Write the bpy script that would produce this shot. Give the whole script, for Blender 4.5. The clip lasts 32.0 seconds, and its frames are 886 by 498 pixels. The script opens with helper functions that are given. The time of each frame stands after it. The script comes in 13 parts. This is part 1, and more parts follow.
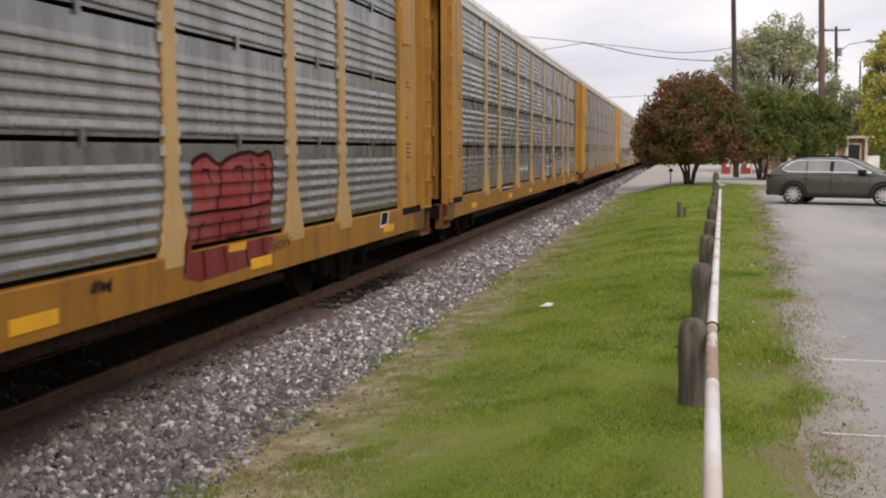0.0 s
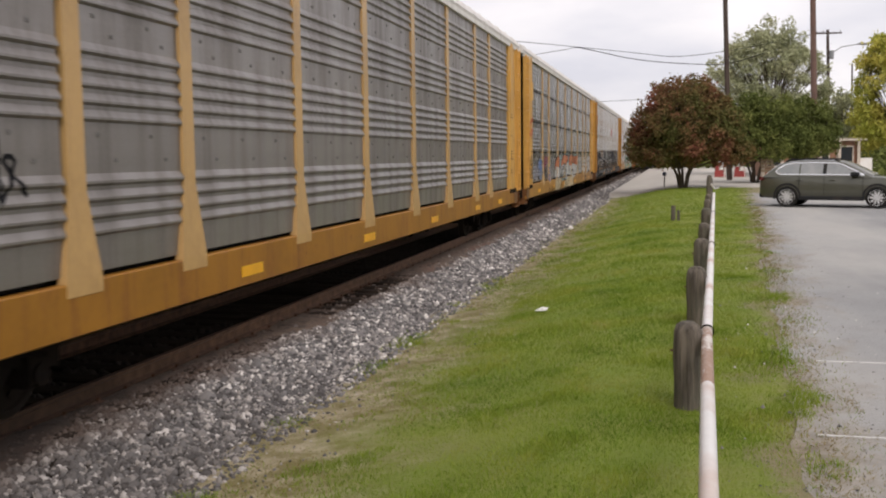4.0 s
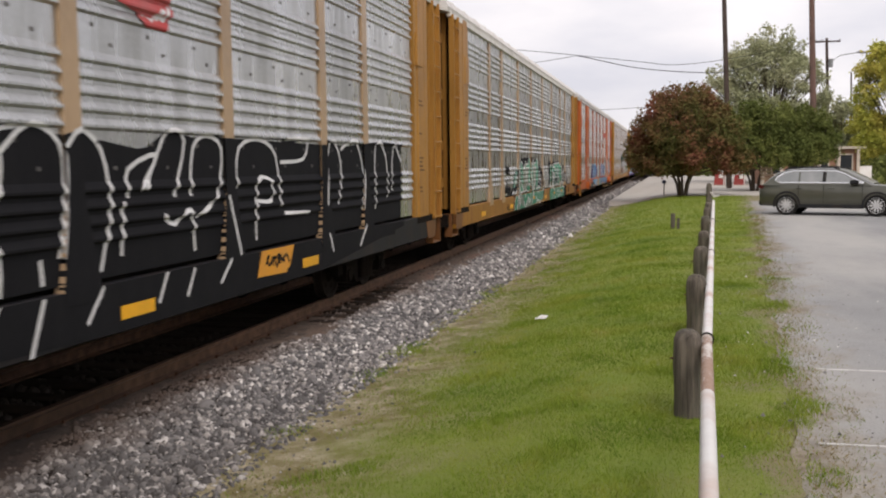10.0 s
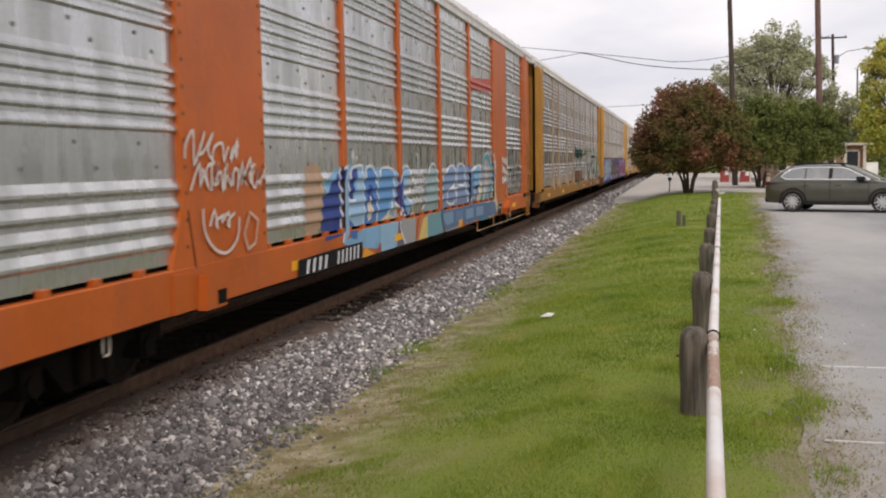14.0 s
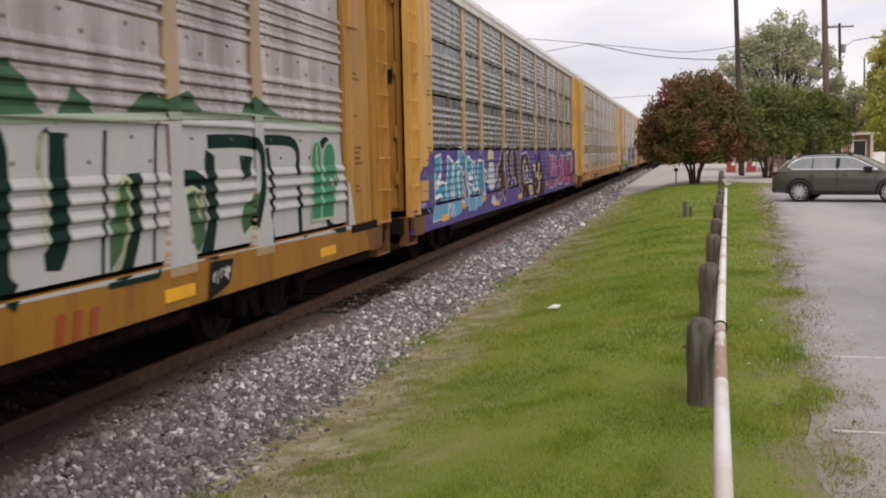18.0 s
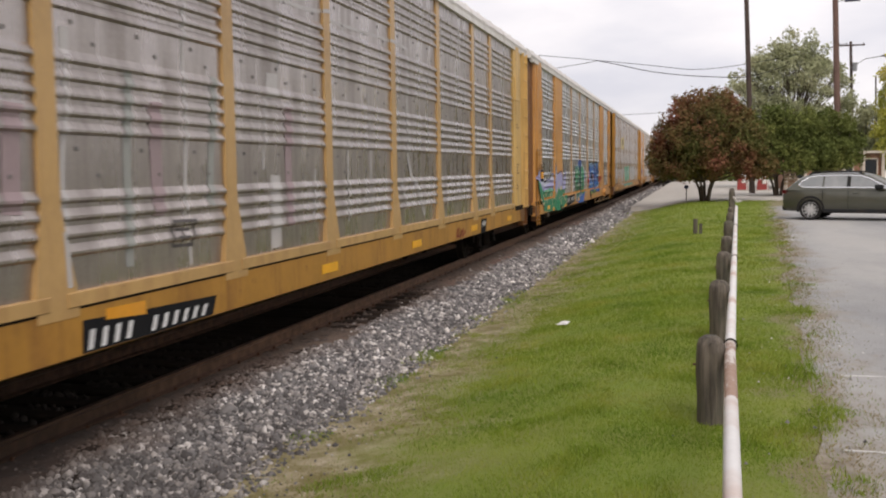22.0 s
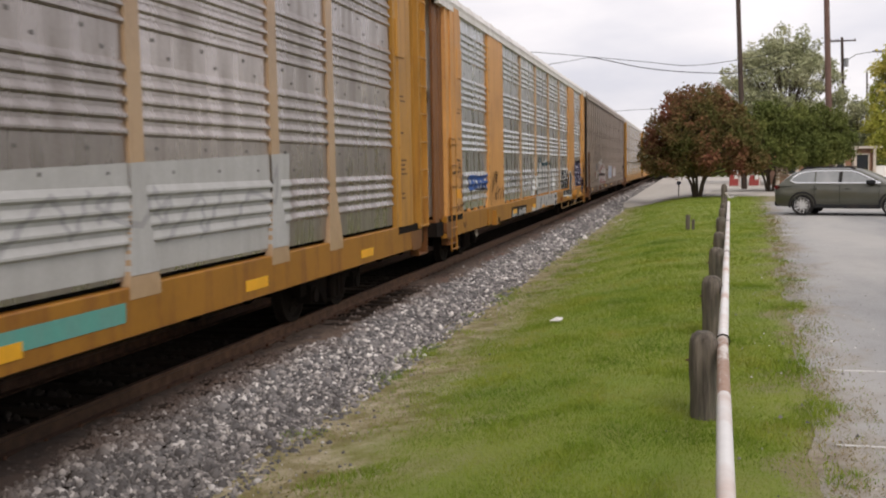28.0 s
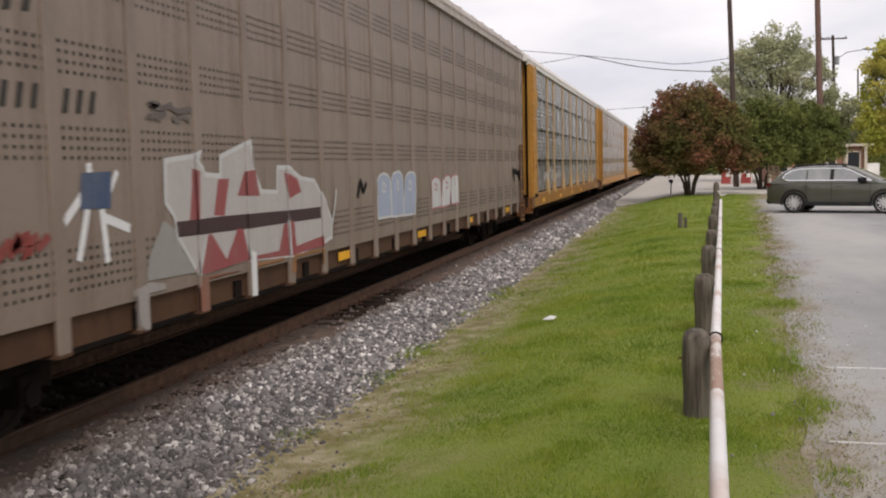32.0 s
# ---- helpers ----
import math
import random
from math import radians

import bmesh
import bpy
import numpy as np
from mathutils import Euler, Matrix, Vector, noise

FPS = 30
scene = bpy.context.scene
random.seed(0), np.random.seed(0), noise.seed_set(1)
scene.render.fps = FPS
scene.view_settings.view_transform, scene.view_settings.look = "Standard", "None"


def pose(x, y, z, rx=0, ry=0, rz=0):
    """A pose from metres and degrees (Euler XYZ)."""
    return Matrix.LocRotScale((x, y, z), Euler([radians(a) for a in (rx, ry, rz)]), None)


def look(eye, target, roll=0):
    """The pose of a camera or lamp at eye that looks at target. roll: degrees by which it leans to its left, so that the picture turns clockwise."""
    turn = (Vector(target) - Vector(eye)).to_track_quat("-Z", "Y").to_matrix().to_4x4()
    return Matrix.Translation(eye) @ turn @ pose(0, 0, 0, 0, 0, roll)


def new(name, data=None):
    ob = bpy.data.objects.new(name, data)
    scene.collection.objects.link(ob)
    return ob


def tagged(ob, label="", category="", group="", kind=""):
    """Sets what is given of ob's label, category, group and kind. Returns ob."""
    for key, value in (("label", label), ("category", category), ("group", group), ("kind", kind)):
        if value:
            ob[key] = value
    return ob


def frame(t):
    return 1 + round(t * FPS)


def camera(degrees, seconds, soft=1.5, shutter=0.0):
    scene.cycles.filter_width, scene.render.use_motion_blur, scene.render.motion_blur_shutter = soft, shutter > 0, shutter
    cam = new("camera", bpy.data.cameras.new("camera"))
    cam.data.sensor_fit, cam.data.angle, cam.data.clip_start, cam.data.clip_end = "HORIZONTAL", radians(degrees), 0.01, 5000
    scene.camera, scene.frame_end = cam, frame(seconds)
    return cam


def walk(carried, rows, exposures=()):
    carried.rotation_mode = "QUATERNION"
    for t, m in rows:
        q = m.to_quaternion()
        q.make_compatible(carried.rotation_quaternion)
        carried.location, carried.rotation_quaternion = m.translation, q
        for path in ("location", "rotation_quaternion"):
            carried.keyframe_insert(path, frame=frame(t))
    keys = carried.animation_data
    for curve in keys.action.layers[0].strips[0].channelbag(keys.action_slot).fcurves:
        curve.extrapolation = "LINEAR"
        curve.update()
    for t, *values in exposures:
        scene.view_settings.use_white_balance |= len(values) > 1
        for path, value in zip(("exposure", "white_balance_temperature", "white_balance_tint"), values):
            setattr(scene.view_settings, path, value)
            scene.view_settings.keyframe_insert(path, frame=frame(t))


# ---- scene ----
cam = camera(48.93, 32.0, 2.05, 0.15)
EYE = (0.0, 0.0, 1.95)
# seconds, yaw, pitch, roll of the hand-held camera
PATH = [
    (0, 13.647, -5.736, -0.246),
    (0.5, 13.866, -5.758, -0.668),
    (1, 13.542, -5.683, -0.698),
    (1.5, 13.548, -5.635, -0.832),
    (2, 13.442, -5.284, -0.658),
    (2.5, 13.527, -5.278, -0.418),
    (3, 13.440, -5.357, -0.533),
    (3.5, 13.316, -5.418, -0.662),
    (5.5, 13.469, -5.457, -0.706),
    (6, 13.530, -5.480, -0.830),
    (6.5, 13.458, -5.208, -0.622),
    (7, 13.584, -5.095, -0.638),
    (7.5, 13.406, -4.942, -0.628),
    (8, 13.474, -4.884, -0.779),
    (8.5, 13.343, -4.754, -0.754),
    (9, 13.236, -5.022, -0.488),
    (9.5, 13.543, -5.023, -0.757),
    (10, 13.308, -4.965, -0.655),
    (10.5, 13.530, -4.984, -0.844),
    (11, 13.621, -5.072, -0.840),
    (11.5, 13.697, -5.148, -0.819),
    (12, 13.708, -5.049, -0.814),
    (12.5, 13.726, -5.051, -0.899),
    (13, 13.378, -5.051, -0.752),
    (13.5, 13.771, -5.196, -0.945),
    (14, 13.638, -5.076, -0.874),
    (14.5, 13.561, -5.114, -0.777),
    (15, 13.619, -5.122, -1.024),
    (15.5, 13.551, -5.377, -1.074),
    (17.5, 13.774, -5.344, -1.279),
    (18, 14.011, -5.533, -1.208),
    (18.5, 14.142, -5.560, -0.985),
    (19, 14.251, -5.400, -1.062),
    (19.5, 14.199, -5.254, -1.064),
    (20, 14.193, -5.113, -1.091),
    (20.5, 13.974, -5.064, -1.088),
    (21, 14.005, -4.914, -0.996),
    (21.5, 14.214, -4.551, -1.004),
    (22, 14.557, -4.612, -0.830),
    (22.5, 14.452, -4.739, -0.711),
    (23, 14.188, -4.536, -0.950),
    (23.5, 14.007, -4.810, -1.022),
    (24, 14.085, -5.032, -0.951),
    (24.5, 14.136, -5.076, -1.065),
    (25, 14.193, -4.996, -1.280),
    (25.5, 14.054, -5.199, -1.332),
    (26, 14.103, -5.029, -1.068),
    (26.5, 14.077, -4.907, -1.167),
    (28.5, 14.140, -4.776, -1.000),
    (29, 13.955, -4.727, -0.979),
    (29.5, 13.870, -4.631, -0.936),
    (30, 13.800, -4.834, -0.847),
    (30.5, 13.861, -4.963, -0.979),
    (31, 13.776, -5.021, -1.078),
    (31.5, 13.721, -5.002, -1.230),
    (32, 13.733, -4.857, -1.275),
]
walk(cam, [(t, pose(*EYE, 90 + p, 0, yw) @ pose(0, 0, 0, 0, 0, r)) for t, yw, p, r in PATH], [(0, 0.16, 6800, 17), (32, 0.16, 6800, 17)])

# ---- light: bright overcast ----
world = bpy.data.worlds.new("overcast_sky")
scene.world = world
world.use_nodes = True
wn, wl = world.node_tree.nodes, world.node_tree.links
wn.clear()
w_out = wn.new("ShaderNodeOutputWorld")
w_bg = wn.new("ShaderNodeBackground")
w_sky = wn.new("ShaderNodeTexSky")
w_sky.sky_type, w_sky.sun_disc = "NISHITA", False
w_sky.sun_elevation, w_sky.sun_rotation = radians(48), radians(200)
w_co = wn.new("ShaderNodeTexCoord")
w_map = wn.new("ShaderNodeMapping")
w_map.inputs["Scale"].default_value = (2.2, 2.2, 6.5)
w_noise = wn.new("ShaderNodeTexNoise")
w_noise.inputs["Scale"].default_value = 1.3
w_noise.inputs["Detail"].default_value = 6
w_ramp = wn.new("ShaderNodeValToRGB")
w_ramp.color_ramp.elements[0].position, w_ramp.color_ramp.elements[0].color = 0.36, (5.0, 5.25, 5.8, 1)
w_ramp.color_ramp.elements[1].position, w_ramp.color_ramp.elements[1].color = 0.62, (7.5, 7.55, 7.6, 1)
w_mix = wn.new("ShaderNodeMix")
w_mix.data_type = "RGBA"
w_mix.inputs["Factor"].default_value = 0.93
wl.new(w_co.outputs["Generated"], w_map.inputs["Vector"])
wl.new(w_map.outputs["Vector"], w_noise.inputs["Vector"])
wl.new(w_noise.outputs["Fac"], w_ramp.inputs["Fac"])
wl.new(w_sky.outputs["Color"], w_mix.inputs["A"])
wl.new(w_ramp.outputs["Color"], w_mix.inputs["B"])
wl.new(w_mix.outputs["Result"], w_bg.inputs["Color"])
w_bg.inputs["Strength"].default_value = 0.127
wl.new(w_bg.outputs["Background"], w_out.inputs["Surface"])

sun_data = bpy.data.lights.new("sun", "SUN")
sun_data.energy, sun_data.angle, sun_data.color = 1.4, radians(25), (1.0, 0.96, 0.9)
sun = new("sun", sun_data)
sun.matrix_world = look((20, -25, 40), (0, 10, 0))

# ---- materials ----
def mat(name, rough=0.7, metal=0.0):
    m = bpy.data.materials.new(name)
    m.use_nodes = True
    b = m.node_tree.nodes["Principled BSDF"]
    b.inputs["Roughness"].default_value, b.inputs["Metallic"].default_value = rough, metal
    return m, m.node_tree.nodes, m.node_tree.links, b


def coords(nodes, links, scale=(1, 1, 1), kind="Object"):
    co, mp = nodes.new("ShaderNodeTexCoord"), nodes.new("ShaderNodeMapping")
    mp.inputs["Scale"].default_value = scale
    links.new(co.outputs[kind], mp.inputs["Vector"])
    return mp.outputs["Vector"]


def noise_fac(nodes, links, vec, scale, detail=4, lo=0.35, hi=0.65, rough=0.55):
    n, r = nodes.new("ShaderNodeTexNoise"), nodes.new("ShaderNodeMapRange")
    n.inputs["Scale"].default_value, n.inputs["Detail"].default_value = scale, detail
    n.inputs["Roughness"].default_value = rough
    r.inputs["From Min"].default_value, r.inputs["From Max"].default_value = lo, hi
    links.new(vec, n.inputs["Vector"])
    links.new(n.outputs["Fac"], r.inputs["Value"])
    return r.outputs["Result"]


def blend(nodes, links, fac, a, b, amount=1.0):
    """Mix two colours (sockets or tuples) by a factor socket."""
    mx = nodes.new("ShaderNodeMix")
    mx.data_type = "RGBA"
    if amount != 1.0:
        mul = nodes.new("ShaderNodeMath")
        mul.operation = "MULTIPLY"
        mul.inputs[1].default_value = amount
        links.new(fac, mul.inputs[0])
        fac = mul.outputs[0]
    links.new(fac, mx.inputs["Factor"])
    for key, c in (("A", a), ("B", b)):
        if isinstance(c, tuple):
            mx.inputs[key].default_value = (*c, 1)
        else:
            links.new(c, mx.inputs[key])
    return mx.outputs["Result"]


def bump(nodes, links, b, height, strength=0.3, dist=0.01):
    bp = nodes.new("ShaderNodeBump")
    bp.inputs["Strength"].default_value, bp.inputs["Distance"].default_value = strength, dist
    links.new(height, bp.inputs["Height"])
    links.new(bp.outputs["Normal"], b.inputs["Normal"])


def varied(nodes, links, colour, amount=0.15):
    """Object Info's Random lightens or darkens a colour a little."""
    oi, mr, hsv = nodes.new("ShaderNodeObjectInfo"), nodes.new("ShaderNodeMapRange"), nodes.new("ShaderNodeHueSaturation")
    mr.inputs["To Min"].default_value, mr.inputs["To Max"].default_value = 1 - amount, 1 + amount
    links.new(oi.outputs["Random"], mr.inputs["Value"])
    links.new(mr.outputs["Result"], hsv.inputs["Value"])
    links.new(colour, hsv.inputs["Color"])
    return hsv.outputs["Color"]


def simple(name, colour, rough=0.6, metal=0.0, dirt=(0.08, 0.06, 0.045), amount=0.35, scale=3.0, vary=0.08):
    """Painted or plain surface with grime at two scales."""
    m, n, l, b = mat(name, rough, metal)
    v = coords(n, l)
    f1 = noise_fac(n, l, v, scale, 5, 0.45, 0.75)
    f2 = noise_fac(n, l, v, scale * 9, 3, 0.3, 0.7)
    c = blend(n, l, f1, colour, dirt, amount)
    c = blend(n, l, f2, c, tuple(x * 0.7 for x in colour), 0.25)
    l.new(varied(n, l, c, vary), b.inputs["Base Color"])
    if max(colour) < 0.09:
        b.inputs["Specular IOR Level"].default_value = 0.08
    bump(n, l, b, f2, 0.15, 0.004)
    return m


def car_paint(name, colour, rust=(0.16, 0.06, 0.025), streak=0.6, rough=0.5):
    """Rail-car paint: vertical rust streaks, soot blotches and chips."""
    m, n, l, b = mat(name, rough)
    v = coords(n, l, (2.5, 2.5, 0.28))
    st = noise_fac(n, l, v, 1.6, 6, 0.52, 0.72)
    v2 = coords(n, l)
    blot = noise_fac(n, l, v2, 0.7, 5, 0.45, 0.75)
    fine = noise_fac(n, l, v2, 14, 4, 0.35, 0.7)
    chip = noise_fac(n, l, v2, 5, 6, 0.66, 0.7, 0.65)
    c = blend(n, l, blot, colour, tuple(x * 0.62 for x in colour), 0.7)
    c = blend(n, l, st, c, rust, streak)
    c = blend(n, l, fine, c, tuple(min(1, x * 1.25) for x in colour), 0.25)
    c = blend(n, l, chip, c, rust, 0.6)
    patchy = noise_fac(n, l, coords(n, l, (1, 1, 0.6)), 1.1, 8, 0.55, 0.7, 0.7)
    c = blend(n, l, patchy, c, tuple(x * 0.6 + y * 0.25 for x, y in zip(rust, colour)), 0.45)
    l.new(varied(n, l, c, 0.05), b.inputs["Base Color"])
    b.inputs["Specular IOR Level"].default_value = 0.32 if max(colour) > 0.1 else 0.06
    bump(n, l, b, fine, 0.12, 0.004)
    return m


def galvanised(name, colour, dark, stain=0.6, rough=0.42, metal=0.55):
    """Weathered corrugated steel sheet with run-down stains."""
    m, n, l, b = mat(name, rough, metal)
    v = coords(n, l, (1, 1.6, 0.16))
    st = noise_fac(n, l, v, 2.4, 7, 0.42, 0.72, 0.62)
    v2 = coords(n, l)
    band = noise_fac(n, l, coords(n, l, (1, 0.12, 3.5)), 2.2, 4, 0.35, 0.7)
    fine = noise_fac(n, l, v2, 26, 4, 0.3, 0.75)
    c = blend(n, l, st, colour, dark, stain)
    c = blend(n, l, band, c, tuple(x * 0.72 for x in colour), 0.45)
    c = blend(n, l, fine, c, tuple(min(1, x * 1.25) for x in colour), 0.3)
    l.new(varied(n, l, c, 0.13), b.inputs["Base Color"])
    b.inputs["Specular IOR Level"].default_value = 0.85
    r = n.new("ShaderNodeMapRange")
    r.inputs["To Min"].default_value, r.inputs["To Max"].default_value = rough - 0.08, rough + 0.22
    l.new(st, r.inputs["Value"])
    l.new(r.outputs["Result"], b.inputs["Roughness"])
    bump(n, l, b, fine, 0.1, 0.003)
    return m


YELLOW = car_paint("yellow_paint", (0.43, 0.215, 0.04), streak=0.7)
YELLOW_PALE = car_paint("pale_yellow_paint", (0.60, 0.39, 0.14))
YELLOW_RUST = car_paint("rusty_yellow_paint", (0.335, 0.15, 0.018), rust=(0.17, 0.06, 0.02), streak=0.9)
YELLOW_DEEP = car_paint("golden_yellow_paint", (0.37, 0.18, 0.035), rust=(0.17, 0.06, 0.02), streak=0.6)
RUST_RECESS = car_paint("rusty_brown_sill", (0.10, 0.055, 0.035), rust=(0.05, 0.03, 0.02))
PURPLE_SILL = car_paint("purple_sprayed_sill", (0.082, 0.055, 0.23), rust=(0.05, 0.035, 0.12), streak=0.3)
YELLOW_BRIGHT = car_paint("bright_yellow_paint", (0.62, 0.345, 0.085), streak=0.6)
POST_TAN = car_paint("faded_yellow_post_paint", (0.50, 0.315, 0.13), rust=(0.22, 0.10, 0.045), streak=0.5, rough=0.38)
POST_PALE = car_paint("faded_tan_post_paint", (0.42, 0.29, 0.175), rust=(0.20, 0.10, 0.05), streak=0.6, rough=0.38)
TAN = car_paint("tan_yellow_paint", (0.54, 0.265, 0.075), rust=(0.24, 0.085, 0.03), streak=0.6)
ORANGE = car_paint("orange_red_paint", (0.48, 0.105, 0.014), rust=(0.3, 0.09, 0.04), streak=0.5)
BROWN = car_paint("brown_grey_paint", (0.235, 0.183, 0.148), rust=(0.11, 0.07, 0.048), streak=0.5)
BLACK_PAINT = car_paint("black_paint", (0.025, 0.025, 0.028), rust=(0.05, 0.035, 0.03))
GALV_BLUE = galvanised("grey_steel", (0.255, 0.25, 0.243), (0.14, 0.132, 0.125), 0.42, 0.29, 0.85)
GALV = galvanised("silver_steel", (0.53, 0.535, 0.525), (0.25, 0.24, 0.225), 0.6, 0.31, 0.85)
GALV_DULL = galvanised("dull_steel", (0.43, 0.385, 0.355), (0.19, 0.158, 0.138), 0.75, 0.32, 0.85)
GALV_DARK = galvanised("dark_steel", (0.24, 0.22, 0.205), (0.12, 0.10, 0.09), 0.7)
ROOF_M = galvanised("roof_steel", (0.66, 0.64, 0.60), (0.40, 0.36, 0.32), 0.6, 0.55, 0.2)
ROOF_BROWN = galvanised("brown_roof_steel", (0.36, 0.31, 0.27), (0.22, 0.17, 0.14), 0.6, 0.6, 0.1)
# flat black that stands in for unlit hollows behind slits and slots
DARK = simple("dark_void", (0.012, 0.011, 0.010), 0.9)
# sooty iron, with the shade under the cars put into its near-black
BLACK_IRON = simple("sooty_iron", (0.012, 0.0095, 0.008), 0.9, 0.0, (0.026, 0.016, 0.011), 0.6, 4)
RUST_IRON = simple("rusty_iron", (0.12, 0.06, 0.035), 0.8, 0.2, (0.05, 0.03, 0.02), 0.6, 6)
RUST_PAINT = car_paint("rust_eaten_paint", (0.17, 0.07, 0.022), rust=(0.09, 0.035, 0.015), streak=0.9)
HOLE = simple("air_hole", (0.03, 0.03, 0.03), 0.8)
BOLT = simple("dull_bolt", (0.13, 0.125, 0.12), 0.7)
DOOR_SILVER = galvanised("silver_door", (0.50, 0.52, 0.53), (0.3, 0.3, 0.3))
WHITE_PAINT = simple("white_paint", (0.78, 0.77, 0.73), 0.6, 0, (0.4, 0.3, 0.22), 0.35, 2)


def dark_stretch(n, l, v):
    """A ragged darker stretch of track beside the lot's end."""
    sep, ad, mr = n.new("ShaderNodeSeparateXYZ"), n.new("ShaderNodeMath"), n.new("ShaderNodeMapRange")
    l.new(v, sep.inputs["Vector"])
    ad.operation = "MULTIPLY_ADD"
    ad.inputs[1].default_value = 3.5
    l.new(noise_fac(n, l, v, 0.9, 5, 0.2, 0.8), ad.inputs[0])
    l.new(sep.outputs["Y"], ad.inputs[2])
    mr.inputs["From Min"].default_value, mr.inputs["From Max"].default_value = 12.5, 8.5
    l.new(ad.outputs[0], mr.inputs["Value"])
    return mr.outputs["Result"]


def rail_material():
    m, n, l, b = mat("rail_steel", 0.5, 0.5)
    f = noise_fac(n, l, coords(n, l), 8, 4)
    c = blend(n, l, f, (0.24, 0.135, 0.085), (0.12, 0.066, 0.042))
    c = blend(n, l, dark_stretch(n, l, coords(n, l)), c, (0.03, 0.02, 0.015), 0.7)
    l.new(c, b.inputs["Base Color"])
    return m


RAIL_M = rail_material()

# ---- helpers for meshes ----
def finish(name, verts, faces, materials, parent=None, label="", smooth=False, mats=None):
    me = bpy.data.meshes.new(name)
    me.from_pydata(verts, [], faces)
    for m in materials if isinstance(materials, (list, tuple)) else [materials]:
        me.materials.append(m)
    if mats is not None:
        me.polygons.foreach_set("material_index", mats)
    if smooth:
        me.polygons.foreach_set("use_smooth", [True] * len(faces))
    me.update()
    ob = new(name, me)
    if parent is not None:
        ob.parent = parent
    if label:
        tagged(ob, label)
    return ob


def again(ob, parent, m=None):
    """Another object on the same mesh, under a parent."""
    o = new(ob.name.split(".")[0], ob.data)
    o.parent = parent
    if m is not None:
        o.matrix_basis = m
    return o


class Build:
    """Gathers boxes, prisms and tubes into one mesh."""

    def __init__(self):
        self.v, self.f, self.m = [], [], []

    def add(self, verts, faces, mi=0):
        k = len(self.v)
        self.v += [tuple(p) for p in verts]
        self.f += [tuple(i + k for i in f) for f in faces]
        self.m += [mi] * len(faces)
        return self

    def box(self, x0, x1, y0, y1, z0, z1, mi=0, c=0.0):
        """A box; c cuts its corners along z or the longest side."""
        if c <= 0:
            vs = [(x, y, z) for z in (z0, z1) for x, y in ((x0, y0), (x1, y0), (x1, y1), (x0, y1))]
            fs = [(3, 2, 1, 0), (4, 5, 6, 7), (0, 1, 5, 4), (1, 2, 6, 5), (2, 3, 7, 6), (3, 0, 4, 7)]
            return self.add(vs, fs, mi)
        d = (x1 - x0, y1 - y0, z1 - z0)
        a = d.index(max(d))
        lo, hi = (x0, y0, z0), (x1, y1, z1)
        p, q = [i for i in range(3) if i != a]
        ring = [(lo[p] + c, lo[q]), (hi[p] - c, lo[q]), (hi[p], lo[q] + c), (hi[p], hi[q] - c), (hi[p] - c, hi[q]), (lo[p] + c, hi[q]), (lo[p], hi[q] - c), (lo[p], lo[q] + c)]
        vs = []
        for t in (lo[a], hi[a]):
            for u, w in ring:
                pt = [0, 0, 0]
                pt[a], pt[p], pt[q] = t, u, w
                vs.append(tuple(pt))
        fs = [(i, (i + 1) % 8, 8 + (i + 1) % 8, 8 + i) for i in range(8)] + [tuple(range(7, -1, -1)), tuple(range(8, 16))]
        if a == 1:
            fs = [tuple(reversed(f)) for f in fs]
        return self.add(vs, fs, mi)

    def prism(self, pts, axis, t0, t1, mi=0):
        """A polygon given in the two other axes, pushed along axis (0, 1, 2)."""
        p, q = [i for i in range(3) if i != axis]
        vs = []
        for t in (t0, t1):
            for u, w in pts:
                pt = [0, 0, 0]
                pt[axis], pt[p], pt[q] = t, u, w
                vs.append(tuple(pt))
        n = len(pts)
        fs = [(i, (i + 1) % n, n + (i + 1) % n, n + i) for i in range(n)] + [tuple(range(n - 1, -1, -1)), tuple(range(n, 2 * n))]
        return self.add(vs, fs, mi)

    def tube(self, path, r, n=8, mi=0, radii=None):
        path = [Vector(p) for p in path]
        k = len(self.v)
        for i, p in enumerate(path):
            d = (path[min(i + 1, len(path) - 1)] - path[max(i - 1, 0)]).normalized()
            a = d.orthogonal().normalized() if abs(d.z) > 0.9 else d.cross(Vector((0, 0, 1))).normalized()
            b = d.cross(a)
            rr = radii[i] if radii else r
            for j in range(n):
                t = 2 * math.pi * j / n
                self.v.append(tuple(p + a * (rr * math.cos(t)) + b * (rr * math.sin(t))))
        for i in range(len(path) - 1):
            for j in range(n):
                self.f.append((k + i * n + j, k + i * n + (j + 1) % n, k + (i + 1) * n + (j + 1) % n, k + (i + 1) * n + j))
                self.m.append(mi)
        self.f += [tuple(k + j for j in range(n - 1, -1, -1)), tuple(k + (len(path) - 1) * n + j for j in range(n))]
        self.m += [mi, mi]
        return self

    def cyl(self, c, axis, r, h, n=16, mi=0, r2=None):
        """A cylinder or cone round an axis, from c along it."""
        p, q = [i for i in range(3) if i != axis]
        vs = []
        for t, rr in ((0, r), (h, r if r2 is None else r2)):
            for j in range(n):
                pt = list(c)
                pt[axis] += t
                pt[p] += rr * math.cos(2 * math.pi * j / n)
                pt[q] += rr * math.sin(2 * math.pi * j / n)
                vs.append(tuple(pt))
        fs = [(i, (i + 1) % n, n + (i + 1) % n, n + i) for i in range(n)] + [tuple(range(n - 1, -1, -1)), tuple(range(n, 2 * n))]
        return self.add(vs, fs, mi)

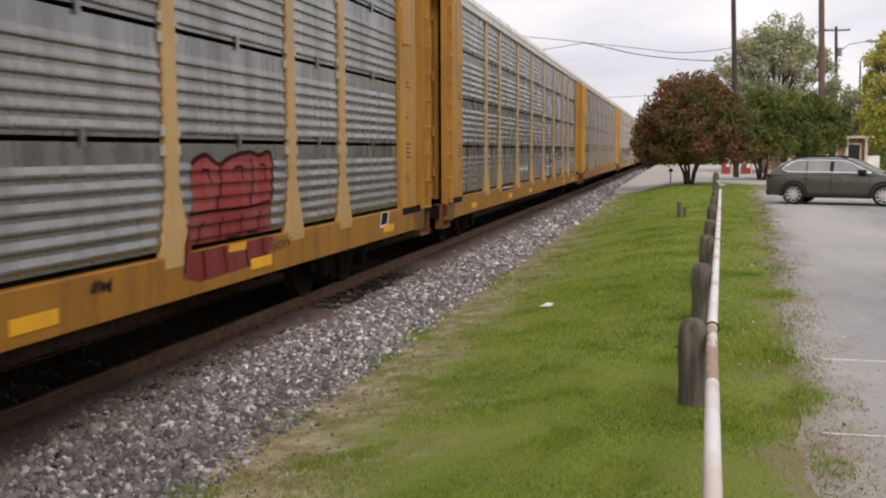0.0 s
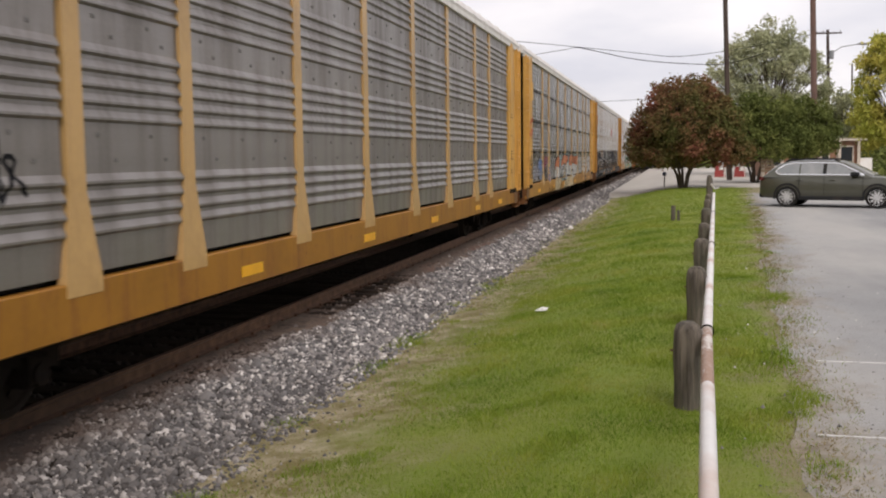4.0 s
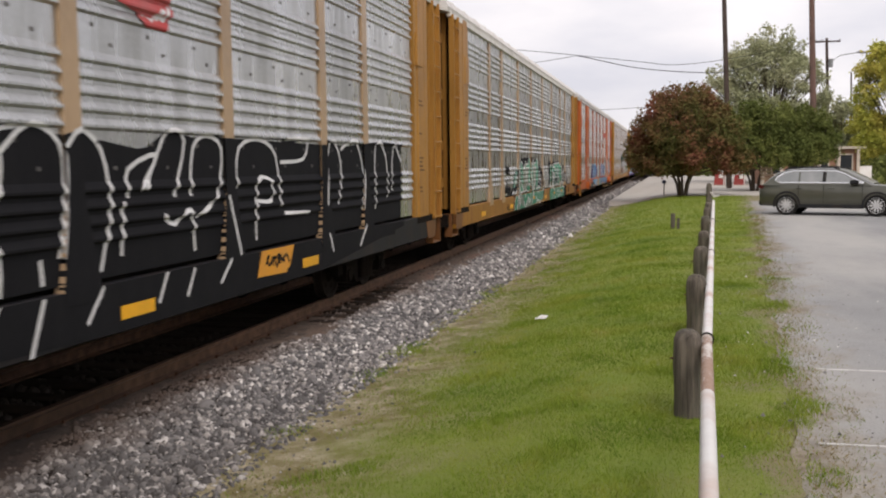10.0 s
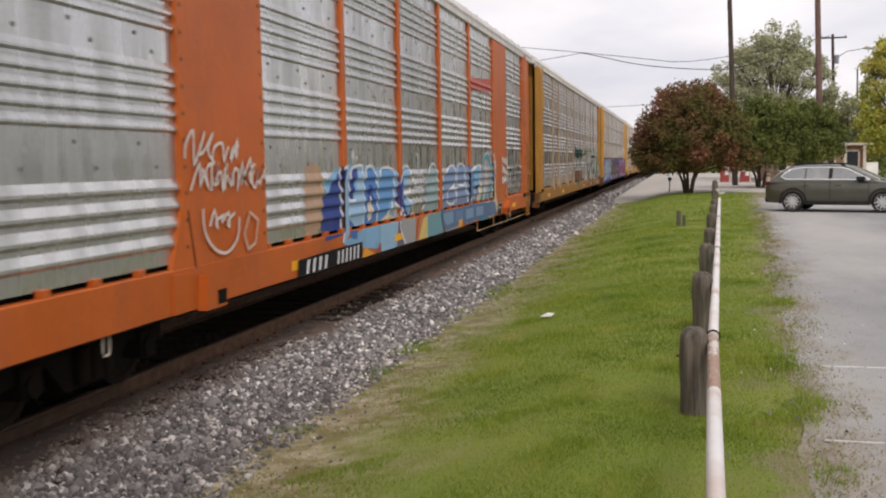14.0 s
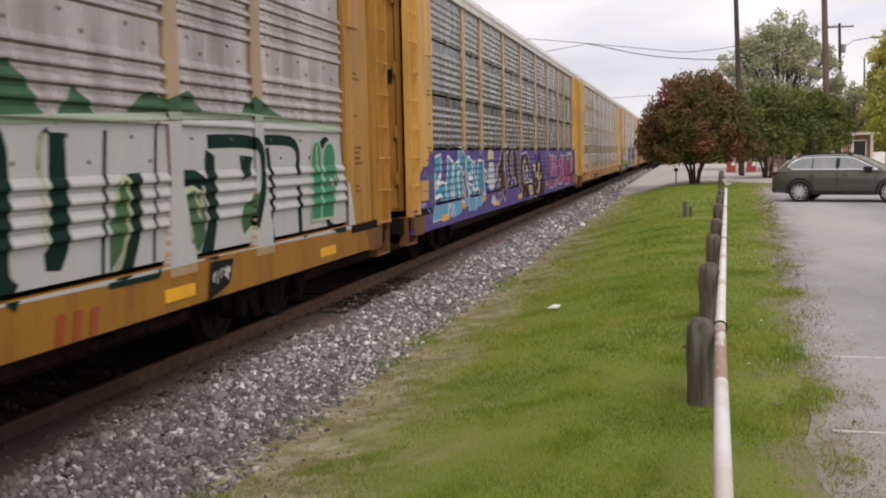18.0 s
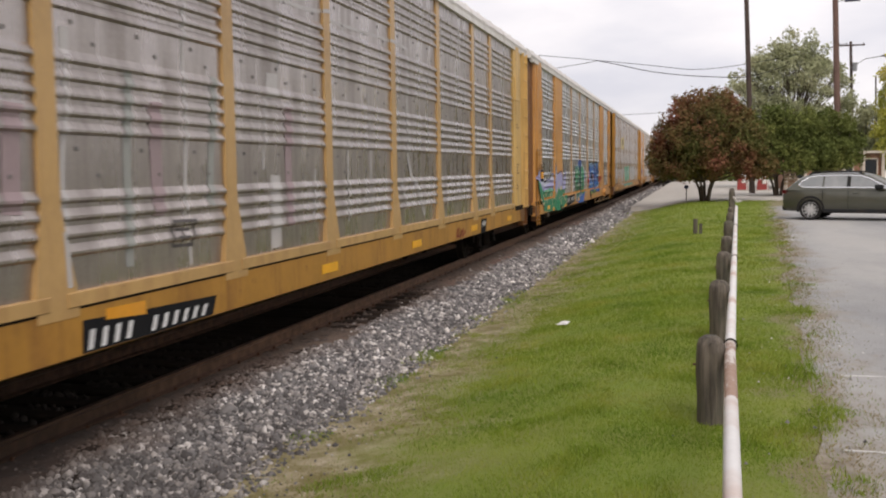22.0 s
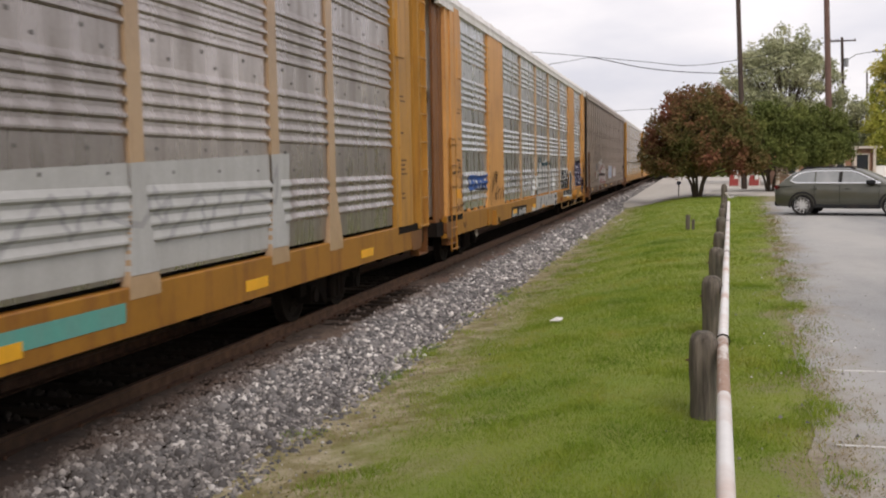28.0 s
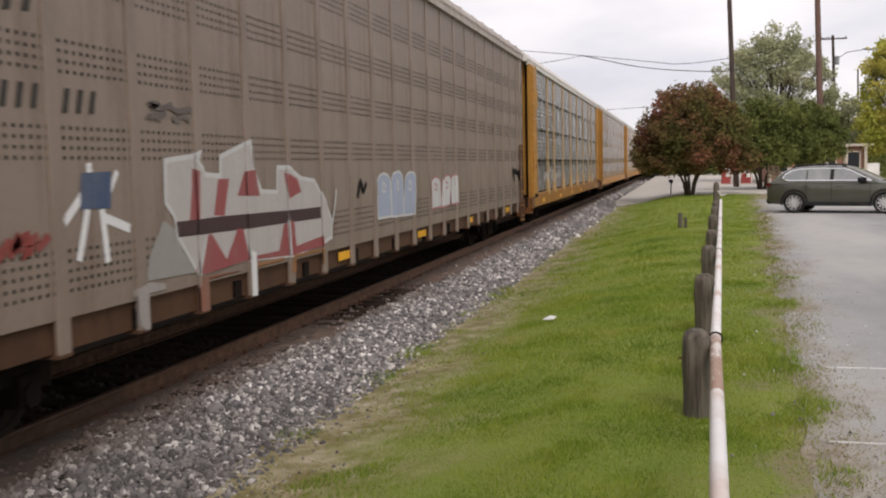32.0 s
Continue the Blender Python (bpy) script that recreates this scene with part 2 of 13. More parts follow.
    def make(self, name, materials, parent=None, label="", smooth=False):
        ob = finish(name, self.v, self.f, materials, parent, label, False, self.m)
        bm = bmesh.new()
        bm.from_mesh(ob.data)
        bmesh.ops.recalc_face_normals(bm, faces=bm.faces)
        bm.to_mesh(ob.data)
        bm.free()
        if smooth:
            ob.data.polygons.foreach_set("use_smooth", [True] * len(ob.data.polygons))
            ob.data.set_sharp_from_angle(angle=radians(40))
        return ob


def smoothstep(a, b, x):
    t = min(1.0, max(0.0, (x - a) / (b - a)))
    return t * t * (3 - 2 * t)


TRACK_X, RAIL_Z, CAR_Z = -6.12, -0.15, -0.24


def ground_z(x, y):
    """Height of the lawn and the lot: a bank that falls to the track and rises gently ahead."""
    z = -0.42 * (1 - smoothstep(-3.45, 0.2, x))
    z += 0.13 * smoothstep(8, 33, y) * smoothstep(-3.2, 1.0, x)
    # unseen bank past the track, added to shade the ground under the train
    if x < -8.5:
        z = -0.42 + 2.6 * smoothstep(8.8, 14, -x)
    return z

# ---- ground, lot, track ----
def ground_material():
    m, n, l, b = mat("lawn_ground", 0.95)
    v = coords(n, l)
    big = noise_fac(n, l, v, 0.35, 4, 0.35, 0.65)
    mid = noise_fac(n, l, v, 1.3, 6, 0.38, 0.7, 0.65)
    fine = noise_fac(n, l, v, 30, 4, 0.3, 0.7)
    c = blend(n, l, big, (0.14, 0.21, 0.021), (0.225, 0.265, 0.037))
    c = blend(n, l, mid, c, (0.215, 0.19, 0.065), 0.5)
    c = blend(n, l, fine, c, (0.13, 0.165, 0.02), 0.4)
    # bare dirt along the ballast and along the lot
    sep = n.new("ShaderNodeSeparateXYZ")
    l.new(v, sep.inputs["Vector"])
    wob = noise_fac(n, l, v, 0.9, 5, 0.2, 0.8)

    def edge(x0, x1, spread):
        a = n.new("ShaderNodeMath")
        a.operation = "MULTIPLY_ADD"
        a.inputs[1].default_value, a.inputs[2].default_value = spread, -spread / 2
        l.new(wob, a.inputs[0])
        s = n.new("ShaderNodeMath")
        l.new(a.outputs[0], s.inputs[0])
        return a, s, x0, x1
    a, s, x0, x1 = edge(0, 0, 1.5)
    l.new(sep.outputs["X"], s.inputs[1])
    left = n.new("ShaderNodeMapRange")
    left.inputs["From Min"].default_value, left.inputs["From Max"].default_value = -1.7, -2.9
    l.new(s.outputs[0], left.inputs["Value"])
    dust = noise_fac(n, l, v, 2.6, 6, 0.42, 0.66, 0.7)
    c = blend(n, l, left.outputs["Result"], c, blend(n, l, dust, (0.185, 0.15, 0.065), (0.46, 0.39, 0.29)), 0.9)
    # the lot's edge runs off to the side with distance
    sl = n.new("ShaderNodeMath")
    sl.operation = "MULTIPLY_ADD"
    sl.inputs[1].default_value = -0.058
    l.new(sep.outputs["Y"], sl.inputs[0])
    l.new(s.outputs[0], sl.inputs[2])
    right = n.new("ShaderNodeMapRange")
    right.inputs["From Min"].default_value, right.inputs["From Max"].default_value = 0.2, 0.5
    l.new(sl.outputs[0], right.inputs["Value"])
    c = blend(n, l, right.outputs["Result"], c, (0.235, 0.19, 0.12), 0.8)
    l.new(c, b.inputs["Base Color"])
    bump(n, l, b, fine, 0.5, 0.03)
    return m


def asphalt_material():
    m, n, l, b = mat("pale_worn_asphalt", 0.9)
    v = coords(n, l)
    big = noise_fac(n, l, v, 0.25, 5, 0.35, 0.65)
    mid = noise_fac(n, l, v, 2.0, 6, 0.4, 0.7)
    fine = noise_fac(n, l, v, 60, 3, 0.3, 0.7)
    c = blend(n, l, big, (0.225, 0.232, 0.232), (0.32, 0.322, 0.315))
    c = blend(n, l, mid, c, (0.16, 0.158, 0.155), 0.4)
    c = blend(n, l, fine, c, (0.42, 0.41, 0.39), 0.3)
    speck = noise_fac(n, l, v, 22, 5, 0.58, 0.68, 0.7)
    c = blend(n, l, speck, c, (0.10, 0.095, 0.09), 0.45)
    sand = noise_fac(n, l, coords(n, l, (0.5, 0.16, 1)), 0.8, 5, 0.42, 0.62)
    c = blend(n, l, sand, c, (0.45, 0.435, 0.40), 0.6)
    # dirt and sand washed over the edge
    sep, ad, ad2, mr = n.new("ShaderNodeSeparateXYZ"), n.new("ShaderNodeMath"), n.new("ShaderNodeMath"), n.new("ShaderNodeMapRange")
    l.new(v, sep.inputs["Vector"])
    ad.operation = ad2.operation = "MULTIPLY_ADD"
    ad.inputs[1].default_value, ad2.inputs[1].default_value = -0.06, -1.5
    l.new(sep.outputs["Y"], ad.inputs[0])
    l.new(sep.outputs["X"], ad.inputs[2])
    l.new(noise_fac(n, l, coords(n, l, (1, 0.6, 1)), 1.1, 6, 0.25, 0.75, 0.65), ad2.inputs[0])
    l.new(ad.outputs[0], ad2.inputs[2])
    mr.inputs["From Min"].default_value, mr.inputs["From Max"].default_value = 0.35, -0.5
    l.new(ad2.outputs[0], mr.inputs["Value"])
    litter = noise_fac(n, l, v, 7, 6, 0.4, 0.62, 0.7)
    c = blend(n, l, mr.outputs["Result"], c, blend(n, l, litter, (0.30, 0.25, 0.18), (0.15, 0.115, 0.065)), 0.92)
    l.new(c, b.inputs["Base Color"])
    bump(n, l, b, fine, 0.4, 0.008)
    return m


GROUND_M, ASPHALT = ground_material(), asphalt_material()
CONCRETE = simple("pale_concrete", (0.50, 0.47, 0.42), 0.9, 0, (0.33, 0.3, 0.26), 0.5, 0.6)
PAINT_LINE = simple("worn_line_paint", (0.62, 0.61, 0.59), 0.8, 0, (0.34, 0.34, 0.33), 0.6, 6)


def steps(a, b, first, grow):
    out, d = [a], first
    while out[-1] < b:
        out.append(out[-1] + d)
        d *= grow
    return out


def make_ground():
    xs = [-x for x in steps(4.0, 2500, 1.0, 1.3)][::-1]
    xs = [x for x in xs if x < -4.0] + [-4.0 + 0.25 * i for i in range(41)] + [6.0 + x for x in steps(0.5, 2500, 0.6, 1.25)]
    ys = [-y for y in steps(6, 2500, 2, 1.35)][::-1] + [-4 + 0.5 * i for i in range(140)] + [66 + y for y in steps(1, 2500, 2, 1.25)]
    vs = [(x, y, ground_z(x, y) + (0.018 * noise.noise((x * 0.9, y * 0.9, 0)) if -4 < x < 9 and 0 < y < 70 else 0) - (0.28 if -8.4 < x < -3.6 else 0)) for y in ys for x in xs]
    w = len(xs)
    fs = [(j * w + i, j * w + i + 1, (j + 1) * w + i + 1, (j + 1) * w + i) for j in range(len(ys) - 1) for i in range(w - 1)]
    ob = finish("ground", vs, fs, GROUND_M, smooth=True)
    tagged(ob, "green mown lawn with bare dry dirt patches at its edges", "ground", kind="structure")


make_ground()


def lot_edge(y):
    """Where the lot's worn edge runs."""
    return 0.45 + 0.060 * y + 0.16 * noise.noise((0, y * 0.55, 3)) + 0.07 * noise.noise((5, y * 2.3, 1))


def make_lot():
    ys = [-12 + 0.25 * i for i in range(232)]
    vs, fs = [], []
    for y in ys:
        e = lot_edge(y)
        for x in (e, e + 0.35, e + 1.2, 4, 7, 12, 20, 34, 60):
            x = max(x, e)
            vs.append((x, y, ground_z(x, y) + (0.004 if x == e else 0.028)))
    for j in range(len(ys) - 1):
        for i in range(8):
            fs.append((j * 9 + i, j * 9 + i + 1, j * 9 + 10 + i, j * 9 + 9 + i))
    ob = finish("parking_lot", vs, fs, ASPHALT, smooth=True)
    tagged(ob, "pale worn asphalt parking lot with a crumbling edge", "parking lot", kind="structure")
    for k, (x0, x1, y) in enumerate(((0.98, 1.75, 6.9), (1.3, 2.6, 9.4))):
        bd = Build()
        for i in range(14):
            a, c = x0 + (x1 - x0) * i / 14, x0 + (x1 - x0) * (i + 0.8 + 0.2 * (i % 3 > 0)) / 14
            bd.box(a, c, y - 0.012 - 0.005 * (i % 3), y + 0.014, ground_z(a, y) + 0.024, ground_z(a, y) + 0.033)
        tagged(bd.make("parking_line", PAINT_LINE), "faded white painted parking line on the asphalt", "road marking", "parking lines", "structure")


make_lot()


def make_crossing():
    ys = [53.2, 54.0, 56.5, 58, 60, 62, 64, 67, 70, 74, 78, 83, 88, 100, 120, 145]
    xs = [-60, -30, -14, -9, -7.6, -4.6, -3.4] + [-3 + 0.5 * i for i in range(23)] + [10, 14, 30, 60]
    vs = [(x, y, ground_z(x, y) - (0.36 if x < -3 else 0.04)) if y < 53.5 else (x, y, max(ground_z(x, y) + 0.045, RAIL_Z - 0.02) if not -7.6 <= x <= -4.6 else RAIL_Z - 0.02) for y in ys for x in xs]
    w = len(xs)
    fs = [(j * w + i, j * w + i + 1, (j + 1) * w + i + 1, (j + 1) * w + i) for j in range(len(ys) - 1) for i in range(w - 1) if not (3 <= i <= 5)]
    ob = finish("crossing_road", vs, fs, CONCRETE, smooth=True)
    tagged(ob, "pale dusty concrete road that crosses the railway", "road", kind="structure")


make_crossing()



def stone_material():
    m, n, l, b = mat("crushed_stone", 0.9)
    v = coords(n, l)
    f = noise_fac(n, l, v, 25, 3)
    g = n.new("ShaderNodeNewGeometry")
    ramp = n.new("ShaderNodeValToRGB")
    e = ramp.color_ramp.elements
    e[0].color, e[1].color = (0.05, 0.047, 0.048, 1), (0.92, 0.88, 0.84, 1)
    for p, c in ((0.3, (0.11, 0.106, 0.106, 1)), (0.58, (0.225, 0.215, 0.212, 1)), (0.82, (0.34, 0.315, 0.295, 1)), (0.93, (0.62, 0.58, 0.54, 1))):
        k = e.new(p)
        k.color = c
    l.new(g.outputs["Random Per Island"], ramp.inputs["Fac"])
    c = blend(n, l, f, ramp.outputs["Color"], (0.16, 0.145, 0.135), 0.25)
    # rust and brake dust near the rails
    sep, wob = n.new("ShaderNodeSeparateXYZ"), noise_fac(n, l, v, 1.5, 4, 0.2, 0.8)
    l.new(v, sep.inputs["Vector"])
    ad, mr = n.new("ShaderNodeMath"), n.new("ShaderNodeMapRange")
    ad.operation = "MULTIPLY_ADD"
    ad.inputs[1].default_value = -0.7
    l.new(wob, ad.inputs[0])
    l.new(sep.outputs["X"], ad.inputs[2])
    mr.inputs["From Min"].default_value, mr.inputs["From Max"].default_value = -4.75, -5.35
    l.new(ad.outputs[0], mr.inputs["Value"])
    c = blend(n, l, mr.outputs["Result"], c, (0.11, 0.068, 0.047), 0.85)
    # grime between the rails, with the train's shade put into the colour
    under_train_dark = n.new("ShaderNodeMapRange")
    under_train_dark.inputs["From Min"].default_value, under_train_dark.inputs["From Max"].default_value = -5.42, -5.6
    l.new(sep.outputs["X"], under_train_dark.inputs["Value"])
    c = blend(n, l, under_train_dark.outputs["Result"], c, (0.03, 0.021, 0.016), 0.92)
    c = blend(n, l, dark_stretch(n, l, v), c, (0.05, 0.042, 0.036), 0.45)
    l.new(c, b.inputs["Base Color"])
    bump(n, l, b, f, 0.3, 0.004)
    return m


STONE_M = stone_material()


def bed_z(x):
    """Top of the ballast across the track."""
    a = abs(x - TRACK_X)
    if a < 1.45:
        return RAIL_Z - 0.2
    return RAIL_Z - 0.2 - 0.19 * (a - 1.45) / 1.25


def make_ballast():
    xs = [TRACK_X + d for d in (-2.75, -2.1, -1.45, -0.7, 0, 0.7, 1.45, 1.9, 2.3, 2.7)]
    ys = [-420 + 20 * i for i in range(20)] + [-20 + 1.0 * i for i in range(90)] + [70 + 20 * i for i in range(32)]
    vs = [(x + (0.18 * noise.noise((0, y * 0.4, 7)) if i == 9 else 0), y, bed_z(x) - (0.06 if i in (0, 9) else 0.03)) for y in ys for i, x in enumerate(xs)]
    w = len(xs)
    fs = [(j * w + i, j * w + i + 1, (j + 1) * w + i + 1, (j + 1) * w + i) for j in range(len(ys) - 1) for i in range(w - 1)]
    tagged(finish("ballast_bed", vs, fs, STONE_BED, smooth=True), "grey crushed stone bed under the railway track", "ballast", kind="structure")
    # loose stones
    rng = np.random.default_rng(4)
    base = np.array([(0, 0, 1), (0.89, 0, 0.45), (0.28, 0.85, 0.45), (-0.72, 0.53, 0.45), (-0.72, -0.53, 0.45), (0.28, -0.85, 0.45), (0.72, 0.53, -0.45), (-0.28, 0.85, -0.45), (-0.89, 0, -0.45), (-0.28, -0.85, -0.45), (0.72, -0.53, -0.45), (0, 0, -1)])
    tri = np.array([(0, 1, 2), (0, 2, 3), (0, 3, 4), (0, 4, 5), (0, 5, 1), (1, 6, 2), (2, 7, 3), (3, 8, 4), (4, 9, 5), (5, 10, 1), (6, 7, 2), (7, 8, 3), (8, 9, 4), (9, 10, 5), (10, 6, 1)])
    P = []
    for y0, y1, cnt, s in ((3.5, 14, 27000, 0.0255), (14, 30, 20000, 0.033), (30, 62, 12000, 0.048), (62, 120, 7000, 0.075), (-8, 3.5, 2500, 0.045)):
        x = TRACK_X + rng.uniform(0.72, 2.95, cnt)
        y = rng.uniform(y0, y1, cnt)
        P.append(np.column_stack((x, y, s * np.exp(rng.normal(0, 0.33, cnt)))))
    x = TRACK_X + rng.uniform(-0.7, 0.7, 5000)
    P.append(np.column_stack((x, rng.uniform(3.5, 40, 5000), 0.035 * np.exp(rng.normal(0, 0.25, 5000)))))
    # strays on the grass edge
    x = -3.45 + np.abs(rng.normal(0, 0.4, 5200))
    P.append(np.column_stack((x, 4 + 40 * rng.uniform(0, 1, 5200) ** 1.5, 0.0125 * np.exp(rng.normal(0, 0.4, 5200)))))
    P = np.concatenate(P)
    zz = np.array([max(bed_z(a), ground_z(a, b) if a > -3.5 else -9) for a, b in P[:, :2]])
    edge = np.array([0.12 * noise.noise((0, b * 0.7, 2)) for b in P[:, 1]])
    keep = (P[:, 0] < -3.35 + edge) | (rng.uniform(0, 1, len(P)) < 0.3)
    # ties lie bare near the rail
    keep &= ~((np.abs(P[:, 0] - TRACK_X) < np.where(P[:, 1] > 11.5, 1.32, 0.8)) & ((np.abs((P[:, 1] / 0.5) % 1 - 0.5) > 0.26) | (np.abs(P[:, 1] - 15.2) < 2.6)) & (rng.uniform(0, 1, len(P)) < 0.94))
    P, zz = P[keep], zz[keep]
    k = len(P)
    V = base[None] * (1 + rng.normal(0, 0.2, (k, 12, 1))) * P[:, 2][:, None, None] * rng.uniform(0.6, 1.25, (k, 1, 3))
    a = rng.uniform(0, 6.28, k)
    ca, sa = np.cos(a)[:, None], np.sin(a)[:, None]
    V = np.stack((V[..., 0] * ca - V[..., 1] * sa, V[..., 0] * sa + V[..., 1] * ca, V[..., 2]), -1)
    V += np.column_stack((P[:, 0], P[:, 1], zz - 0.35 * P[:, 2] + rng.uniform(-0.01, 0.014, k)))[:, None]
    F = (tri[None] + 12 * np.arange(k)[:, None, None]).reshape(-1, 3)
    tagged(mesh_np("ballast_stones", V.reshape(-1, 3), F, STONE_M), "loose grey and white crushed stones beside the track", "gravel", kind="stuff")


def mesh_np(name, V, F, material):
    me = bpy.data.meshes.new(name)
    n = F.shape[1]
    me.vertices.add(len(V))
    me.vertices.foreach_set("co", np.ascontiguousarray(V, dtype=np.float32).ravel())
    me.loops.add(F.size)
    me.loops.foreach_set("vertex_index", np.ascontiguousarray(F, dtype=np.int32).ravel())
    me.polygons.add(len(F))
    me.polygons.foreach_set("loop_start", np.arange(0, F.size, n, dtype=np.int32))
    me.polygons.foreach_set("loop_total", np.full(len(F), n, dtype=np.int32))
    me.materials.append(material)
    me.update(calc_edges=True)
    me.validate()
    return new(name, me)


def make_track_dirt():
    """Rust-brown dirt and fines packed along the near rail; it hides most ties, which lie bare in a few stretches."""
    ys = [-10 + 0.12 * i for i in range(560)]
    ds = [0.80 + 0.075 * i for i in range(13)]
    vs = []
    for y in ys:
        bare = max(smoothstep(13.2, 14.6, y) * (1 - smoothstep(17.4, 18.4, y)), 0.6 * smoothstep(0.2, 0.35, noise.noise((8, y * 0.33, 4))))
        wide = 0.92 + 0.5 * smoothstep(10.8, 12.6, y) + 0.3 * (1 - smoothstep(6.2, 7.6, y))
        for d in ds:
            fall = smoothstep(wide, wide + 0.28, d)
            up = 0.05 - 0.085 * bare + (1 - 0.85 * bare) * (0.03 * noise.noise((d * 3, y * 1.3, 9)) + 0.02 * noise.noise((d * 9, y * 6, 1)))
            vs.append((TRACK_X + d + 0.12 * noise.noise((3, y * 0.8, 2)) * (d - 0.8), y, RAIL_Z - 0.215 + up * (1 - fall) - 0.09 * fall))
    n = len(ds)
    fs = [(j * n + i, j * n + i + 1, (j + 1) * n + i + 1, (j + 1) * n + i) for j in range(len(ys) - 1) for i in range(n - 1)]
    tagged(finish("track_dirt", vs, fs, TRACK_DIRT, smooth=True), "rust-brown packed dirt along the near rail", "dirt", kind="structure")


def dirt_material():
    """Grey-brown dirt with rust-red scale and dark oily clods."""
    m, n, l, b = mat("track_dirt", 0.95)
    v = coords(n, l)
    c = blend(n, l, noise_fac(n, l, v, 1.4, 5, 0.35, 0.65), (0.14, 0.095, 0.068), (0.085, 0.05, 0.034))
    c = blend(n, l, noise_fac(n, l, coords(n, l, (1, 0.5, 1)), 0.55, 4, 0.52, 0.62), c, (0.16, 0.062, 0.036), 0.8)
    clod = noise_fac(n, l, v, 7, 5, 0.5, 0.64, 0.7)
    c = blend(n, l, clod, c, (0.03, 0.021, 0.016), 0.75)
    fine = noise_fac(n, l, v, 45, 3, 0.3, 0.7)
    c = blend(n, l, fine, c, (0.24, 0.20, 0.165), 0.25)
    l.new(blend(n, l, dark_stretch(n, l, v), c, (0.022, 0.015, 0.011), 0.85), b.inputs["Base Color"])
    bump(n, l, b, clod, 0.6, 0.02)
    return m


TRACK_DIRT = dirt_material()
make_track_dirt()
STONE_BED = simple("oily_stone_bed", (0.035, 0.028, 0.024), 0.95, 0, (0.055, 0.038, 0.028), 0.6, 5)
make_ballast()


def make_track():
    track = tagged(new("railway_track"), "rusty steel railway track on dark wooden ties", "railway track", kind="structure")
    prof = [(-0.07, -0.17), (0.07, -0.17), (0.07, -0.155), (0.012, -0.14), (0.012, -0.045), (0.036, -0.03), (0.036, -0.006), (0.03, 0), (-0.03, 0), (-0.036, -0.006), (-0.036, -0.03), (-0.012, -0.045), (-0.012, -0.14), (-0.07, -0.155)]
    for s in (-1, 1):
        bd = Build()
        bd.prism([(TRACK_X + s * 0.7535 + x, RAIL_Z + z) for x, z in prof], 1, -420, 700)
        bd.make("rail", RAIL_M, track, "rust-brown steel rail", True)
    tie = Build().box(-1.3, 1.3, -0.115, 0.115, -0.18, 0.0, 0, 0.018).make("tie", TIE, track, "dark weathered wooden tie")
    plate = Build().box(-0.13, 0.13, -0.09, 0.09, 0, 0.014).box(-0.1, -0.075, -0.05, -0.03, 0.01, 0.05).box(0.075, 0.1, 0.03, 0.05, 0.01, 0.05).make("tie_plate", RUST_IRON, track)
    rng = random.Random(2)
    for i in range(150):
        y = -12 + 0.5 * i + rng.uniform(-0.03, 0.03)
        m = pose(TRACK_X + rng.uniform(-0.05, 0.05), y, RAIL_Z - 0.184, 0, 0, rng.uniform(-1.5, 1.5))
        o = tie if i == 0 else again(tie, track)
        o.matrix_basis = m
        if 2 < y < 40:
            p = plate if plate.matrix_basis.translation.length == 0 else again(plate, track)
            p.matrix_basis = pose(TRACK_X + 0.7535, y, RAIL_Z - 0.186)
    bd = Build()
    for i in range(400):
        y = 63 + 0.5 * i if i < 200 else -12.5 - 0.5 * (i - 200)
        bd.box(TRACK_X - 1.3, TRACK_X + 1.3, y - 0.115, y + 0.115, RAIL_Z - 0.34, RAIL_Z - 0.184)
    tagged(bd.make("ties_far", TIE, track), kind="stuff")


TIE = simple("old_tie_wood", (0.04, 0.03, 0.024), 0.95, 0, (0.065, 0.046, 0.034), 0.7, 5, 0.3)
make_track()


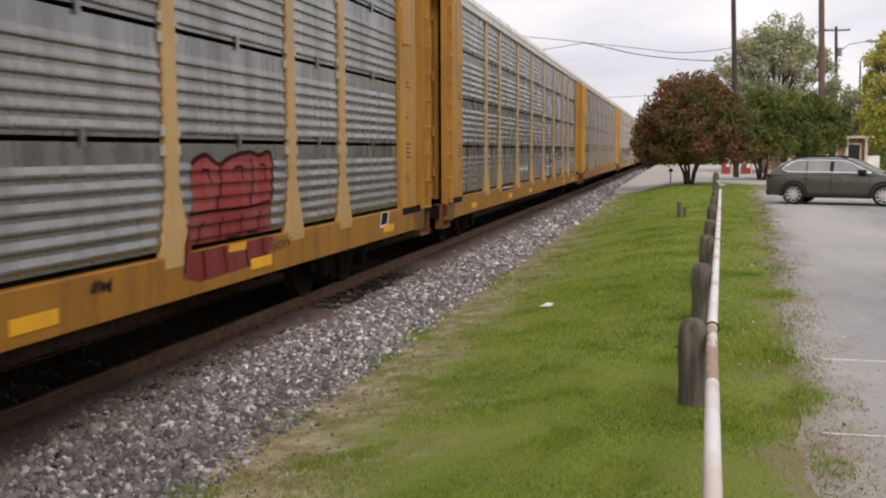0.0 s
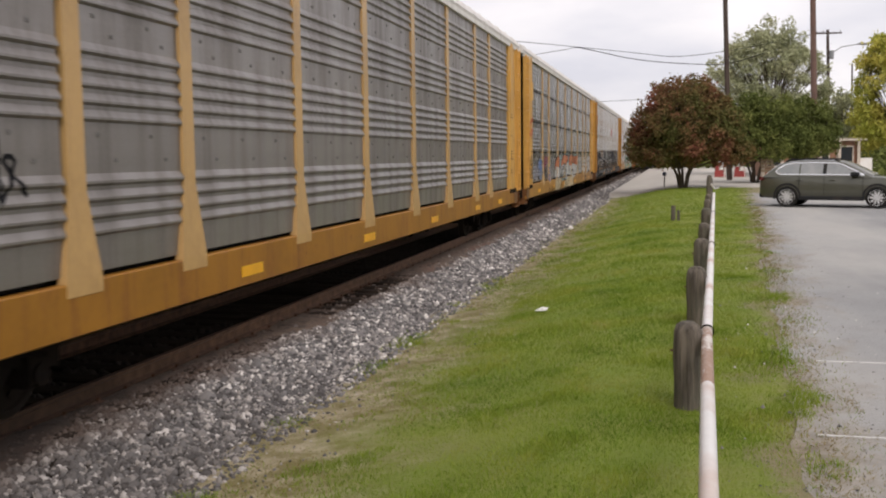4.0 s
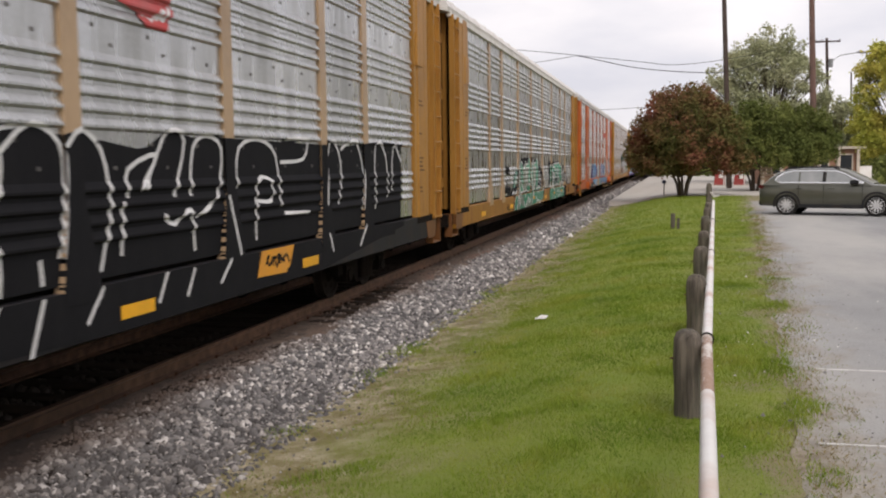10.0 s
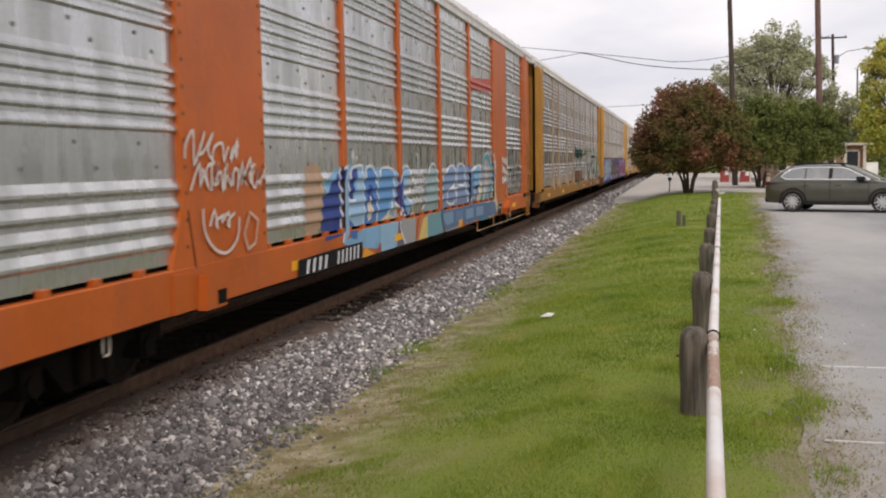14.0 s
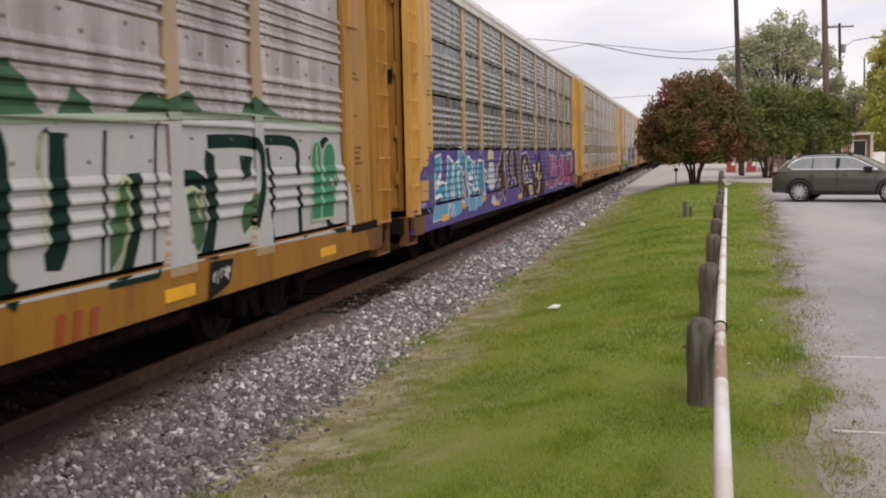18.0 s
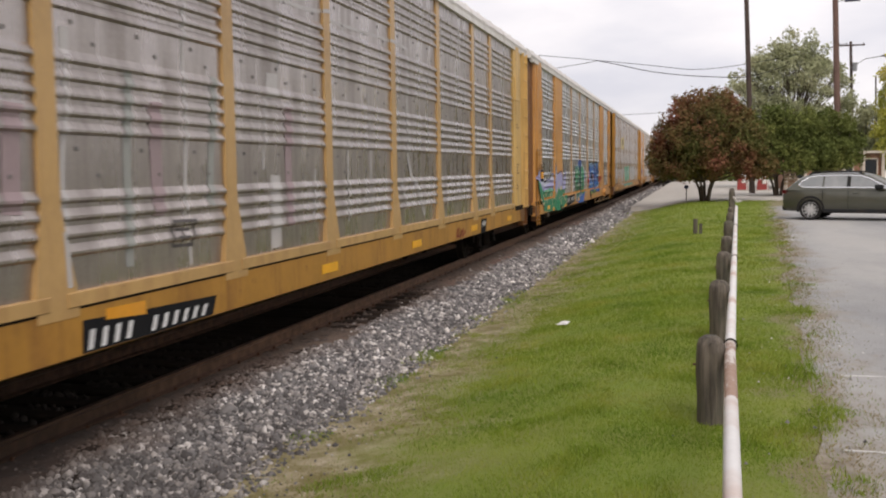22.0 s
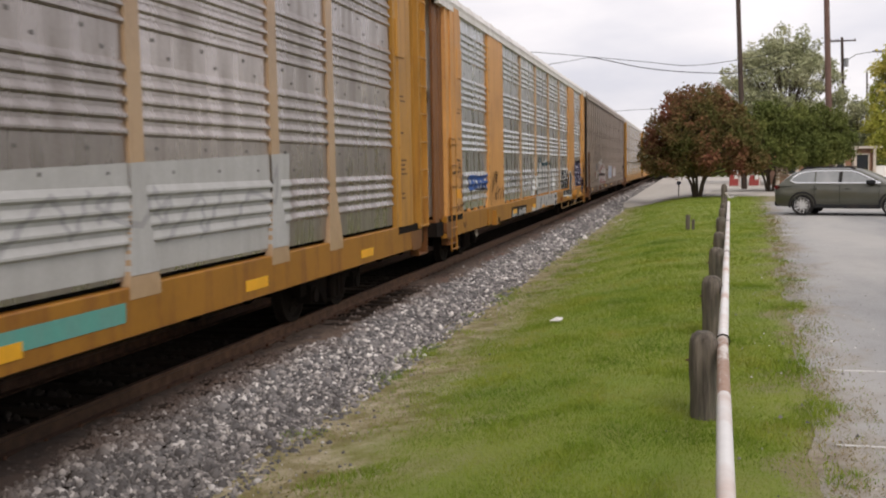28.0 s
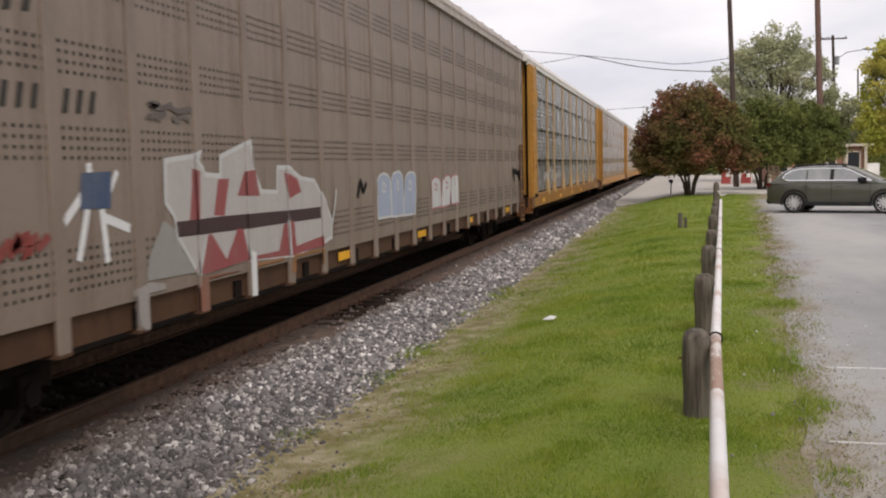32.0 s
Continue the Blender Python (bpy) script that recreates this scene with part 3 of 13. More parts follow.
def make_grass():
    rng = np.random.default_rng(9)
    P = []
    for y0, y1, cnt in ((4.2, 9, 110000), (9, 16, 100000), (16, 30, 75000), (30, 54, 36000)):
        y = rng.uniform(y0, y1, cnt)
        x = rng.uniform(-3.5, 0.95 + 0.06 * y, cnt)
        P.append(np.column_stack((x, y, np.full(cnt, 0.6 + 0.035 * (y0 + y1) / 2))))
    P = np.concatenate(P)
    thin = np.array([noise.noise((a * 0.8, b * 0.8, 11)) + 0.5 * noise.noise((a * 2.6, b * 2.6, 4)) for a, b in P[:, :2]])
    wide = 1.3 + 1.1 * np.clip((10.5 - P[:, 1]) / 4, 0, 1)
    side = np.minimum((P[:, 0] + 3.3) / wide, (0.56 + 0.06 * P[:, 1] - P[:, 0]) / 0.4)
    clump = np.array([noise.noise((a * 1.7, b * 1.7, 21)) for a, b in P[:, :2]])
    side = np.where(clump > 0.25, side + 0.5, side)
    bare = np.array([noise.noise((a * 0.55, b * 0.4, 31)) for a, b in P[:, :2]])
    keep = rng.uniform(0, 1, len(P)) < np.clip(side * 0.9 + thin * 0.6 + 0.1 - 1.2 * np.clip(bare - 0.32, 0, 1), 0.03, 1)
    P, thin, clump = P[keep], thin[keep], clump[keep]
    k = len(P)
    z = np.array([ground_z(a, b) + (0.028 if a > 0.45 + 0.06 * b else 0) for a, b in P[:, :2]])
    a = rng.uniform(0, 6.28, k)
    h = rng.uniform(0.012, 0.036, k) * (1 + 0.5 * np.clip(thin, 0, 1) + 1.1 * np.clip(clump * 3 - 0.5, 0, 1)) * np.sqrt(P[:, 2])
    w = 0.0042 * P[:, 2]
    lean = rng.normal(0, 0.6, (k, 2)) * h[:, None]
    d = np.column_stack((np.cos(a), np.sin(a))) * w[:, None]
    V = np.zeros((k, 3, 3))
    V[:, 0, :2], V[:, 1, :2], V[:, 2, :2] = P[:, :2] - d, P[:, :2] + d, P[:, :2] + lean
    V[:, 0, 2] = V[:, 1, 2] = z - 0.01
    V[:, 2, 2] = z + h
    tagged(mesh_np("grass", V.reshape(-1, 3), np.arange(3 * k).reshape(-1, 3), GRASS), "short green mown grass blades with dry straw among them", "grass", kind="stuff")


def leaf_material(name, ramp_colours, rough=0.6, patch=0.55, even=0.45, through_light=0.2):
    m, n, l, b = mat(name, rough)
    g = n.new("ShaderNodeNewGeometry")
    ramp = n.new("ShaderNodeValToRGB")
    e = ramp.color_ramp.elements
    e[0].color, e[1].color = (*ramp_colours[0], 1), (*ramp_colours[-1], 1)
    for i, c in enumerate(ramp_colours[1:-1], 1):
        k = e.new(i / (len(ramp_colours) - 1))
        k.color = (*c, 1)
    f = noise_fac(n, l, coords(n, l), patch, 5, 0.32, 0.68, 0.65)
    ad = n.new("ShaderNodeMath")
    ad.operation = "MULTIPLY_ADD"
    ad.inputs[1].default_value = even
    l.new(g.outputs["Random Per Island"], ad.inputs[0])
    mu = n.new("ShaderNodeMath")
    mu.operation = "MULTIPLY"
    mu.inputs[1].default_value = 1 - even
    l.new(f, mu.inputs[0])
    l.new(mu.outputs[0], ad.inputs[2])
    l.new(ad.outputs[0], ramp.inputs["Fac"])
    l.new(ramp.outputs["Color"], b.inputs["Base Color"])
    b.inputs["Specular IOR Level"].default_value = 0.2
    if through_light > 0:
        tr, mx, out = n.new("ShaderNodeBsdfTranslucent"), n.new("ShaderNodeMixShader"), n["Material Output"]
        l.new(ramp.outputs["Color"], tr.inputs["Color"])
        mx.inputs["Fac"].default_value = through_light
        l.new(b.outputs["BSDF"], mx.inputs[1])
        l.new(tr.outputs["BSDF"], mx.inputs[2])
        l.new(mx.outputs["Shader"], out.inputs["Surface"])
    return m


GRASS = leaf_material("grass_blades", [(0.095, 0.17, 0.016), (0.145, 0.23, 0.022), (0.20, 0.28, 0.03), (0.27, 0.315, 0.045), (0.36, 0.32, 0.10)], 0.8, 0.8, 0.3)
make_grass()


def make_weeds():
    """Dry weeds and straw that fray the lawn along the lot and along the ballast."""
    rng = np.random.default_rng(77)
    y = 4.2 + 30 * rng.uniform(0, 1, 30000) ** 1.7
    x = np.concatenate((0.56 + 0.06 * y[:14000] + rng.normal(0, 0.2, 14000), -3.15 + np.abs(rng.normal(0, 0.75, 16000))))
    # a tongue of litter washed out over the asphalt
    tx, ty = 0.9 + 0.5 * rng.uniform(0, 1, 1500) ** 1.4, 7.8 + rng.normal(0, 0.13, 1500)
    P = np.concatenate((np.column_stack((x, y)), np.column_stack((tx, ty))))
    keep = np.array([noise.noise((a * 1.6, b * 1.1, 15)) + 0.5 * noise.noise((a * 5, b * 4, 3)) for a, b in P]) > rng.uniform(-0.5, 0.35, len(P))
    P = P[keep]
    k = len(P)
    z = np.array([ground_z(a, b) + (0.028 if a > 0.45 + 0.06 * b else 0) for a, b in P])
    a, far = rng.uniform(0, 6.28, k), 0.6 + 0.035 * P[:, 1]
    h = rng.uniform(0.006, 0.026, k) * np.sqrt(far)
    d = np.column_stack((np.cos(a), np.sin(a))) * (0.0055 * far)[:, None]
    V = np.zeros((k, 3, 3))
    V[:, 0, :2], V[:, 1, :2], V[:, 2, :2] = P - d, P + d, P + rng.normal(0, 1.3, (k, 2)) * h[:, None]
    V[:, 0, 2] = V[:, 1, 2] = z - 0.004
    V[:, 2, 2] = z + h
    tagged(mesh_np("dry_weeds", V.reshape(-1, 3), np.arange(3 * k).reshape(-1, 3), WEEDS), "dry brown weeds and straw along the lawn's edges", "weeds", kind="stuff")


WEEDS = leaf_material("dry_weeds", [(0.14, 0.15, 0.035), (0.20, 0.175, 0.06), (0.27, 0.21, 0.095), (0.36, 0.29, 0.16)], 0.9, 0.9, 0.5)
make_weeds()

# ---- fence ----
WOOD_POST, wp_n, wp_l, wp_b = mat("grey_weathered_wood", 0.95)
wp_v = coords(WOOD_POST.node_tree.nodes, wp_l, (9, 9, 0.7))
wp_g = noise_fac(wp_n, wp_l, wp_v, 2.2, 6, 0.35, 0.65, 0.65)
wp_s = noise_fac(wp_n, wp_l, coords(wp_n, wp_l), 3.0, 4, 0.45, 0.7)
wp_c = blend(wp_n, wp_l, wp_g, (0.20, 0.17, 0.135), (0.055, 0.045, 0.036))
wp_l.new(blend(wp_n, wp_l, wp_s, wp_c, (0.10, 0.105, 0.075), 0.6), wp_b.inputs["Base Color"])
bump(wp_n, wp_l, wp_b, wp_g, 0.7, 0.02)
PIPE = simple("white_painted_pipe", (0.72, 0.71, 0.69), 0.55, 0, (0.42, 0.20, 0.10), 0.75, 1.6)


def worn_pipe():
    """White paint flaking off a rust-brown pipe in ragged patches."""
    m, n, l, b = mat("flaking_white_pipe", 0.65)
    f = noise_fac(n, l, coords(n, l, (6, 1.4, 6)), 1.5, 7, 0.50, 0.60, 0.68)
    g = noise_fac(n, l, coords(n, l), 12, 5, 0.35, 0.7)
    c = blend(n, l, f, (0.31, 0.185, 0.125), (0.66, 0.63, 0.59))
    l.new(blend(n, l, g, c, (0.45, 0.36, 0.30), 0.5), b.inputs["Base Color"])
    bump(n, l, b, f, 0.4, 0.003)
    return m


BARE_PIPE = worn_pipe()


def fence_x(y):
    return 0.036 + 0.0297 * y if y < 7.7 else 0.265 + 0.0407 * (y - 7.7)


def make_fence():
    fence = tagged(new("lot_fence"), "low fence of weathered log posts with a rusty white pipe rail", "fence")
    rng = random.Random(5)
    ys = [7.62, 11.25, 14.9, 18.5, 22.1, 25.7, 29.3, 32.7]
    for i, y in enumerate(ys):
        h, r = (0.66 + rng.uniform(-0.03, 0.03), 0.107 + rng.uniform(-0.012, 0.012)) if i < 7 else (1.12, 0.10)
        x = fence_x(y) - 0.125
        gz = ground_z(x, y)
        bd = Build()
        n, rings = 14, []
        for t, rr in ((-0.15, 1.02), (0.0, 1.03), (0.3, 0.98), (0.6, 1.0), (0.8, 0.97), (0.9, 0.92), (0.965, 0.75), (1.0, 0.42)):
            rings.append([(x + r * rr * (1 + 0.06 * noise.noise((j, i, t * 3))) * math.cos(6.2832 * j / n) - 0.02 * t, y + r * rr * math.sin(6.2832 * j / n), gz + h * t) for j in range(n)])
        for rg in rings:
            bd.v += rg
        for k in range(len(rings) - 1):
            for j in range(n):
                bd.f.append((k * n + j, k * n + (j + 1) % n, (k + 1) * n + (j + 1) % n, (k + 1) * n + j))
                bd.m.append(0)
        bd.f += [tuple(range(n - 1, -1, -1)), tuple((len(rings) - 1) * n + j for j in range(n))]
        bd.m += [0, 0]
        bd.make("fence_post", WOOD_POST, fence, "", True)
        bt = Build().cyl((x - r - 0.035, y, gz + h * 0.66), 0, 0.009, 0.05, 8)
        bt.make("bolt", RUST_IRON, fence)
    rz = 0.545
    for y0, y1, bare in ((1.2, 5.95, 0), (5.95, 7.9, 1), (7.9, 15.2, 0), (15.2, 22.4, 0), (22.4, 32.3, 0)):
        bd = Build()
        pts = [(fence_x(y0 + (y1 - y0) * t / 6), y0 + (y1 - y0) * t / 6, ground_z(fence_x(y0), y0 + (y1 - y0) * t / 6) + rz + 0.01 * math.sin(t + y0)) for t in range(7)]
        bd.tube(pts, 0.042, 12)
        bd.make("pipe_rail", BARE_PIPE if bare else PIPE, fence, "pipe with white paint flaking off rusty metal" if bare else "white pipe with rust patches", True)
    for y in (7.9, 15.2, 22.4):
        bd = Build()
        c = Vector((fence_x(y), y, ground_z(fence_x(y), y) + rz))
        bd.tube([c + Vector((0.052 * math.cos(t * 0.5236), 0, 0.052 * math.sin(t * 0.5236))) for t in range(13)], 0.007, 6)
        bd.make("wire_strap", BLACK_IRON, fence)
    # short cross piece at the far end
    y = 32.4
    bd = Build().tube([(fence_x(y) - 0.1, y - 0.1, 0.2 + 0.78), (fence_x(y) + 0.02, y - 0.06, 0.2 + 0.62), (fence_x(y) + 0.16, y - 0.06, 0.2 + 0.66)], 0.03, 8)
    bd.make("rail_end", PIPE, fence, "bent end of the white pipe", True)


make_fence()


def make_stump():
    s = tagged(new("wooden_stake"), "pair of short old wooden stakes in the lawn", "stake")
    x, y = 0.02, 27.6
    g = ground_z(x, y)
    Build().box(x - 0.075, x + 0.05, y - 0.05, y + 0.05, g - 0.1, g + 0.43, 0, 0.02).make("stake", WOOD_POST, s)
    Build().box(x + 0.085, x + 0.17, y - 0.03, y + 0.03, g - 0.1, g + 0.3, 0, 0.015).make("stake", WOOD_POST, s)
    bd = Build().add([(-1.86, 13.3, 0), (-1.70, 13.25, 0.01), (-1.67, 13.42, 0.03), (-1.80, 13.47, 0.012), (-1.76, 13.36, 0.05)], [(0, 1, 4), (1, 2, 4), (2, 3, 4), (3, 0, 4)])
    o = bd.make("paper_litter", WHITE_PAINT)
    o.location.z = ground_z(-1.75, 13.35) + 0.03
    tagged(o, "crumpled scrap of white paper on the lawn", "litter")


make_stump()


def make_pebbles():
    """Small stones and crumbs of asphalt washed along the lot's edge."""
    rng = np.random.default_rng(31)
    k = 1100
    y = 4.5 + rng.uniform(0, 1, k) ** 1.6 * 22
    x = 0.55 + 0.06 * y + rng.normal(0.25, 0.45, k)
    base = np.array([(0, 0, 1), (0.9, 0, 0), (0, 0.9, 0), (-0.9, 0, 0), (0, -0.9, 0)])
    tri = np.array([(0, 1, 2), (0, 2, 3), (0, 3, 4), (0, 4, 1)])
    s = 0.0075 * np.exp(rng.normal(0, 0.4, k))
    V = base[None] * (1 + rng.normal(0, 0.25, (k, 5, 1))) * s[:, None, None] * rng.uniform(0.6, 1.3, (k, 1, 3))
    z = np.array([ground_z(a, b) + 0.027 for a, b in zip(x, y)])
    V += np.column_stack((x, y, z))[:, None]
    F = (tri[None] + 5 * np.arange(k)[:, None, None]).reshape(-1, 3)
    tagged(mesh_np("pebbles", V.reshape(-1, 3), F, STONE_M), "loose pebbles and asphalt crumbs along the lot edge", "gravel", kind="stuff")


make_pebbles()

# ---- trees ----
BARK = simple("grey_brown_bark", (0.10, 0.075, 0.055), 0.95, 0, (0.05, 0.04, 0.03), 0.6, 6)
LEAF_RED = leaf_material("red_green_leaves", [(0.075, 0.095, 0.026), (0.11, 0.12, 0.035), (0.165, 0.118, 0.045), (0.235, 0.10, 0.06), (0.28, 0.092, 0.07)], 0.9, 0.42, 0.25)
LEAF_DARK = leaf_material("dark_green_leaves", [(0.065, 0.088, 0.024), (0.105, 0.13, 0.034), (0.16, 0.185, 0.05), (0.235, 0.235, 0.07)], 0.9, 0.5, 0.25)
LEAF_PALE = leaf_material("pale_green_leaves", [(0.27, 0.30, 0.16), (0.34, 0.36, 0.205), (0.41, 0.42, 0.255), (0.50, 0.465, 0.28)], 0.6, 0.4, 0.25)
LEAF_YELLOW = leaf_material("yellow_green_leaves", [(0.27, 0.31, 0.05), (0.38, 0.40, 0.07), (0.52, 0.47, 0.10), (0.66, 0.54, 0.15)], 0.6, 0.4, 0.25)


def make_tree(name, label, x, y, height, clumps, leaf_m, leaves, size, stems, lean=0.0, seed=1, crown_base=None):
    """Tapered trunk with limbs to each clump of leaves; clumps are (dx, dy, z, radius, flatness)."""
    rng = random.Random(seed)
    gz = ground_z(x, y) if y < 90 else 0.13
    tree = tagged(new(name), label, "tree")
    tree.location = (x, y, gz)
    bd = Build()
    fork = (crown_base or height * 0.22)
    for s in range(stems):
        a = 6.283 * s / stems + 0.4
        top = (0.62 * math.cos(a) * (stems > 1), 0.62 * math.sin(a) * (stems > 1), fork * 1.5)
        bd.tube([((0.16 if stems > 1 else 0) * math.cos(a), 0.16 * math.sin(a) * (stems > 1), -0.1), (0.3 * math.cos(a) * (stems > 1), 0.3 * math.sin(a) * (stems > 1), fork * 0.7), top], 0.1, 8, 0, [height * f for f in ((0.028, 0.021, 0.016) if stems == 1 else (0.014, 0.011, 0.009))])
    bd.make("trunk", BARK, tree, "", True)
    for i, (dx, dy, z, r, fl) in enumerate(clumps):
        a = 6.283 * (i % max(1, stems)) / max(1, stems) + 0.4
        s = Vector((0.5 * math.cos(a) * (stems > 1), 0.5 * math.sin(a) * (stems > 1), fork * rng.uniform(1.15, 1.4)))
        e = Vector((dx, dy, z))
        mid = s.lerp(e, 0.5) + Vector((rng.uniform(-0.2, 0.2), rng.uniform(-0.2, 0.2), rng.uniform(0, 0.25)))
        b2 = Build().tube([s, mid, e], 0.05, 6, 0, [min(0.075, height * 0.013) * (1 if stems > 1 else 0.6), min(0.04, height * 0.008) * (1 if stems > 1 else 0.6), 0.012])
        for k in range(3):
            tip = e + Vector((rng.uniform(-1, 1), rng.uniform(-1, 1), rng.uniform(-0.3, 1))) * r * 0.8
            b2.tube([mid.lerp(e, 0.4), tip], 0.02, 4, 0, [0.012, 0.005])
        b2.make("limb", BARK, tree, "", True)
    g = np.random.default_rng(seed)
    w = np.array([c[3] ** 2 for c in clumps])
    pick = g.choice(len(clumps), leaves, p=w / w.sum())
    C = np.array(clumps)[pick]
    d = g.normal(0, 1, (leaves, 3))
    d /= np.linalg.norm(d, axis=1)[:, None]
    rad = C[:, 3] * g.uniform(0.25, 1.0, leaves) ** 0.45 * (1 + 0.16 * np.sin(d[:, 0] * 7 + pick) * np.cos(d[:, 2] * 6 + d[:, 1] * 5))
    P = C[:, :3] + d * rad[:, None] * np.column_stack((np.ones(leaves), np.ones(leaves), C[:, 4]))
    # twig bunches: leaves gather round shared points
    P = np.where(g.uniform(0, 1, leaves)[:, None] < 0.55, P[(np.arange(leaves) // 9) * 9 % leaves] + g.normal(0, size * 1.3, (leaves, 3)), P)
    t1 = g.normal(0, 1, (leaves, 3))
    t1 /= np.linalg.norm(t1, axis=1)[:, None]
    t2 = np.cross(t1, g.normal(0, 1, (leaves, 3)))
    t2 /= np.linalg.norm(t2, axis=1)[:, None]
    s = (size * g.uniform(0.6, 1.4, leaves))[:, None]
    V = np.stack((P - t1 * s, P + t2 * s * 0.5, P + t1 * s, P - t2 * s * 0.5), 1)
    crown = mesh_np("crown", V.reshape(-1, 3), np.arange(4 * leaves).reshape(-1, 4), leaf_m)
    crown.parent = tree
    return tree


def mound(seed, n, rx, ry, z0, z1, r0, r1, cx=0.0, power=3.5):
    """Clumps that fill a broad crown with a rounded top and a level skirt."""
    rng = random.Random(seed)
    out = []
    for i in range(n):
        a, f = 2.39996 * i, math.sqrt((i + 0.5) / n)
        top = z0 + (z1 - z0) * (1 - f ** power)
        h = top if i % 2 else z0 + (top - z0) * rng.uniform(0.0, 0.8)
        out.append((cx + rx * f * math.cos(a) * rng.uniform(0.92, 1.08), ry * f * math.sin(a), h + rng.uniform(-0.25, 0.25), rng.uniform(r0, r1), rng.uniform(0.7, 0.95)))
    # shoots that break the outline
    for i in range(n):
        a, f = rng.uniform(0, 6.283), math.sqrt(rng.uniform(0.05, 1.0))
        top = z0 + (z1 - z0) * (1 - f ** power)
        out.append((cx + (rx * f + 0.55 * r1 * f) * math.cos(a), (ry * f + 0.4 * r1) * math.sin(a), top + rng.uniform(0.35, 0.95) * r1, rng.uniform(0.28, 0.45) * r1, rng.uniform(0.8, 1.5)))
    return out


SKIRT = [(-2.45, -0.3, 1.75, 0.6, 0.8), (-2.1, -0.9, 1.55, 0.6, 0.8), (-2.7, 0.3, 2.2, 0.55, 0.8), (1.8, -1.2, 1.6, 0.6, 0.8), (2.6, -0.3, 1.9, 0.6, 0.8), (0.3, -1.8, 1.55, 0.6, 0.7), (-0.9, -1.7, 1.5, 0.6, 0.7), (2.9, -0.4, 1.6, 0.6, 0.8), (3.15, 0.0, 2.1, 0.6, 0.8), (2.3, -0.8, 1.45, 0.5, 0.8), (0.4, 0.0, 5.75, 0.35, 0.9), (-0.5, 0.0, 5.6, 0.4, 0.9)]
make_tree("crape_myrtle_tree", "round tree with dark green leaves turning red", 0.5, 53.4, 6.4, mound(3, 60, 2.45, 2.4, 2.0, 4.95, 0.6, 0.95, 0.15, 2.8) + SKIRT, LEAF_RED, 46000, 0.085, 5, seed=3, crown_base=0.9)
make_tree("crape_myrtle_tree", "spreading tree with dark green leaves", 4.75, 61.0, 5.9, mound(5, 46, 2.75, 2.2, 2.1, 4.35, 0.6, 0.95, 0.1, 3.0), LEAF_DARK, 32000, 0.09, 5, seed=5, crown_base=1.0)
make_tree("crape_myrtle_tree", "spreading tree with dark green leaves", 7.4, 63.0, 5.8, mound(7, 38, 1.6, 2.1, 2.2, 4.15, 0.6, 0.95, 0.1, 2.6), LEAF_DARK, 28000, 0.09, 4, seed=7, crown_base=1.0)
make_tree("tall_tree", "tall airy tree with sparse pale green leaves", 7.7, 86.0, 13.0, mound(11, 130, 5.4, 4.2, 3.2, 11.3, 0.5, 1.15, -0.2, 2.6) + [(-0.3, 0, 12.6, 0.6, 0.9), (1.4, 0, 12.3, 0.7, 0.9), (-4.6, 0, 9.2, 0.6, 0.9)], LEAF_PALE, 42000, 0.12, 1, seed=11, crown_base=3.0)
make_tree("yellow_tree", "broad tree with bright yellow-green autumn leaves", 16.3, 77.0, 10.8, mound(13, 70, 3.1, 2.8, 2.4, 9.6, 0.7, 1.15, 0.0, 4.0) + [(-2.2, -1, 9.4, 0.6, 0.9), (-3.1, -0.5, 8.3, 0.6, 0.9), (-3.3, 0, 4.4, 0.7, 0.9)], LEAF_YELLOW, 42000, 0.12, 1, seed=13, crown_base=2.0)
make_tree("small_tree", "small slender tree with pale yellow leaves", 13.2, 84.0, 6.6, mound(17, 16, 0.9, 1.0, 2.6, 5.9, 0.5, 0.8, 0.0), LEAF_PALE, 5200, 0.12, 1, seed=17, crown_base=1.6)


def make_woods():
    """Low dark growth far along the line and behind the buildings, plus two unseen belts that block light."""
    g = np.random.default_rng(21)
    P = []
    # last two rows: unseen belts added to shade the track and darken reflections
    for x0, x1, y0, y1, h, cnt in ((-7.5, 3.0, 150, 175, 3.2, 9000), (-60, -9, 120, 170, 6.0, 9000), (2, 70, 120, 150, 6.0, 26000), (10.2, 40, 63, 70, 2.0, 14000), (-15, -9.6, -60, 130, 9.0, 34000), (32, 48, -50, 85, 8.5, 30000)):
        x, y = g.uniform(x0, x1, cnt), g.uniform(y0, y1, cnt)
        top = h * (0.55 + 0.45 * np.array([noise.noise((a * 0.16, b * 0.1, 5)) for a, b in zip(x, y)]) + 0.2 * np.sin(x * 0.9))
        P.append(np.column_stack((x, y, np.maximum(0.1, top) * g.uniform(0, 1, cnt) ** 0.6)))
    P = np.concatenate(P)
    k = len(P)
    t1, t2 = g.normal(0, 1, (k, 3)), g.normal(0, 1, (k, 3))
    s = np.where((P[:, :1] < -10.9) | (P[:, 1:2] < 85) & (P[:, :1] > 29.9) & (P[:, 2:] > 2.2), 0.5, 0.2) * g.uniform(0.6, 1.5, (k, 1))
    V = np.stack((P - t1 * s, P + t2 * s * 0.6, P + t1 * s, P - t2 * s * 0.6), 1)
    tagged(mesh_np("distant_bushes", V.reshape(-1, 3), np.arange(4 * k).reshape(-1, 4), LEAF_DARK), "dark green distant bushes, with two unseen belts added to block light", "bushes", kind="stuff")


make_woods()

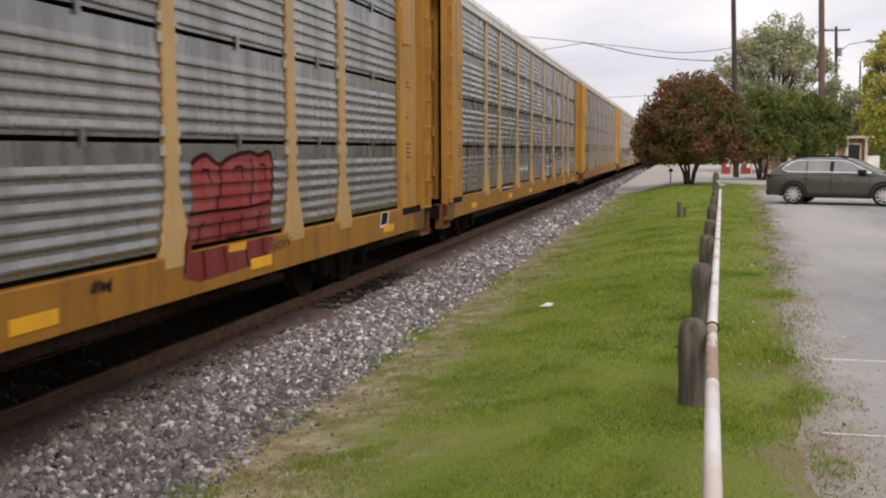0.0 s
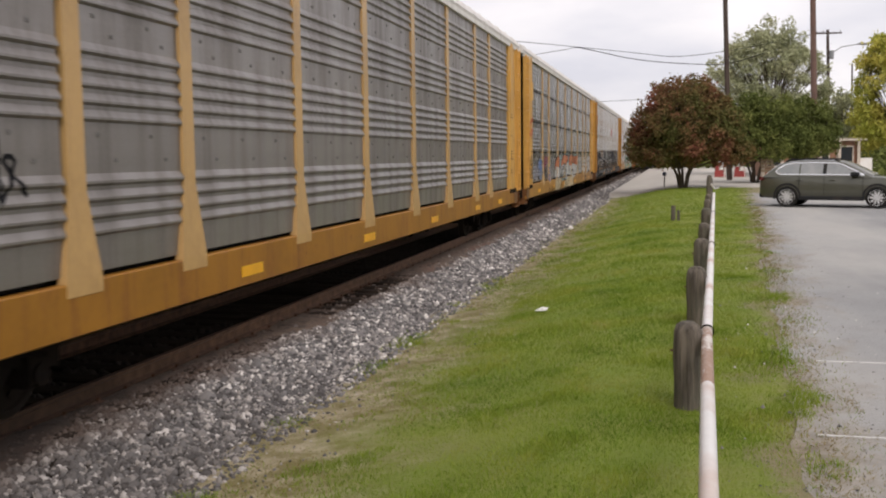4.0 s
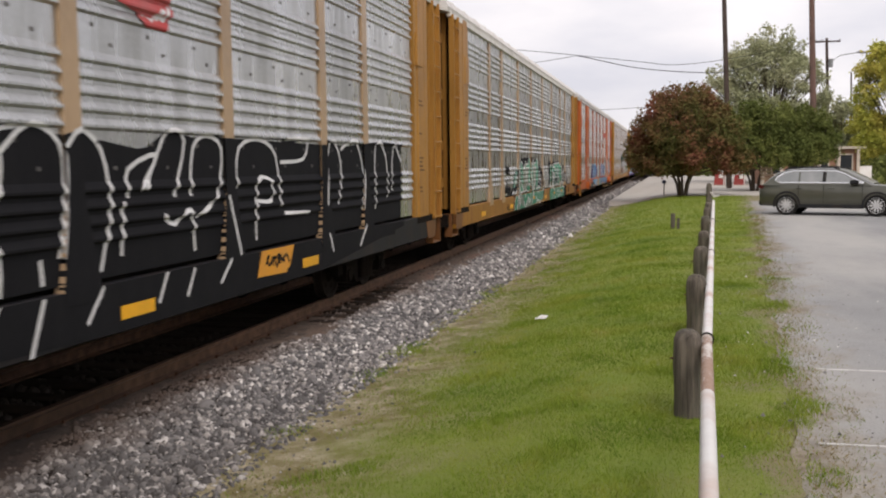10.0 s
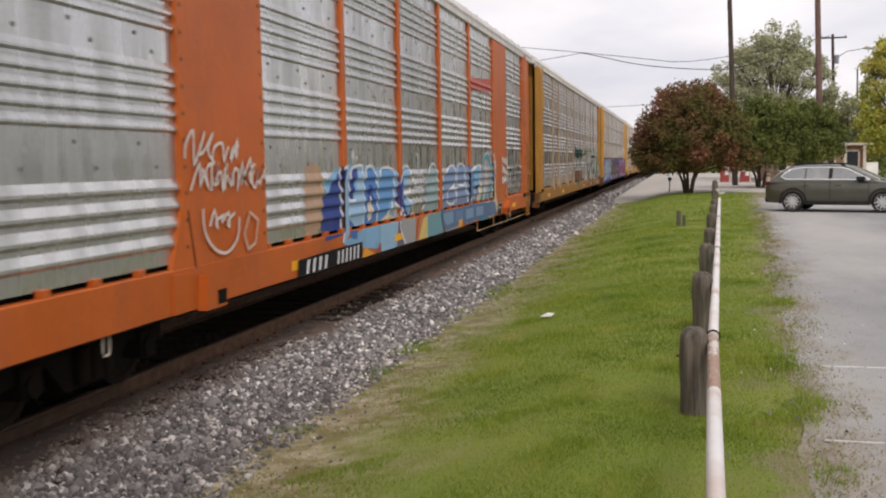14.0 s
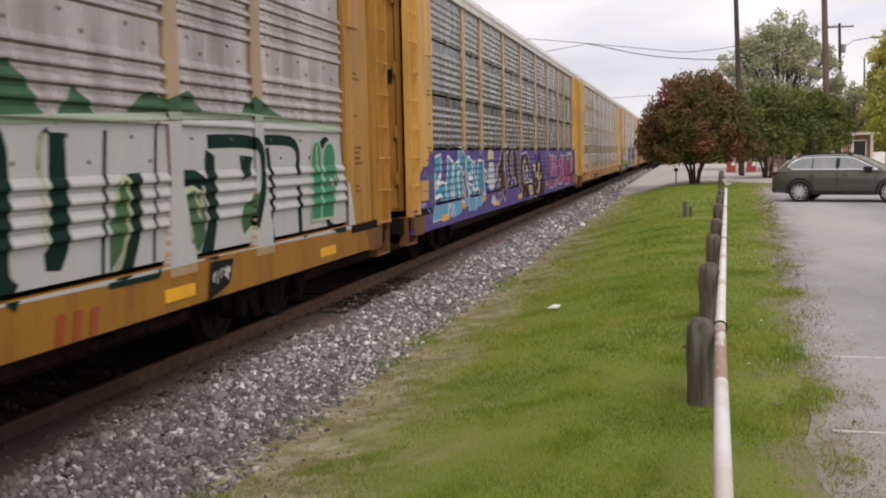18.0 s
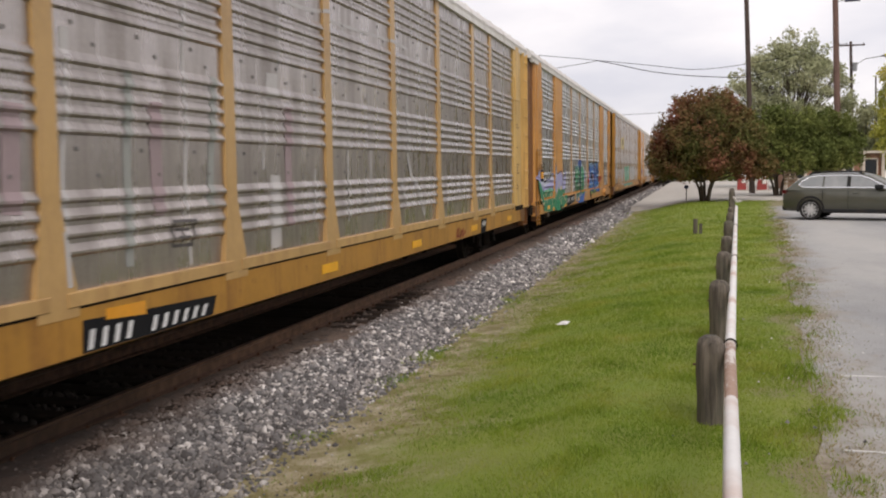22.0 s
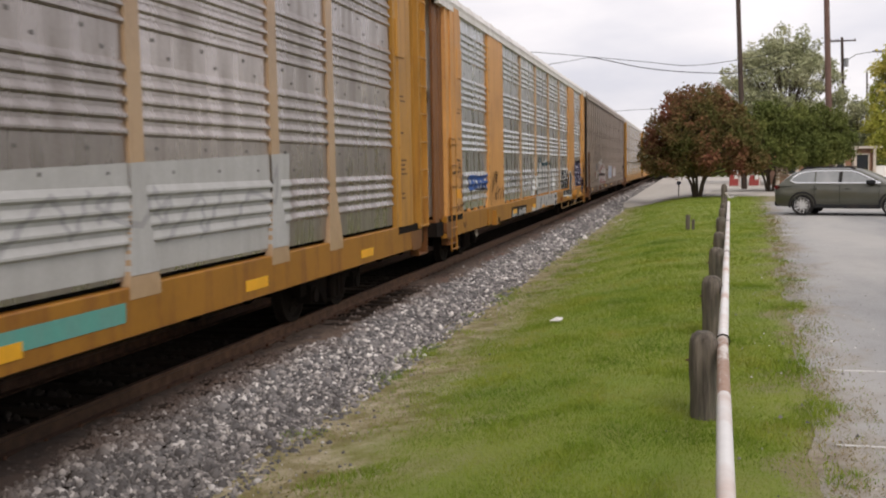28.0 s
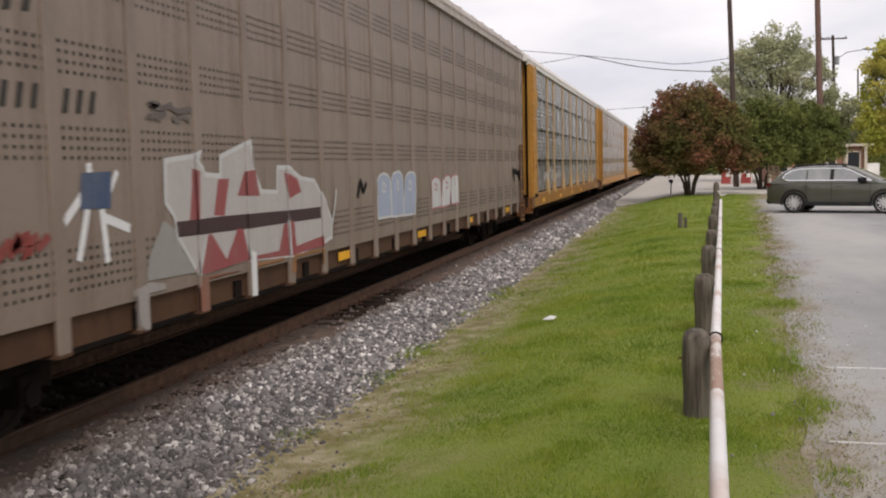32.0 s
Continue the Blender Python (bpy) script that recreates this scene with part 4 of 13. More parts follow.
# ---- poles and wires ----
POLE_WOOD = simple("dark_pole_wood", (0.085, 0.065, 0.055), 0.9, 0, (0.04, 0.03, 0.03), 0.6, 2)
POLE_RED = simple("brown_pole_wood", (0.16, 0.095, 0.075), 0.9, 0, (0.07, 0.05, 0.04), 0.6, 2)
LAMP_GREY = simple("lamp_housing_grey", (0.30, 0.31, 0.32), 0.5, 0.4)
LAMP_DARK = simple("lamp_housing_dark", (0.06, 0.07, 0.12), 0.5, 0.2)


def pole(label, base, top, r0, r1, m, extra=()):
    p = tagged(new("utility_pole"), label, "utility pole", "utility poles")
    bd = Build()
    b, t = Vector(base), Vector(top)
    bd.tube([b.lerp(t, k / 6) for k in range(7)], r0, 12, 0, [r0 + (r1 - r0) * k / 6 for k in range(7)])
    bd.make("pole", m, p, "", True)
    return p


GZ = 0.13
pa = pole("tall dark wooden utility pole behind the red-green tree", (3.62, 67, GZ - 0.2), (3.05, 67, 14.5), 0.19, 0.14, POLE_WOOD)
pb = pole("tall brown wooden utility pole with a flood lamp", (8.92, 67, GZ - 0.2), (8.42, 67, 15.0), 0.22, 0.16, POLE_RED)
Build().tube([(8.55, 66.9, 12.2), (9.0, 66.9, 12.32), (9.4, 66.9, 12.32)], 0.03, 8).make("lamp_arm", LAMP_GREY, pb)
Build().box(9.05, 9.95, 66.75, 67.05, 12.2, 12.36, 0, 0.04).make("lamp_head", LAMP_DARK, pb, "dark blue lamp head")
pc = pole("wooden utility pole with a crossarm and street lamp", (13.85, 95, GZ - 0.2), (13.42, 95, 12.95), 0.17, 0.12, POLE_WOOD)
Build().box(12.4, 14.6, 94.85, 94.95, 12.55, 12.68).make("crossarm", POLE_WOOD, pc)
for ix in (12.5, 13.1, 14.5):
    Build().cyl((ix, 94.9, 12.68), 2, 0.05, 0.16, 8, 0, 0.03).make("insulator", LAMP_GREY, pc)
Build().cyl((13.78, 94.8, 10.3), 2, 0.2, 0.75, 12).make("transformer", LAMP_GREY, pc, "grey can transformer", True)
Build().tube([(13.5, 94.9, 10.6), (14.6, 94.8, 11.35), (16.2, 94.7, 11.55)], 0.04, 8).make("lamp_arm", LAMP_GREY, pc, "", True)
Build().tube([(15.9, 94.7, 11.55), (16.3, 94.7, 11.56), (16.9, 94.7, 11.48)], 0.1, 10, 0, [0.06, 0.14, 0.08]).make("lamp_head", LAMP_GREY, pc, "", True)
pd = pole("wooden utility pole far behind the train", (-26, 71, -0.5), (-26, 71, 12.0), 0.17, 0.12, POLE_WOOD)
pe = pole("thin grey pole by the yellow tree", (14.9, 90, GZ), (14.75, 90, 9.4), 0.09, 0.06, POLE_WOOD)


def wire(pts, r=0.022, label="thin black overhead wire between poles"):
    cv = bpy.data.curves.new("overhead_wire", "CURVE")
    cv.dimensions, cv.bevel_depth, cv.bevel_resolution = "3D", r, 1
    sp = cv.splines.new("NURBS")
    sp.points.add(len(pts) - 1)
    for q, p in zip(sp.points, pts):
        q.co = (*p, 1)
    sp.use_endpoint_u, sp.order_u = True, 3
    cv.materials.append(WIRE_M)
    tagged(new("overhead_wire", cv), label, "wire", "overhead wires")


WIRE_M = simple("black_wire", (0.02, 0.02, 0.022), 0.6)
wire([(-26, 71, 11.9), (-10.3, 70, 10.0), (-6.6, 70, 9.5), (-3.2, 70, 9.05), (1.7, 70.5, 8.35), (13.1, 95, 12.8)])
wire([(-6.7, 70, 9.5), (-5.6, 70, 9.25), (-2.8, 70, 8.5), (1.0, 70, 8.05), (5, 78, 8.6), (12.5, 95, 12.8)], 0.03)
wire([(-26, 71, 7.4), (-9.6, 70, 9.02), (-6.7, 70, 9.5)], 0.02)
wire([(-26, 71, 6.6), (-9, 88, 6.6), (-4.2, 90, 6.75), (6, 92, 7.4), (13.6, 95, 9.0)], 0.02)

# ---- low building, parked cars and signs behind the trees ----
BRICK_M = simple("brown_brick", (0.33, 0.18, 0.115), 0.9, 0, (0.16, 0.1, 0.07), 0.5, 6)
TRIM_W = simple("cream_trim", (0.60, 0.53, 0.44), 0.7)
GLASS_DARK = simple("dark_window", (0.03, 0.035, 0.04), 0.12)
FLAT_ROOF = simple("tar_roof", (0.10, 0.095, 0.09), 0.9)


def make_building():
    b = tagged(new("low_brick_building"), "long low brown brick building with cream posts and dark windows", "building")
    x0, x1, y0, y1, z0, z1 = 6.3, 13.0, 75.0, 81.0, GZ - 0.1, 2.72
    Build().box(x0, x1, y0 + 0.2, y1, z0, z1).make("wall", BRICK_M, b)
    Build().box(x0 - 0.4, x1 + 0.4, y0 - 0.12, y1 + 0.2, z1, z1 + 0.2).make("roof", FLAT_ROOF, b)
    Build().box(x0 - 0.42, x1 + 0.42, y0 - 0.15, y0 - 0.12, z1 + 0.02, z1 + 0.18).make("fascia", TRIM_W, b)
    for i in range(6):
        x = x0 + 0.1 + (x1 - x0 - 0.2) * i / 5
        Build().box(x - 0.1, x + 0.1, y0 - 0.1, y0 + 0.1, z0, z1, 0, 0.02).make("porch_post", TRIM_W, b)
    for i in range(4):
        x = x0 + 0.9 + 1.6 * i
        w = Build().box(x - 0.5, x + 0.5, y0 + 0.13, y0 + 0.19, 1.0, 2.3).make("window", GLASS_DARK, b)
        Build().box(x - 0.58, x - 0.5, y0 + 0.1, y0 + 0.19, 0.95, 2.36).box(x + 0.5, x + 0.58, y0 + 0.1, y0 + 0.19, 0.95, 2.36).box(x - 0.58, x + 0.58, y0 + 0.1, y0 + 0.19, 2.3, 2.38).box(x - 0.62, x + 0.62, y0 + 0.06, y0 + 0.19, 0.9, 1.0).make("window_frame", TRIM_W, w)


make_building()


def make_pump(x, y, h, w):
    """Red and white roadside cabinet."""
    p = tagged(new("roadside_cabinet"), "small red and white cabinet on a pale kerb", "cabinet", "red and white cabinets")
    Build().prism([(x - w * 0.5, GZ + 0.1), (x + w * 0.5, GZ + 0.1), (x + w * 0.46, GZ + h * 0.6), (x + w * 0.3, GZ + h * 0.72), (x - w * 0.36, GZ + h * 0.68), (x - w * 0.46, GZ + h * 0.5)], 1, y - 0.25, y + 0.25).make("cabinet_body", RED_PAINT, p)
    Build().box(x - w * 0.12, x + w * 0.34, y - 0.27, y + 0.2, GZ + h * 0.45, GZ + h * 0.9, 0, 0.05).make("cabinet_head", WHITE_PAINT, p)
    Build().box(x - w * 0.7, x + w * 0.7, y - 0.6, y + 0.6, GZ - 0.05, GZ + 0.1, 0, 0.03).make("kerb_base", CONCRETE, p)
    Build().box(x + w * 0.36, x + w * 0.44, y - 0.31, y - 0.25, GZ + 0.1, GZ + h * 0.7).make("white_strip", WHITE_PAINT, p)


RED_PAINT = simple("red_paint", (0.34, 0.045, 0.04), 0.6, 0, (0.2, 0.12, 0.1), 0.5, 3)
make_pump(3.3, 74, 1.35, 0.75)
make_pump(4.7, 74, 1.2, 0.8)


def make_stand():
    """Pale wooden stand with a slatted front."""
    s = tagged(new("wooden_stand"), "pale wooden slatted stand beside the dark trees", "stand")
    x, y = 5.35, 60.2
    for dx in (-0.3, 0.3):
        Build().box(x + dx - 0.05, x + dx + 0.05, y - 0.05, y + 0.05, GZ - 0.05, GZ + 1.5).make("stand_post", TRIM_W, s)
    for k in range(4):
        Build().box(x - 0.36, x + 0.36, y - 0.08, y - 0.052, GZ + 0.7 + 0.2 * k, GZ + 0.85 + 0.2 * k, 0, 0.006).make("slat", TAN_WOOD, s)


TAN_WOOD = simple("tan_board", (0.36, 0.27, 0.18), 0.9, 0, (0.2, 0.15, 0.1), 0.5, 5)
make_stand()


def make_sign():
    s = tagged(new("roadside_box"), "small dark box on a thin post by the road", "post box")
    x, y = -0.5, 56.2
    g = ground_z(x, y)
    Build().tube([(x, y, g - 0.1), (x + 0.02, y, g + 0.75)], 0.03, 8).make("post", POLE_WOOD, s)
    Build().box(x - 0.1, x + 0.12, y - 0.16, y + 0.16, g + 0.68, g + 0.88, 0, 0.05).make("box", LAMP_DARK, s)
    w = tagged(new("notice_board"), "plain white board on two posts by dark bushes", "sign")
    x, y = 11.0, 61.5
    Build().box(x - 0.33, x + 0.33, y - 0.03, y + 0.03, GZ + 0.5, GZ + 1.45, 0, 0.01).make("board", WHITE_PAINT, w)
    for dx in (-0.28, 0.28):
        Build().box(x + dx - 0.03, x + dx + 0.03, y + 0.03, y + 0.09, GZ - 0.1, GZ + 1.4).make("post", POLE_WOOD, w)


make_sign()


# ---- parked car ----
def car_body_paint():
    m, n, l, b = mat("olive_green_car_paint", 0.32, 0.35)
    f = noise_fac(n, l, coords(n, l), 1.5, 4)
    l.new(blend(n, l, f, (0.078, 0.08, 0.058), (0.092, 0.092, 0.07)), b.inputs["Base Color"])
    b.inputs["Coat Weight"].default_value = 0.6
    return m


CAR_PAINT = car_body_paint()
CLAD = simple("black_plastic_trim", (0.025, 0.026, 0.027), 0.6)
TYRE = simple("black_tyre", (0.022, 0.022, 0.022), 0.85)
RIM_M = simple("silver_alloy", (0.72, 0.72, 0.72), 0.4, 0.5, (0.2, 0.2, 0.2), 0.2)
CHROME = simple("bright_trim", (0.75, 0.76, 0.77), 0.25, 0.8, (0.5, 0.5, 0.5), 0.2)
TAIL = simple("red_tail_lamp", (0.11, 0.015, 0.015), 0.25)
HEAD = simple("clear_head_lamp", (0.6, 0.62, 0.64), 0.15, 0.2)


def car_glass():
    m, n, l, b = mat("tinted_car_glass", 0.06)
    b.inputs["Base Color"].default_value = (0.05, 0.06, 0.065, 1)
    b.inputs["Specular IOR Level"].default_value = 1.0
    f = noise_fac(n, l, coords(n, l), 2.0, 2)
    l.new(blend(n, l, f, (0.20, 0.215, 0.215), (0.27, 0.28, 0.275)), b.inputs["Base Color"])
    return m


CAR_GLASS = car_glass()


def loft(bd, sections, mi=0):
    """Closed rings of equal length joined along x."""
    k, n = len(bd.v), len(sections[0])
    for s in sections:
        bd.v += s
    for i in range(len(sections) - 1):
        for j in range(n):
            bd.f.append((k + i * n + j, k + i * n + (j + 1) % n, k + (i + 1) * n + (j + 1) % n, k + (i + 1) * n + j))
            bd.m.append(mi)
    bd.f += [tuple(k + j for j in range(n - 1, -1, -1)), tuple(k + (len(sections) - 1) * n + j for j in range(n))]
    bd.m += [mi, mi]


def make_wagon():
    car = tagged(new("parked_station_wagon"), "dark olive-green station wagon parked on the pale lot", "car")
    # x forward, y to its left, z up, origin under its middle
    prof = [(-2.31, 0.50, 0.86, 0.70), (-2.27, 0.38, 0.97, 0.80), (-2.08, 0.30, 1.04, 0.88), (-1.37, 0.27, 1.08, 0.915), (0.0, 0.25, 1.05, 0.92), (1.05, 0.25, 1.03, 0.915), (1.6, 0.27, 1.0, 0.905), (2.1, 0.30, 0.93, 0.86), (2.33, 0.36, 0.82, 0.74), (2.42, 0.46, 0.70, 0.60)]
    rings = []
    for x, zb, zt, hw in prof:
        half = [(hw * 0.88, zb), (hw * 0.98, zb + 0.10), (hw, zb + (zt - zb) * 0.45), (hw * 0.985, zb + (zt - zb) * 0.78), (hw * 0.93, zt - 0.02), (hw * 0.8, zt)]
        rings.append([(x, y, z) for y, z in half] + [(x, -y, z) for y, z in reversed(half)])
    bd = Build()
    loft(bd, rings)
    bd.make("body", CAR_PAINT, car, "", True)
    # cabin shell, then the panes set on it
    def side_y(z):
        return 0.875 - (z - 1.04) * 0.46
    rr = []
    for x, zt in ((-2.17, 1.02), (-1.98, 1.20), (-1.72, 1.405), (-1.5, 1.485), (-1.0, 1.525), (-0.3, 1.535), (0.12, 1.515), (0.38, 1.46), (0.8, 1.26), (1.22, 1.03)):
        yb, yt = side_y(1.0), side_y(zt - 0.05)
        h = [(x, yb, 0.98), (x, side_y(0.5 * (0.98 + zt - 0.05)), 0.5 * (0.98 + zt - 0.05)), (x, yt, zt - 0.05), (x, yt * 0.86, zt), (x, yt * 0.4, zt + 0.025)]
        rr.append(h + [(q, -y, z) for q, y, z in reversed(h)])
    bd = Build()
    loft(bd, rr)
    bd.make("cabin", CAR_PAINT, car, "", True)
    bd = Build()
    bd.add([(0.42, -0.60, 1.45), (0.42, 0.60, 1.45), (1.17, 0.74, 1.075), (1.17, -0.74, 1.075)], [(0, 1, 2, 3)])
    # pale head-lamp material puts the reflected sky into the windscreen's colour
    bd.make("windscreen", HEAD, car, "windscreen in a pale colour that stands for reflected sky")
    bd = Build().add([(-1.80, -0.56, 1.365), (-1.80, 0.56, 1.365), (-2.10, 0.66, 1.10), (-2.10, -0.66, 1.10)], [(3, 2, 1, 0)])
    bd.make("rear_window", CAR_GLASS, car)
    for s in (1, -1):
        def on(x, z, off=0.012):
            return (x, s * (side_y(z) + off), z)
        # panes: rear quarter, back door, front door
        for poly in ([(-1.74, 1.17), (-1.66, 1.26), (-1.48, 1.37), (-1.22, 1.425), (-1.02, 1.43), (-1.02, 1.095), (-1.60, 1.10)],
                     [(-0.97, 1.095), (-0.97, 1.435), (-0.28, 1.44), (-0.28, 1.09)],
                     [(-0.16, 1.088), (-0.16, 1.44), (0.10, 1.425), (0.30, 1.37), (0.92, 1.075)]):
            f = tuple(range(len(poly)))
            bd = Build().add([on(x, z) for x, z in poly], [f if s > 0 else f[::-1]])
            bd.make("side_window", CAR_GLASS, car, "tinted side window")
        for x in (-0.22,):
            Build().add([on(x - 0.05, 1.09, 0.014), on(x + 0.05, 1.09, 0.014), on(x + 0.05, 1.44, 0.014), on(x - 0.05, 1.44, 0.014)], [(0, 1, 2, 3) if s < 0 else (3, 2, 1, 0)]).make("pillar", CLAD, car, "black door pillar")
        arc = [(-1.60, 1.075), (-1.76, 1.14), (-1.69, 1.27), (-1.5, 1.39), (-1.22, 1.45), (-0.6, 1.465), (0.1, 1.45), (0.31, 1.39), (0.99, 1.06)]
        Build().tube([on(x, z) for x, z in arc], 0.03, 6).make("window_trim", CHROME, car, "bright window trim")
        Build().tube([on(-1.60, 1.075), on(-0.6, 1.07), on(0.3, 1.065), on(0.99, 1.055)], 0.028, 6).make("window_trim", CHROME, car, "bright window trim")
        Build().tube([(-1.5, s * 0.56, 1.50), (-1.35, s * 0.575, 1.565), (-0.6, s * 0.585, 1.585), (0.0, s * 0.585, 1.575), (0.2, s * 0.57, 1.51)], 0.024, 8).make("roof_rail", CLAD, car, "", True)
        Build().box(0.60, 0.84, min(s * 0.9, s * 1.08), max(s * 0.9, s * 1.08), 1.03, 1.16, 0, 0.03).make("side_mirror", CLAD, car)
        for x in (-1.0, 0.02):
            Build().box(x - 0.1, x + 0.1, min(s * 0.905, s * 0.945), max(s * 0.905, s * 0.945), 0.88, 0.91, 0, 0.008).make("door_handle", CAR_PAINT, car)
        bd = Build().box(-0.95, 0.98, min(s * 0.86, s * 0.925), max(s * 0.86, s * 0.925), 0.24, 0.38, 0, 0.03)
        bd.make("side_cladding", CLAD, car, "black plastic sill trim")
        for x in (-1.0, -0.22, 0.95):
            Build().box(x - 0.005, x + 0.005, min(s * 0.9, s * 0.922), max(s * 0.9, s * 0.922), 0.42, 1.0).make("door_seam", CLAD, car)
        Build().box(-2.30, -2.12, min(s * 0.62, s * 0.83), max(s * 0.62, s * 0.83), 0.88, 1.0, 0, 0.04).make("tail_lamp", TAIL, car, "dark red tail lamp")
        Build().box(2.0, 2.33, min(s * 0.55, s * 0.80), max(s * 0.55, s * 0.80), 0.74, 0.88, 0, 0.04).make("head_lamp", HEAD, car, "clear head lamp")
    Build().box(-2.31, -2.1, -0.72, 0.72, 0.30, 0.50, 0, 0.05).make("bumper", CLAD, car, "black lower bumper")
    Build().box(2.2, 2.45, -0.7, 0.7, 0.28, 0.5, 0, 0.05).make("bumper", CLAD, car, "black lower bumper")
    for x in (-1.37, 1.375):
        for s in (1, -1):
            # dark wheel arch
            bd = Build()
            arc = [(rr * math.cos(a * 0.13 - 0.25), dd, rr * math.sin(a * 0.13 - 0.25)) for rr, dd in ((0.375, 0.88), (0.375, 0.935), (0.435, 0.935), (0.435, 0.88)) for a in range(29)]
            bd.add([(x + p, s * q, 0.36 + r) for p, q, r in arc], [(k * 29 + a, k * 29 + a + 1, ((k + 1) % 4) * 29 + a + 1, ((k + 1) % 4) * 29 + a) for k in range(4) for a in range(28)])
            bd.make("wheel_arch", CLAD, car, "black plastic wheel arch")
            w = Build()
            n = 28
            pr = [(0.20, 0.0), (0.24, 0.02), (0.33, 0.01), (0.345, 0.04), (0.345, 0.19), (0.33, 0.215), (0.25, 0.22), (0.22, 0.20)]
            vs = [(r * math.cos(6.28319 * j / n), d - 0.11, r * math.sin(6.28319 * j / n)) for r, d in pr for j in range(n)]
            fs = [(i * n + j, i * n + (j + 1) % n, (i + 1) * n + (j + 1) % n, (i + 1) * n + j) for i in range(len(pr) - 1) for j in range(n)]
            w.add(vs, fs)
            wh = w.make("wheel", TYRE, car, "", True)
            wh.location = (x, s * 0.845, 0.345)
            r = Build().cyl((0, s * 0.06 - 0.01, 0), 1, 0.05, s * 0.045, 12)
            for k in range(10):
                a = 6.28319 * k / 10
                c, d = math.cos(a), math.sin(a)
                px, pz = -d * 0.02, c * 0.02
                y0, y1 = s * 0.07, s * 0.095
                r.add([(0.04 * c + px, y0, 0.04 * d + pz), (0.04 * c - px, y0, 0.04 * d - pz), (0.235 * c - px * 1.7, y0, 0.235 * d - pz * 1.7), (0.235 * c + px * 1.7, y0, 0.235 * d + pz * 1.7), (0.04 * c + px, y1, 0.04 * d + pz), (0.04 * c - px, y1, 0.04 * d - pz), (0.235 * c - px * 1.7, y1, 0.235 * d - pz * 1.7), (0.235 * c + px * 1.7, y1, 0.235 * d + pz * 1.7)], [(4, 5, 6, 7), (0, 1, 5, 4), (1, 2, 6, 5), (2, 3, 7, 6), (3, 0, 4, 7)])
            ringv = [((0.232 + 0.02 * q) * math.cos(6.28319 * j / n), s * (0.085 + 0.01 * q), (0.232 + 0.02 * q) * math.sin(6.28319 * j / n)) for q in (0, 1) for j in range(n)]
            r.add(ringv, [(j, (j + 1) % n, n + (j + 1) % n, n + j) for j in range(n)])
            r.make("rim", RIM_M, wh, "silver alloy rim")
            b = Build().cyl((0, -s * 0.02, 0), 1, 0.225, s * 0.02, 20)
            b.make("brake_disc", CLAD, wh)
    car.matrix_basis = pose(5.24, 34.27, GZ + 0.028, 0, 0, -19) @ Matrix.Diagonal((1.0, 1, 0.99, 1))


make_wagon()

# ---- the train ----
CAR = 28.6
HALF = CAR / 2
# local frame of a car: x out to the near side, y along the track, z up from the rail top, origin at mid-length
SILL0, SILL1, EAVE = 0.79, 1.27, 5.50
SILL_X, PANEL_X, POST_X = 1.52, 1.462, 1.495
BAYS = [2.42, 5.28, 7.14, 10.07, 12.87, 15.73, 18.53, 21.46, 23.32, 26.18]
SLITS = [2.30, 3.335, 4.37]


def ribs(z0, z1, count, depth=0.017):
    """Trapezoid ribs between two heights as (z, dx) points."""
    p = (z1 - z0) / count
    out = []
    for i in range(count):
        a = z0 + i * p
        out += [(a + 0.10 * p, 0.0), (a + 0.27 * p, depth), (a + 0.42 * p, depth), (a + 0.86 * p, 0.0)]
    return out


def profile_a():
    """Four rows of sheets with open slits between; a flat band tops each row."""
    rows, edges = [], [SILL1 - 0.02] + SLITS + [EAVE - 0.12]
    for a, b in zip(edges, edges[1:]):
        a2, b2 = a + 0.024, b - 0.024
        rows.append([(a2, 0.0)] + ribs(a2 + 0.02, b2 - 0.17, 6) + [(b2, 0.0)])
    return rows


def profile_b(low=1.55):
    """One tall sheet: groups of ribs between flat bolted bands."""
    z = [(SILL1, 0.0)] + ribs(low, 2.10, 4, 0.032) + ribs(2.49, 3.17, 5, 0.032) + ribs(3.43, 4.11, 5, 0.032) + ribs(4.42, 5.1, 5, 0.032) + [(EAVE - 0.12, 0.0)]
    return [z]


def profile_d():
    return [[(SILL1 - 0.2, 0.0), (EAVE - 0.06, 0.0)]]


BOLT_ROWS = (2.19, 2.40, 3.23, 3.37, 4.17, 4.36)
PROFILES = {"A": profile_a(), "B": profile_b(), "C": profile_b(1.40), "D": profile_d()}
PANEL_MESHES = {}


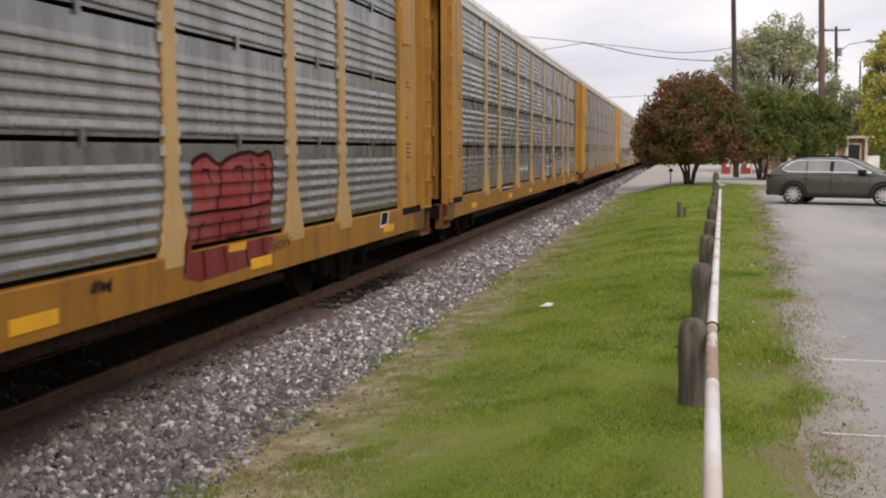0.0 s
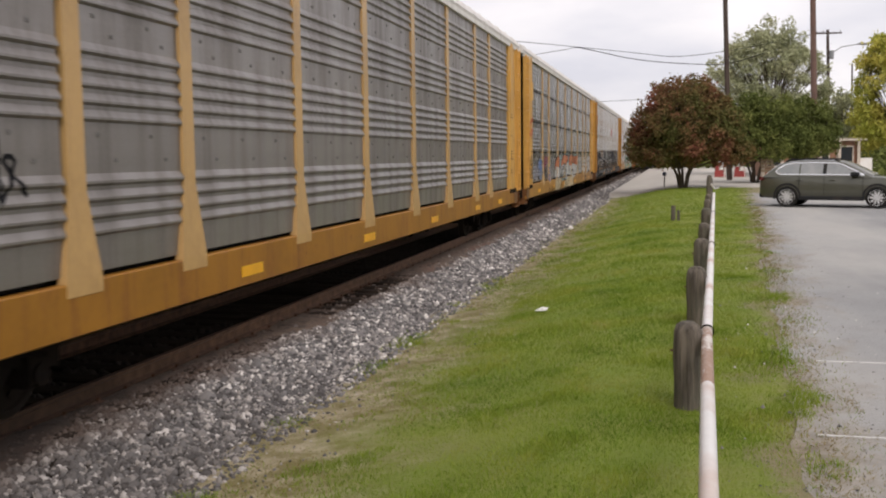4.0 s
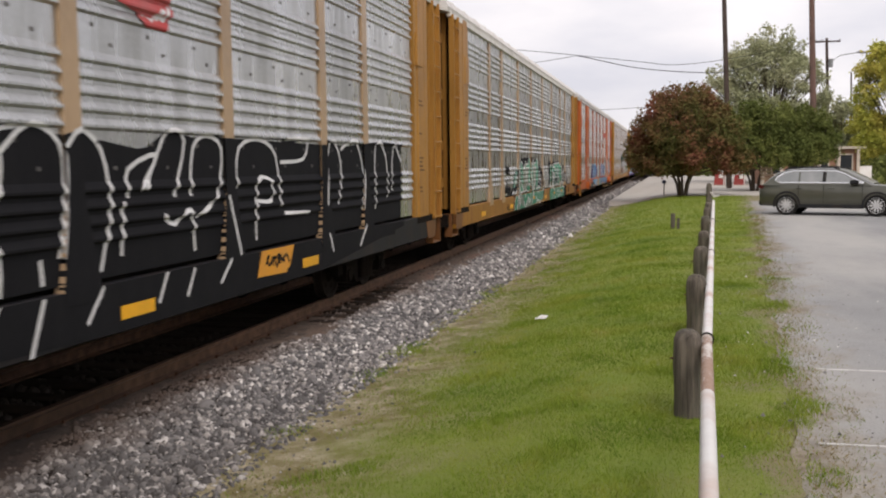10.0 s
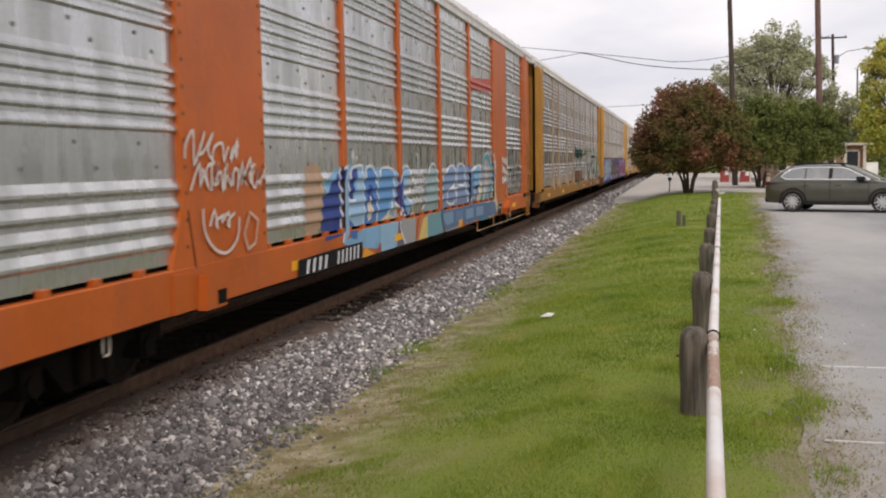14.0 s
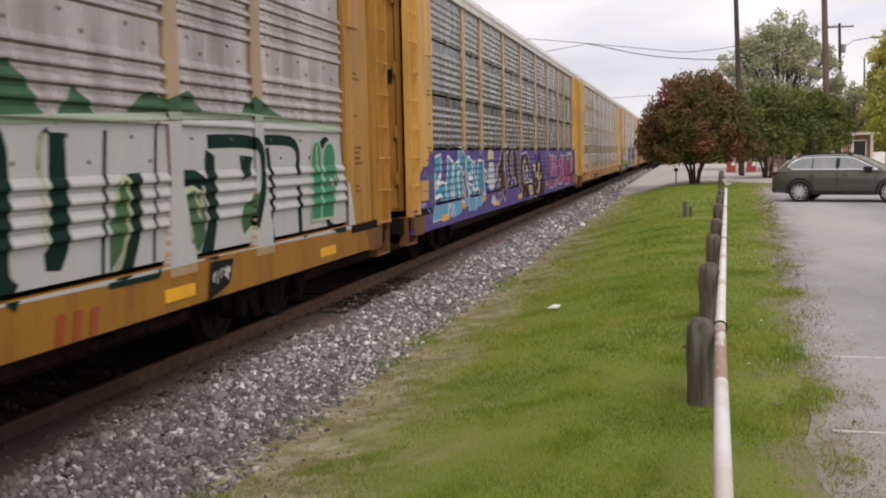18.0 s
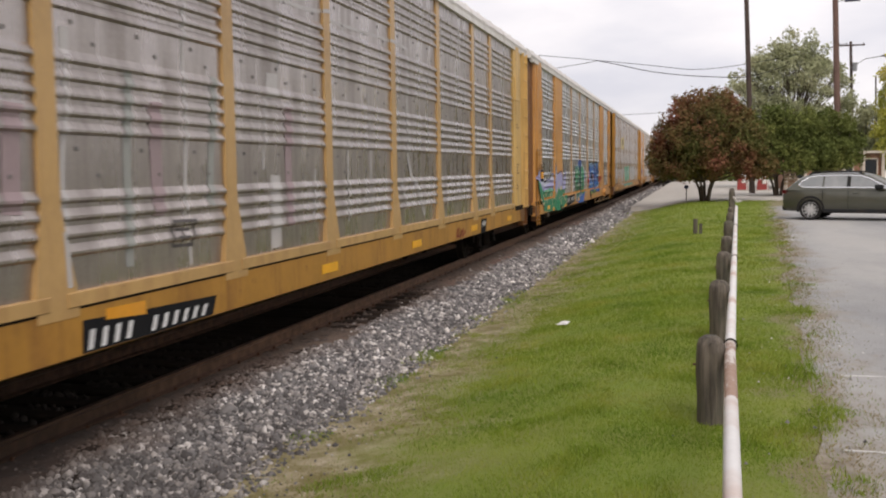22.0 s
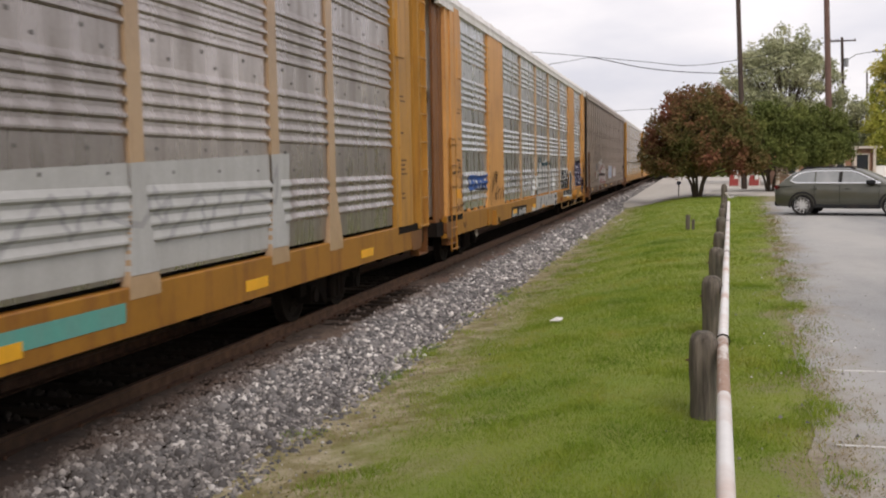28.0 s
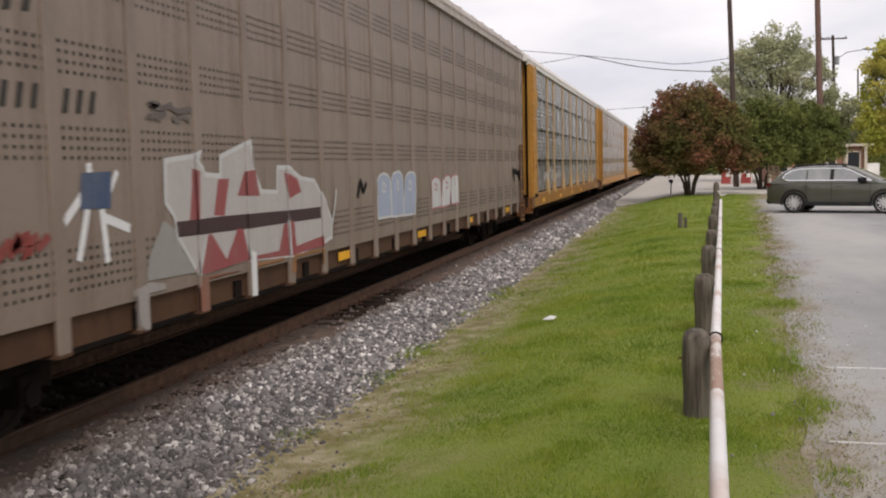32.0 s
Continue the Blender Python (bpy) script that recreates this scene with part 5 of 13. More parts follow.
def sheet(kind, row, width):
    """Mesh of one corrugated sheet, width along y from 0, centred at its own base plane."""
    key = (kind, row, round(width, 3))
    if key in PANEL_MESHES:
        return PANEL_MESHES[key]
    prof = PROFILES[kind][row]
    v, f, mi = [], [], []
    for y in (0, width):
        v += [(dx, y, z) for z, dx in prof]
    n = len(prof)
    for i in range(n - 1):
        f.append((i, n + i, n + i + 1, i + 1))
        mi.append(0)
    # turned-in flanges at the top and bottom
    for i in (0, n - 1):
        k = len(v)
        z = prof[i][0]
        v += [(0, 0, z), (0, width, z), (-0.04, width, z), (-0.04, 0, z)]
        f.append((k, k + 1, k + 2, k + 3))
        mi.append(0)
    if kind in "BC":
        cnt = max(2, int(width / 0.85))
        for row_at, z in enumerate(BOLT_ROWS):
            for j in range(cnt):
                y = width * (j + (0.32 if row_at % 2 else 0.62)) / cnt
                k, s = len(v), 0.013
                v += [(0.012, y - s, z - s), (0.012, y + s, z - s), (0.012, y + s, z + s), (0.012, y - s, z + s), (0.0, y - 1.4 * s, z - 1.4 * s), (0.0, y + 1.4 * s, z - 1.4 * s), (0.0, y + 1.4 * s, z + 1.4 * s), (0.0, y - 1.4 * s, z + 1.4 * s)]
                f += [(k, k + 1, k + 2, k + 3), (k + 4, k + 5, k + 1, k), (k + 5, k + 6, k + 2, k + 1), (k + 6, k + 7, k + 3, k + 2), (k + 7, k + 4, k, k + 3)]
                mi += [1] * 5
    if kind == "A":
        # hinge straps over the slit in mid-width
        if row > 0:
            k = len(v)
            z, y = prof[0][0] - 0.03, width * 0.5
            v += [(0.03, y - 0.03, z - 0.05), (0.03, y + 0.03, z - 0.05), (0.03, y + 0.03, z + 0.1), (0.03, y - 0.03, z + 0.1), (0, y - 0.03, z - 0.05), (0, y + 0.03, z - 0.05), (0, y + 0.03, z + 0.1), (0, y - 0.03, z + 0.1)]
            f += [(k, k + 1, k + 2, k + 3), (k + 4, k + 5, k + 1, k), (k + 5, k + 6, k + 2, k + 1), (k + 6, k + 7, k + 3, k + 2), (k + 7, k + 4, k, k + 3)]
            mi += [0] * 5
    if kind == "D":
        # punched air holes in rows
        cols = int(width / 0.088)
        for z0, rows in ((1.28, 5), (2.32, 4), (2.99, 4), (3.66, 4), (4.35, 4)):
            for r in range(rows):
                for j in range(1, cols):
                    y, z, s = width * j / cols, z0 + 0.078 * r, 0.016
                    k = len(v)
                    v += [(0.004, y - s, z - s), (0.004, y + s, z - s), (0.004, y + s, z + s), (0.004, y - s, z + s)]
                    f.append((k, k + 1, k + 2, k + 3))
                    mi.append(1)
    me = bpy.data.meshes.new("side_panel")
    me.from_pydata(v, [], f)
    me.polygons.foreach_set("material_index", mi)
    me.update()
    PANEL_MESHES[key] = me
    return me


def rust_sheet(me, main):
    """A copy of a sheet mesh with its own steel."""
    key = (me.name, main.name)
    if key not in PANEL_MESHES:
        c = me.copy()
        c.name = "side_panel"
        c.materials.append(main)
        c.materials.append(HOLE if main is BROWN else BOLT)
        PANEL_MESHES[key] = c
    return PANEL_MESHES[key]


def post_build(kind):
    """Side post: a channel that flares over the sill at its foot."""
    w = 0.115
    bd = Build()
    x0, x1 = PANEL_X - 0.03, POST_X
    flare = 1.85 if kind == "A" else 1.95
    pts = [(-w, EAVE - 0.1), (-w, flare), (-0.25, SILL1 - 0.04), (-0.25, SILL1 - 0.16), (0.25, SILL1 - 0.16), (0.25, SILL1 - 0.04), (w, flare), (w, EAVE - 0.1)]
    lo = [p for p in pts]
    k = len(pts)
    vs = [(x0, y, z) for y, z in lo] + [(x1 + (0.03 if z < 1.5 else 0.0), y, z) for y, z in lo]
    fs = [(i, (i + 1) % k, k + (i + 1) % k, k + i) for i in range(k)] + [(k + 0, k + 7, k + 6, k + 1), (k + 1, k + 6, k + 5, k + 2), (k + 2, k + 5, k + 4, k + 3)]
    bd.add(vs, fs)
    if kind == "A":
        # bolted ears beside the slits
        for z in SLITS:
            for s in (-1, 1):
                for dz in (-0.09, 0.09):
                    bd.box(PANEL_X, PANEL_X + 0.03, s * 0.14 - 0.026, s * 0.14 + 0.026, z + dz - 0.05, z + dz + 0.05, 1)
    return bd


MESHES = {}


def shared(key, make):
    """Builds a part once; later cars get another object on the same mesh."""
    def put(parent, m=None):
        if key not in MESHES:
            o = make()
            MESHES[key] = o.data
            o.parent = parent
        else:
            o = new(key[0], MESHES[key])
            o.parent = parent
        if m is not None:
            o.matrix_basis = m
        return o
    return put


def build_end_panel(paint):
    """Corner sheet with folds between the last post and the car's end; y from 0 (post) to 1.75 (end)."""
    bd = Build()
    bd.prism([(PANEL_X - 0.02, 0.0), (PANEL_X + 0.05, 0.0), (PANEL_X + 0.05, 0.16), (PANEL_X + 0.075, 0.2), (PANEL_X + 0.075, 0.66), (PANEL_X + 0.055, 0.67), (PANEL_X + 0.055, 0.685), (PANEL_X + 0.07, 0.70), (PANEL_X + 0.06, 0.96), (PANEL_X - 0.02, 0.97), (PANEL_X - 0.02, 0.05)], 2, SILL1 - 0.05, EAVE - 0.1)
    # black backing stands in for the shade inside the slot by the ladder
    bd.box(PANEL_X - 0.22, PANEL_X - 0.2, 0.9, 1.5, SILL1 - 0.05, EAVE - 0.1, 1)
    bd.box(PANEL_X - 0.1, PANEL_X + 0.03, 1.2, 1.24, SILL1 - 0.05, EAVE - 0.1, 0)
    bd.box(PANEL_X, PANEL_X + 0.095, 0.1, 0.5, 4.0, 4.6, 0, 0.02)
    return bd.make("end_panel", [paint, DARK])


def build_corner(paint):
    """Plate behind the short ladder and the rusty folded corner beyond it; y from 0 to 1.1 (end)."""
    bd = Build()
    bd.prism([(PANEL_X - 0.03, 0.0), (PANEL_X + 0.025, 0.0), (PANEL_X + 0.025, 0.50), (PANEL_X + 0.05, 0.52), (PANEL_X + 0.05, 0.60), (PANEL_X - 0.03, 0.62)], 2, SILL0 + 0.06, EAVE - 0.1)
    bd.prism([(PANEL_X - 0.14, 0.60), (PANEL_X - 0.02, 0.62), (PANEL_X - 0.03, 0.78), (PANEL_X - 0.06, 0.80), (PANEL_X - 0.05, 0.92), (PANEL_X - 0.09, 1.08), (PANEL_X - 0.14, 1.08)], 2, SILL1 - 0.1, EAVE - 0.1, 1)
    bd.box(0.2, PANEL_X - 0.06, 0.85, 1.13, SILL0 + 0.05, SILL1 - 0.1, 1, 0.01)
    return bd.make("corner_plate", [paint, RUST_PAINT])


def build_ladder(paint):
    """Ladder in a folded stile plate; y 0 to 0.6."""
    bd = Build()
    x = PANEL_X + 0.03
    bd.prism([(x - 0.02, 0.0), (x + 0.09, 0.0), (x + 0.09, 0.03), (x, 0.03), (x, 0.51), (x + 0.09, 0.51), (x + 0.09, 0.54), (x - 0.02, 0.54)], 2, SILL1 - 0.14, EAVE - 0.15)
    return bd.make("ladder", paint)


def build_rung(paint):
    return Build().tube([(0, -0.03, 0), (0, 0.57, 0)], 0.013, 6).make("rung", paint)


def build_stirrup(paint):
    """A stirrup folded from flat bar: two side plates and a tread."""
    bd = Build()
    x = SILL_X - 0.01
    for y in (0.0, 0.56):
        bd.box(x - 0.15, x + 0.015, y - 0.012, y + 0.012, 0.66, SILL0 + 0.34, 0, 0.004)
    bd.box(x - 0.15, x + 0.015, -0.012, 0.572, 0.64, 0.665, 0, 0.006)
    bd.box(x - 0.16, x - 0.13, 0.012, 0.548, SILL0 + 0.02, SILL0 + 0.34)
    return bd.make("stirrup_step", paint)


def build_door(paint, fold):
    """End doors across the car, facing -y at y = 0."""
    bd = Build()
    bd.box(-1.3, 1.3, 0.0, 0.06, SILL1 - 0.05, EAVE - 0.05)
    for x in (-1.3, -0.42, 0.42, 1.3):
        bd.box(x - 0.05, x + 0.05, -0.04, 0.02, SILL1 - 0.05, EAVE - 0.05, 0, 0.012)
    for z in (SILL1, EAVE - 0.15):
        bd.box(-1.3, 1.3, -0.025, 0.02, z, z + 0.09)
    bd.box(0.70, 1.18, -0.03, 0.0, 3.45, 3.68, 1)
    bd.box(-1.18, -0.70, -0.03, 0.0, 3.45, 3.68, 1)
    bd.box(0.76, 0.90, -0.034, -0.028, 3.59, 3.63, 2)
    for z in (1.7, 2.5, 3.6, 4.8):
        bd.cyl((1.24, -0.06, z), 2, 0.03, 0.2, 8)
    for z, gap in ((2.46, 0.55), (2.4, 0.62), (2.34, 0.58)):
        for k in range(7):
            bd.box(gap + 0.062 * k, gap + 0.062 * k + 0.045, -0.003, 0.0, z, z + 0.028, 3)
    bd.box(0.46, 0.5, -0.05, 0.0, 1.75, 2.1)
    return bd.make("end_door", [paint, DARK, WHITE_PAINT, fold])


def build_roof(material):
    bd = Build()
    pts = [(-1.5, EAVE - 0.12), (-1.53, EAVE - 0.02), (-1.45, EAVE + 0.14), (-1.2, EAVE + 0.24), (-0.6, EAVE + 0.31), (0, EAVE + 0.335), (0.6, EAVE + 0.31), (1.2, EAVE + 0.24), (1.45, EAVE + 0.14), (1.53, EAVE - 0.02), (1.5, EAVE - 0.12), (1.2, EAVE - 0.06), (0, EAVE + 0.1), (-1.2, EAVE - 0.06)]
    bd.prism(pts, 1, -HALF + 0.38, HALF - 0.38)
    up = [(x * 1.0, z + 0.03) for x, z in pts[1:10]]
    n = 22
    for i in range(n):
        y = -HALF + 0.6 + (CAR - 1.2) * (i + 0.5) / n
        k = len(up)
        vs = [(x, y + d, z - (0.03 if abs(d) > 0.03 else 0)) for d in (-0.06, -0.02, 0.02, 0.06) for x, z in up]
        bd.add(vs, [(r * k + j, r * k + j + 1, (r + 1) * k + j + 1, (r + 1) * k + j) for r in range(3) for j in range(k - 1)])
    # gutter rail under the eave, both sides
    for s in (-1, 1):
        bd.box(min(s * 1.44, s * 1.535), max(s * 1.44, s * 1.535), -HALF + 0.6, HALF - 0.6, EAVE - 0.2, EAVE - 0.1)
    return bd.make("roof", material)


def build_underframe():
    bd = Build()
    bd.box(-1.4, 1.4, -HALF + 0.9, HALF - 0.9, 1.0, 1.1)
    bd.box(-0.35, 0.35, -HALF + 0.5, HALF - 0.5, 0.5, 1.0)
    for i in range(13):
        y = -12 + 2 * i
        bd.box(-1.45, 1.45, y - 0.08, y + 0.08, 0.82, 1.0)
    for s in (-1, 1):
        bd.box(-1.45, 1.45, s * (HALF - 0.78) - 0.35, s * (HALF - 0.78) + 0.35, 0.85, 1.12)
    return bd.make("underframe", BLACK_IRON)


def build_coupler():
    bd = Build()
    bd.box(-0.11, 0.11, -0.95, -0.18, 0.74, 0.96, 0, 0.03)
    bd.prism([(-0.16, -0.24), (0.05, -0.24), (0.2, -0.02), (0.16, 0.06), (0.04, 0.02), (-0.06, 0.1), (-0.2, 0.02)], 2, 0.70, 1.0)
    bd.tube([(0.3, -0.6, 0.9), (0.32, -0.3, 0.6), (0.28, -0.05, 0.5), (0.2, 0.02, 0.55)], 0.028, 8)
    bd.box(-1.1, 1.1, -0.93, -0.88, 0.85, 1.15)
    return bd.make("coupler", BLACK_IRON)


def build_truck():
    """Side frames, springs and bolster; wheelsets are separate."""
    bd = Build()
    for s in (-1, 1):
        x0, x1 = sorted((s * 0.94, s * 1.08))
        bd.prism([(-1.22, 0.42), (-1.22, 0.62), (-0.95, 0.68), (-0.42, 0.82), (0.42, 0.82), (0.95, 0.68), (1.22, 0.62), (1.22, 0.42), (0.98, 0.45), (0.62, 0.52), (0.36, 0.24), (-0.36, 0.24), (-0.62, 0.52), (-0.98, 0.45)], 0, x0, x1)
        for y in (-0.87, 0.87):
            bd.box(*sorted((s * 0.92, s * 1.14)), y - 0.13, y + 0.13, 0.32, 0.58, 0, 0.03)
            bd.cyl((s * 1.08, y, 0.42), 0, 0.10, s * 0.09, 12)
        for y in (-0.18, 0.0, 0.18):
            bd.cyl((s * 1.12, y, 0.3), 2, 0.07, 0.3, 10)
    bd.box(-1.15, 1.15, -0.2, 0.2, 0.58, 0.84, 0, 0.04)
    return bd.make("truck", BLACK_IRON)


def build_wheelset():
    """Two flanged wheels on an axle, centred on the axle's middle."""
    bd = Build()
    bd.cyl((-1.05, 0, 0), 0, 0.08, 2.1, 10)
    for s in (-1, 1):
        n = 28
        prof = [(s * 0.86, 0.0), (s * 0.86, 0.12), (s * 0.80, 0.16), (s * 0.79, 0.34), (s * 0.825, 0.36), (s * 0.825, 0.415), (s * 0.72, 0.42), (s * 0.70, 0.445), (s * 0.685, 0.44), (s * 0.685, 0.36), (s * 0.73, 0.34), (s * 0.73, 0.0)]
        vs = [(x, r * math.cos(6.28319 * j / n), r * math.sin(6.28319 * j / n)) for x, r in prof for j in range(n)]
        fs, ms = [], []
        for i in range(len(prof) - 1):
            for j in range(n):
                fs.append((i * n + j, i * n + (j + 1) % n, (i + 1) * n + (j + 1) % n, (i + 1) * n + j))
        bd.add(vs, fs, 0)
        # rim's bright tread and cast marks that show the turning
        for j in range(6):
            a = 1.047 * j
            bd.box(*sorted((s * 0.80, s * 0.815)), 0.24 * math.cos(a) - 0.03, 0.24 * math.cos(a) + 0.03, 0.24 * math.sin(a) - 0.03, 0.24 * math.sin(a) + 0.03, 0)
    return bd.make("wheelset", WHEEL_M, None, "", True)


# dirty wheel iron, darkened further to stand for shade under the cars
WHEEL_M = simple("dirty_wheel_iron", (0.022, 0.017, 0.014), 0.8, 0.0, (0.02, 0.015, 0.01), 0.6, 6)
YELLOW_MARK = simple("amber_reflector", (0.85, 0.42, 0.02), 0.4, 0, (0.4, 0.2, 0.05), 0.25, 3)
STENCIL = simple("faded_brown_stencil", (0.13, 0.062, 0.02), 0.8, 0, (0.25, 0.13, 0.04), 0.6, 9)
EAR = simple("pale_bolt_ear", (0.45, 0.40, 0.33), 0.6)
SPRAYED_GREEN = simple("green_sprayed_steel", (0.025, 0.20, 0.10), 0.6, 0, (0.04, 0.12, 0.07), 0.4, 4)
WHEELS = []

# kind, paint, steel, roof, sill paint, end-door paint, label
CARS = {
    -1: ("A", YELLOW, GALV_BLUE, ROOF_M, YELLOW_RUST, YELLOW),
    0: ("A", YELLOW, GALV_BLUE, ROOF_M, YELLOW_RUST, YELLOW),
    1: ("A", YELLOW, GALV_BLUE, ROOF_M, YELLOW_RUST, YELLOW),
    2: ("B", YELLOW_BRIGHT, GALV_DARK, ROOF_M, YELLOW_RUST, YELLOW),
    3: ("A", YELLOW_BRIGHT, GALV_BLUE, ROOF_M, YELLOW, YELLOW_BRIGHT),
    4: ("B", YELLOW_DEEP, GALV, ROOF_M, BLACK_PAINT, YELLOW_DEEP),
    5: ("B", YELLOW_DEEP, GALV, ROOF_M, YELLOW_RUST, YELLOW_DEEP),
    6: ("C", ORANGE, GALV, ROOF_M, ORANGE, DOOR_SILVER),
    7: ("B", YELLOW, GALV_DULL, ROOF_M, YELLOW_RUST, YELLOW),
    8: ("A", YELLOW_BRIGHT, GALV_BLUE, ROOF_M, PURPLE_SILL, YELLOW),
    9: ("B", YELLOW_PALE, GALV_DULL, ROOF_M, YELLOW, YELLOW),
    10: ("C", TAN, GALV, ROOF_M, TAN, WHITE_PAINT),
    11: ("B", YELLOW, GALV_DULL, ROOF_M, YELLOW_RUST, YELLOW),
    12: ("C", TAN, GALV, ROOF_M, YELLOW_RUST, WHITE_PAINT),
    13: ("D", BROWN, BROWN, ROOF_BROWN, RUST_RECESS, BROWN),
    14: ("A", YELLOW, GALV_BLUE, ROOF_M, YELLOW_RUST, YELLOW),
    15: ("B", YELLOW_DEEP, GALV_DULL, ROOF_M, TAN, YELLOW),
    16: ("A", TAN, GALV_DULL, ROOF_M, TAN, YELLOW),
    17: ("B", TAN, GALV_DULL, ROOF_M, TAN, YELLOW),
    18: ("A", TAN, GALV_DULL, ROOF_M, TAN, YELLOW),
    19: ("B", TAN, GALV_DULL, ROOF_M, TAN, YELLOW),
    20: ("A", TAN, GALV_DULL, ROOF_M, TAN, YELLOW),
}
TONE = {"bright_yellow_paint": "bright yellow", "yellow_paint": "yellow", "pale_yellow_paint": "pale yellow", "tan_yellow_paint": "tan yellow", "golden_yellow_paint": "golden yellow", "orange_red_paint": "orange-red", "brown_grey_paint": "brown-grey"}
TRAIN = {}


def layout(kind):
    """Sheets as (start, width), posts as (centre, half-width), in metres from the car's rear coupling."""
    if kind in "AB":
        posts = [(u, 0.115) for u in BAYS[1:-1]]
        sheets = [(a + (0.08 if i else 0.0), b - a - 0.16) for i, (a, b) in enumerate(zip(BAYS, BAYS[1:]))]
        return sheets, posts
    if kind == "C":
        posts = [(u, 0.115) for u in (10.0, 12.86, 15.74, 18.6)] + [(6.23, 0.97), (22.37, 0.97)]
        sheets = [(2.4, 2.86), (7.2, 2.72), (10.08, 2.7), (12.94, 2.72), (15.82, 2.7), (18.68, 2.72), (23.34, 2.86)]
        return sheets, posts
    posts = [(1.15 * i + 0.57, 0.03) for i in range(1, 24)]
    sheets = [(0.57 + 1.15 * i + 0.04, 1.13) for i in range(24)]
    return sheets, posts


def make_car(n):
    kind, paint, steel, roof_m, sill_m, door_m = CARS[n]
    far = n > 16 or n < 0
    car = tagged(new("autorack_railcar"), "%s covered freight railcar with %s side sheets" % (TONE[paint.name], "plain perforated steel" if kind == "D" else "corrugated steel"), "railcar", "railcars of the train")
    TRAIN[n] = car
    pk = paint.name
    shared(("underframe",), build_underframe)(car)
    shared(("roof", roof_m.name), lambda: build_roof(roof_m))(car)
    # sills
    def sill():
        bd = Build()
        bd.prism([(SILL_X - 0.12, SILL0), (SILL_X - 0.012, SILL0), (SILL_X, SILL0 + 0.012), (SILL_X, SILL1 - 0.062), (SILL_X - 0.012, SILL1 - 0.05), (SILL_X - 0.12, SILL1 - 0.05)], 1, -HALF + 0.95, HALF - 0.95)
        return bd.make("side_sill", sill_m)
    def sill_d():
        bd = Build()
        bd.box(PANEL_X - 0.10, PANEL_X - 0.045, -HALF + 0.9, HALF - 0.9, SILL0 + 0.02, SILL1 - 0.15)
        for i in range(23):
            y = -HALF + 0.57 + 1.15 * (i + 1)
            bd.box(PANEL_X - 0.15, PANEL_X + 0.022, y - 0.085, y + 0.085, SILL0 - 0.02, SILL0 + 0.012)
            bd.box(PANEL_X - 0.15, PANEL_X - 0.02, y - 0.075, y - 0.06, SILL0, SILL1 - 0.2)
        return bd.make("side_sill", sill_m)
    mk = shared(("side_sill", kind == "D", sill_m.name), sill_d if kind == "D" else sill)
    mk(car)
    mk(car, Matrix.Rotation(math.pi, 4, "Z"))
    # end panels, ladders, steps, doors
    for end in (0, 1):
        for side in ((0,) if far else (0, 1)):
            mir = Matrix.Diagonal((-1 if side else 1, -1 if end == 0 else 1, 1, 1))
            m = mir @ Matrix.Translation((0, HALF - 2.42, 0))
            if kind != "D":
                shared(("end_panel", pk), lambda: build_end_panel(paint))(car, m)
            if kind != "D" and side == 0 and not far:
                rng2, bar = random.Random(8), 0
                for z, rows, wd in ((3.35, 2, 0.3), (2.75, 1, 0.26), (2.30, 4, 0.34), (1.75, 2, 0.24)):
                    for r in range(rows):
                        w0, z0 = wd * rng2.uniform(0.6, 1.0), z - 0.075 * r
                        shared(("stencil_bar", bar), lambda: Build().box(PANEL_X + 0.074, PANEL_X + 0.0775, 0.24, 0.24 + w0, z0, z0 + 0.032).make("stencil_bar", STENCIL))(car, m)
                        bar += 1
            if kind in "AB":
                lad = shared(("ladder", pk), lambda: build_ladder(paint))(car, mir @ Matrix.Translation((0, HALF - 1.18, 0)))
                for i in range(9 if side == 0 and not far else 0):
                    shared(("rung", pk), lambda: build_rung(paint))(lad, Matrix.Translation((PANEL_X + 0.115, 0, 1.17 + i * 0.49)))
            else:
                def short_ladder():
                    bd = Build()
                    bd.tube([(SILL_X, 0, 0.5), (SILL_X, 0, 1.6), (SILL_X, 0, 2.72), (SILL_X, 0.03, 2.76), (SILL_X, 0.39, 2.76), (SILL_X, 0.42, 2.72), (SILL_X, 0.42, 1.6), (SILL_X, 0.42, 0.5)], 0.024, 8)
                    return bd.make("ladder", RUST_IRON if kind == "D" else YELLOW_RUST)
                lad = shared(("ladder", kind == "D", "short"), short_ladder)(car, mir @ Matrix.Translation((0, HALF - (1.3 if kind == "D" else 1.76), 0)))
                for i in range(6 if side == 0 else 0):
                    shared(("rung", "short"), lambda: build_rung(YELLOW_RUST))(lad, Matrix.Translation((SILL_X + 0.025, -0.05, 0.55 + 0.42 * i)))
            shared(("stirrup_step",), lambda: build_stirrup(RUST_PAINT))(car, mir @ Matrix.Translation((0, HALF - (1.7 if kind == "C" else 1.12), 0)))
            if kind == "C":
                shared(("corner_plate", pk), lambda: build_corner(paint))(car, mir @ Matrix.Translation((0, HALF - 1.68, 0)))
        m = Matrix.Translation((0, -HALF + 0.95, 0)) if end == 0 else Matrix.Rotation(math.pi, 4, "Z") @ Matrix.Translation((0, -HALF + 0.95, 0))
        shared(("end_door", door_m.name), lambda: build_door(door_m, STENCIL))(car, m)
        shared(("coupler",), build_coupler)(car, Matrix.Rotation(math.pi if end == 0 else 0, 4, "Z") @ Matrix.Translation((0, HALF - 0.02, 0)))
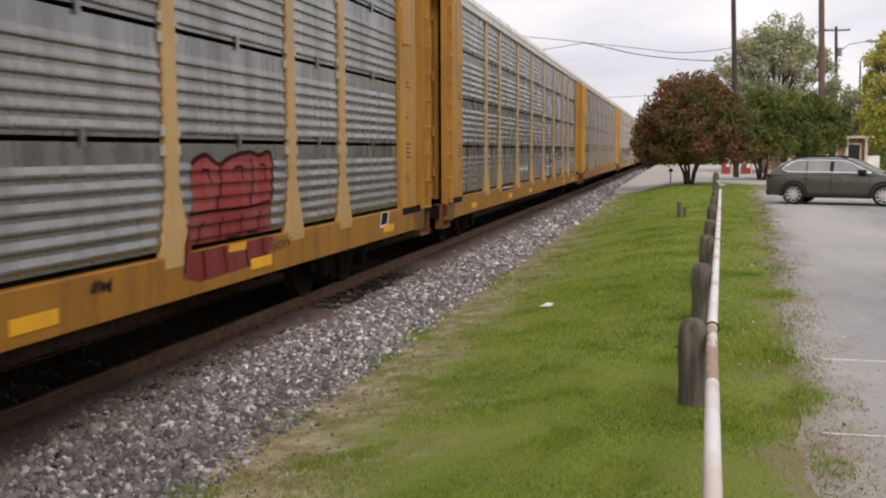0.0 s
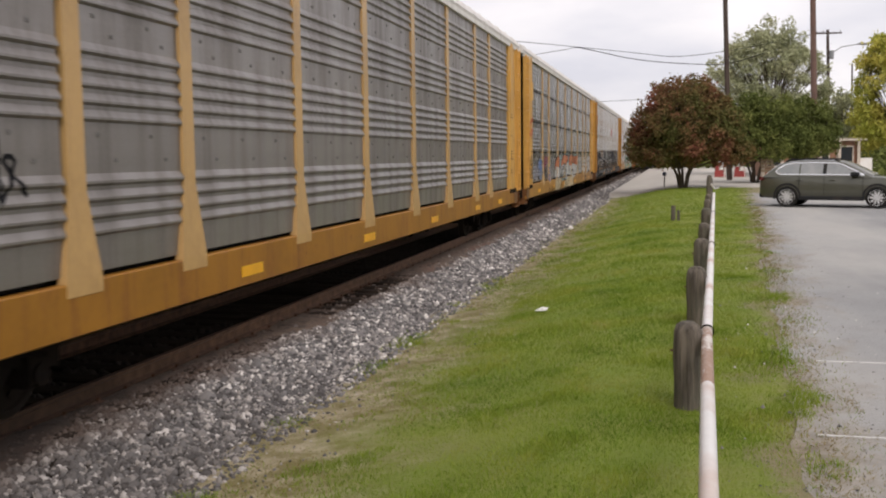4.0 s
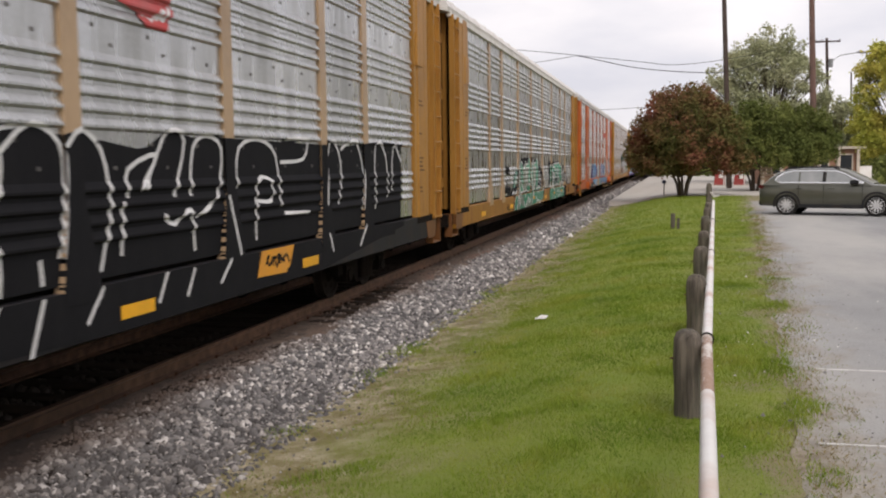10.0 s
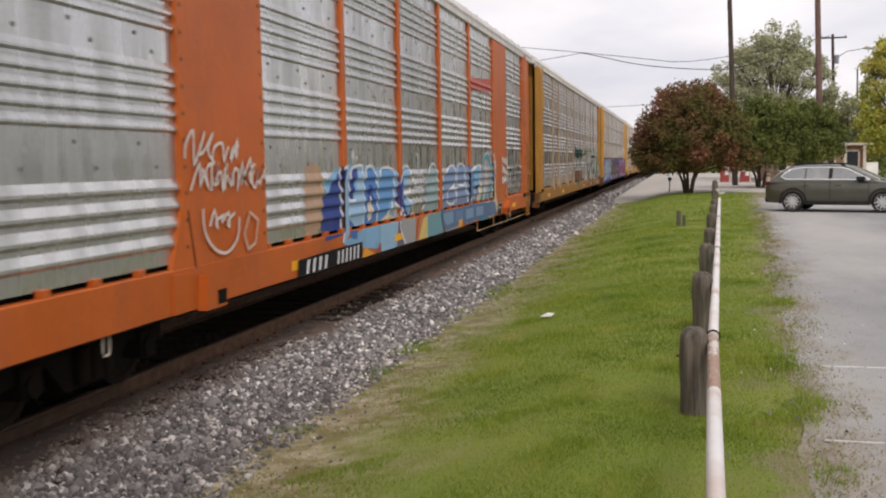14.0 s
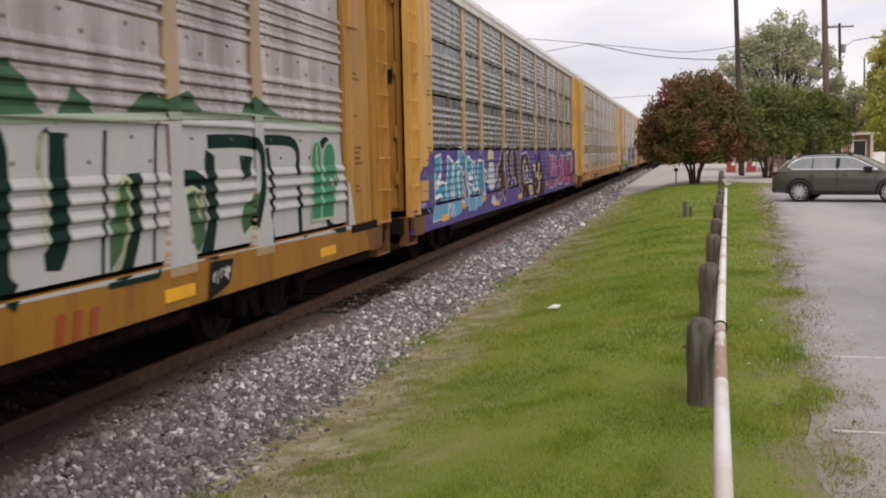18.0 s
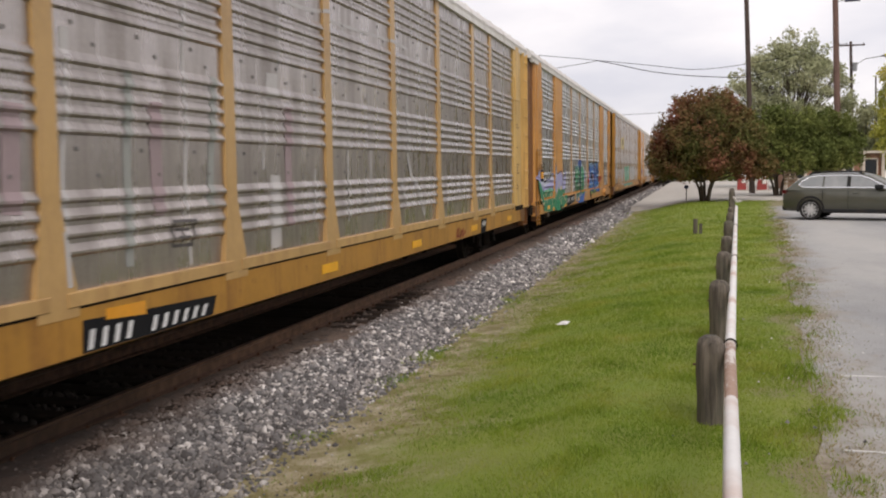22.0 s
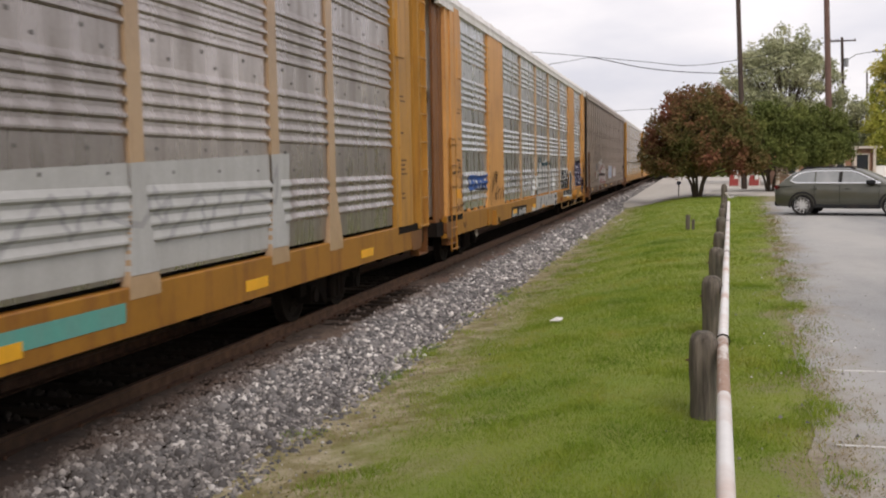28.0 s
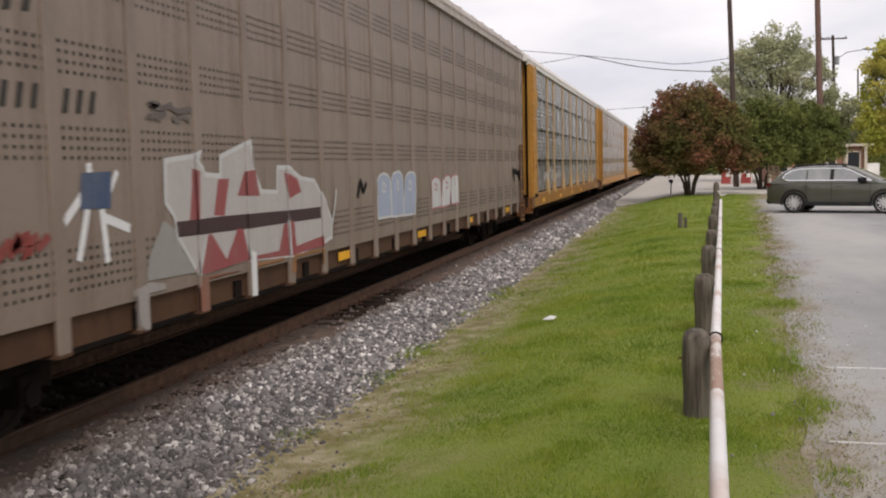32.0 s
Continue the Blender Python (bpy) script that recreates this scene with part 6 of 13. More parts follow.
        truck = shared(("truck",), build_truck)(car, Matrix.Translation((0, (-1 if end == 0 else 1) * (HALF - 4.3), 0.05)))
        for s in (-1, 1):
            w = shared(("wheelset",), build_wheelset)(truck)
            w.matrix_parent_inverse = Matrix.Translation((0, s * 0.87, 0.455))
            WHEELS.append(w)
        # black strip stands in for a shaded recess, and rusty corner under the end sheet
        if kind != "D" and not far:
            mir = Matrix.Diagonal((1, -1 if end == 0 else 1, 1, 1))
            shared(("end_recess",), lambda: Build().box(SILL_X - 0.05, SILL_X + 0.004, 0.0, 1.28, SILL1 - 0.17, SILL1 - 0.05).make("end_recess", BLACK_IRON))(car, mir @ Matrix.Translation((0, HALF - 2.35, 0)))
            shared(("corner_casting",), lambda: Build().prism([(0.0, SILL0 - 0.02), (0.5, SILL0 - 0.02), (0.62, SILL0 + 0.12), (0.62, SILL1 - 0.17), (-0.12, SILL1 - 0.17)], 0, SILL_X - 0.06, SILL_X + 0.007).make("corner_casting", RUST_PAINT))(car, mir @ Matrix.Translation((0, HALF - 1.55, 0)))
    sheets, posts = layout(kind)
    # the near side: each sheet and post is a part
    for u, w in sheets:
        for r in range(len(PROFILES[kind])):
            o = new("side_panel", rust_sheet(sheet(kind, r, w), steel))
            o.parent = car
            o.matrix_basis = Matrix.Translation((PANEL_X, u - HALF, 0))
    if n == 9:
        # a proud ledge under each sheet, with a dark joint below it
        for u, w in sheets:
            o = Build().box(PANEL_X, SILL_X + 0.014, 0.03, w - 0.03, SILL1 - 0.085, SILL1 + 0.03, 0, 0.006).make("sheet_ledge", POST_TAN, car, "pale yellow ledge")
            o.matrix_basis = Matrix.Translation((0, u - HALF, 0))
            o = Build().box(SILL_X - 0.02, SILL_X + 0.003, 0.03, w - 0.03, SILL1 - 0.105, SILL1 - 0.085).make("joint", BLACK_IRON, car)
            o.matrix_basis = Matrix.Translation((0, u - HALF, 0))
    if kind == "C":
        # jacking brackets at the feet of the wide plates, seams, tabs and tie-down loops
        for end in (0, 1):
            mir = Matrix.Diagonal((1, -1 if end else 1, 1, 1)) @ Matrix.Translation((0, -HALF, 0))
            def bracket():
                bd = Build()
                bd.prism([(4.98, SILL0 + 0.01), (5.85, SILL0 + 0.01), (5.88, 0.95), (5.79, 1.0), (5.45, 1.15), (4.98, 1.18)], 0, SILL_X - 0.01, SILL_X + 0.03)
                bd.prism([(5.42, SILL0 - 0.01), (5.86, SILL0 - 0.01), (5.89, 0.95), (5.8, 1.0), (5.46, 1.13)], 0, SILL_X + 0.02, SILL_X + 0.13)
                # black plate stands in for the shaded hollow in the bracket's end
                bd.box(SILL_X + 0.125, SILL_X + 0.134, 5.66, 5.85, SILL0 + 0.02, 0.955, 1)
                return bd.make("jacking_bracket", [SPRAYED_GREEN if n == 10 and not end else sill_m, BLACK_IRON])
            shared(("jacking_bracket", sill_m.name, n == 10 and not end), bracket)(car, mir)
            def gusset():
                bd = Build()
                bd.prism([(5.02, SILL1 - 0.06), (5.27, SILL1 - 0.06), (5.27, 1.82)], 0, PANEL_X, PANEL_X + 0.054)
                bd.prism([(5.47, 1.19), (5.495, 1.19), (5.365, 1.77), (5.345, 1.77)], 0, PANEL_X + 0.05, PANEL_X + 0.058, 1)
                return bd.make("plate_gusset", [paint, BLACK_IRON])
            shared(("plate_gusset", pk), gusset)(car, mir)
            def loop_bar():
                x = SILL_X - 0.05
                return Build().tube([(x, -0.045, 0.80), (x, -0.05, 0.66), (x, -0.03, 0.62), (x, 0.03, 0.62), (x, 0.05, 0.66), (x, 0.045, 0.80)], 0.011, 6).make("tie_down_loop", EAR)
            shared(("tie_down_loop",), loop_bar)(car, Matrix.Translation((0, (24.1 if end else 3.96) - HALF, 0)))
        for u, w in sheets:
            k = max(2, round(w / 0.72))
            for i in range(k + 1):
                shared(("sheet_tab", pk), lambda: Build().box(PANEL_X - 0.02, SILL_X - 0.01, -0.055, 0.055, SILL1 - 0.06, SILL1 + 0.012, 0, 0.006).make("sheet_tab", paint))(car, Matrix.Translation((0, u + 0.08 + (w - 0.16) * i / k - HALF, 0)))
    for u, hw in posts:
        if kind == "D":
            mk = shared(("side_post", "D", pk), lambda: Build().box(PANEL_X - 0.02, PANEL_X + 0.022, -0.08, 0.08, SILL0, EAVE - 0.1, 0, 0.008).make("side_post", paint))
        elif hw > 0.5:
            def plate():
                bd = Build().box(PANEL_X - 0.03, PANEL_X + 0.055, -0.97, 0.97, SILL1 - 0.1, EAVE - 0.1)
                for yy in (-0.9, 0.9):
                    for k in range(16):
                        z = SILL1 + 0.15 + 0.255 * k
                        bd.box(PANEL_X + 0.055, PANEL_X + 0.063, yy - 0.018, yy + 0.018, z - 0.018, z + 0.018, 1)
                return bd.make("side_plate", [paint, RUST_PAINT])
            mk = shared(("side_plate", pk), plate)
        elif kind == "C":
            mk = shared(("side_post", "C", pk), lambda: Build().box(PANEL_X - 0.03, PANEL_X + 0.055, -0.075, 0.075, SILL1 - 0.1, EAVE - 0.1, 0, 0.015).make("side_post", paint if paint is ORANGE else POST_PALE))
        else:
            mk = shared(("side_post", kind, n in (2, 9)), lambda: post_build(kind).make("side_post", [POST_TAN if kind == "A" or n in (2, 9) else POST_PALE, EAR]))
        mk(car, Matrix.Translation((0, u - HALF, 0)))
    if kind == "D":
        def d_end():
            bd = Build()
            bd.box(PANEL_X - 0.06, PANEL_X + 0.03, -0.12, 0.12, SILL1 - 0.3, EAVE - 0.1, 0, 0.02)
            return bd.make("corner_post", paint)
        for u in (1.0, 27.55):
            shared(("corner_post", pk), d_end)(car, Matrix.Translation((0, u - HALF, 0)))
    # far side and lining, one sheet
    def lining():
        bd = Build()
        bd.box(-PANEL_X, -PANEL_X + 0.05, -HALF + 1.0, HALF - 1.0, SILL1 - 0.1, EAVE - 0.1)
        return bd.make("far_side_wall", steel)
    shared(("far_side_wall", steel.name), lining)(car)
    # black sheet added to stand in for the car's shaded interior
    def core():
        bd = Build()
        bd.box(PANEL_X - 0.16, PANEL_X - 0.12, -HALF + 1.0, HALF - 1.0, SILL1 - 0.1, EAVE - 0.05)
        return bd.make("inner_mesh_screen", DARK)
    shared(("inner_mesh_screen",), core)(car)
    if kind == "C":
        def rod():
            bd = Build()
            y0, y1 = 5.2, HALF - 1.4
            bd.tube([(SILL_X - 0.06, y0, 0.55), (SILL_X - 0.06, y1, 0.55)], 0.01, 6)
            for y in (y0, y0 + 2.1, y0 + 4.2, y1):
                bd.tube([(SILL_X - 0.06, y, 0.55), (SILL_X - 0.06, y, SILL0 + 0.05)], 0.012, 6)
            return bd.make("operating_rod", POST_TAN)
        shared(("operating_rod",), rod)(car)
        shared(("operating_rod",), rod)(car, Matrix.Rotation(math.pi, 4, "Z"))
    # reflectors along the sill
    rng = random.Random(n + 50)
    if not far:
        rx = PANEL_X - 0.016 if kind == "D" else SILL_X + 0.003
        for u in (3.6, 8.2, 12.3, 16.6, 20.9, 25.0):
            rf = shared(("reflector", kind == "D"), lambda: Build().box(rx, rx + 0.006, -0.28, 0.28, SILL0 + 0.1, SILL0 + 0.22).make("reflector", YELLOW_MARK))
            if rng.random() < 0.75:
                rf(car, Matrix.Translation((0, u + rng.uniform(-0.6, 0.6) - HALF, 0)))
    return car


for number in sorted(CARS):
    make_car(number)

# ---- spray paint and lettering on the cars ----
SPRAY = {}


def spray(colour, worn=0.35):
    """Old spray paint, thin and dusty in places."""
    key = (colour, worn)
    if key not in SPRAY:
        m, n, l, b = mat("spray_paint", 0.7)
        b.inputs["Specular IOR Level"].default_value = 0.25 if max(colour) > 0.08 else 0.05
        if max(colour) < 0.08:
            worn *= 0.15
        v = coords(n, l)
        f1 = noise_fac(n, l, coords(n, l, (1, 1.2, 0.3)), 3.5, 6, 0.42, 0.75, 0.65)
        f2 = noise_fac(n, l, v, 22, 4, 0.35, 0.75)
        c = blend(n, l, f1, colour, (0.24, 0.225, 0.21), worn)
        c = blend(n, l, f2, c, tuple(x * 0.72 for x in colour), 0.35)
        l.new(c, b.inputs["Base Color"])
        SPRAY[key] = m
    return SPRAY[key]


BLACK, WHITE, GREY = (0.015, 0.015, 0.017), (0.72, 0.72, 0.72), (0.33, 0.33, 0.33)
RED, GREEN, BLUE, CYAN = (0.33, 0.035, 0.03), (0.02, 0.22, 0.11), (0.03, 0.12, 0.42), (0.03, 0.34, 0.52)
NAVY, PURPLE, PINK, TEAL = (0.02, 0.035, 0.15), (0.088, 0.058, 0.25), (0.38, 0.03, 0.13), (0.06, 0.30, 0.34)
CREAM, BROWNISH, ORANGE_P, LAVENDER = (0.62, 0.50, 0.30), (0.06, 0.03, 0.025), (0.50, 0.17, 0.08), (0.36, 0.35, 0.58)
PALE, SKY_P, MINT, AMBER = (0.55, 0.55, 0.54), (0.20, 0.40, 0.58), (0.12, 0.38, 0.26), (0.75, 0.33, 0.03)


def profile_dx(kind, z):
    for row in PROFILES[kind]:
        if row[0][0] <= z <= row[-1][0]:
            for (z0, a), (z1, b) in zip(row, row[1:]):
                if z0 <= z <= z1:
                    return a + (b - a) * (z - z0) / max(1e-6, z1 - z0)
    return None


FLARE = {"A": 1.85, "B": 1.95, "C": 0, "D": 0}


def cells(kind, zmid):
    """Stretches along the car (u0, u1, what) and heights at which a draped shape must be cut."""
    sheets, posts = layout(kind)
    us = [(1.3, 2.42, "end"), (26.18, 27.3, "end")] if kind != "D" else []
    for u, hw in posts:
        hw = {"C": 0.075, "D": 0.08}.get(kind, hw) if hw < 0.5 else hw
        if kind in "AB" and zmid < FLARE[kind]:
            hw = 0.115 + (0.25 - 0.115) * min(1, (FLARE[kind] - zmid) / (FLARE[kind] - SILL1 + 0.04))
        us.append((u - hw, u + hw, "post"))
    edges = sorted([a for a, _, _ in us] + [b for _, b, _ in us] + [0.9, 27.7])
    out = []
    for a, b in zip(edges, edges[1:]):
        if b - a > 1e-4:
            mid = (a + b) / 2
            out.append((a, b, next((w for p, q, w in us if p <= mid <= q), "sheet")))
    return out


def heights(kind):
    zs = sorted({SILL0, SILL1 - 0.16, SILL1 - 0.05, 1.3, 1.4, 1.5, 1.6, 1.7, 1.78, 1.85, 1.95, EAVE - 0.13} | {round(z, 4) for row in PROFILES[kind] for z, _ in row})
    return [z for z in zs if SILL0 <= z <= EAVE - 0.12]


CELLS = {k: [(a, b, cells(k, (a + b) / 2)) for a, b in zip(heights(k), heights(k)[1:])] for k in "ABCD"}
LAYERS = {}


def face_x(kind, what, z):
    if kind == "D":
        return PANEL_X + (0.024 if what == "post" else 0.0055) if z > 1.1 or what == "post" else PANEL_X - 0.018
    if z < SILL1 - 0.05:
        if what == "post" and kind in "AB" and z > SILL1 - 0.16:
            return POST_X + 0.032
        return SILL_X + 0.002
    if what == "end":
        return PANEL_X + 0.078
    if what == "post":
        if kind == "C":
            return PANEL_X + 0.057
        f = 1.85 if kind == "A" else 1.95
        return POST_X + 0.002 + 0.03 * min(1, max(0, (f - z) / (f - 1.23)))
    return PANEL_X + 0.002 + (profile_dx(kind, z) or 0.0)


def clip(poly, axis, lim, keep_low):
    out = []
    for i, p in enumerate(poly):
        q = poly[(i + 1) % len(poly)]
        a, b = (p[axis] - lim, q[axis] - lim) if keep_low else (lim - p[axis], lim - q[axis])
        if a <= 0:
            out.append(p)
        if (a < 0 < b) or (b < 0 < a):
            t = a / (a - b)
            out.append((p[0] + (q[0] - p[0]) * t, p[1] + (q[1] - p[1]) * t))
    return out


def soft(pts, n=3):
    """A smooth line through points."""
    out = []
    for i in range(len(pts) - 1):
        a, b, c, d = (Vector(pts[max(0, min(len(pts) - 1, i + k))]) for k in (-1, 0, 1, 2))
        for j in range(n):
            t = j / n
            out.append(tuple(0.5 * (2 * b + (c - a) * t + (2 * a - 5 * b + 4 * c - d) * t * t + (3 * b - a - 3 * c + d) * t ** 3)))
    return out + [tuple(pts[-1])]


class Paint:
    """Flat shapes in (u, z), gathered in layers and draped over a car's side as one part."""

    def __init__(self, n, name="graffiti", label=""):
        self.n, self.kind, self.name, self.label = n, CARS[n][0], name, label
        self.v, self.f, self.m, self.mats, self.layer = [], [], [], [], 0

    def tris(self, shapes, colour, zmin=None, worn=0.35, material=None):
        mt = material or spray(colour, worn)
        if mt not in self.mats:
            self.mats.append(mt)
        mi = self.mats.index(mt)
        self.layer += 1
        lift = 0.00035 * (self.layer + LAYERS.get(self.n, 0))
        for poly in shapes:
            if zmin is not None:
                poly = clip(poly, 1, zmin, False)
                if len(poly) < 3:
                    continue
            zl, zh = min(p[1] for p in poly), max(p[1] for p in poly)
            for z0, z1, us in CELLS[self.kind]:
                if z1 <= zl or z0 >= zh:
                    continue
                mid = (z0 + z1) / 2
                if self.kind == "D" and mid < 1.06:
                    us = [c for c in us if c[2] == "post"]
                open_slit = self.kind != "D" and mid > SILL1 - 0.05 and profile_dx(self.kind, mid) is None
                band = clip(clip(poly, 1, z1, True), 1, z0, False)
                if len(band) < 3:
                    continue
                lo, hi = min(p[0] for p in band), max(p[0] for p in band)
                for a, b, what in us:
                    if b <= lo or a >= hi or (open_slit and what == "sheet"):
                        continue
                    piece = clip(clip(band, 0, b, True), 0, a, False)
                    if len(piece) < 3:
                        continue
                    k = len(self.v)
                    for u, z in piece:
                        zz = min(max(z, z0 + 1e-5), z1 - 1e-5)
                        self.v.append((face_x(self.kind, what, zz) + lift, u - HALF, z))
                    self.f.append(tuple(range(k, k + len(piece))))
                    self.m.append(mi)
                    # paint also covers the flanks of a post or an end sheet
                    if what == "sheet":
                        continue
                    for (edge, beyond) in ((a, lo < a), (b, hi > b)):
                        for e in range(len(piece)):
                            (u0, za), (u1, zb) = piece[e], piece[(e + 1) % len(piece)]
                            if beyond and abs(u0 - edge) < 1e-6 and abs(u1 - edge) < 1e-6 and abs(za - zb) > 1e-4:
                                k2 = len(self.v)
                                cl = lambda z: min(max(z, z0 + 1e-5), z1 - 1e-5)
                                self.v += [(face_x(self.kind, w, cl(z)) + lift, u0 - HALF, z) for w, z in ((what, za), (what, zb), ("sheet", zb), ("sheet", za))]
                                self.f.append((k2, k2 + 1, k2 + 2, k2 + 3))
                                self.m.append(mi)
        return self

    def flush(self, name):
        """What has been gathered becomes a part of its own."""
        if self.f:
            used = sorted(set(self.m))
            seen, at, co = {}, [], []
            for p in self.v:
                key = (round(p[0], 4), round(p[1], 4), round(p[2], 4))
                if key not in seen:
                    seen[key] = len(co)
                    co.append(p)
                at.append(seen[key])
            faces, kept = [], []
            for f, mi in zip(self.f, self.m):
                g = list(dict.fromkeys(at[i] for i in f))
                if len(g) > 2:
                    faces.append(tuple(g))
                    kept.append(mi)
            self.v, self.f, self.m = co, faces, kept
            finish(name, self.v, self.f, [self.mats[i] for i in used], TRAIN[self.n], self.label, False, [used.index(i) for i in self.m])
            self.v, self.f, self.m = [], [], []
        return self

    def patch(self, pts, colour, zmin=None, worn=0.35):
        return self.poly(pts, colour, zmin, worn).flush(self.name if self.name != "graffiti" else "painted_patch")

    def line(self, pts, w, colour, worn=0.2, closed=False):
        if len(pts) > 2 and not closed:
            pts = soft(pts)
        return self.stroke(pts, w, colour, worn, closed).flush("painted_line")

    def poly(self, pts, colour, zmin=None, worn=0.35):
        """A filled outline."""
        from mathutils.geometry import tessellate_polygon
        t = tessellate_polygon([[Vector((u, z, 0)) for u, z in pts]])
        return self.tris([[tuple(pts[i]) for i in tri] for tri in t], colour, zmin, worn)

    def stroke(self, pts, w, colour, worn=0.2, closed=False):
        """A sprayed line of width w."""
        if closed:
            pts = list(pts) + [pts[0]]
        pts = [Vector(p) for i, p in enumerate(pts) if i == 0 or (Vector(p) - Vector(pts[i - 1])).length > 1e-3]
        loop = closed and len(pts) > 3
        left, right = [], []
        for i, p in enumerate(pts):
            before = pts[i - 1] if i else (pts[-2] if loop else None)
            after = pts[i + 1] if i + 1 < len(pts) else (pts[1] if loop else None)
            d1 = (p - before).normalized() if before is not None else (after - p).normalized()
            d2 = (after - p).normalized() if after is not None else d1
            d = d1 + d2
            d = d.normalized() if d.length > 0.2 else d1
            k = w / 2 / max(0.45, d.dot(d1))
            nrm = Vector((-d.y, d.x)) * k
            left.append(tuple(p + nrm))
            right.append(tuple(p - nrm))
        out = [[left[i], left[i + 1], right[i + 1], right[i]] for i in range(len(pts) - 1)]
        self.layer -= 0.65
        return self.tris(out, colour, None, worn)

    def text(self, body, quad, fill, outline=None, edge=0.05, bold=0.02, low=None, split=0.5, shadow=None, worn=0.25, material=None):
        """Lettering fitted to a quad (top left, top right, bottom right, bottom left)."""
        def lay(offset, letter, dx=0.0, dz=0.0):
            base = glyphs(body, bold)[1]
            shapes = []
            for t in glyphs(body, offset)[0][letter]:
                pts = []
                for x, y in t:
                    s, r = (x - base[0]) / (base[1] - base[0]), (y - base[2]) / (base[3] - base[2])
                    top = [quad[0][i] + (quad[1][i] - quad[0][i]) * s for i in (0, 1)]
                    bot = [quad[3][i] + (quad[2][i] - quad[3][i]) * s for i in (0, 1)]
                    pts.append((bot[0] + (top[0] - bot[0]) * r + dx, bot[1] + (top[1] - bot[1]) * r + dz))
                shapes.append(pts)
            return shapes
        mid = quad[3][1] + (quad[0][1] - quad[3][1]) * split
        start = self.layer
        for k in range(len(glyphs(body, bold)[0])):
            self.layer = start + 0.4 * (k % 2)
            if shadow:
                self.tris(lay(bold + edge, k, -0.10, -0.05), shadow, None, worn)
            if outline:
                self.tris(lay(bold + edge, k), outline, None, worn)
            if low:
                self.tris(lay(bold, k), low, None, worn)
                self.tris(lay(bold, k), fill, mid, worn)
            else:
                self.tris(lay(bold, k), fill, None, worn, material)
            self.flush("painted_letter" if self.name == "graffiti" else self.name)
        self.layer = start + 4.5
        return self

    def blocks(self, quad, count, fill, outline, seed, edge=0.05, arch=True, gap=0.03, low=None, split=0.45, worn=0.3, inner=True):
        """A row of unreadable block letters: rounded bars with an outline and strokes inside."""
        rng = random.Random(seed)

        def at(s, r):
            top = [quad[0][i] + (quad[1][i] - quad[0][i]) * s for i in (0, 1)]
            bot = [quad[3][i] + (quad[2][i] - quad[3][i]) * s for i in (0, 1)]
            return (bot[0] + (top[0] - bot[0]) * r, bot[1] + (top[1] - bot[1]) * r)
        cuts = [0.0]
        for i in range(count):
            cuts.append(cuts[-1] + rng.uniform(0.75, 1.25))
        cuts = [c / cuts[-1] for c in cuts]
        shapes = []
        for a, b in zip(cuts, cuts[1:]):
            g = gap * (b - a)
            a, b = a + g, b - g
            tp, bt = 1 - rng.uniform(0, 0.1), rng.uniform(0, 0.07)
            lean = rng.uniform(-0.08, 0.08) * (b - a)
            pts = [(a + lean * -1, bt), (b - lean, bt)]
            if arch:
                for k in range(9):
                    t = math.pi * k / 8
                    pts.append(((a + b) / 2 + (b - a) / 2 * math.cos(t) + lean, tp - 0.2 + 0.2 * math.sin(t)))
            else:
                m = (a + b) / 2
                pts += [(b + lean, tp - rng.uniform(0, 0.08)), (m + lean, tp), (a + lean, tp - rng.uniform(0, 0.1))]
            shapes.append([at(s, r) for s, r in pts])
        start = self.layer
        for i, pts in enumerate(shapes):
            self.layer = start + 0.35 * (i % 2)
            self.poly(pts, low or fill, None, worn)
            if low:
                self.poly(pts, fill, quad[3][1] + (quad[0][1] - quad[3][1]) * split, worn)
            self.stroke(pts, edge * 0.8, outline, 0.25, True)
            if inner:
                cx = sum(p[0] for p in pts) / len(pts)
                z0, z1 = min(p[1] for p in pts), max(p[1] for p in pts)
                h, w = z1 - z0, (max(p[0] for p in pts) - min(p[0] for p in pts)) * 0.22
                k = rng.randrange(4)
                if k == 0:
                    self.stroke([(cx, z0 + h * 0.55), (cx + w * 0.1, z0 + h * 0.05)], edge * 0.8, outline)
                elif k == 1:
                    self.stroke([(cx - w, z0 + h * 0.45), (cx, z0 + h * 0.52), (cx + w, z0 + h * 0.42)], edge * 0.8, outline)
                elif k == 2:
                    self.stroke([(cx - w * 0.4, z0 + h * 0.8), (cx + w * 0.5, z0 + h * 0.74), (cx + w * 0.4, z0 + h * 0.58), (cx - w * 0.5, z0 + h * 0.6)], edge * 0.7, outline, 0.2, True)
                else:
                    self.stroke([(cx + w * 0.2, z0 + h * 0.95), (cx, z0 + h * 0.6)], edge * 0.8, outline)
            self.flush("painted_letter")
        self.layer = start + 3.5
        return self

    def bars(self, quad, groups, colour, worn=0.25):
        """Plain upright bars in place of small lettering."""
        def at(s, r):
            top = [quad[0][i] + (quad[1][i] - quad[0][i]) * s for i in (0, 1)]
            bot = [quad[3][i] + (quad[2][i] - quad[3][i]) * s for i in (0, 1)]
            return (bot[0] + (top[0] - bot[0]) * r, bot[1] + (top[1] - bot[1]) * r)
        total, k = sum(groups) + 1.2 * (len(groups) - 1), 0.0
        for g in groups:
            for i in range(g):
                a, b, sl = (k + 0.15) / total, (k + 0.55) / total, 0.18 / total
                self.tris([[at(a, 0.08), at(b, 0.08), at(b + sl, 0.92), at(a + sl, 0.92)]], colour, None, worn).flush("stencil_bar")
                self.layer -= 1
                k += 1
            k += 1.2
        self.layer += 1
        return self

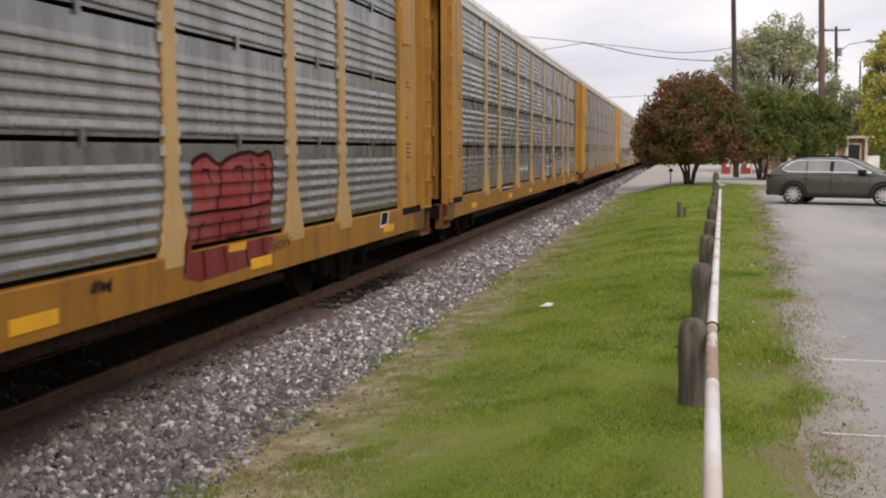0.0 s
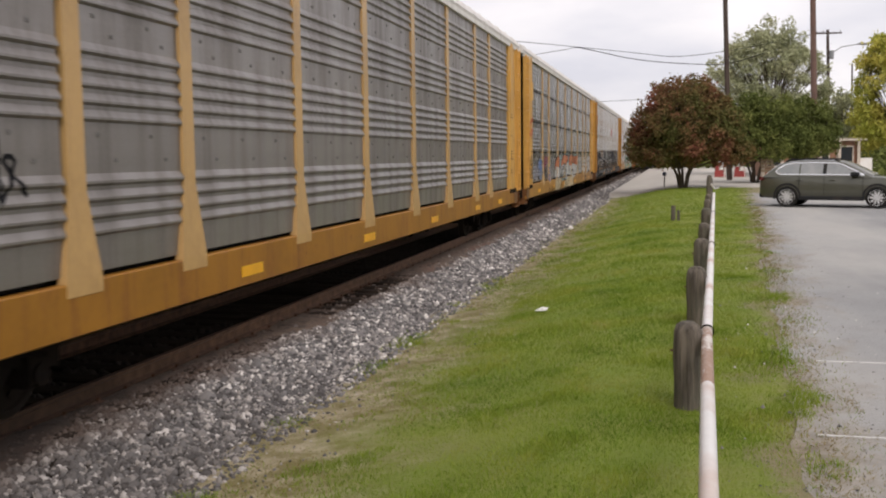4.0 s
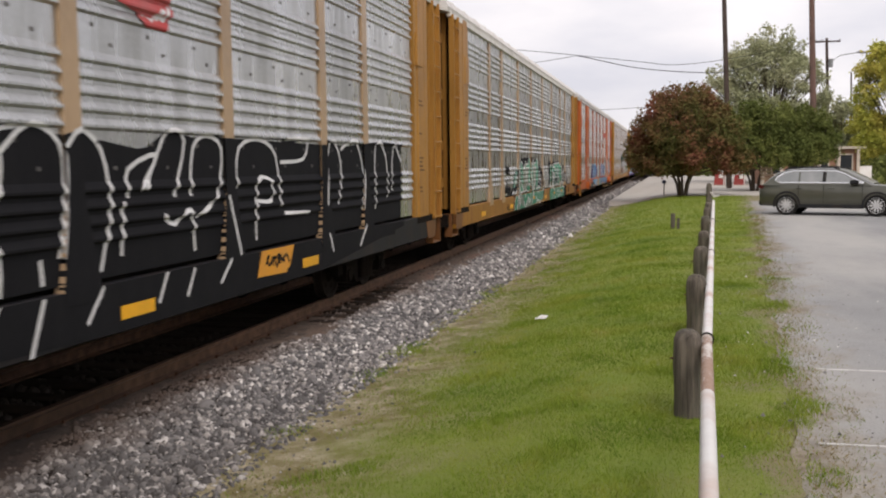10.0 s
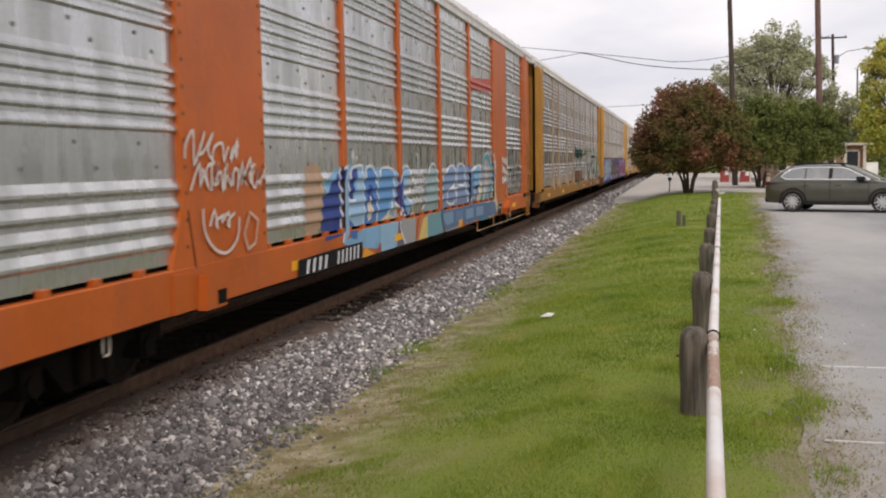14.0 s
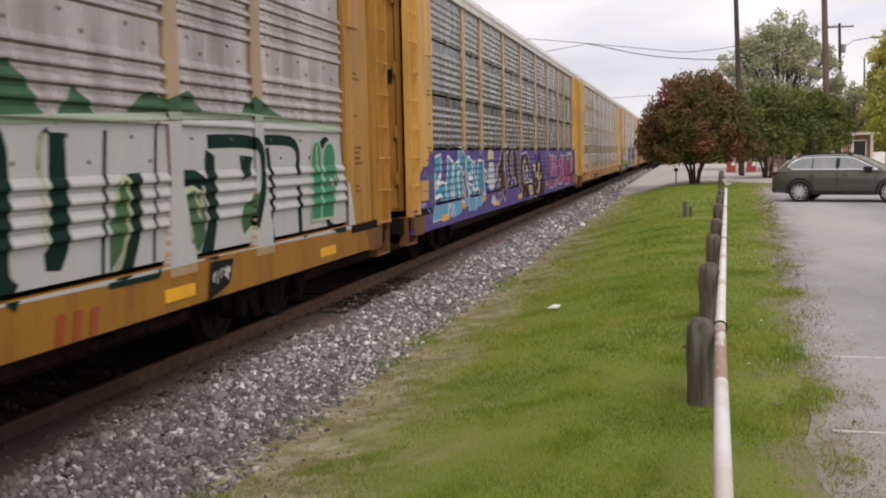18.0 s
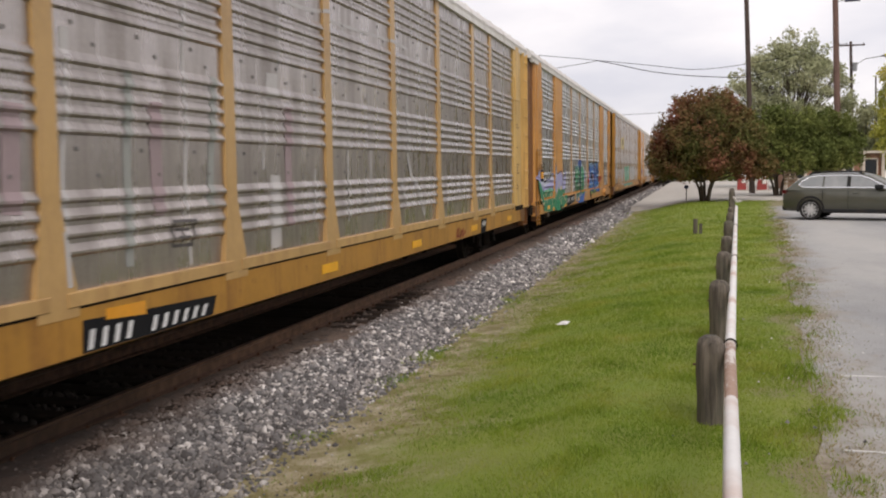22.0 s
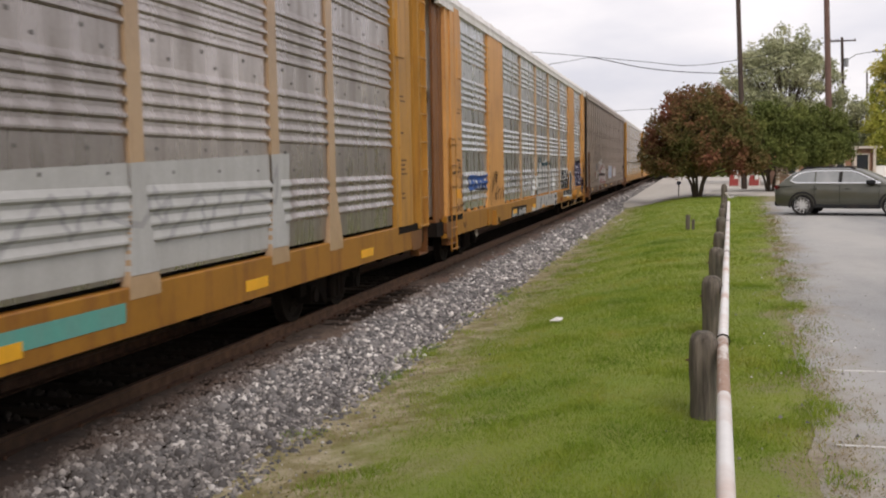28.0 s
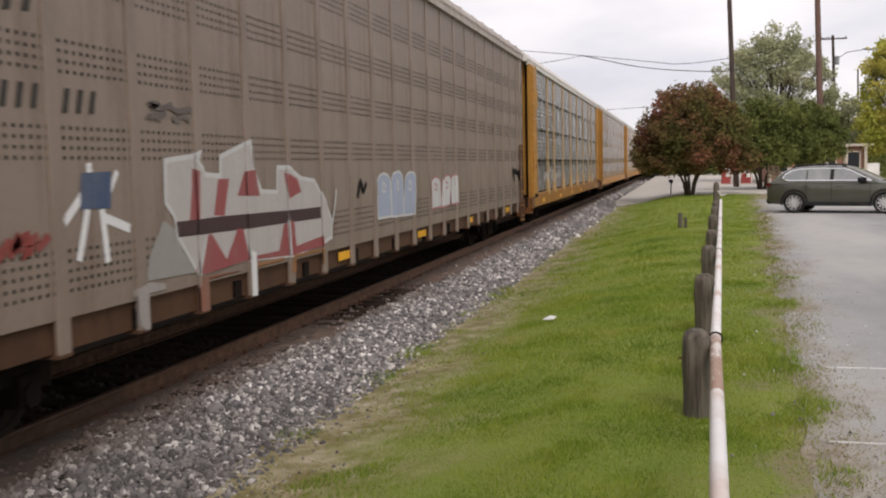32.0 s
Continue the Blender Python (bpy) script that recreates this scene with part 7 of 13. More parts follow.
    def scribble(self, quad, count, colour, w=0.035, seed=1, worn=0.25, lines=1):
        """An unreadable hand tag in squiggles."""
        rng = random.Random(seed)

        def at(s, r):
            top = [quad[0][i] + (quad[1][i] - quad[0][i]) * s for i in (0, 1)]
            bot = [quad[3][i] + (quad[2][i] - quad[3][i]) * s for i in (0, 1)]
            return (bot[0] + (top[0] - bot[0]) * r, bot[1] + (top[1] - bot[1]) * r)
        for line in range(lines):
            r0, r1 = 1 - (line + 0.88) / lines, 1 - (line + 0.05) / lines
            for i in range(count):
                a, b = (i + 0.08) / count, (i + 0.86) / count
                k = rng.randrange(5)
                j = lambda: rng.uniform(-0.06, 0.06)
                q = lambda s, r: at(a + (b - a) * s, r0 + (r1 - r0) * (r + j()))
                # an uneven squiggle: up and down strokes with a loop now and then
                pts, m = [], 4 + k % 3
                for step in range(m):
                    up = (step + k) % 2
                    pts.append(q(step / (m - 1) * 1.15 + rng.uniform(-0.22, 0.22), rng.uniform(0.55, 1.0) if up else rng.uniform(0.0, 0.4)))
                    if rng.random() < 0.3:
                        pts.append(q(step / (m - 1) * 1.15 - 0.25, rng.uniform(0.3, 0.7)))
                pts = soft([(u + 0.18 * (z - quad[3][1]), z) for u, z in pts])
                self.stroke(pts, w, colour, worn).flush("tag_letter" if self.name == "graffiti" else self.name)
        return self

    def done(self):
        LAYERS[self.n] = LAYERS.get(self.n, 0) + self.layer


GLYPHS = {}


def glyphs(body, offset):
    """Triangles of a word in the built-in font, and its box."""
    key = (body, round(offset, 4))
    if key not in GLYPHS:
        cu = bpy.data.curves.new("word", "FONT")
        cu.body, cu.size, cu.offset, cu.resolution_u = body, 1.0, offset, 3
        ob = bpy.data.objects.new("word", cu)
        me = ob.to_mesh()
        me.calc_loop_triangles()
        co = [(v.co.x, v.co.y) for v in me.vertices]
        # letters are the islands of the mesh, from left to right
        root = list(range(len(co)))

        def find(i):
            while root[i] != i:
                i = root[i]
            return i
        seen = {}
        for i, c in enumerate(co):
            j = seen.setdefault((round(c[0], 4), round(c[1], 4)), i)
            root[find(i)] = find(j)
        for t in me.loop_triangles:
            a, b, c = (find(i) for i in t.vertices)
            root[a] = root[c]
            root[find(b)] = find(c)
        groups = {}
        for t in me.loop_triangles:
            groups.setdefault(find(t.vertices[0]), []).append([co[i] for i in t.vertices])
        letters = sorted(groups.values(), key=lambda ts: min(p[0] for t in ts for p in t))
        xs, ys = [c[0] for c in co], [c[1] for c in co]
        GLYPHS[key] = (letters, (min(xs), max(xs), min(ys), max(ys)))
        ob.to_mesh_clear()
        bpy.data.objects.remove(ob)
        bpy.data.curves.remove(cu)
    return GLYPHS[key]


# each car carries its own tags
p = Paint(0, "graffiti", "dark red sprayed bubble letters in two rows")
p.patch([(18.93, 2.07), (18.88, 1.89), (18.97, 1.76), (18.83, 1.52), (18.65, 1.31), (18.60, 0.99), (18.92, 0.91), (20.60, 0.94), (20.80, 1.32), (20.89, 2.06), (20.80, 2.19), (20.53, 2.15), (20.27, 2.19), (19.82, 2.14), (19.52, 2.06), (19.27, 2.16), (19.06, 2.13)], (0.19, 0.018, 0.016), None, 0.3)
p.patch([(18.96, 2.05), (19.10, 2.11), (19.27, 2.13), (19.50, 2.03), (19.52, 1.84), (19.38, 1.61), (18.96, 1.59), (18.93, 1.77), (18.88, 1.89)], (0.25, 0.026, 0.022), None, 0.35)
p.patch([(19.59, 2.04), (19.86, 2.11), (20.23, 2.15), (20.29, 1.81), (20.20, 1.60), (19.56, 1.60), (19.55, 1.83)], (0.25, 0.026, 0.022), None, 0.35)
p.patch([(20.35, 2.13), (20.80, 2.15), (20.82, 2.02), (20.78, 1.64), (20.28, 1.61), (20.37, 1.88)], (0.25, 0.026, 0.022), None, 0.35)
p.line([(18.93, 2.07), (19.06, 2.13), (19.27, 2.16), (19.52, 2.06), (19.82, 2.14), (20.27, 2.19), (20.53, 2.15), (20.80, 2.19), (20.89, 2.06), (20.85, 1.64)], 0.05, (0.045, 0.008, 0.008))
p.line([(19.53, 2.04), (19.55, 1.83), (19.43, 1.61)], 0.035, (0.045, 0.008, 0.008))
p.line([(20.31, 2.12), (20.35, 1.88), (20.23, 1.60)], 0.035, (0.045, 0.008, 0.008))
p.line([(18.86, 1.58), (19.42, 1.59), (20.20, 1.58), (20.78, 1.63)], 0.035, (0.045, 0.008, 0.008))
p.line([(19.12, 2.00), (19.26, 2.01), (19.32, 1.88)], 0.035, (0.045, 0.008, 0.008))
p.line([(19.86, 2.02), (20.06, 2.03), (20.07, 1.89)], 0.035, (0.045, 0.008, 0.008))
p.line([(20.52, 2.04), (20.66, 2.04), (20.67, 1.87)], 0.035, (0.045, 0.008, 0.008))
p.line([(18.79, 1.49), (18.69, 1.31), (18.64, 1.03)], 0.035, (0.045, 0.008, 0.008))
p.line([(19.13, 1.50), (19.01, 1.31), (19.06, 0.93)], 0.035, (0.045, 0.008, 0.008))
p.line([(19.56, 1.52), (19.47, 1.27), (19.54, 0.95)], 0.035, (0.045, 0.008, 0.008))
p.line([(20.03, 1.52), (19.97, 1.26), (20.06, 0.94)], 0.035, (0.045, 0.008, 0.008))
p.line([(20.50, 1.53), (20.42, 1.22), (20.53, 0.95)], 0.035, (0.045, 0.008, 0.008))
p.line([(18.84, 1.26), (19.04, 1.27)], 0.035, (0.045, 0.008, 0.008))
p.line([(19.22, 1.24), (19.47, 1.26)], 0.035, (0.045, 0.008, 0.008))
p.line([(19.64, 1.29), (19.93, 1.28)], 0.035, (0.045, 0.008, 0.008))
p.line([(20.14, 1.30), (20.39, 1.30)], 0.035, (0.045, 0.008, 0.008))
p.patch([(19.60, 1.22), (20.03, 1.22), (19.99, 1.13), (19.57, 1.14)], AMBER, None, 0.1)
p.done()
p = Paint(0, "car_marking", "small dark stencil marks")
p.scribble([(17.11, 1.17), (17.39, 1.16), (17.38, 1.01), (17.1, 1.01)], 3, BLACK, 0.02, 4)
p.scribble([(20.63, 1.18), (21.24, 1.19), (21.23, 1.02), (20.62, 1.01)], 4, (0.2, 0.06, 0.02), 0.03, 9)
p.done()
p = Paint(1, "graffiti", "black and white hand tags")
p.line([(16.17, 1.64), (16.30, 1.70), (16.45, 2.02), (16.53, 2.18), (16.68, 2.23), (16.82, 2.22), (16.93, 2.11)], 0.05, BLACK)
p.line([(16.88, 2.23), (17.03, 2.21), (17.23, 2.23), (17.27, 2.10), (17.57, 2.08), (17.57, 1.83), (17.25, 1.78), (17.14, 1.93), (17.24, 2.06)], 0.05, BLACK)
p.line([(16.40, 1.46), (16.36, 1.26), (16.52, 1.11), (16.66, 1.12), (16.77, 1.25), (17.11, 1.19), (17.26, 1.37), (17.27, 1.55), (17.21, 1.78)], 0.05, BLACK)
p.line([(16.47, 1.92), (16.61, 1.98), (16.65, 1.77), (16.60, 1.81)], 0.05, BLACK)
p.line([(17.64, 1.60), (17.72, 1.83), (17.98, 1.86), (17.86, 1.74)], 0.05, BLACK)
p.line([(17.43, 1.56), (17.85, 1.55), (17.88, 1.45)], 0.05, BLACK)
p.line([(17.69, 1.37), (17.76, 1.24), (17.91, 1.36), (17.98, 1.22), (18.22, 1.31)], 0.05, BLACK)
p.line([(16.35, 1.69), (16.47, 1.88), (16.64, 1.98), (16.92, 1.90), (16.94, 1.62), (16.80, 1.45), (16.58, 1.49)], 0.07, PALE)
p.line([(16.46, 1.35), (16.57, 1.46), (16.73, 1.36), (17.22, 1.34)], 0.07, PALE)
p.line([(16.40, 1.64), (16.81, 1.63), (17.24, 1.63)], 0.07, PALE)
p.line([(16.91, 2.18), (16.95, 1.97), (16.88, 1.80)], 0.07, PALE)
p.line([(17.40, 1.62), (17.97, 1.60)], 0.07, PALE)
p.line([(19.06, 1.90), (19.20, 2.16), (19.56, 2.28), (19.93, 2.22), (20.00, 2.06), (20.32, 2.06), (20.25, 1.86), (19.85, 1.82), (19.81, 2.00)], 0.045, BLACK)
p.line([(19.11, 1.50), (19.02, 1.28), (19.18, 1.08), (19.60, 1.18), (19.85, 1.40), (19.79, 1.64), (19.53, 1.75), (19.22, 1.67), (19.11, 1.50)], 0.045, BLACK)
p.line([(20.50, 2.01), (21.09, 2.07), (20.94, 1.79), (20.55, 1.78)], 0.045, BLACK)
p.line([(20.29, 1.51), (20.92, 1.53), (20.72, 1.38)], 0.045, BLACK)
p.line([(20.46, 1.25), (20.68, 1.31)], 0.045, BLACK)
p.line([(18.94, 1.79), (19.32, 1.73), (19.53, 1.84), (19.79, 1.73), (19.98, 1.78)], 0.06, PALE)
p.line([(19.22, 1.67), (19.52, 1.56), (19.73, 1.64)], 0.06, PALE)
p.line([(20.43, 1.76), (20.94, 1.79)], 0.06, PALE)
p.line([(20.68, 1.90), (20.42, 1.56), (21.06, 1.62)], 0.06, PALE)
p.line([(19.58, 1.21), (19.77, 1.43)], 0.06, PALE)
p.line([(21.88, 1.95), (22.19, 1.95), (22.06, 1.66)], 0.06, PALE)
p.line([(24.23, 1.77), (24.56, 1.83), (24.45, 1.69)], 0.06, PALE)
p.line([(24.79, 1.68), (24.91, 1.85), (25.26, 1.70)], 0.06, PALE)
p.line([(25.39, 1.88), (25.51, 1.66), (25.91, 1.94), (25.90, 1.72)], 0.06, PALE)
p.line([(19.52, 1.61), (19.76, 1.26)], 0.06, PALE)
p.bars([(16.74, 1.11), (17.20, 1.10), (17.18, 0.98), (16.72, 1.02)], [3, 3], (0.16, 0.06, 0.015))
p.bars([(19.60, 1.16), (20.13, 1.17), (20.09, 1.04), (19.54, 1.05)], [3], (0.20, 0.07, 0.02))
p.done()
p = Paint(1, "graffiti", "faded white scrawl")
p.scribble([(10.29, 1.8), (12.02, 1.78), (12, 1.49), (10.26, 1.48)], 8, PALE, 0.05, 18, 0.5)
p.done()
p = Paint(1, "car_marking", "stencilled bars on a dark plate")
p.patch([(7.18, 1.28), (9.05, 1.29), (9.04, 1.14), (7.17, 1.12)], BLACK)
p.scribble([(7.29, 1.24), (8.92, 1.25), (8.91, 1.17), (7.28, 1.16)], 9, WHITE, 0.03, 19)
p.done()
p = Paint(0, "test_plate", "black and white stencil plate")
p.patch([(24.99, 1.23), (25.44, 1.24), (25.33, 0.99), (24.9, 0.98)], WHITE)
p.patch([(25.03, 1.21), (25.37, 1.21), (25.29, 1.03), (24.96, 1.02)], BLACK)
p.done()
p = Paint(2, "graffiti", "white hand tags")
p.scribble([(24.61, 2.24), (25.34, 2.27), (25.27, 1.38), (24.54, 1.41)], 2, PALE, 0.045, 21, 0.4, 3)
p.scribble([(22.33, 2.14), (22.93, 2.13), (22.9, 1.7), (22.29, 1.7)], 3, PALE, 0.05, 22, 0.4)
p.done()
p = Paint(2, "graffiti", "black tag over white scrawl")
p.scribble([(2.62, 2.99), (3.45, 3.04), (3.38, 1.77), (2.55, 1.75)], 3, PALE, 0.05, 23, 0.5, 2)
p.scribble([(1.47, 2.49), (2.59, 2.47), (2.57, 2.11), (1.44, 2.09)], 2, BLACK, 0.05, 24)
p.scribble([(3.56, 2.49), (4.6, 2.51), (4.56, 1.73), (3.51, 1.72)], 2, BLACK, 0.04, 25)
p.done()
p = Paint(2, "test_plate", "black and white stencil plate")
p.patch([(-3.65, 1.21), (-3.19, 1.23), (-3.3, 0.94), (-3.72, 0.93)], WHITE)
p.patch([(-3.61, 1.19), (-3.24, 1.2), (-3.33, 0.97), (-3.67, 0.96)], BLACK)
p.done()
p = Paint(3, "graffiti", "large orange and white lettering with black outlines and teal haze")
p.patch([(10.68, 2.19), (10.81, 2.25), (11.44, 2.08), (12.26, 2.26), (14.01, 2.27), (14.25, 2.13), (14.51, 2.12), (15.37, 2.33), (16.00, 2.30), (16.34, 2.19), (18.58, 2.24), (18.58, 1.35), (15.94, 1.29), (14.45, 1.29), (13.94, 1.23), (13.03, 1.07), (11.80, 1.11), (11.37, 1.10), (10.82, 1.17), (10.79, 1.54), (10.72, 1.91)], (0.20, 0.31, 0.31), None, 0.3)
p.patch([(9.00, 1.29), (9.08, 1.57), (9.24, 1.72), (9.79, 1.77), (10.64, 1.73), (10.79, 1.54), (10.82, 1.19), (10.34, 1.23), (9.75, 1.21)], PALE, None, 0.45)
p.patch([(11.38, 1.73), (12.68, 1.81), (14.10, 1.85), (14.48, 1.76), (14.45, 1.29), (13.82, 1.21), (13.04, 1.14), (11.93, 1.17), (11.41, 1.61)], PALE, None, 0.45)
p.patch([(14.48, 1.73), (15.80, 1.76), (18.60, 1.77), (18.57, 1.31), (15.93, 1.11), (15.29, 1.11), (14.65, 1.27)], PALE, None, 0.45)
p.patch([(8.91, 1.21), (9.75, 1.23), (10.95, 1.16), (10.78, 1.06), (10.48, 0.79), (10.28, 0.79), (8.89, 0.79)], (0.56, 0.45, 0.28), None, 0.45)
p.patch([(11.92, 1.03), (13.03, 1.10), (14.19, 1.26), (15.93, 1.20), (16.08, 0.79), (14.97, 0.79), (13.45, 0.79), (11.90, 0.79)], (0.56, 0.45, 0.28), None, 0.45)
p.patch([(9.14, 1.59), (9.25, 1.88), (9.53, 2.03), (9.82, 2.10), (10.18, 2.13), (10.27, 2.18), (10.46, 2.22), (10.70, 2.20), (10.75, 1.76), (10.26, 1.72), (10.23, 1.64), (10.09, 1.70), (9.59, 1.72)], ORANGE_P, None, 0.3)
p.patch([(11.36, 1.75), (11.39, 1.92), (11.55, 2.01), (11.99, 2.09), (12.30, 2.21), (12.67, 2.22), (12.68, 1.82), (12.32, 1.81), (11.57, 1.72)], ORANGE_P, None, 0.3)
p.patch([(12.68, 1.82), (12.69, 2.21), (13.01, 2.22), (13.21, 2.16), (14.06, 2.15), (14.05, 1.95), (13.63, 1.89), (13.57, 1.77), (13.08, 1.74)], ORANGE_P, None, 0.3)
p.patch([(14.48, 1.77), (14.50, 1.97), (14.92, 2.15), (15.59, 2.25), (15.83, 2.11), (15.81, 1.82), (15.48, 1.72), (14.82, 1.68)], ORANGE_P, None, 0.3)
p.patch([(16.11, 1.81), (16.16, 2.14), (16.60, 2.15), (16.71, 1.79)], ORANGE_P, None, 0.3)
p.patch([(16.76, 1.77), (16.88, 2.10), (18.53, 2.19), (18.55, 1.72), (17.87, 1.69)], ORANGE_P, None, 0.3)
p.patch([(10.86, 1.63), (11.03, 1.71), (11.52, 1.62), (11.80, 1.68), (11.81, 1.29), (11.38, 1.14), (10.91, 1.22)], (0.22, 0.24, 0.24), None, 0.3)
p.patch([(10.89, 1.57), (11.03, 1.71), (11.20, 1.72), (11.27, 1.54), (11.18, 1.36), (10.97, 1.32), (10.86, 1.43)], PALE, None, 0.25)
p.stroke([(10.89, 1.57), (11.03, 1.71), (11.20, 1.72), (11.27, 1.54), (11.18, 1.36), (10.97, 1.32), (10.86, 1.43)], 0.07, BLACK, 0.2, True).flush("painted_line")
p.line([(8.93, 0.91), (9.04, 1.31), (9.18, 1.79), (9.43, 2.02), (9.82, 2.10), (10.18, 2.14), (10.27, 2.19), (10.46, 2.23), (10.70, 2.21), (10.74, 2.05), (10.76, 1.69), (10.80, 1.36), (10.84, 1.17)], 0.075, BLACK)
p.line([(9.59, 1.72), (9.53, 1.85), (9.61, 1.98), (9.82, 2.06)], 0.075, BLACK)
p.line([(9.60, 1.73), (9.69, 1.54), (9.79, 1.30), (9.79, 1.07), (9.59, 0.79)], 0.075, BLACK)
p.line([(10.27, 2.13), (10.21, 1.76), (10.25, 1.62)], 0.075, BLACK)
p.line([(10.03, 1.34), (10.16, 1.15), (10.22, 0.79)], 0.075, BLACK)
p.line([(10.93, 1.17), (10.95, 1.04), (10.54, 0.79)], 0.075, BLACK)
p.line([(11.34, 1.73), (11.40, 1.94), (11.55, 2.01), (11.99, 2.11), (12.34, 2.23), (12.67, 2.22)], 0.075, BLACK)
p.line([(12.69, 2.22), (13.01, 2.23), (13.21, 2.16), (14.06, 2.17), (14.05, 1.95), (13.63, 1.89), (13.51, 1.77)], 0.075, BLACK)
p.line([(11.36, 1.73), (11.52, 1.58), (11.92, 1.70), (11.89, 1.16), (11.98, 0.79)], 0.075, BLACK)
p.line([(12.32, 1.81), (12.27, 1.72), (12.41, 1.27), (12.41, 1.16)], 0.075, BLACK)
p.line([(12.81, 1.54), (12.73, 1.38), (12.93, 1.13), (12.98, 0.79), (12.81, 0.79)], 0.075, BLACK)
p.line([(12.05, 1.17), (12.54, 1.10), (12.58, 0.94), (12.38, 0.79)], 0.075, BLACK)
p.line([(13.15, 1.30), (13.71, 1.30), (14.25, 1.28), (14.05, 1.11), (13.28, 0.79)], 0.075, BLACK)
p.line([(14.48, 1.74), (14.43, 1.97), (14.85, 2.15), (15.60, 2.27), (15.79, 2.14), (15.82, 1.81), (15.34, 1.89), (15.33, 1.72)], 0.075, BLACK)
p.line([(14.48, 1.72), (14.34, 1.53), (14.63, 1.49)], 0.075, BLACK)
p.line([(14.82, 1.71), (14.87, 1.36), (14.94, 1.19)], 0.075, BLACK)
p.line([(15.47, 1.52), (15.87, 1.44), (16.01, 1.10), (16.11, 0.79)], 0.075, BLACK)
p.line([(16.06, 1.81), (16.16, 2.14), (16.42, 2.16), (16.65, 2.10), (16.69, 1.76), (16.47, 1.52), (16.39, 1.40), (16.74, 1.42)], 0.075, BLACK)
p.line([(16.76, 1.76), (16.88, 2.15), (17.17, 1.79), (17.51, 2.09), (18.53, 2.19)], 0.075, BLACK)
p.line([(17.59, 2.09), (17.64, 1.36), (17.75, 1.19)], 0.075, BLACK)
p.line([(18.53, 2.17), (18.52, 1.24), (18.76, 1.12)], 0.075, BLACK)
p.patch([(12.23, 1.83), (13.13, 1.80), (13.14, 1.20), (12.91, 1.54), (12.83, 1.76), (12.49, 1.77), (12.54, 1.17), (12.41, 1.19), (12.31, 1.69)], BLACK, None, 0.1)
p.patch([(11.69, 1.04), (12.04, 1.05), (12.12, 0.97), (11.79, 0.93)], AMBER, None, 0.1)
p.patch([(14.64, 1.04), (15.14, 1.05), (15.10, 0.97), (14.70, 0.97)], AMBER, None, 0.1)
p.done()
p = Paint(3, "stencil_plate", "dark stencil bars on the sill")
p.bars([(6.83, 0.99), (7.21, 1.01), (7.17, 0.79), (6.79, 0.79)], [2], (0.03, 0.025, 0.02))
p.bars([(7.65, 1.01), (8.54, 1.00), (8.47, 0.79), (7.60, 0.79)], [6], (0.03, 0.025, 0.02))
p.done()
p = Paint(3, "graffiti", "faded red and blue bubble letters")
p.line([(5.43, 2.06), (5.51, 2.12), (5.67, 2.10), (5.69, 1.95), (5.54, 1.81), (5.41, 1.80)], 0.07, (0.25, 0.07, 0.10))
p.line([(5.72, 2.09), (5.70, 1.83), (5.87, 1.84), (5.94, 1.94), (5.80, 2.02)], 0.07, (0.25, 0.07, 0.10))
p.line([(5.94, 1.99), (6.04, 2.08), (6.15, 2.02), (6.11, 1.81), (5.93, 1.86)], 0.07, (0.25, 0.07, 0.10))
p.line([(6.19, 2.08), (6.48, 2.09), (6.48, 1.96), (6.24, 1.88), (6.19, 2.08)], 0.07, (0.25, 0.07, 0.10))
p.line([(5.42, 1.60), (5.50, 1.56), (5.67, 1.70), (5.65, 1.48)], 0.04, (0.02, 0.02, 0.03))
p.line([(5.72, 1.71), (5.73, 1.51), (5.85, 1.48), (5.89, 1.74)], 0.04, (0.02, 0.02, 0.03))
p.line([(5.97, 1.59), (6.08, 1.81), (6.14, 1.79), (6.08, 1.44)], 0.04, (0.02, 0.02, 0.03))
p.line([(6.23, 1.75), (6.32, 1.75), (6.34, 1.52)], 0.04, (0.02, 0.02, 0.03))
p.line([(5.46, 1.48), (5.60, 1.52), (5.62, 1.43), (5.85, 1.51)], 0.04, (0.02, 0.02, 0.03))
p.line([(6.14, 1.43), (6.30, 1.45), (6.41, 1.56)], 0.04, (0.02, 0.02, 0.03))
p.line([(6.98, 1.69), (7.13, 1.72), (7.15, 1.62), (6.97, 1.57), (7.12, 1.56), (7.08, 1.50)], 0.05, (0.10, 0.16, 0.36))
p.line([(6.96, 1.39), (7.07, 1.46), (7.11, 1.26), (6.98, 1.19)], 0.05, (0.10, 0.16, 0.36))
p.line([(6.95, 1.47), (6.90, 1.16)], 0.05, (0.10, 0.16, 0.36))
p.done()
p = Paint(3, "graffiti", "rows of white handwriting")
p.scribble([(21.5, 1.94), (23, 2.01), (22.95, 1.28), (21.45, 1.31)], 7, WHITE, 0.04, 31, 0.3, 3)
p.scribble([(23.46, 2.05), (25.89, 2.14), (25.83, 1.29), (23.4, 1.31)], 7, WHITE, 0.04, 32, 0.3, 3)
p.scribble([(20.74, 1.6), (21.45, 1.53), (21.43, 1.29), (20.72, 1.34)], 3, WHITE, 0.05, 33)
p.done()
p = Paint(3, "graffiti", "white scrawl")
p.scribble([(18.4, 2.09), (25.7, 2.08), (25.66, 1.04), (18.35, 1.24)], 6, PALE, 0.03, 34, 0.4, 3)
p.done()
p = Paint(3, "graffiti", "faded blue cloud and small black tags")
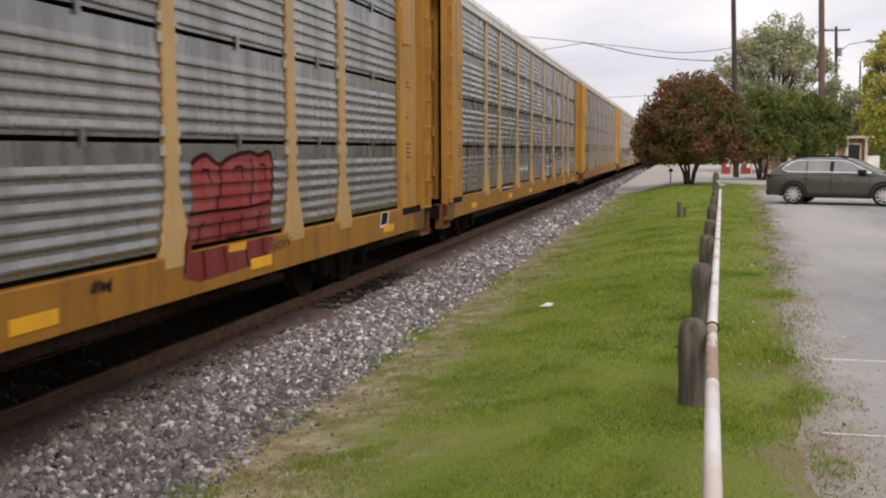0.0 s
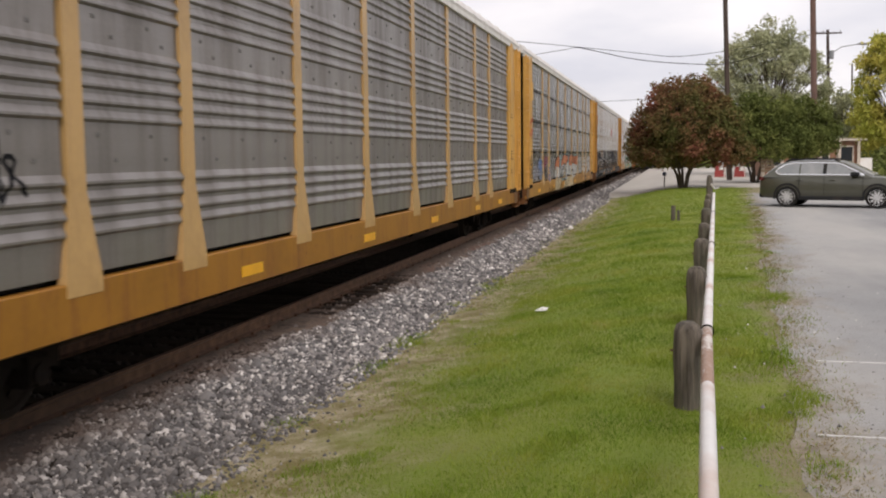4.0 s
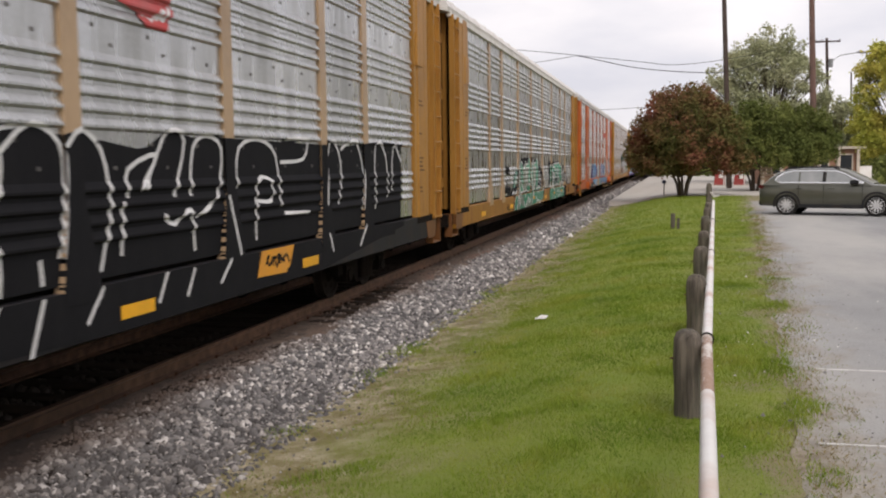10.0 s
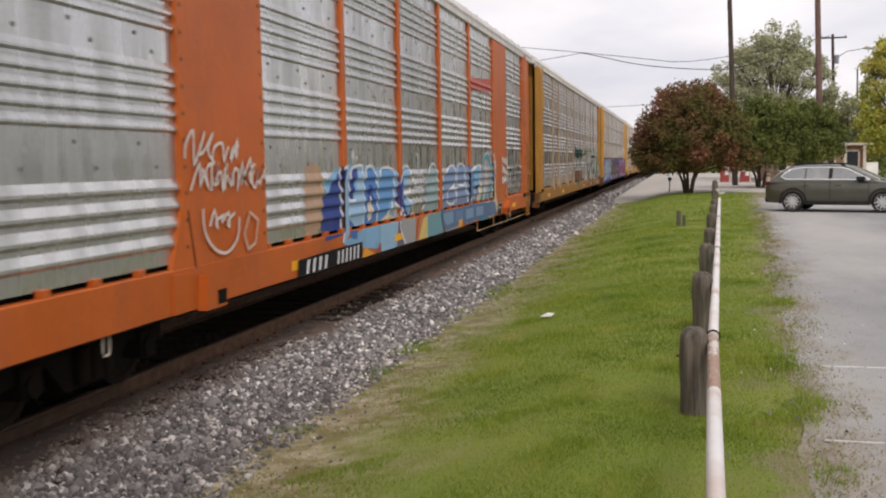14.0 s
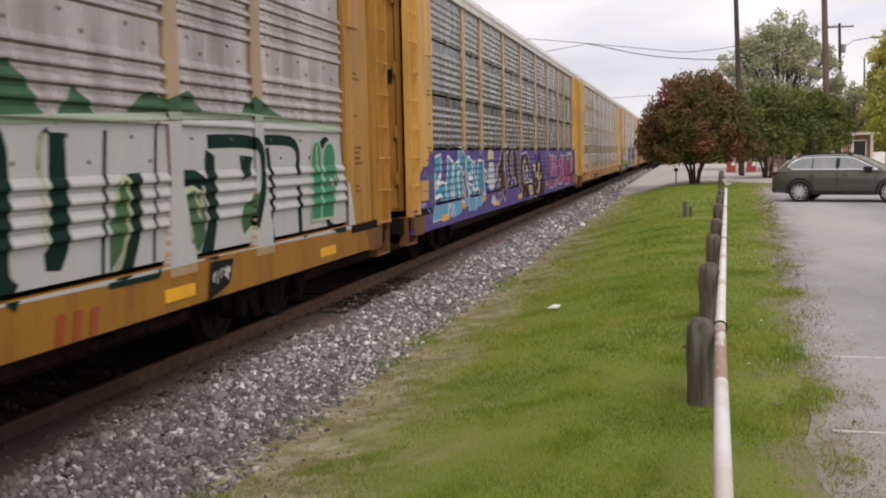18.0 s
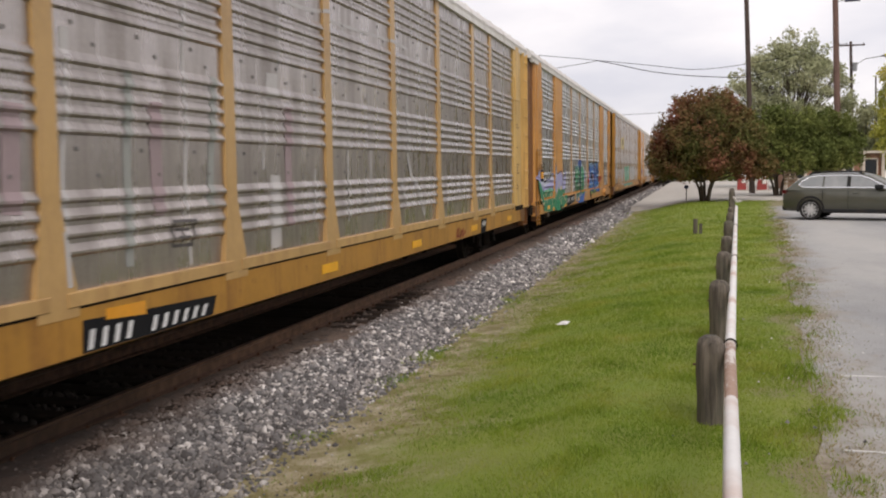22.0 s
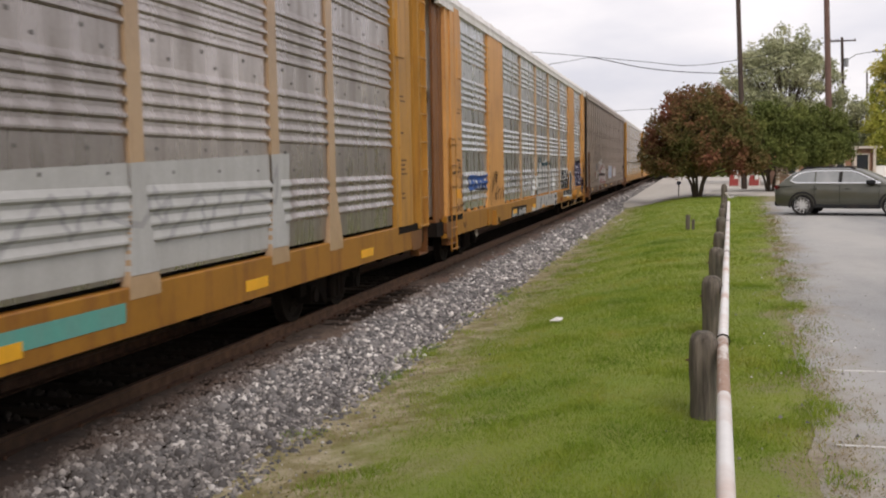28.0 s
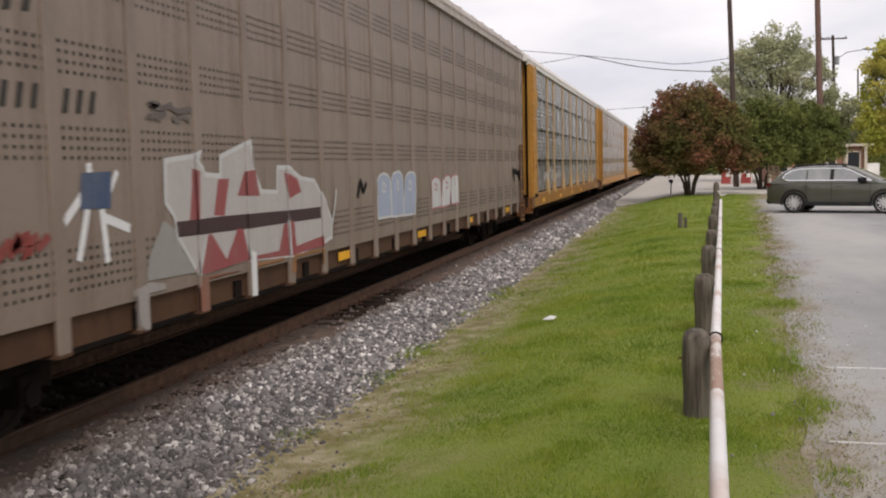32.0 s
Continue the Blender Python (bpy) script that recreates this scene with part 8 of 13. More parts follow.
p.patch([(4.02, 2.02), (4.50, 2.10), (5.08, 2.04), (5.11, 1.58), (5.03, 1.30), (4.32, 1.33), (3.98, 1.54), (3.77, 1.77)], (0.16, 0.19, 0.26), None, 0.75)
p.patch([(4.19, 1.97), (4.75, 2.02), (5.07, 1.95), (5.05, 1.67), (4.47, 1.63), (4.11, 1.75)], (0.09, 0.16, 0.34), None, 0.65)
p.patch([(2.70, 1.81), (3.24, 1.83), (3.77, 1.70), (3.98, 1.48), (3.41, 1.37), (2.81, 1.39), (2.64, 1.62)], (0.27, 0.27, 0.30), None, 0.75)
p.line([(2.77, 1.77), (2.78, 1.65), (2.89, 1.74), (2.93, 1.64)], 0.025, (0.03, 0.028, 0.03))
p.line([(2.99, 1.76), (3.15, 1.76), (3.05, 1.70), (3.19, 1.64)], 0.025, (0.03, 0.028, 0.03))
p.line([(3.26, 1.75), (3.33, 1.62), (3.44, 1.75)], 0.025, (0.03, 0.028, 0.03))
p.line([(3.45, 1.62), (3.60, 1.75), (3.74, 1.62)], 0.025, (0.03, 0.028, 0.03))
p.line([(3.52, 1.66), (3.67, 1.67)], 0.025, (0.03, 0.028, 0.03))
p.line([(3.82, 1.72), (3.99, 1.62), (4.13, 1.72)], 0.025, (0.03, 0.028, 0.03))
p.line([(4.20, 1.60), (4.29, 1.70), (4.46, 1.60), (4.57, 1.70)], 0.025, (0.03, 0.028, 0.03))
p.line([(2.82, 1.55), (2.92, 1.60), (3.03, 1.50)], 0.025, (0.03, 0.028, 0.03))
p.line([(3.17, 1.50), (3.24, 1.59), (3.42, 1.49)], 0.025, (0.03, 0.028, 0.03))
p.line([(3.54, 1.57), (3.64, 1.46), (3.81, 1.53), (3.91, 1.43)], 0.025, (0.03, 0.028, 0.03))
p.scribble([(5.48, 2.25), (6.72, 2.27), (6.67, 1.65), (5.43, 1.62)], 3, (0.3, 0.08, 0.12), 0.04, 36, 0.6)
p.scribble([(5.49, 1.77), (6.68, 1.78), (6.65, 1.3), (5.46, 1.33)], 3, BLACK, 0.025, 37)
p.done()
p = Paint(3, "graffiti", "black outlined hand tag in two rows on the end sheet")
p.line([(1.58, 1.99), (1.44, 1.95), (1.59, 1.89), (1.45, 1.83)], 0.028, (0.03, 0.028, 0.03))
p.line([(1.70, 1.98), (1.65, 1.83), (1.75, 1.92), (1.78, 1.82), (1.69, 1.89)], 0.028, (0.03, 0.028, 0.03))
p.line([(1.86, 1.98), (1.83, 1.83), (1.96, 1.96), (1.96, 1.84)], 0.028, (0.03, 0.028, 0.03))
p.line([(2.10, 1.95), (1.98, 1.90), (2.08, 1.80), (2.14, 1.92)], 0.028, (0.03, 0.028, 0.03))
p.line([(1.47, 1.74), (1.64, 1.72), (1.44, 1.55), (1.66, 1.56)], 0.028, (0.03, 0.028, 0.03))
p.line([(1.75, 1.70), (1.70, 1.57), (1.82, 1.57), (1.85, 1.68), (1.75, 1.70)], 0.028, (0.03, 0.028, 0.03))
p.line([(1.87, 1.54), (1.90, 1.70), (1.99, 1.55), (2.03, 1.70)], 0.028, (0.03, 0.028, 0.03))
p.line([(2.13, 1.67), (2.03, 1.64), (2.03, 1.47), (2.12, 1.56), (2.06, 1.57)], 0.028, (0.03, 0.028, 0.03))
p.line([(1.45, 2.03), (2.06, 2.02)], 0.028, (0.03, 0.028, 0.03))
p.line([(1.47, 1.51), (1.69, 1.45), (2.01, 1.45)], 0.028, (0.03, 0.028, 0.03))
p.bars([(1.60, 2.18), (2.03, 2.19), (2.03, 2.11), (1.59, 2.10)], [7], (0.13, 0.062, 0.02))
p.scribble([(1.41, 3.44), (2.07, 3.54), (2, 2.74), (1.35, 2.65)], 2, (0.5, 0.06, 0.04), 0.04, 39, 0.3, 2)
p.done()
p = Paint(3, "test_plate", "black and white stencil plate")
p.patch([(22.1, 1.09), (22.47, 1.09), (22.38, 0.79), (22.01, 0.79)], BLACK)
p.scribble([(22.14, 1.03), (22.39, 1.05), (22.38, 0.9), (22.13, 0.79)], 2, PALE, 0.03, 6)
p.done()
p = Paint(4, "graffiti", "black bubble letters with thin white outlines")
p.patch([(2.88, 2.32), (3.54, 2.41), (3.92, 2.49), (4.18, 2.43), (4.48, 2.49), (4.8, 2.44), (4.91, 2.34), (5.13, 2.52), (5.32, 2.41), (5.43, 2.35), (5.79, 2.49), (6.11, 2.39), (6.39, 2.5), (6.62, 2.37), (6.6, 1.35), (6.75, 1.34), (7.01, 1.94), (7.17, 2.28), (7.68, 2.49), (9.02, 2.51), (9.4, 2.4), (9.86, 2.5), (10.25, 2.37), (10.72, 2.49), (11.26, 2.24), (11.34, 1.86), (11.95, 1.85), (12.09, 2.44), (13.28, 2.51), (15.93, 2.45), (16.72, 2.36), (18.02, 2.5), (24.97, 2.45), (24.75, 1.02), (9.73, 1), (4.85, 0.79), (2.77, 0.74)], BLACK, None, 0.15)
p.line([(3.18, 2.18), (3.53, 2.37), (3.79, 2.47), (4.01, 2.47), (4.15, 2.38), (4.23, 2.21), (4.23, 2.04), (4.17, 1.78), (4.02, 1.64), (3.82, 1.6), (3.57, 1.67)], 0.045, WHITE)
p.line([(3.89, 2.42), (3.84, 2.01), (3.81, 1.65)], 0.045, WHITE)
p.line([(3.87, 1.61), (3.94, 1.45), (3.96, 1.28)], 0.045, WHITE)
p.line([(4.17, 1.76), (4.36, 1.77), (4.52, 1.7), (4.59, 1.52)], 0.045, WHITE)
p.line([(4.32, 1.72), (4.28, 1.28)], 0.045, WHITE)
p.line([(4.22, 2.3), (4.33, 2.43), (4.52, 2.49), (4.72, 2.46), (4.85, 2.31), (4.92, 2.02), (4.91, 1.71)], 0.045, WHITE)
p.line([(4.87, 2.28), (5.01, 2.45), (5.13, 2.52), (5.27, 2.41), (5.42, 2.21), (5.33, 1.94), (5.32, 1.77), (5.05, 1.78), (5, 1.39), (4.79, 1.17), (4.62, 0.9)], 0.045, WHITE)
p.line([(5.32, 1.77), (5.37, 1.51)], 0.045, WHITE)
p.line([(5.42, 2.29), (5.59, 2.44), (5.79, 2.49), (6, 2.43), (6.12, 2.26), (6.13, 2)], 0.045, WHITE)
p.line([(6.14, 2.26), (6.22, 2.44), (6.39, 2.5), (6.57, 2.41), (6.65, 2.15), (6.55, 1.3)], 0.045, WHITE)
p.line([(5.32, 1.27), (5.26, 1.06), (5.11, 0.91)], 0.045, WHITE)
p.line([(5.87, 1.47), (5.84, 1.28)], 0.045, WHITE)
p.line([(5.79, 1.21), (5.71, 0.92)], 0.045, WHITE)
p.line([(3.97, 1.23), (4.12, 1.19), (4.09, 1.04), (3.94, 0.9)], 0.045, WHITE)
p.line([(6.46, 1.19), (6.26, 0.93)], 0.045, WHITE)
p.line([(6.58, 1.23), (6.63, 0.93)], 0.045, WHITE)
p.line([(7.11, 2), (7.09, 2.15), (7.21, 2.28), (7.35, 2.25)], 0.035, WHITE)
p.line([(7.48, 2.02), (7.45, 2.27), (7.6, 2.42), (7.91, 2.51), (8.11, 2.39), (8.16, 2.07), (8.24, 1.84), (8.44, 1.83), (8.6, 2.14), (8.51, 2.44), (8.93, 2.53), (9.2, 2.4), (9.29, 2.13), (9.16, 1.7), (8.89, 1.92), (8.62, 1.83)], 0.035, WHITE)
p.line([(9.39, 2.2), (9.56, 2.41), (9.86, 2.5), (10.16, 2.39), (10.23, 2.12), (10.25, 1.58)], 0.035, WHITE)
p.line([(10.35, 2.2), (10.53, 2.42), (10.77, 2.5), (11.11, 2.38), (11.31, 2.2), (10.46, 2.16), (10.39, 1.73), (10.48, 1.58), (11.38, 1.56), (11.41, 2.16)], 0.035, WHITE)
p.line([(7.58, 1.83), (7.63, 1.58), (7.6, 1.2)], 0.035, WHITE)
p.line([(8.03, 1.85), (8.25, 1.47), (8.16, 1.11)], 0.035, WHITE)
p.line([(8.89, 1.92), (8.89, 1.22)], 0.035, WHITE)
p.line([(9.38, 2.13), (9.47, 1.8)], 0.035, WHITE)
p.line([(9.79, 1.98), (9.94, 1.67)], 0.035, WHITE)
p.line([(10.19, 1.35), (9.99, 0.94)], 0.035, WHITE)
p.line([(10.85, 1.32), (10.64, 0.92)], 0.035, WHITE)
p.line([(11.64, 1.3), (11.4, 0.93)], 0.035, WHITE)
p.line([(12.52, 1.38), (12.26, 0.95)], 0.035, WHITE)
p.line([(13.58, 1.4), (13.38, 0.95)], 0.035, WHITE)
p.line([(14.9, 1.44), (14.6, 1.01)], 0.035, WHITE)
p.line([(11.95, 1.85), (12.09, 2.37), (12.39, 2.51), (12.69, 2.38), (12.67, 1.83)], 0.035, WHITE)
p.line([(12.76, 1.83), (12.95, 2.45), (13.28, 2.52), (13.62, 2.4), (13.59, 1.81)], 0.035, WHITE)
p.line([(13.7, 1.8), (13.84, 2.43), (14.17, 2.51), (14.5, 2.29), (14.4, 1.79)], 0.035, WHITE)
p.line([(14.64, 1.83), (14.78, 2.39), (15.07, 2.5), (15.39, 2.29), (15.33, 1.82)], 0.035, WHITE)
p.line([(15.55, 1.87), (15.66, 2.35), (15.88, 2.47)], 0.035, WHITE)
p.line([(7.29, 1.96), (7.07, 1.85), (6.89, 1.44)], 0.035, WHITE)
p.patch([(11.91, 1.58), (11.96, 2.25), (12.27, 2.49), (12.56, 2.50), (12.76, 2.34), (13.03, 2.51), (13.37, 2.49), (13.60, 2.40), (13.92, 2.53), (14.24, 2.43), (14.52, 2.56), (14.87, 2.44), (15.18, 2.53), (15.58, 2.45), (15.84, 2.51), (16.18, 2.40), (16.20, 1.29), (16.26, 0.79), (11.79, 0.93), (11.83, 1.44)], BLACK, None, 0.1)
p.patch([(16.18, 1.01), (16.42, 1.90), (16.74, 2.31), (17.26, 2.54), (17.80, 2.48), (18.26, 2.52), (18.74, 2.42), (19.32, 2.53), (19.82, 2.43), (20.27, 2.56), (20.97, 2.32), (20.98, 1.34), (21.11, 0.79), (16.26, 0.79)], BLACK, None, 0.1)
p.patch([(21.24, 1.24), (21.55, 2.54), (22.26, 2.46), (23.23, 2.52), (24.08, 2.57), (25.38, 2.54), (25.31, 1.13), (21.11, 0.79)], BLACK, None, 0.1)
p.line([(12.61, 2.38), (12.37, 2.49), (12.13, 2.40), (11.97, 2.16), (11.94, 1.78), (12.12, 1.66), (12.40, 1.64), (12.56, 1.72), (12.46, 1.80), (12.22, 1.76)], 0.045, WHITE)
p.line([(12.61, 2.38), (12.73, 2.25), (12.70, 1.83), (12.50, 1.66), (11.98, 1.64), (11.82, 1.31)], 0.045, WHITE)
p.line([(12.80, 2.25), (12.87, 2.41), (13.14, 2.50), (13.42, 2.42), (13.62, 2.20), (13.59, 1.80), (13.60, 1.64)], 0.045, WHITE)
p.line([(13.25, 2.48), (13.19, 2.05), (13.17, 1.62), (13.28, 1.29)], 0.045, WHITE)
p.line([(13.63, 2.35), (13.92, 2.51), (14.17, 2.46), (14.36, 2.25), (14.29, 1.87)], 0.045, WHITE)
p.line([(14.38, 2.51), (14.52, 2.56), (14.84, 2.36), (14.85, 2.08), (14.68, 1.84), (14.33, 1.87), (14.29, 1.29)], 0.045, WHITE)
p.line([(14.86, 2.30), (15.21, 2.53), (15.57, 2.39), (15.60, 2.01), (15.51, 1.49)], 0.045, WHITE)
p.line([(15.62, 2.36), (15.84, 2.51), (16.14, 2.34), (16.24, 1.88), (16.07, 1.33)], 0.045, WHITE)
p.line([(13.59, 1.72), (13.74, 1.79), (13.99, 1.73), (13.97, 1.52)], 0.045, WHITE)
p.line([(13.08, 1.65), (13.25, 1.59), (13.67, 1.74), (13.65, 1.29)], 0.045, WHITE)
p.line([(14.68, 1.84), (14.81, 1.53), (14.79, 1.25)], 0.045, WHITE)
p.line([(15.27, 1.50), (15.29, 1.30)], 0.045, WHITE)
p.line([(12.76, 1.64), (12.81, 1.40), (12.45, 0.91)], 0.045, WHITE)
p.line([(13.28, 1.22), (13.03, 0.90)], 0.045, WHITE)
p.line([(13.57, 1.22), (13.46, 0.95)], 0.045, WHITE)
p.line([(14.22, 1.24), (14.01, 0.92)], 0.045, WHITE)
p.line([(14.71, 1.23), (14.45, 0.79)], 0.045, WHITE)
p.line([(15.22, 1.21), (15.04, 0.79)], 0.045, WHITE)
p.line([(16.01, 1.21), (15.76, 0.93)], 0.045, WHITE)
p.line([(16.52, 1.93), (16.54, 2.18), (17.04, 2.31), (16.72, 1.99)], 0.045, WHITE)
p.line([(16.81, 1.99), (17.04, 2.31), (17.26, 2.54), (17.57, 2.45), (17.32, 1.91)], 0.045, WHITE)
p.line([(17.65, 1.91), (17.74, 2.38), (18.03, 2.51), (18.37, 2.38), (18.22, 1.89), (17.75, 1.70)], 0.045, WHITE)
p.line([(18.71, 1.95), (18.79, 2.39), (19.32, 2.50), (19.81, 2.32), (19.92, 1.70)], 0.045, WHITE)
p.line([(19.95, 2.24), (20.71, 2.28), (20.82, 2.53), (20.11, 2.52)], 0.045, WHITE)
p.line([(20.00, 1.62), (20.83, 1.59)], 0.045, WHITE)
p.line([(17.10, 1.75), (17.31, 1.65), (17.64, 1.77), (17.72, 1.36)], 0.045, WHITE)
p.line([(18.46, 1.89), (18.67, 1.23)], 0.045, WHITE)
p.line([(19.23, 1.80), (19.64, 1.79), (19.65, 2.01), (19.24, 2.02), (19.20, 1.35)], 0.045, WHITE)
p.line([(16.42, 1.90), (16.39, 1.43)], 0.045, WHITE)
p.line([(17.07, 1.23), (16.89, 0.95)], 0.045, WHITE)
p.line([(17.60, 1.20), (17.43, 0.94)], 0.045, WHITE)
p.line([(18.42, 1.21), (18.16, 0.98)], 0.045, WHITE)
p.line([(21.50, 1.65), (21.73, 2.54), (22.17, 2.24), (22.03, 1.64)], 0.045, WHITE)
p.line([(22.18, 2.42), (22.84, 2.56), (23.21, 2.06), (23.10, 1.51)], 0.045, WHITE)
p.line([(23.81, 1.49), (23.86, 2.52), (24.43, 2.34), (24.48, 1.66)], 0.045, WHITE)
p.line([(24.72, 1.75), (24.90, 2.52), (25.37, 2.24)], 0.045, WHITE)
p.line([(21.48, 1.27), (21.64, 1.01)], 0.045, WHITE)
p.line([(23.17, 1.28), (22.83, 0.98)], 0.045, WHITE)
p.line([(11.82, 1.31), (11.76, 1.10)], 0.045, WHITE)
p.line([(11.52, 1.22), (11.37, 0.90)], 0.045, WHITE)
p.line([(11.68, 1.20), (11.66, 0.90)], 0.045, WHITE)
p.patch([(19.33, 1.23), (20.19, 1.23), (20.02, 0.95), (19.23, 0.96)], AMBER, None, 0.2)
p.scribble([(7.53, 2.38), (8.14, 2.36), (8.11, 1.84), (7.49, 1.83)], 3, WHITE, 0.03, 46)
p.done()
p = Paint(4, "stencil_plate", "white stencil bars on the sill")
p.bars([(7.17, 1.17), (9.33, 1.17), (9.32, 0.98), (7.16, 0.96)], [4, 6], WHITE)
p.done()
p = Paint(4, "graffiti", "red six-sided tag")
p.patch([(16.8, 3.63), (17.29, 3.78), (17.41, 3.67), (17.25, 3.45), (16.89, 3.45), (16.78, 3.52)], (0.5, 0.06, 0.06))
p.scribble([(16.9, 3.65), (17.29, 3.7), (17.28, 3.54), (16.89, 3.5)], 2, WHITE, 0.05, 47)
p.done()
p = Paint(4, "graffiti", "red tag")
p.patch([(16.31, 3.97), (16.94, 4.14), (17.64, 3.95), (17.01, 3.54), (16.43, 3.61)], (0.5, 0.08, 0.08))
p.done()
p = Paint(4, "side_plate_label", "yellow stencil plate")
p.patch([(19.21, 1.25), (20.13, 1.24), (19.93, 0.9), (19.06, 0.93)], AMBER)
p.scribble([(19.3, 1.17), (19.98, 1.14), (19.97, 0.98), (19.29, 1)], 3, BLACK, 0.04, 48)
p.done()
p = Paint(5, "stencil_plate", "black stencil bars on the sill")
p.bars([(7.56, 1.05), (8.20, 1.02), (8.20, 0.79), (7.55, 0.90)], [4], BLACK)
p.bars([(8.52, 1.06), (9.15, 1.04), (9.10, 0.79), (8.49, 0.79)], [4], BLACK)
p.done()
p = Paint(5, "graffiti", "green and grey block letters with white outlines and black shadow")
p.patch([(10.31, 1.33), (10.42, 2.20), (10.70, 2.25), (11.05, 2.33), (11.19, 2.28), (11.34, 2.39), (11.49, 2.36), (11.70, 2.38), (12.22, 2.37), (12.61, 2.42), (13.26, 2.41), (13.41, 2.25), (14.11, 2.40), (14.49, 2.25), (14.58, 2.06), (15.01, 2.15), (15.58, 1.94), (15.74, 1.63), (15.90, 1.10), (15.37, 0.79), (14.72, 1.21), (12.65, 1.22), (10.96, 1.22)], (0.012, 0.012, 0.018), None, 0.2)
p.patch([(10.16, 1.25), (11.01, 1.23), (12.65, 1.24), (12.95, 1.33), (15.66, 1.33), (15.69, 0.91), (12.62, 0.79), (11.11, 0.79), (10.12, 0.79)], (0.028, 0.21, 0.12), None, 0.25)
p.patch([(11.07, 0.79), (11.94, 1.10), (12.36, 0.92), (12.54, 1.16), (12.84, 0.79), (12.91, 0.79), (11.68, 0.79)], (0.16, 0.19, 0.15), None, 0.25)
p.patch([(10.52, 2.02), (11.39, 2.07), (11.32, 1.51), (11.20, 1.27), (10.71, 1.31)], (0.028, 0.21, 0.12), None, 0.25)
p.patch([(11.48, 2.23), (11.74, 2.23), (11.81, 1.70), (11.78, 1.38), (11.45, 1.27), (11.35, 1.35), (11.48, 1.96)], (0.24, 0.25, 0.21), None, 0.25)
p.patch([(11.85, 2.16), (12.26, 2.18), (12.31, 2.32), (12.64, 2.32), (12.72, 2.04), (12.68, 1.64), (12.68, 1.53), (12.18, 1.55), (12.18, 1.71), (12.27, 2.03), (11.87, 2.04)], (0.05, 0.28, 0.17), None, 0.25)
p.patch([(11.88, 2.02), (12.25, 2.02), (12.16, 1.61), (12.19, 1.54), (12.68, 1.52), (12.64, 1.38), (11.90, 1.44), (11.83, 1.60)], (0.24, 0.25, 0.21), None, 0.25)
p.patch([(11.85, 1.44), (12.66, 1.49), (12.62, 1.26), (12.01, 1.31)], (0.028, 0.20, 0.11), None, 0.25)
p.patch([(13.25, 2.24), (13.56, 2.25), (13.56, 1.58), (13.76, 1.37), (13.58, 1.30), (13.02, 1.30), (13.00, 1.50), (13.24, 1.89)], (0.24, 0.25, 0.21), None, 0.25)
p.patch([(12.71, 1.49), (12.85, 2.18), (13.09, 2.18), (13.20, 1.87), (13.11, 1.49), (12.95, 1.33)], (0.04, 0.26, 0.15), None, 0.25)
p.patch([(13.65, 2.18), (14.05, 2.21), (14.13, 2.31), (14.40, 2.31), (14.52, 2.02), (14.54, 1.60), (14.50, 1.34), (14.04, 1.41), (14.04, 2.06), (13.73, 2.04)], (0.07, 0.30, 0.20), None, 0.25)
p.patch([(13.68, 2.02), (14.01, 2.05), (13.97, 1.68), (14.04, 1.41), (13.76, 1.39), (13.59, 1.60)], (0.24, 0.25, 0.21), None, 0.25)
p.line([(10.76, 1.99), (11.39, 2.07)], 0.05, WHITE)
p.line([(11.39, 2.07), (11.45, 2.23), (11.74, 2.24), (11.78, 2.08), (11.82, 1.77), (11.78, 1.38), (11.45, 1.27), (11.20, 1.13), (11.33, 1.37), (11.49, 2.22)], 0.05, WHITE)
p.line([(11.83, 1.79), (11.79, 1.94), (11.85, 2.15), (12.26, 2.18), (12.31, 2.32), (12.64, 2.33), (12.71, 2.02), (12.69, 1.52), (12.19, 1.55), (12.17, 1.71), (12.28, 2.03), (11.91, 2.04)], 0.05, WHITE)
p.line([(12.84, 2.19), (13.09, 2.18), (13.19, 1.87), (13.30, 2.25), (13.54, 2.26), (13.58, 1.87), (13.61, 1.58), (13.81, 1.35), (13.42, 1.32), (13.67, 1.48)], 0.05, WHITE)
p.line([(12.84, 2.19), (12.76, 1.71), (13.02, 1.26), (13.10, 1.07), (13.26, 1.17)], 0.05, WHITE)
p.line([(13.68, 2.04), (13.65, 2.20), (14.05, 2.21), (14.12, 2.32), (14.40, 2.33), (14.53, 2.06), (14.53, 1.35), (14.04, 1.40), (13.98, 1.81), (14.09, 2.05), (13.73, 2.04), (13.57, 1.58)], 0.05, WHITE)
p.line([(11.73, 1.37), (12.01, 1.27), (12.45, 1.27), (12.52, 1.16), (12.30, 0.97), (12.04, 0.94), (11.94, 1.11), (11.21, 0.79), (10.94, 0.99)], 0.05, WHITE)
p.line([(12.98, 1.28), (13.06, 1.01), (13.25, 1.20)], 0.05, WHITE)
p.line([(13.67, 1.25), (13.73, 1.00), (13.97, 1.00)], 0.05, WHITE)
p.line([(13.97, 1.00), (14.13, 1.18), (14.51, 1.23), (14.76, 0.79), (14.19, 0.94), (13.72, 0.79)], 0.05, WHITE)
p.line([(14.41, 1.23), (14.63, 1.35), (15.06, 1.33), (15.18, 1.07), (15.38, 0.79)], 0.05, WHITE)
p.line([(12.67, 1.49), (12.87, 1.24), (12.89, 1.04), (12.62, 0.79)], 0.05, WHITE)
p.line([(11.94, 1.10), (12.02, 1.08), (12.08, 0.99), (11.99, 0.98)], 0.05, WHITE)
p.line([(10.88, 1.31), (11.02, 1.36), (11.07, 1.47)], 0.05, WHITE)
p.line([(14.83, 1.96), (14.81, 1.68), (14.90, 1.48)], 0.05, WHITE)
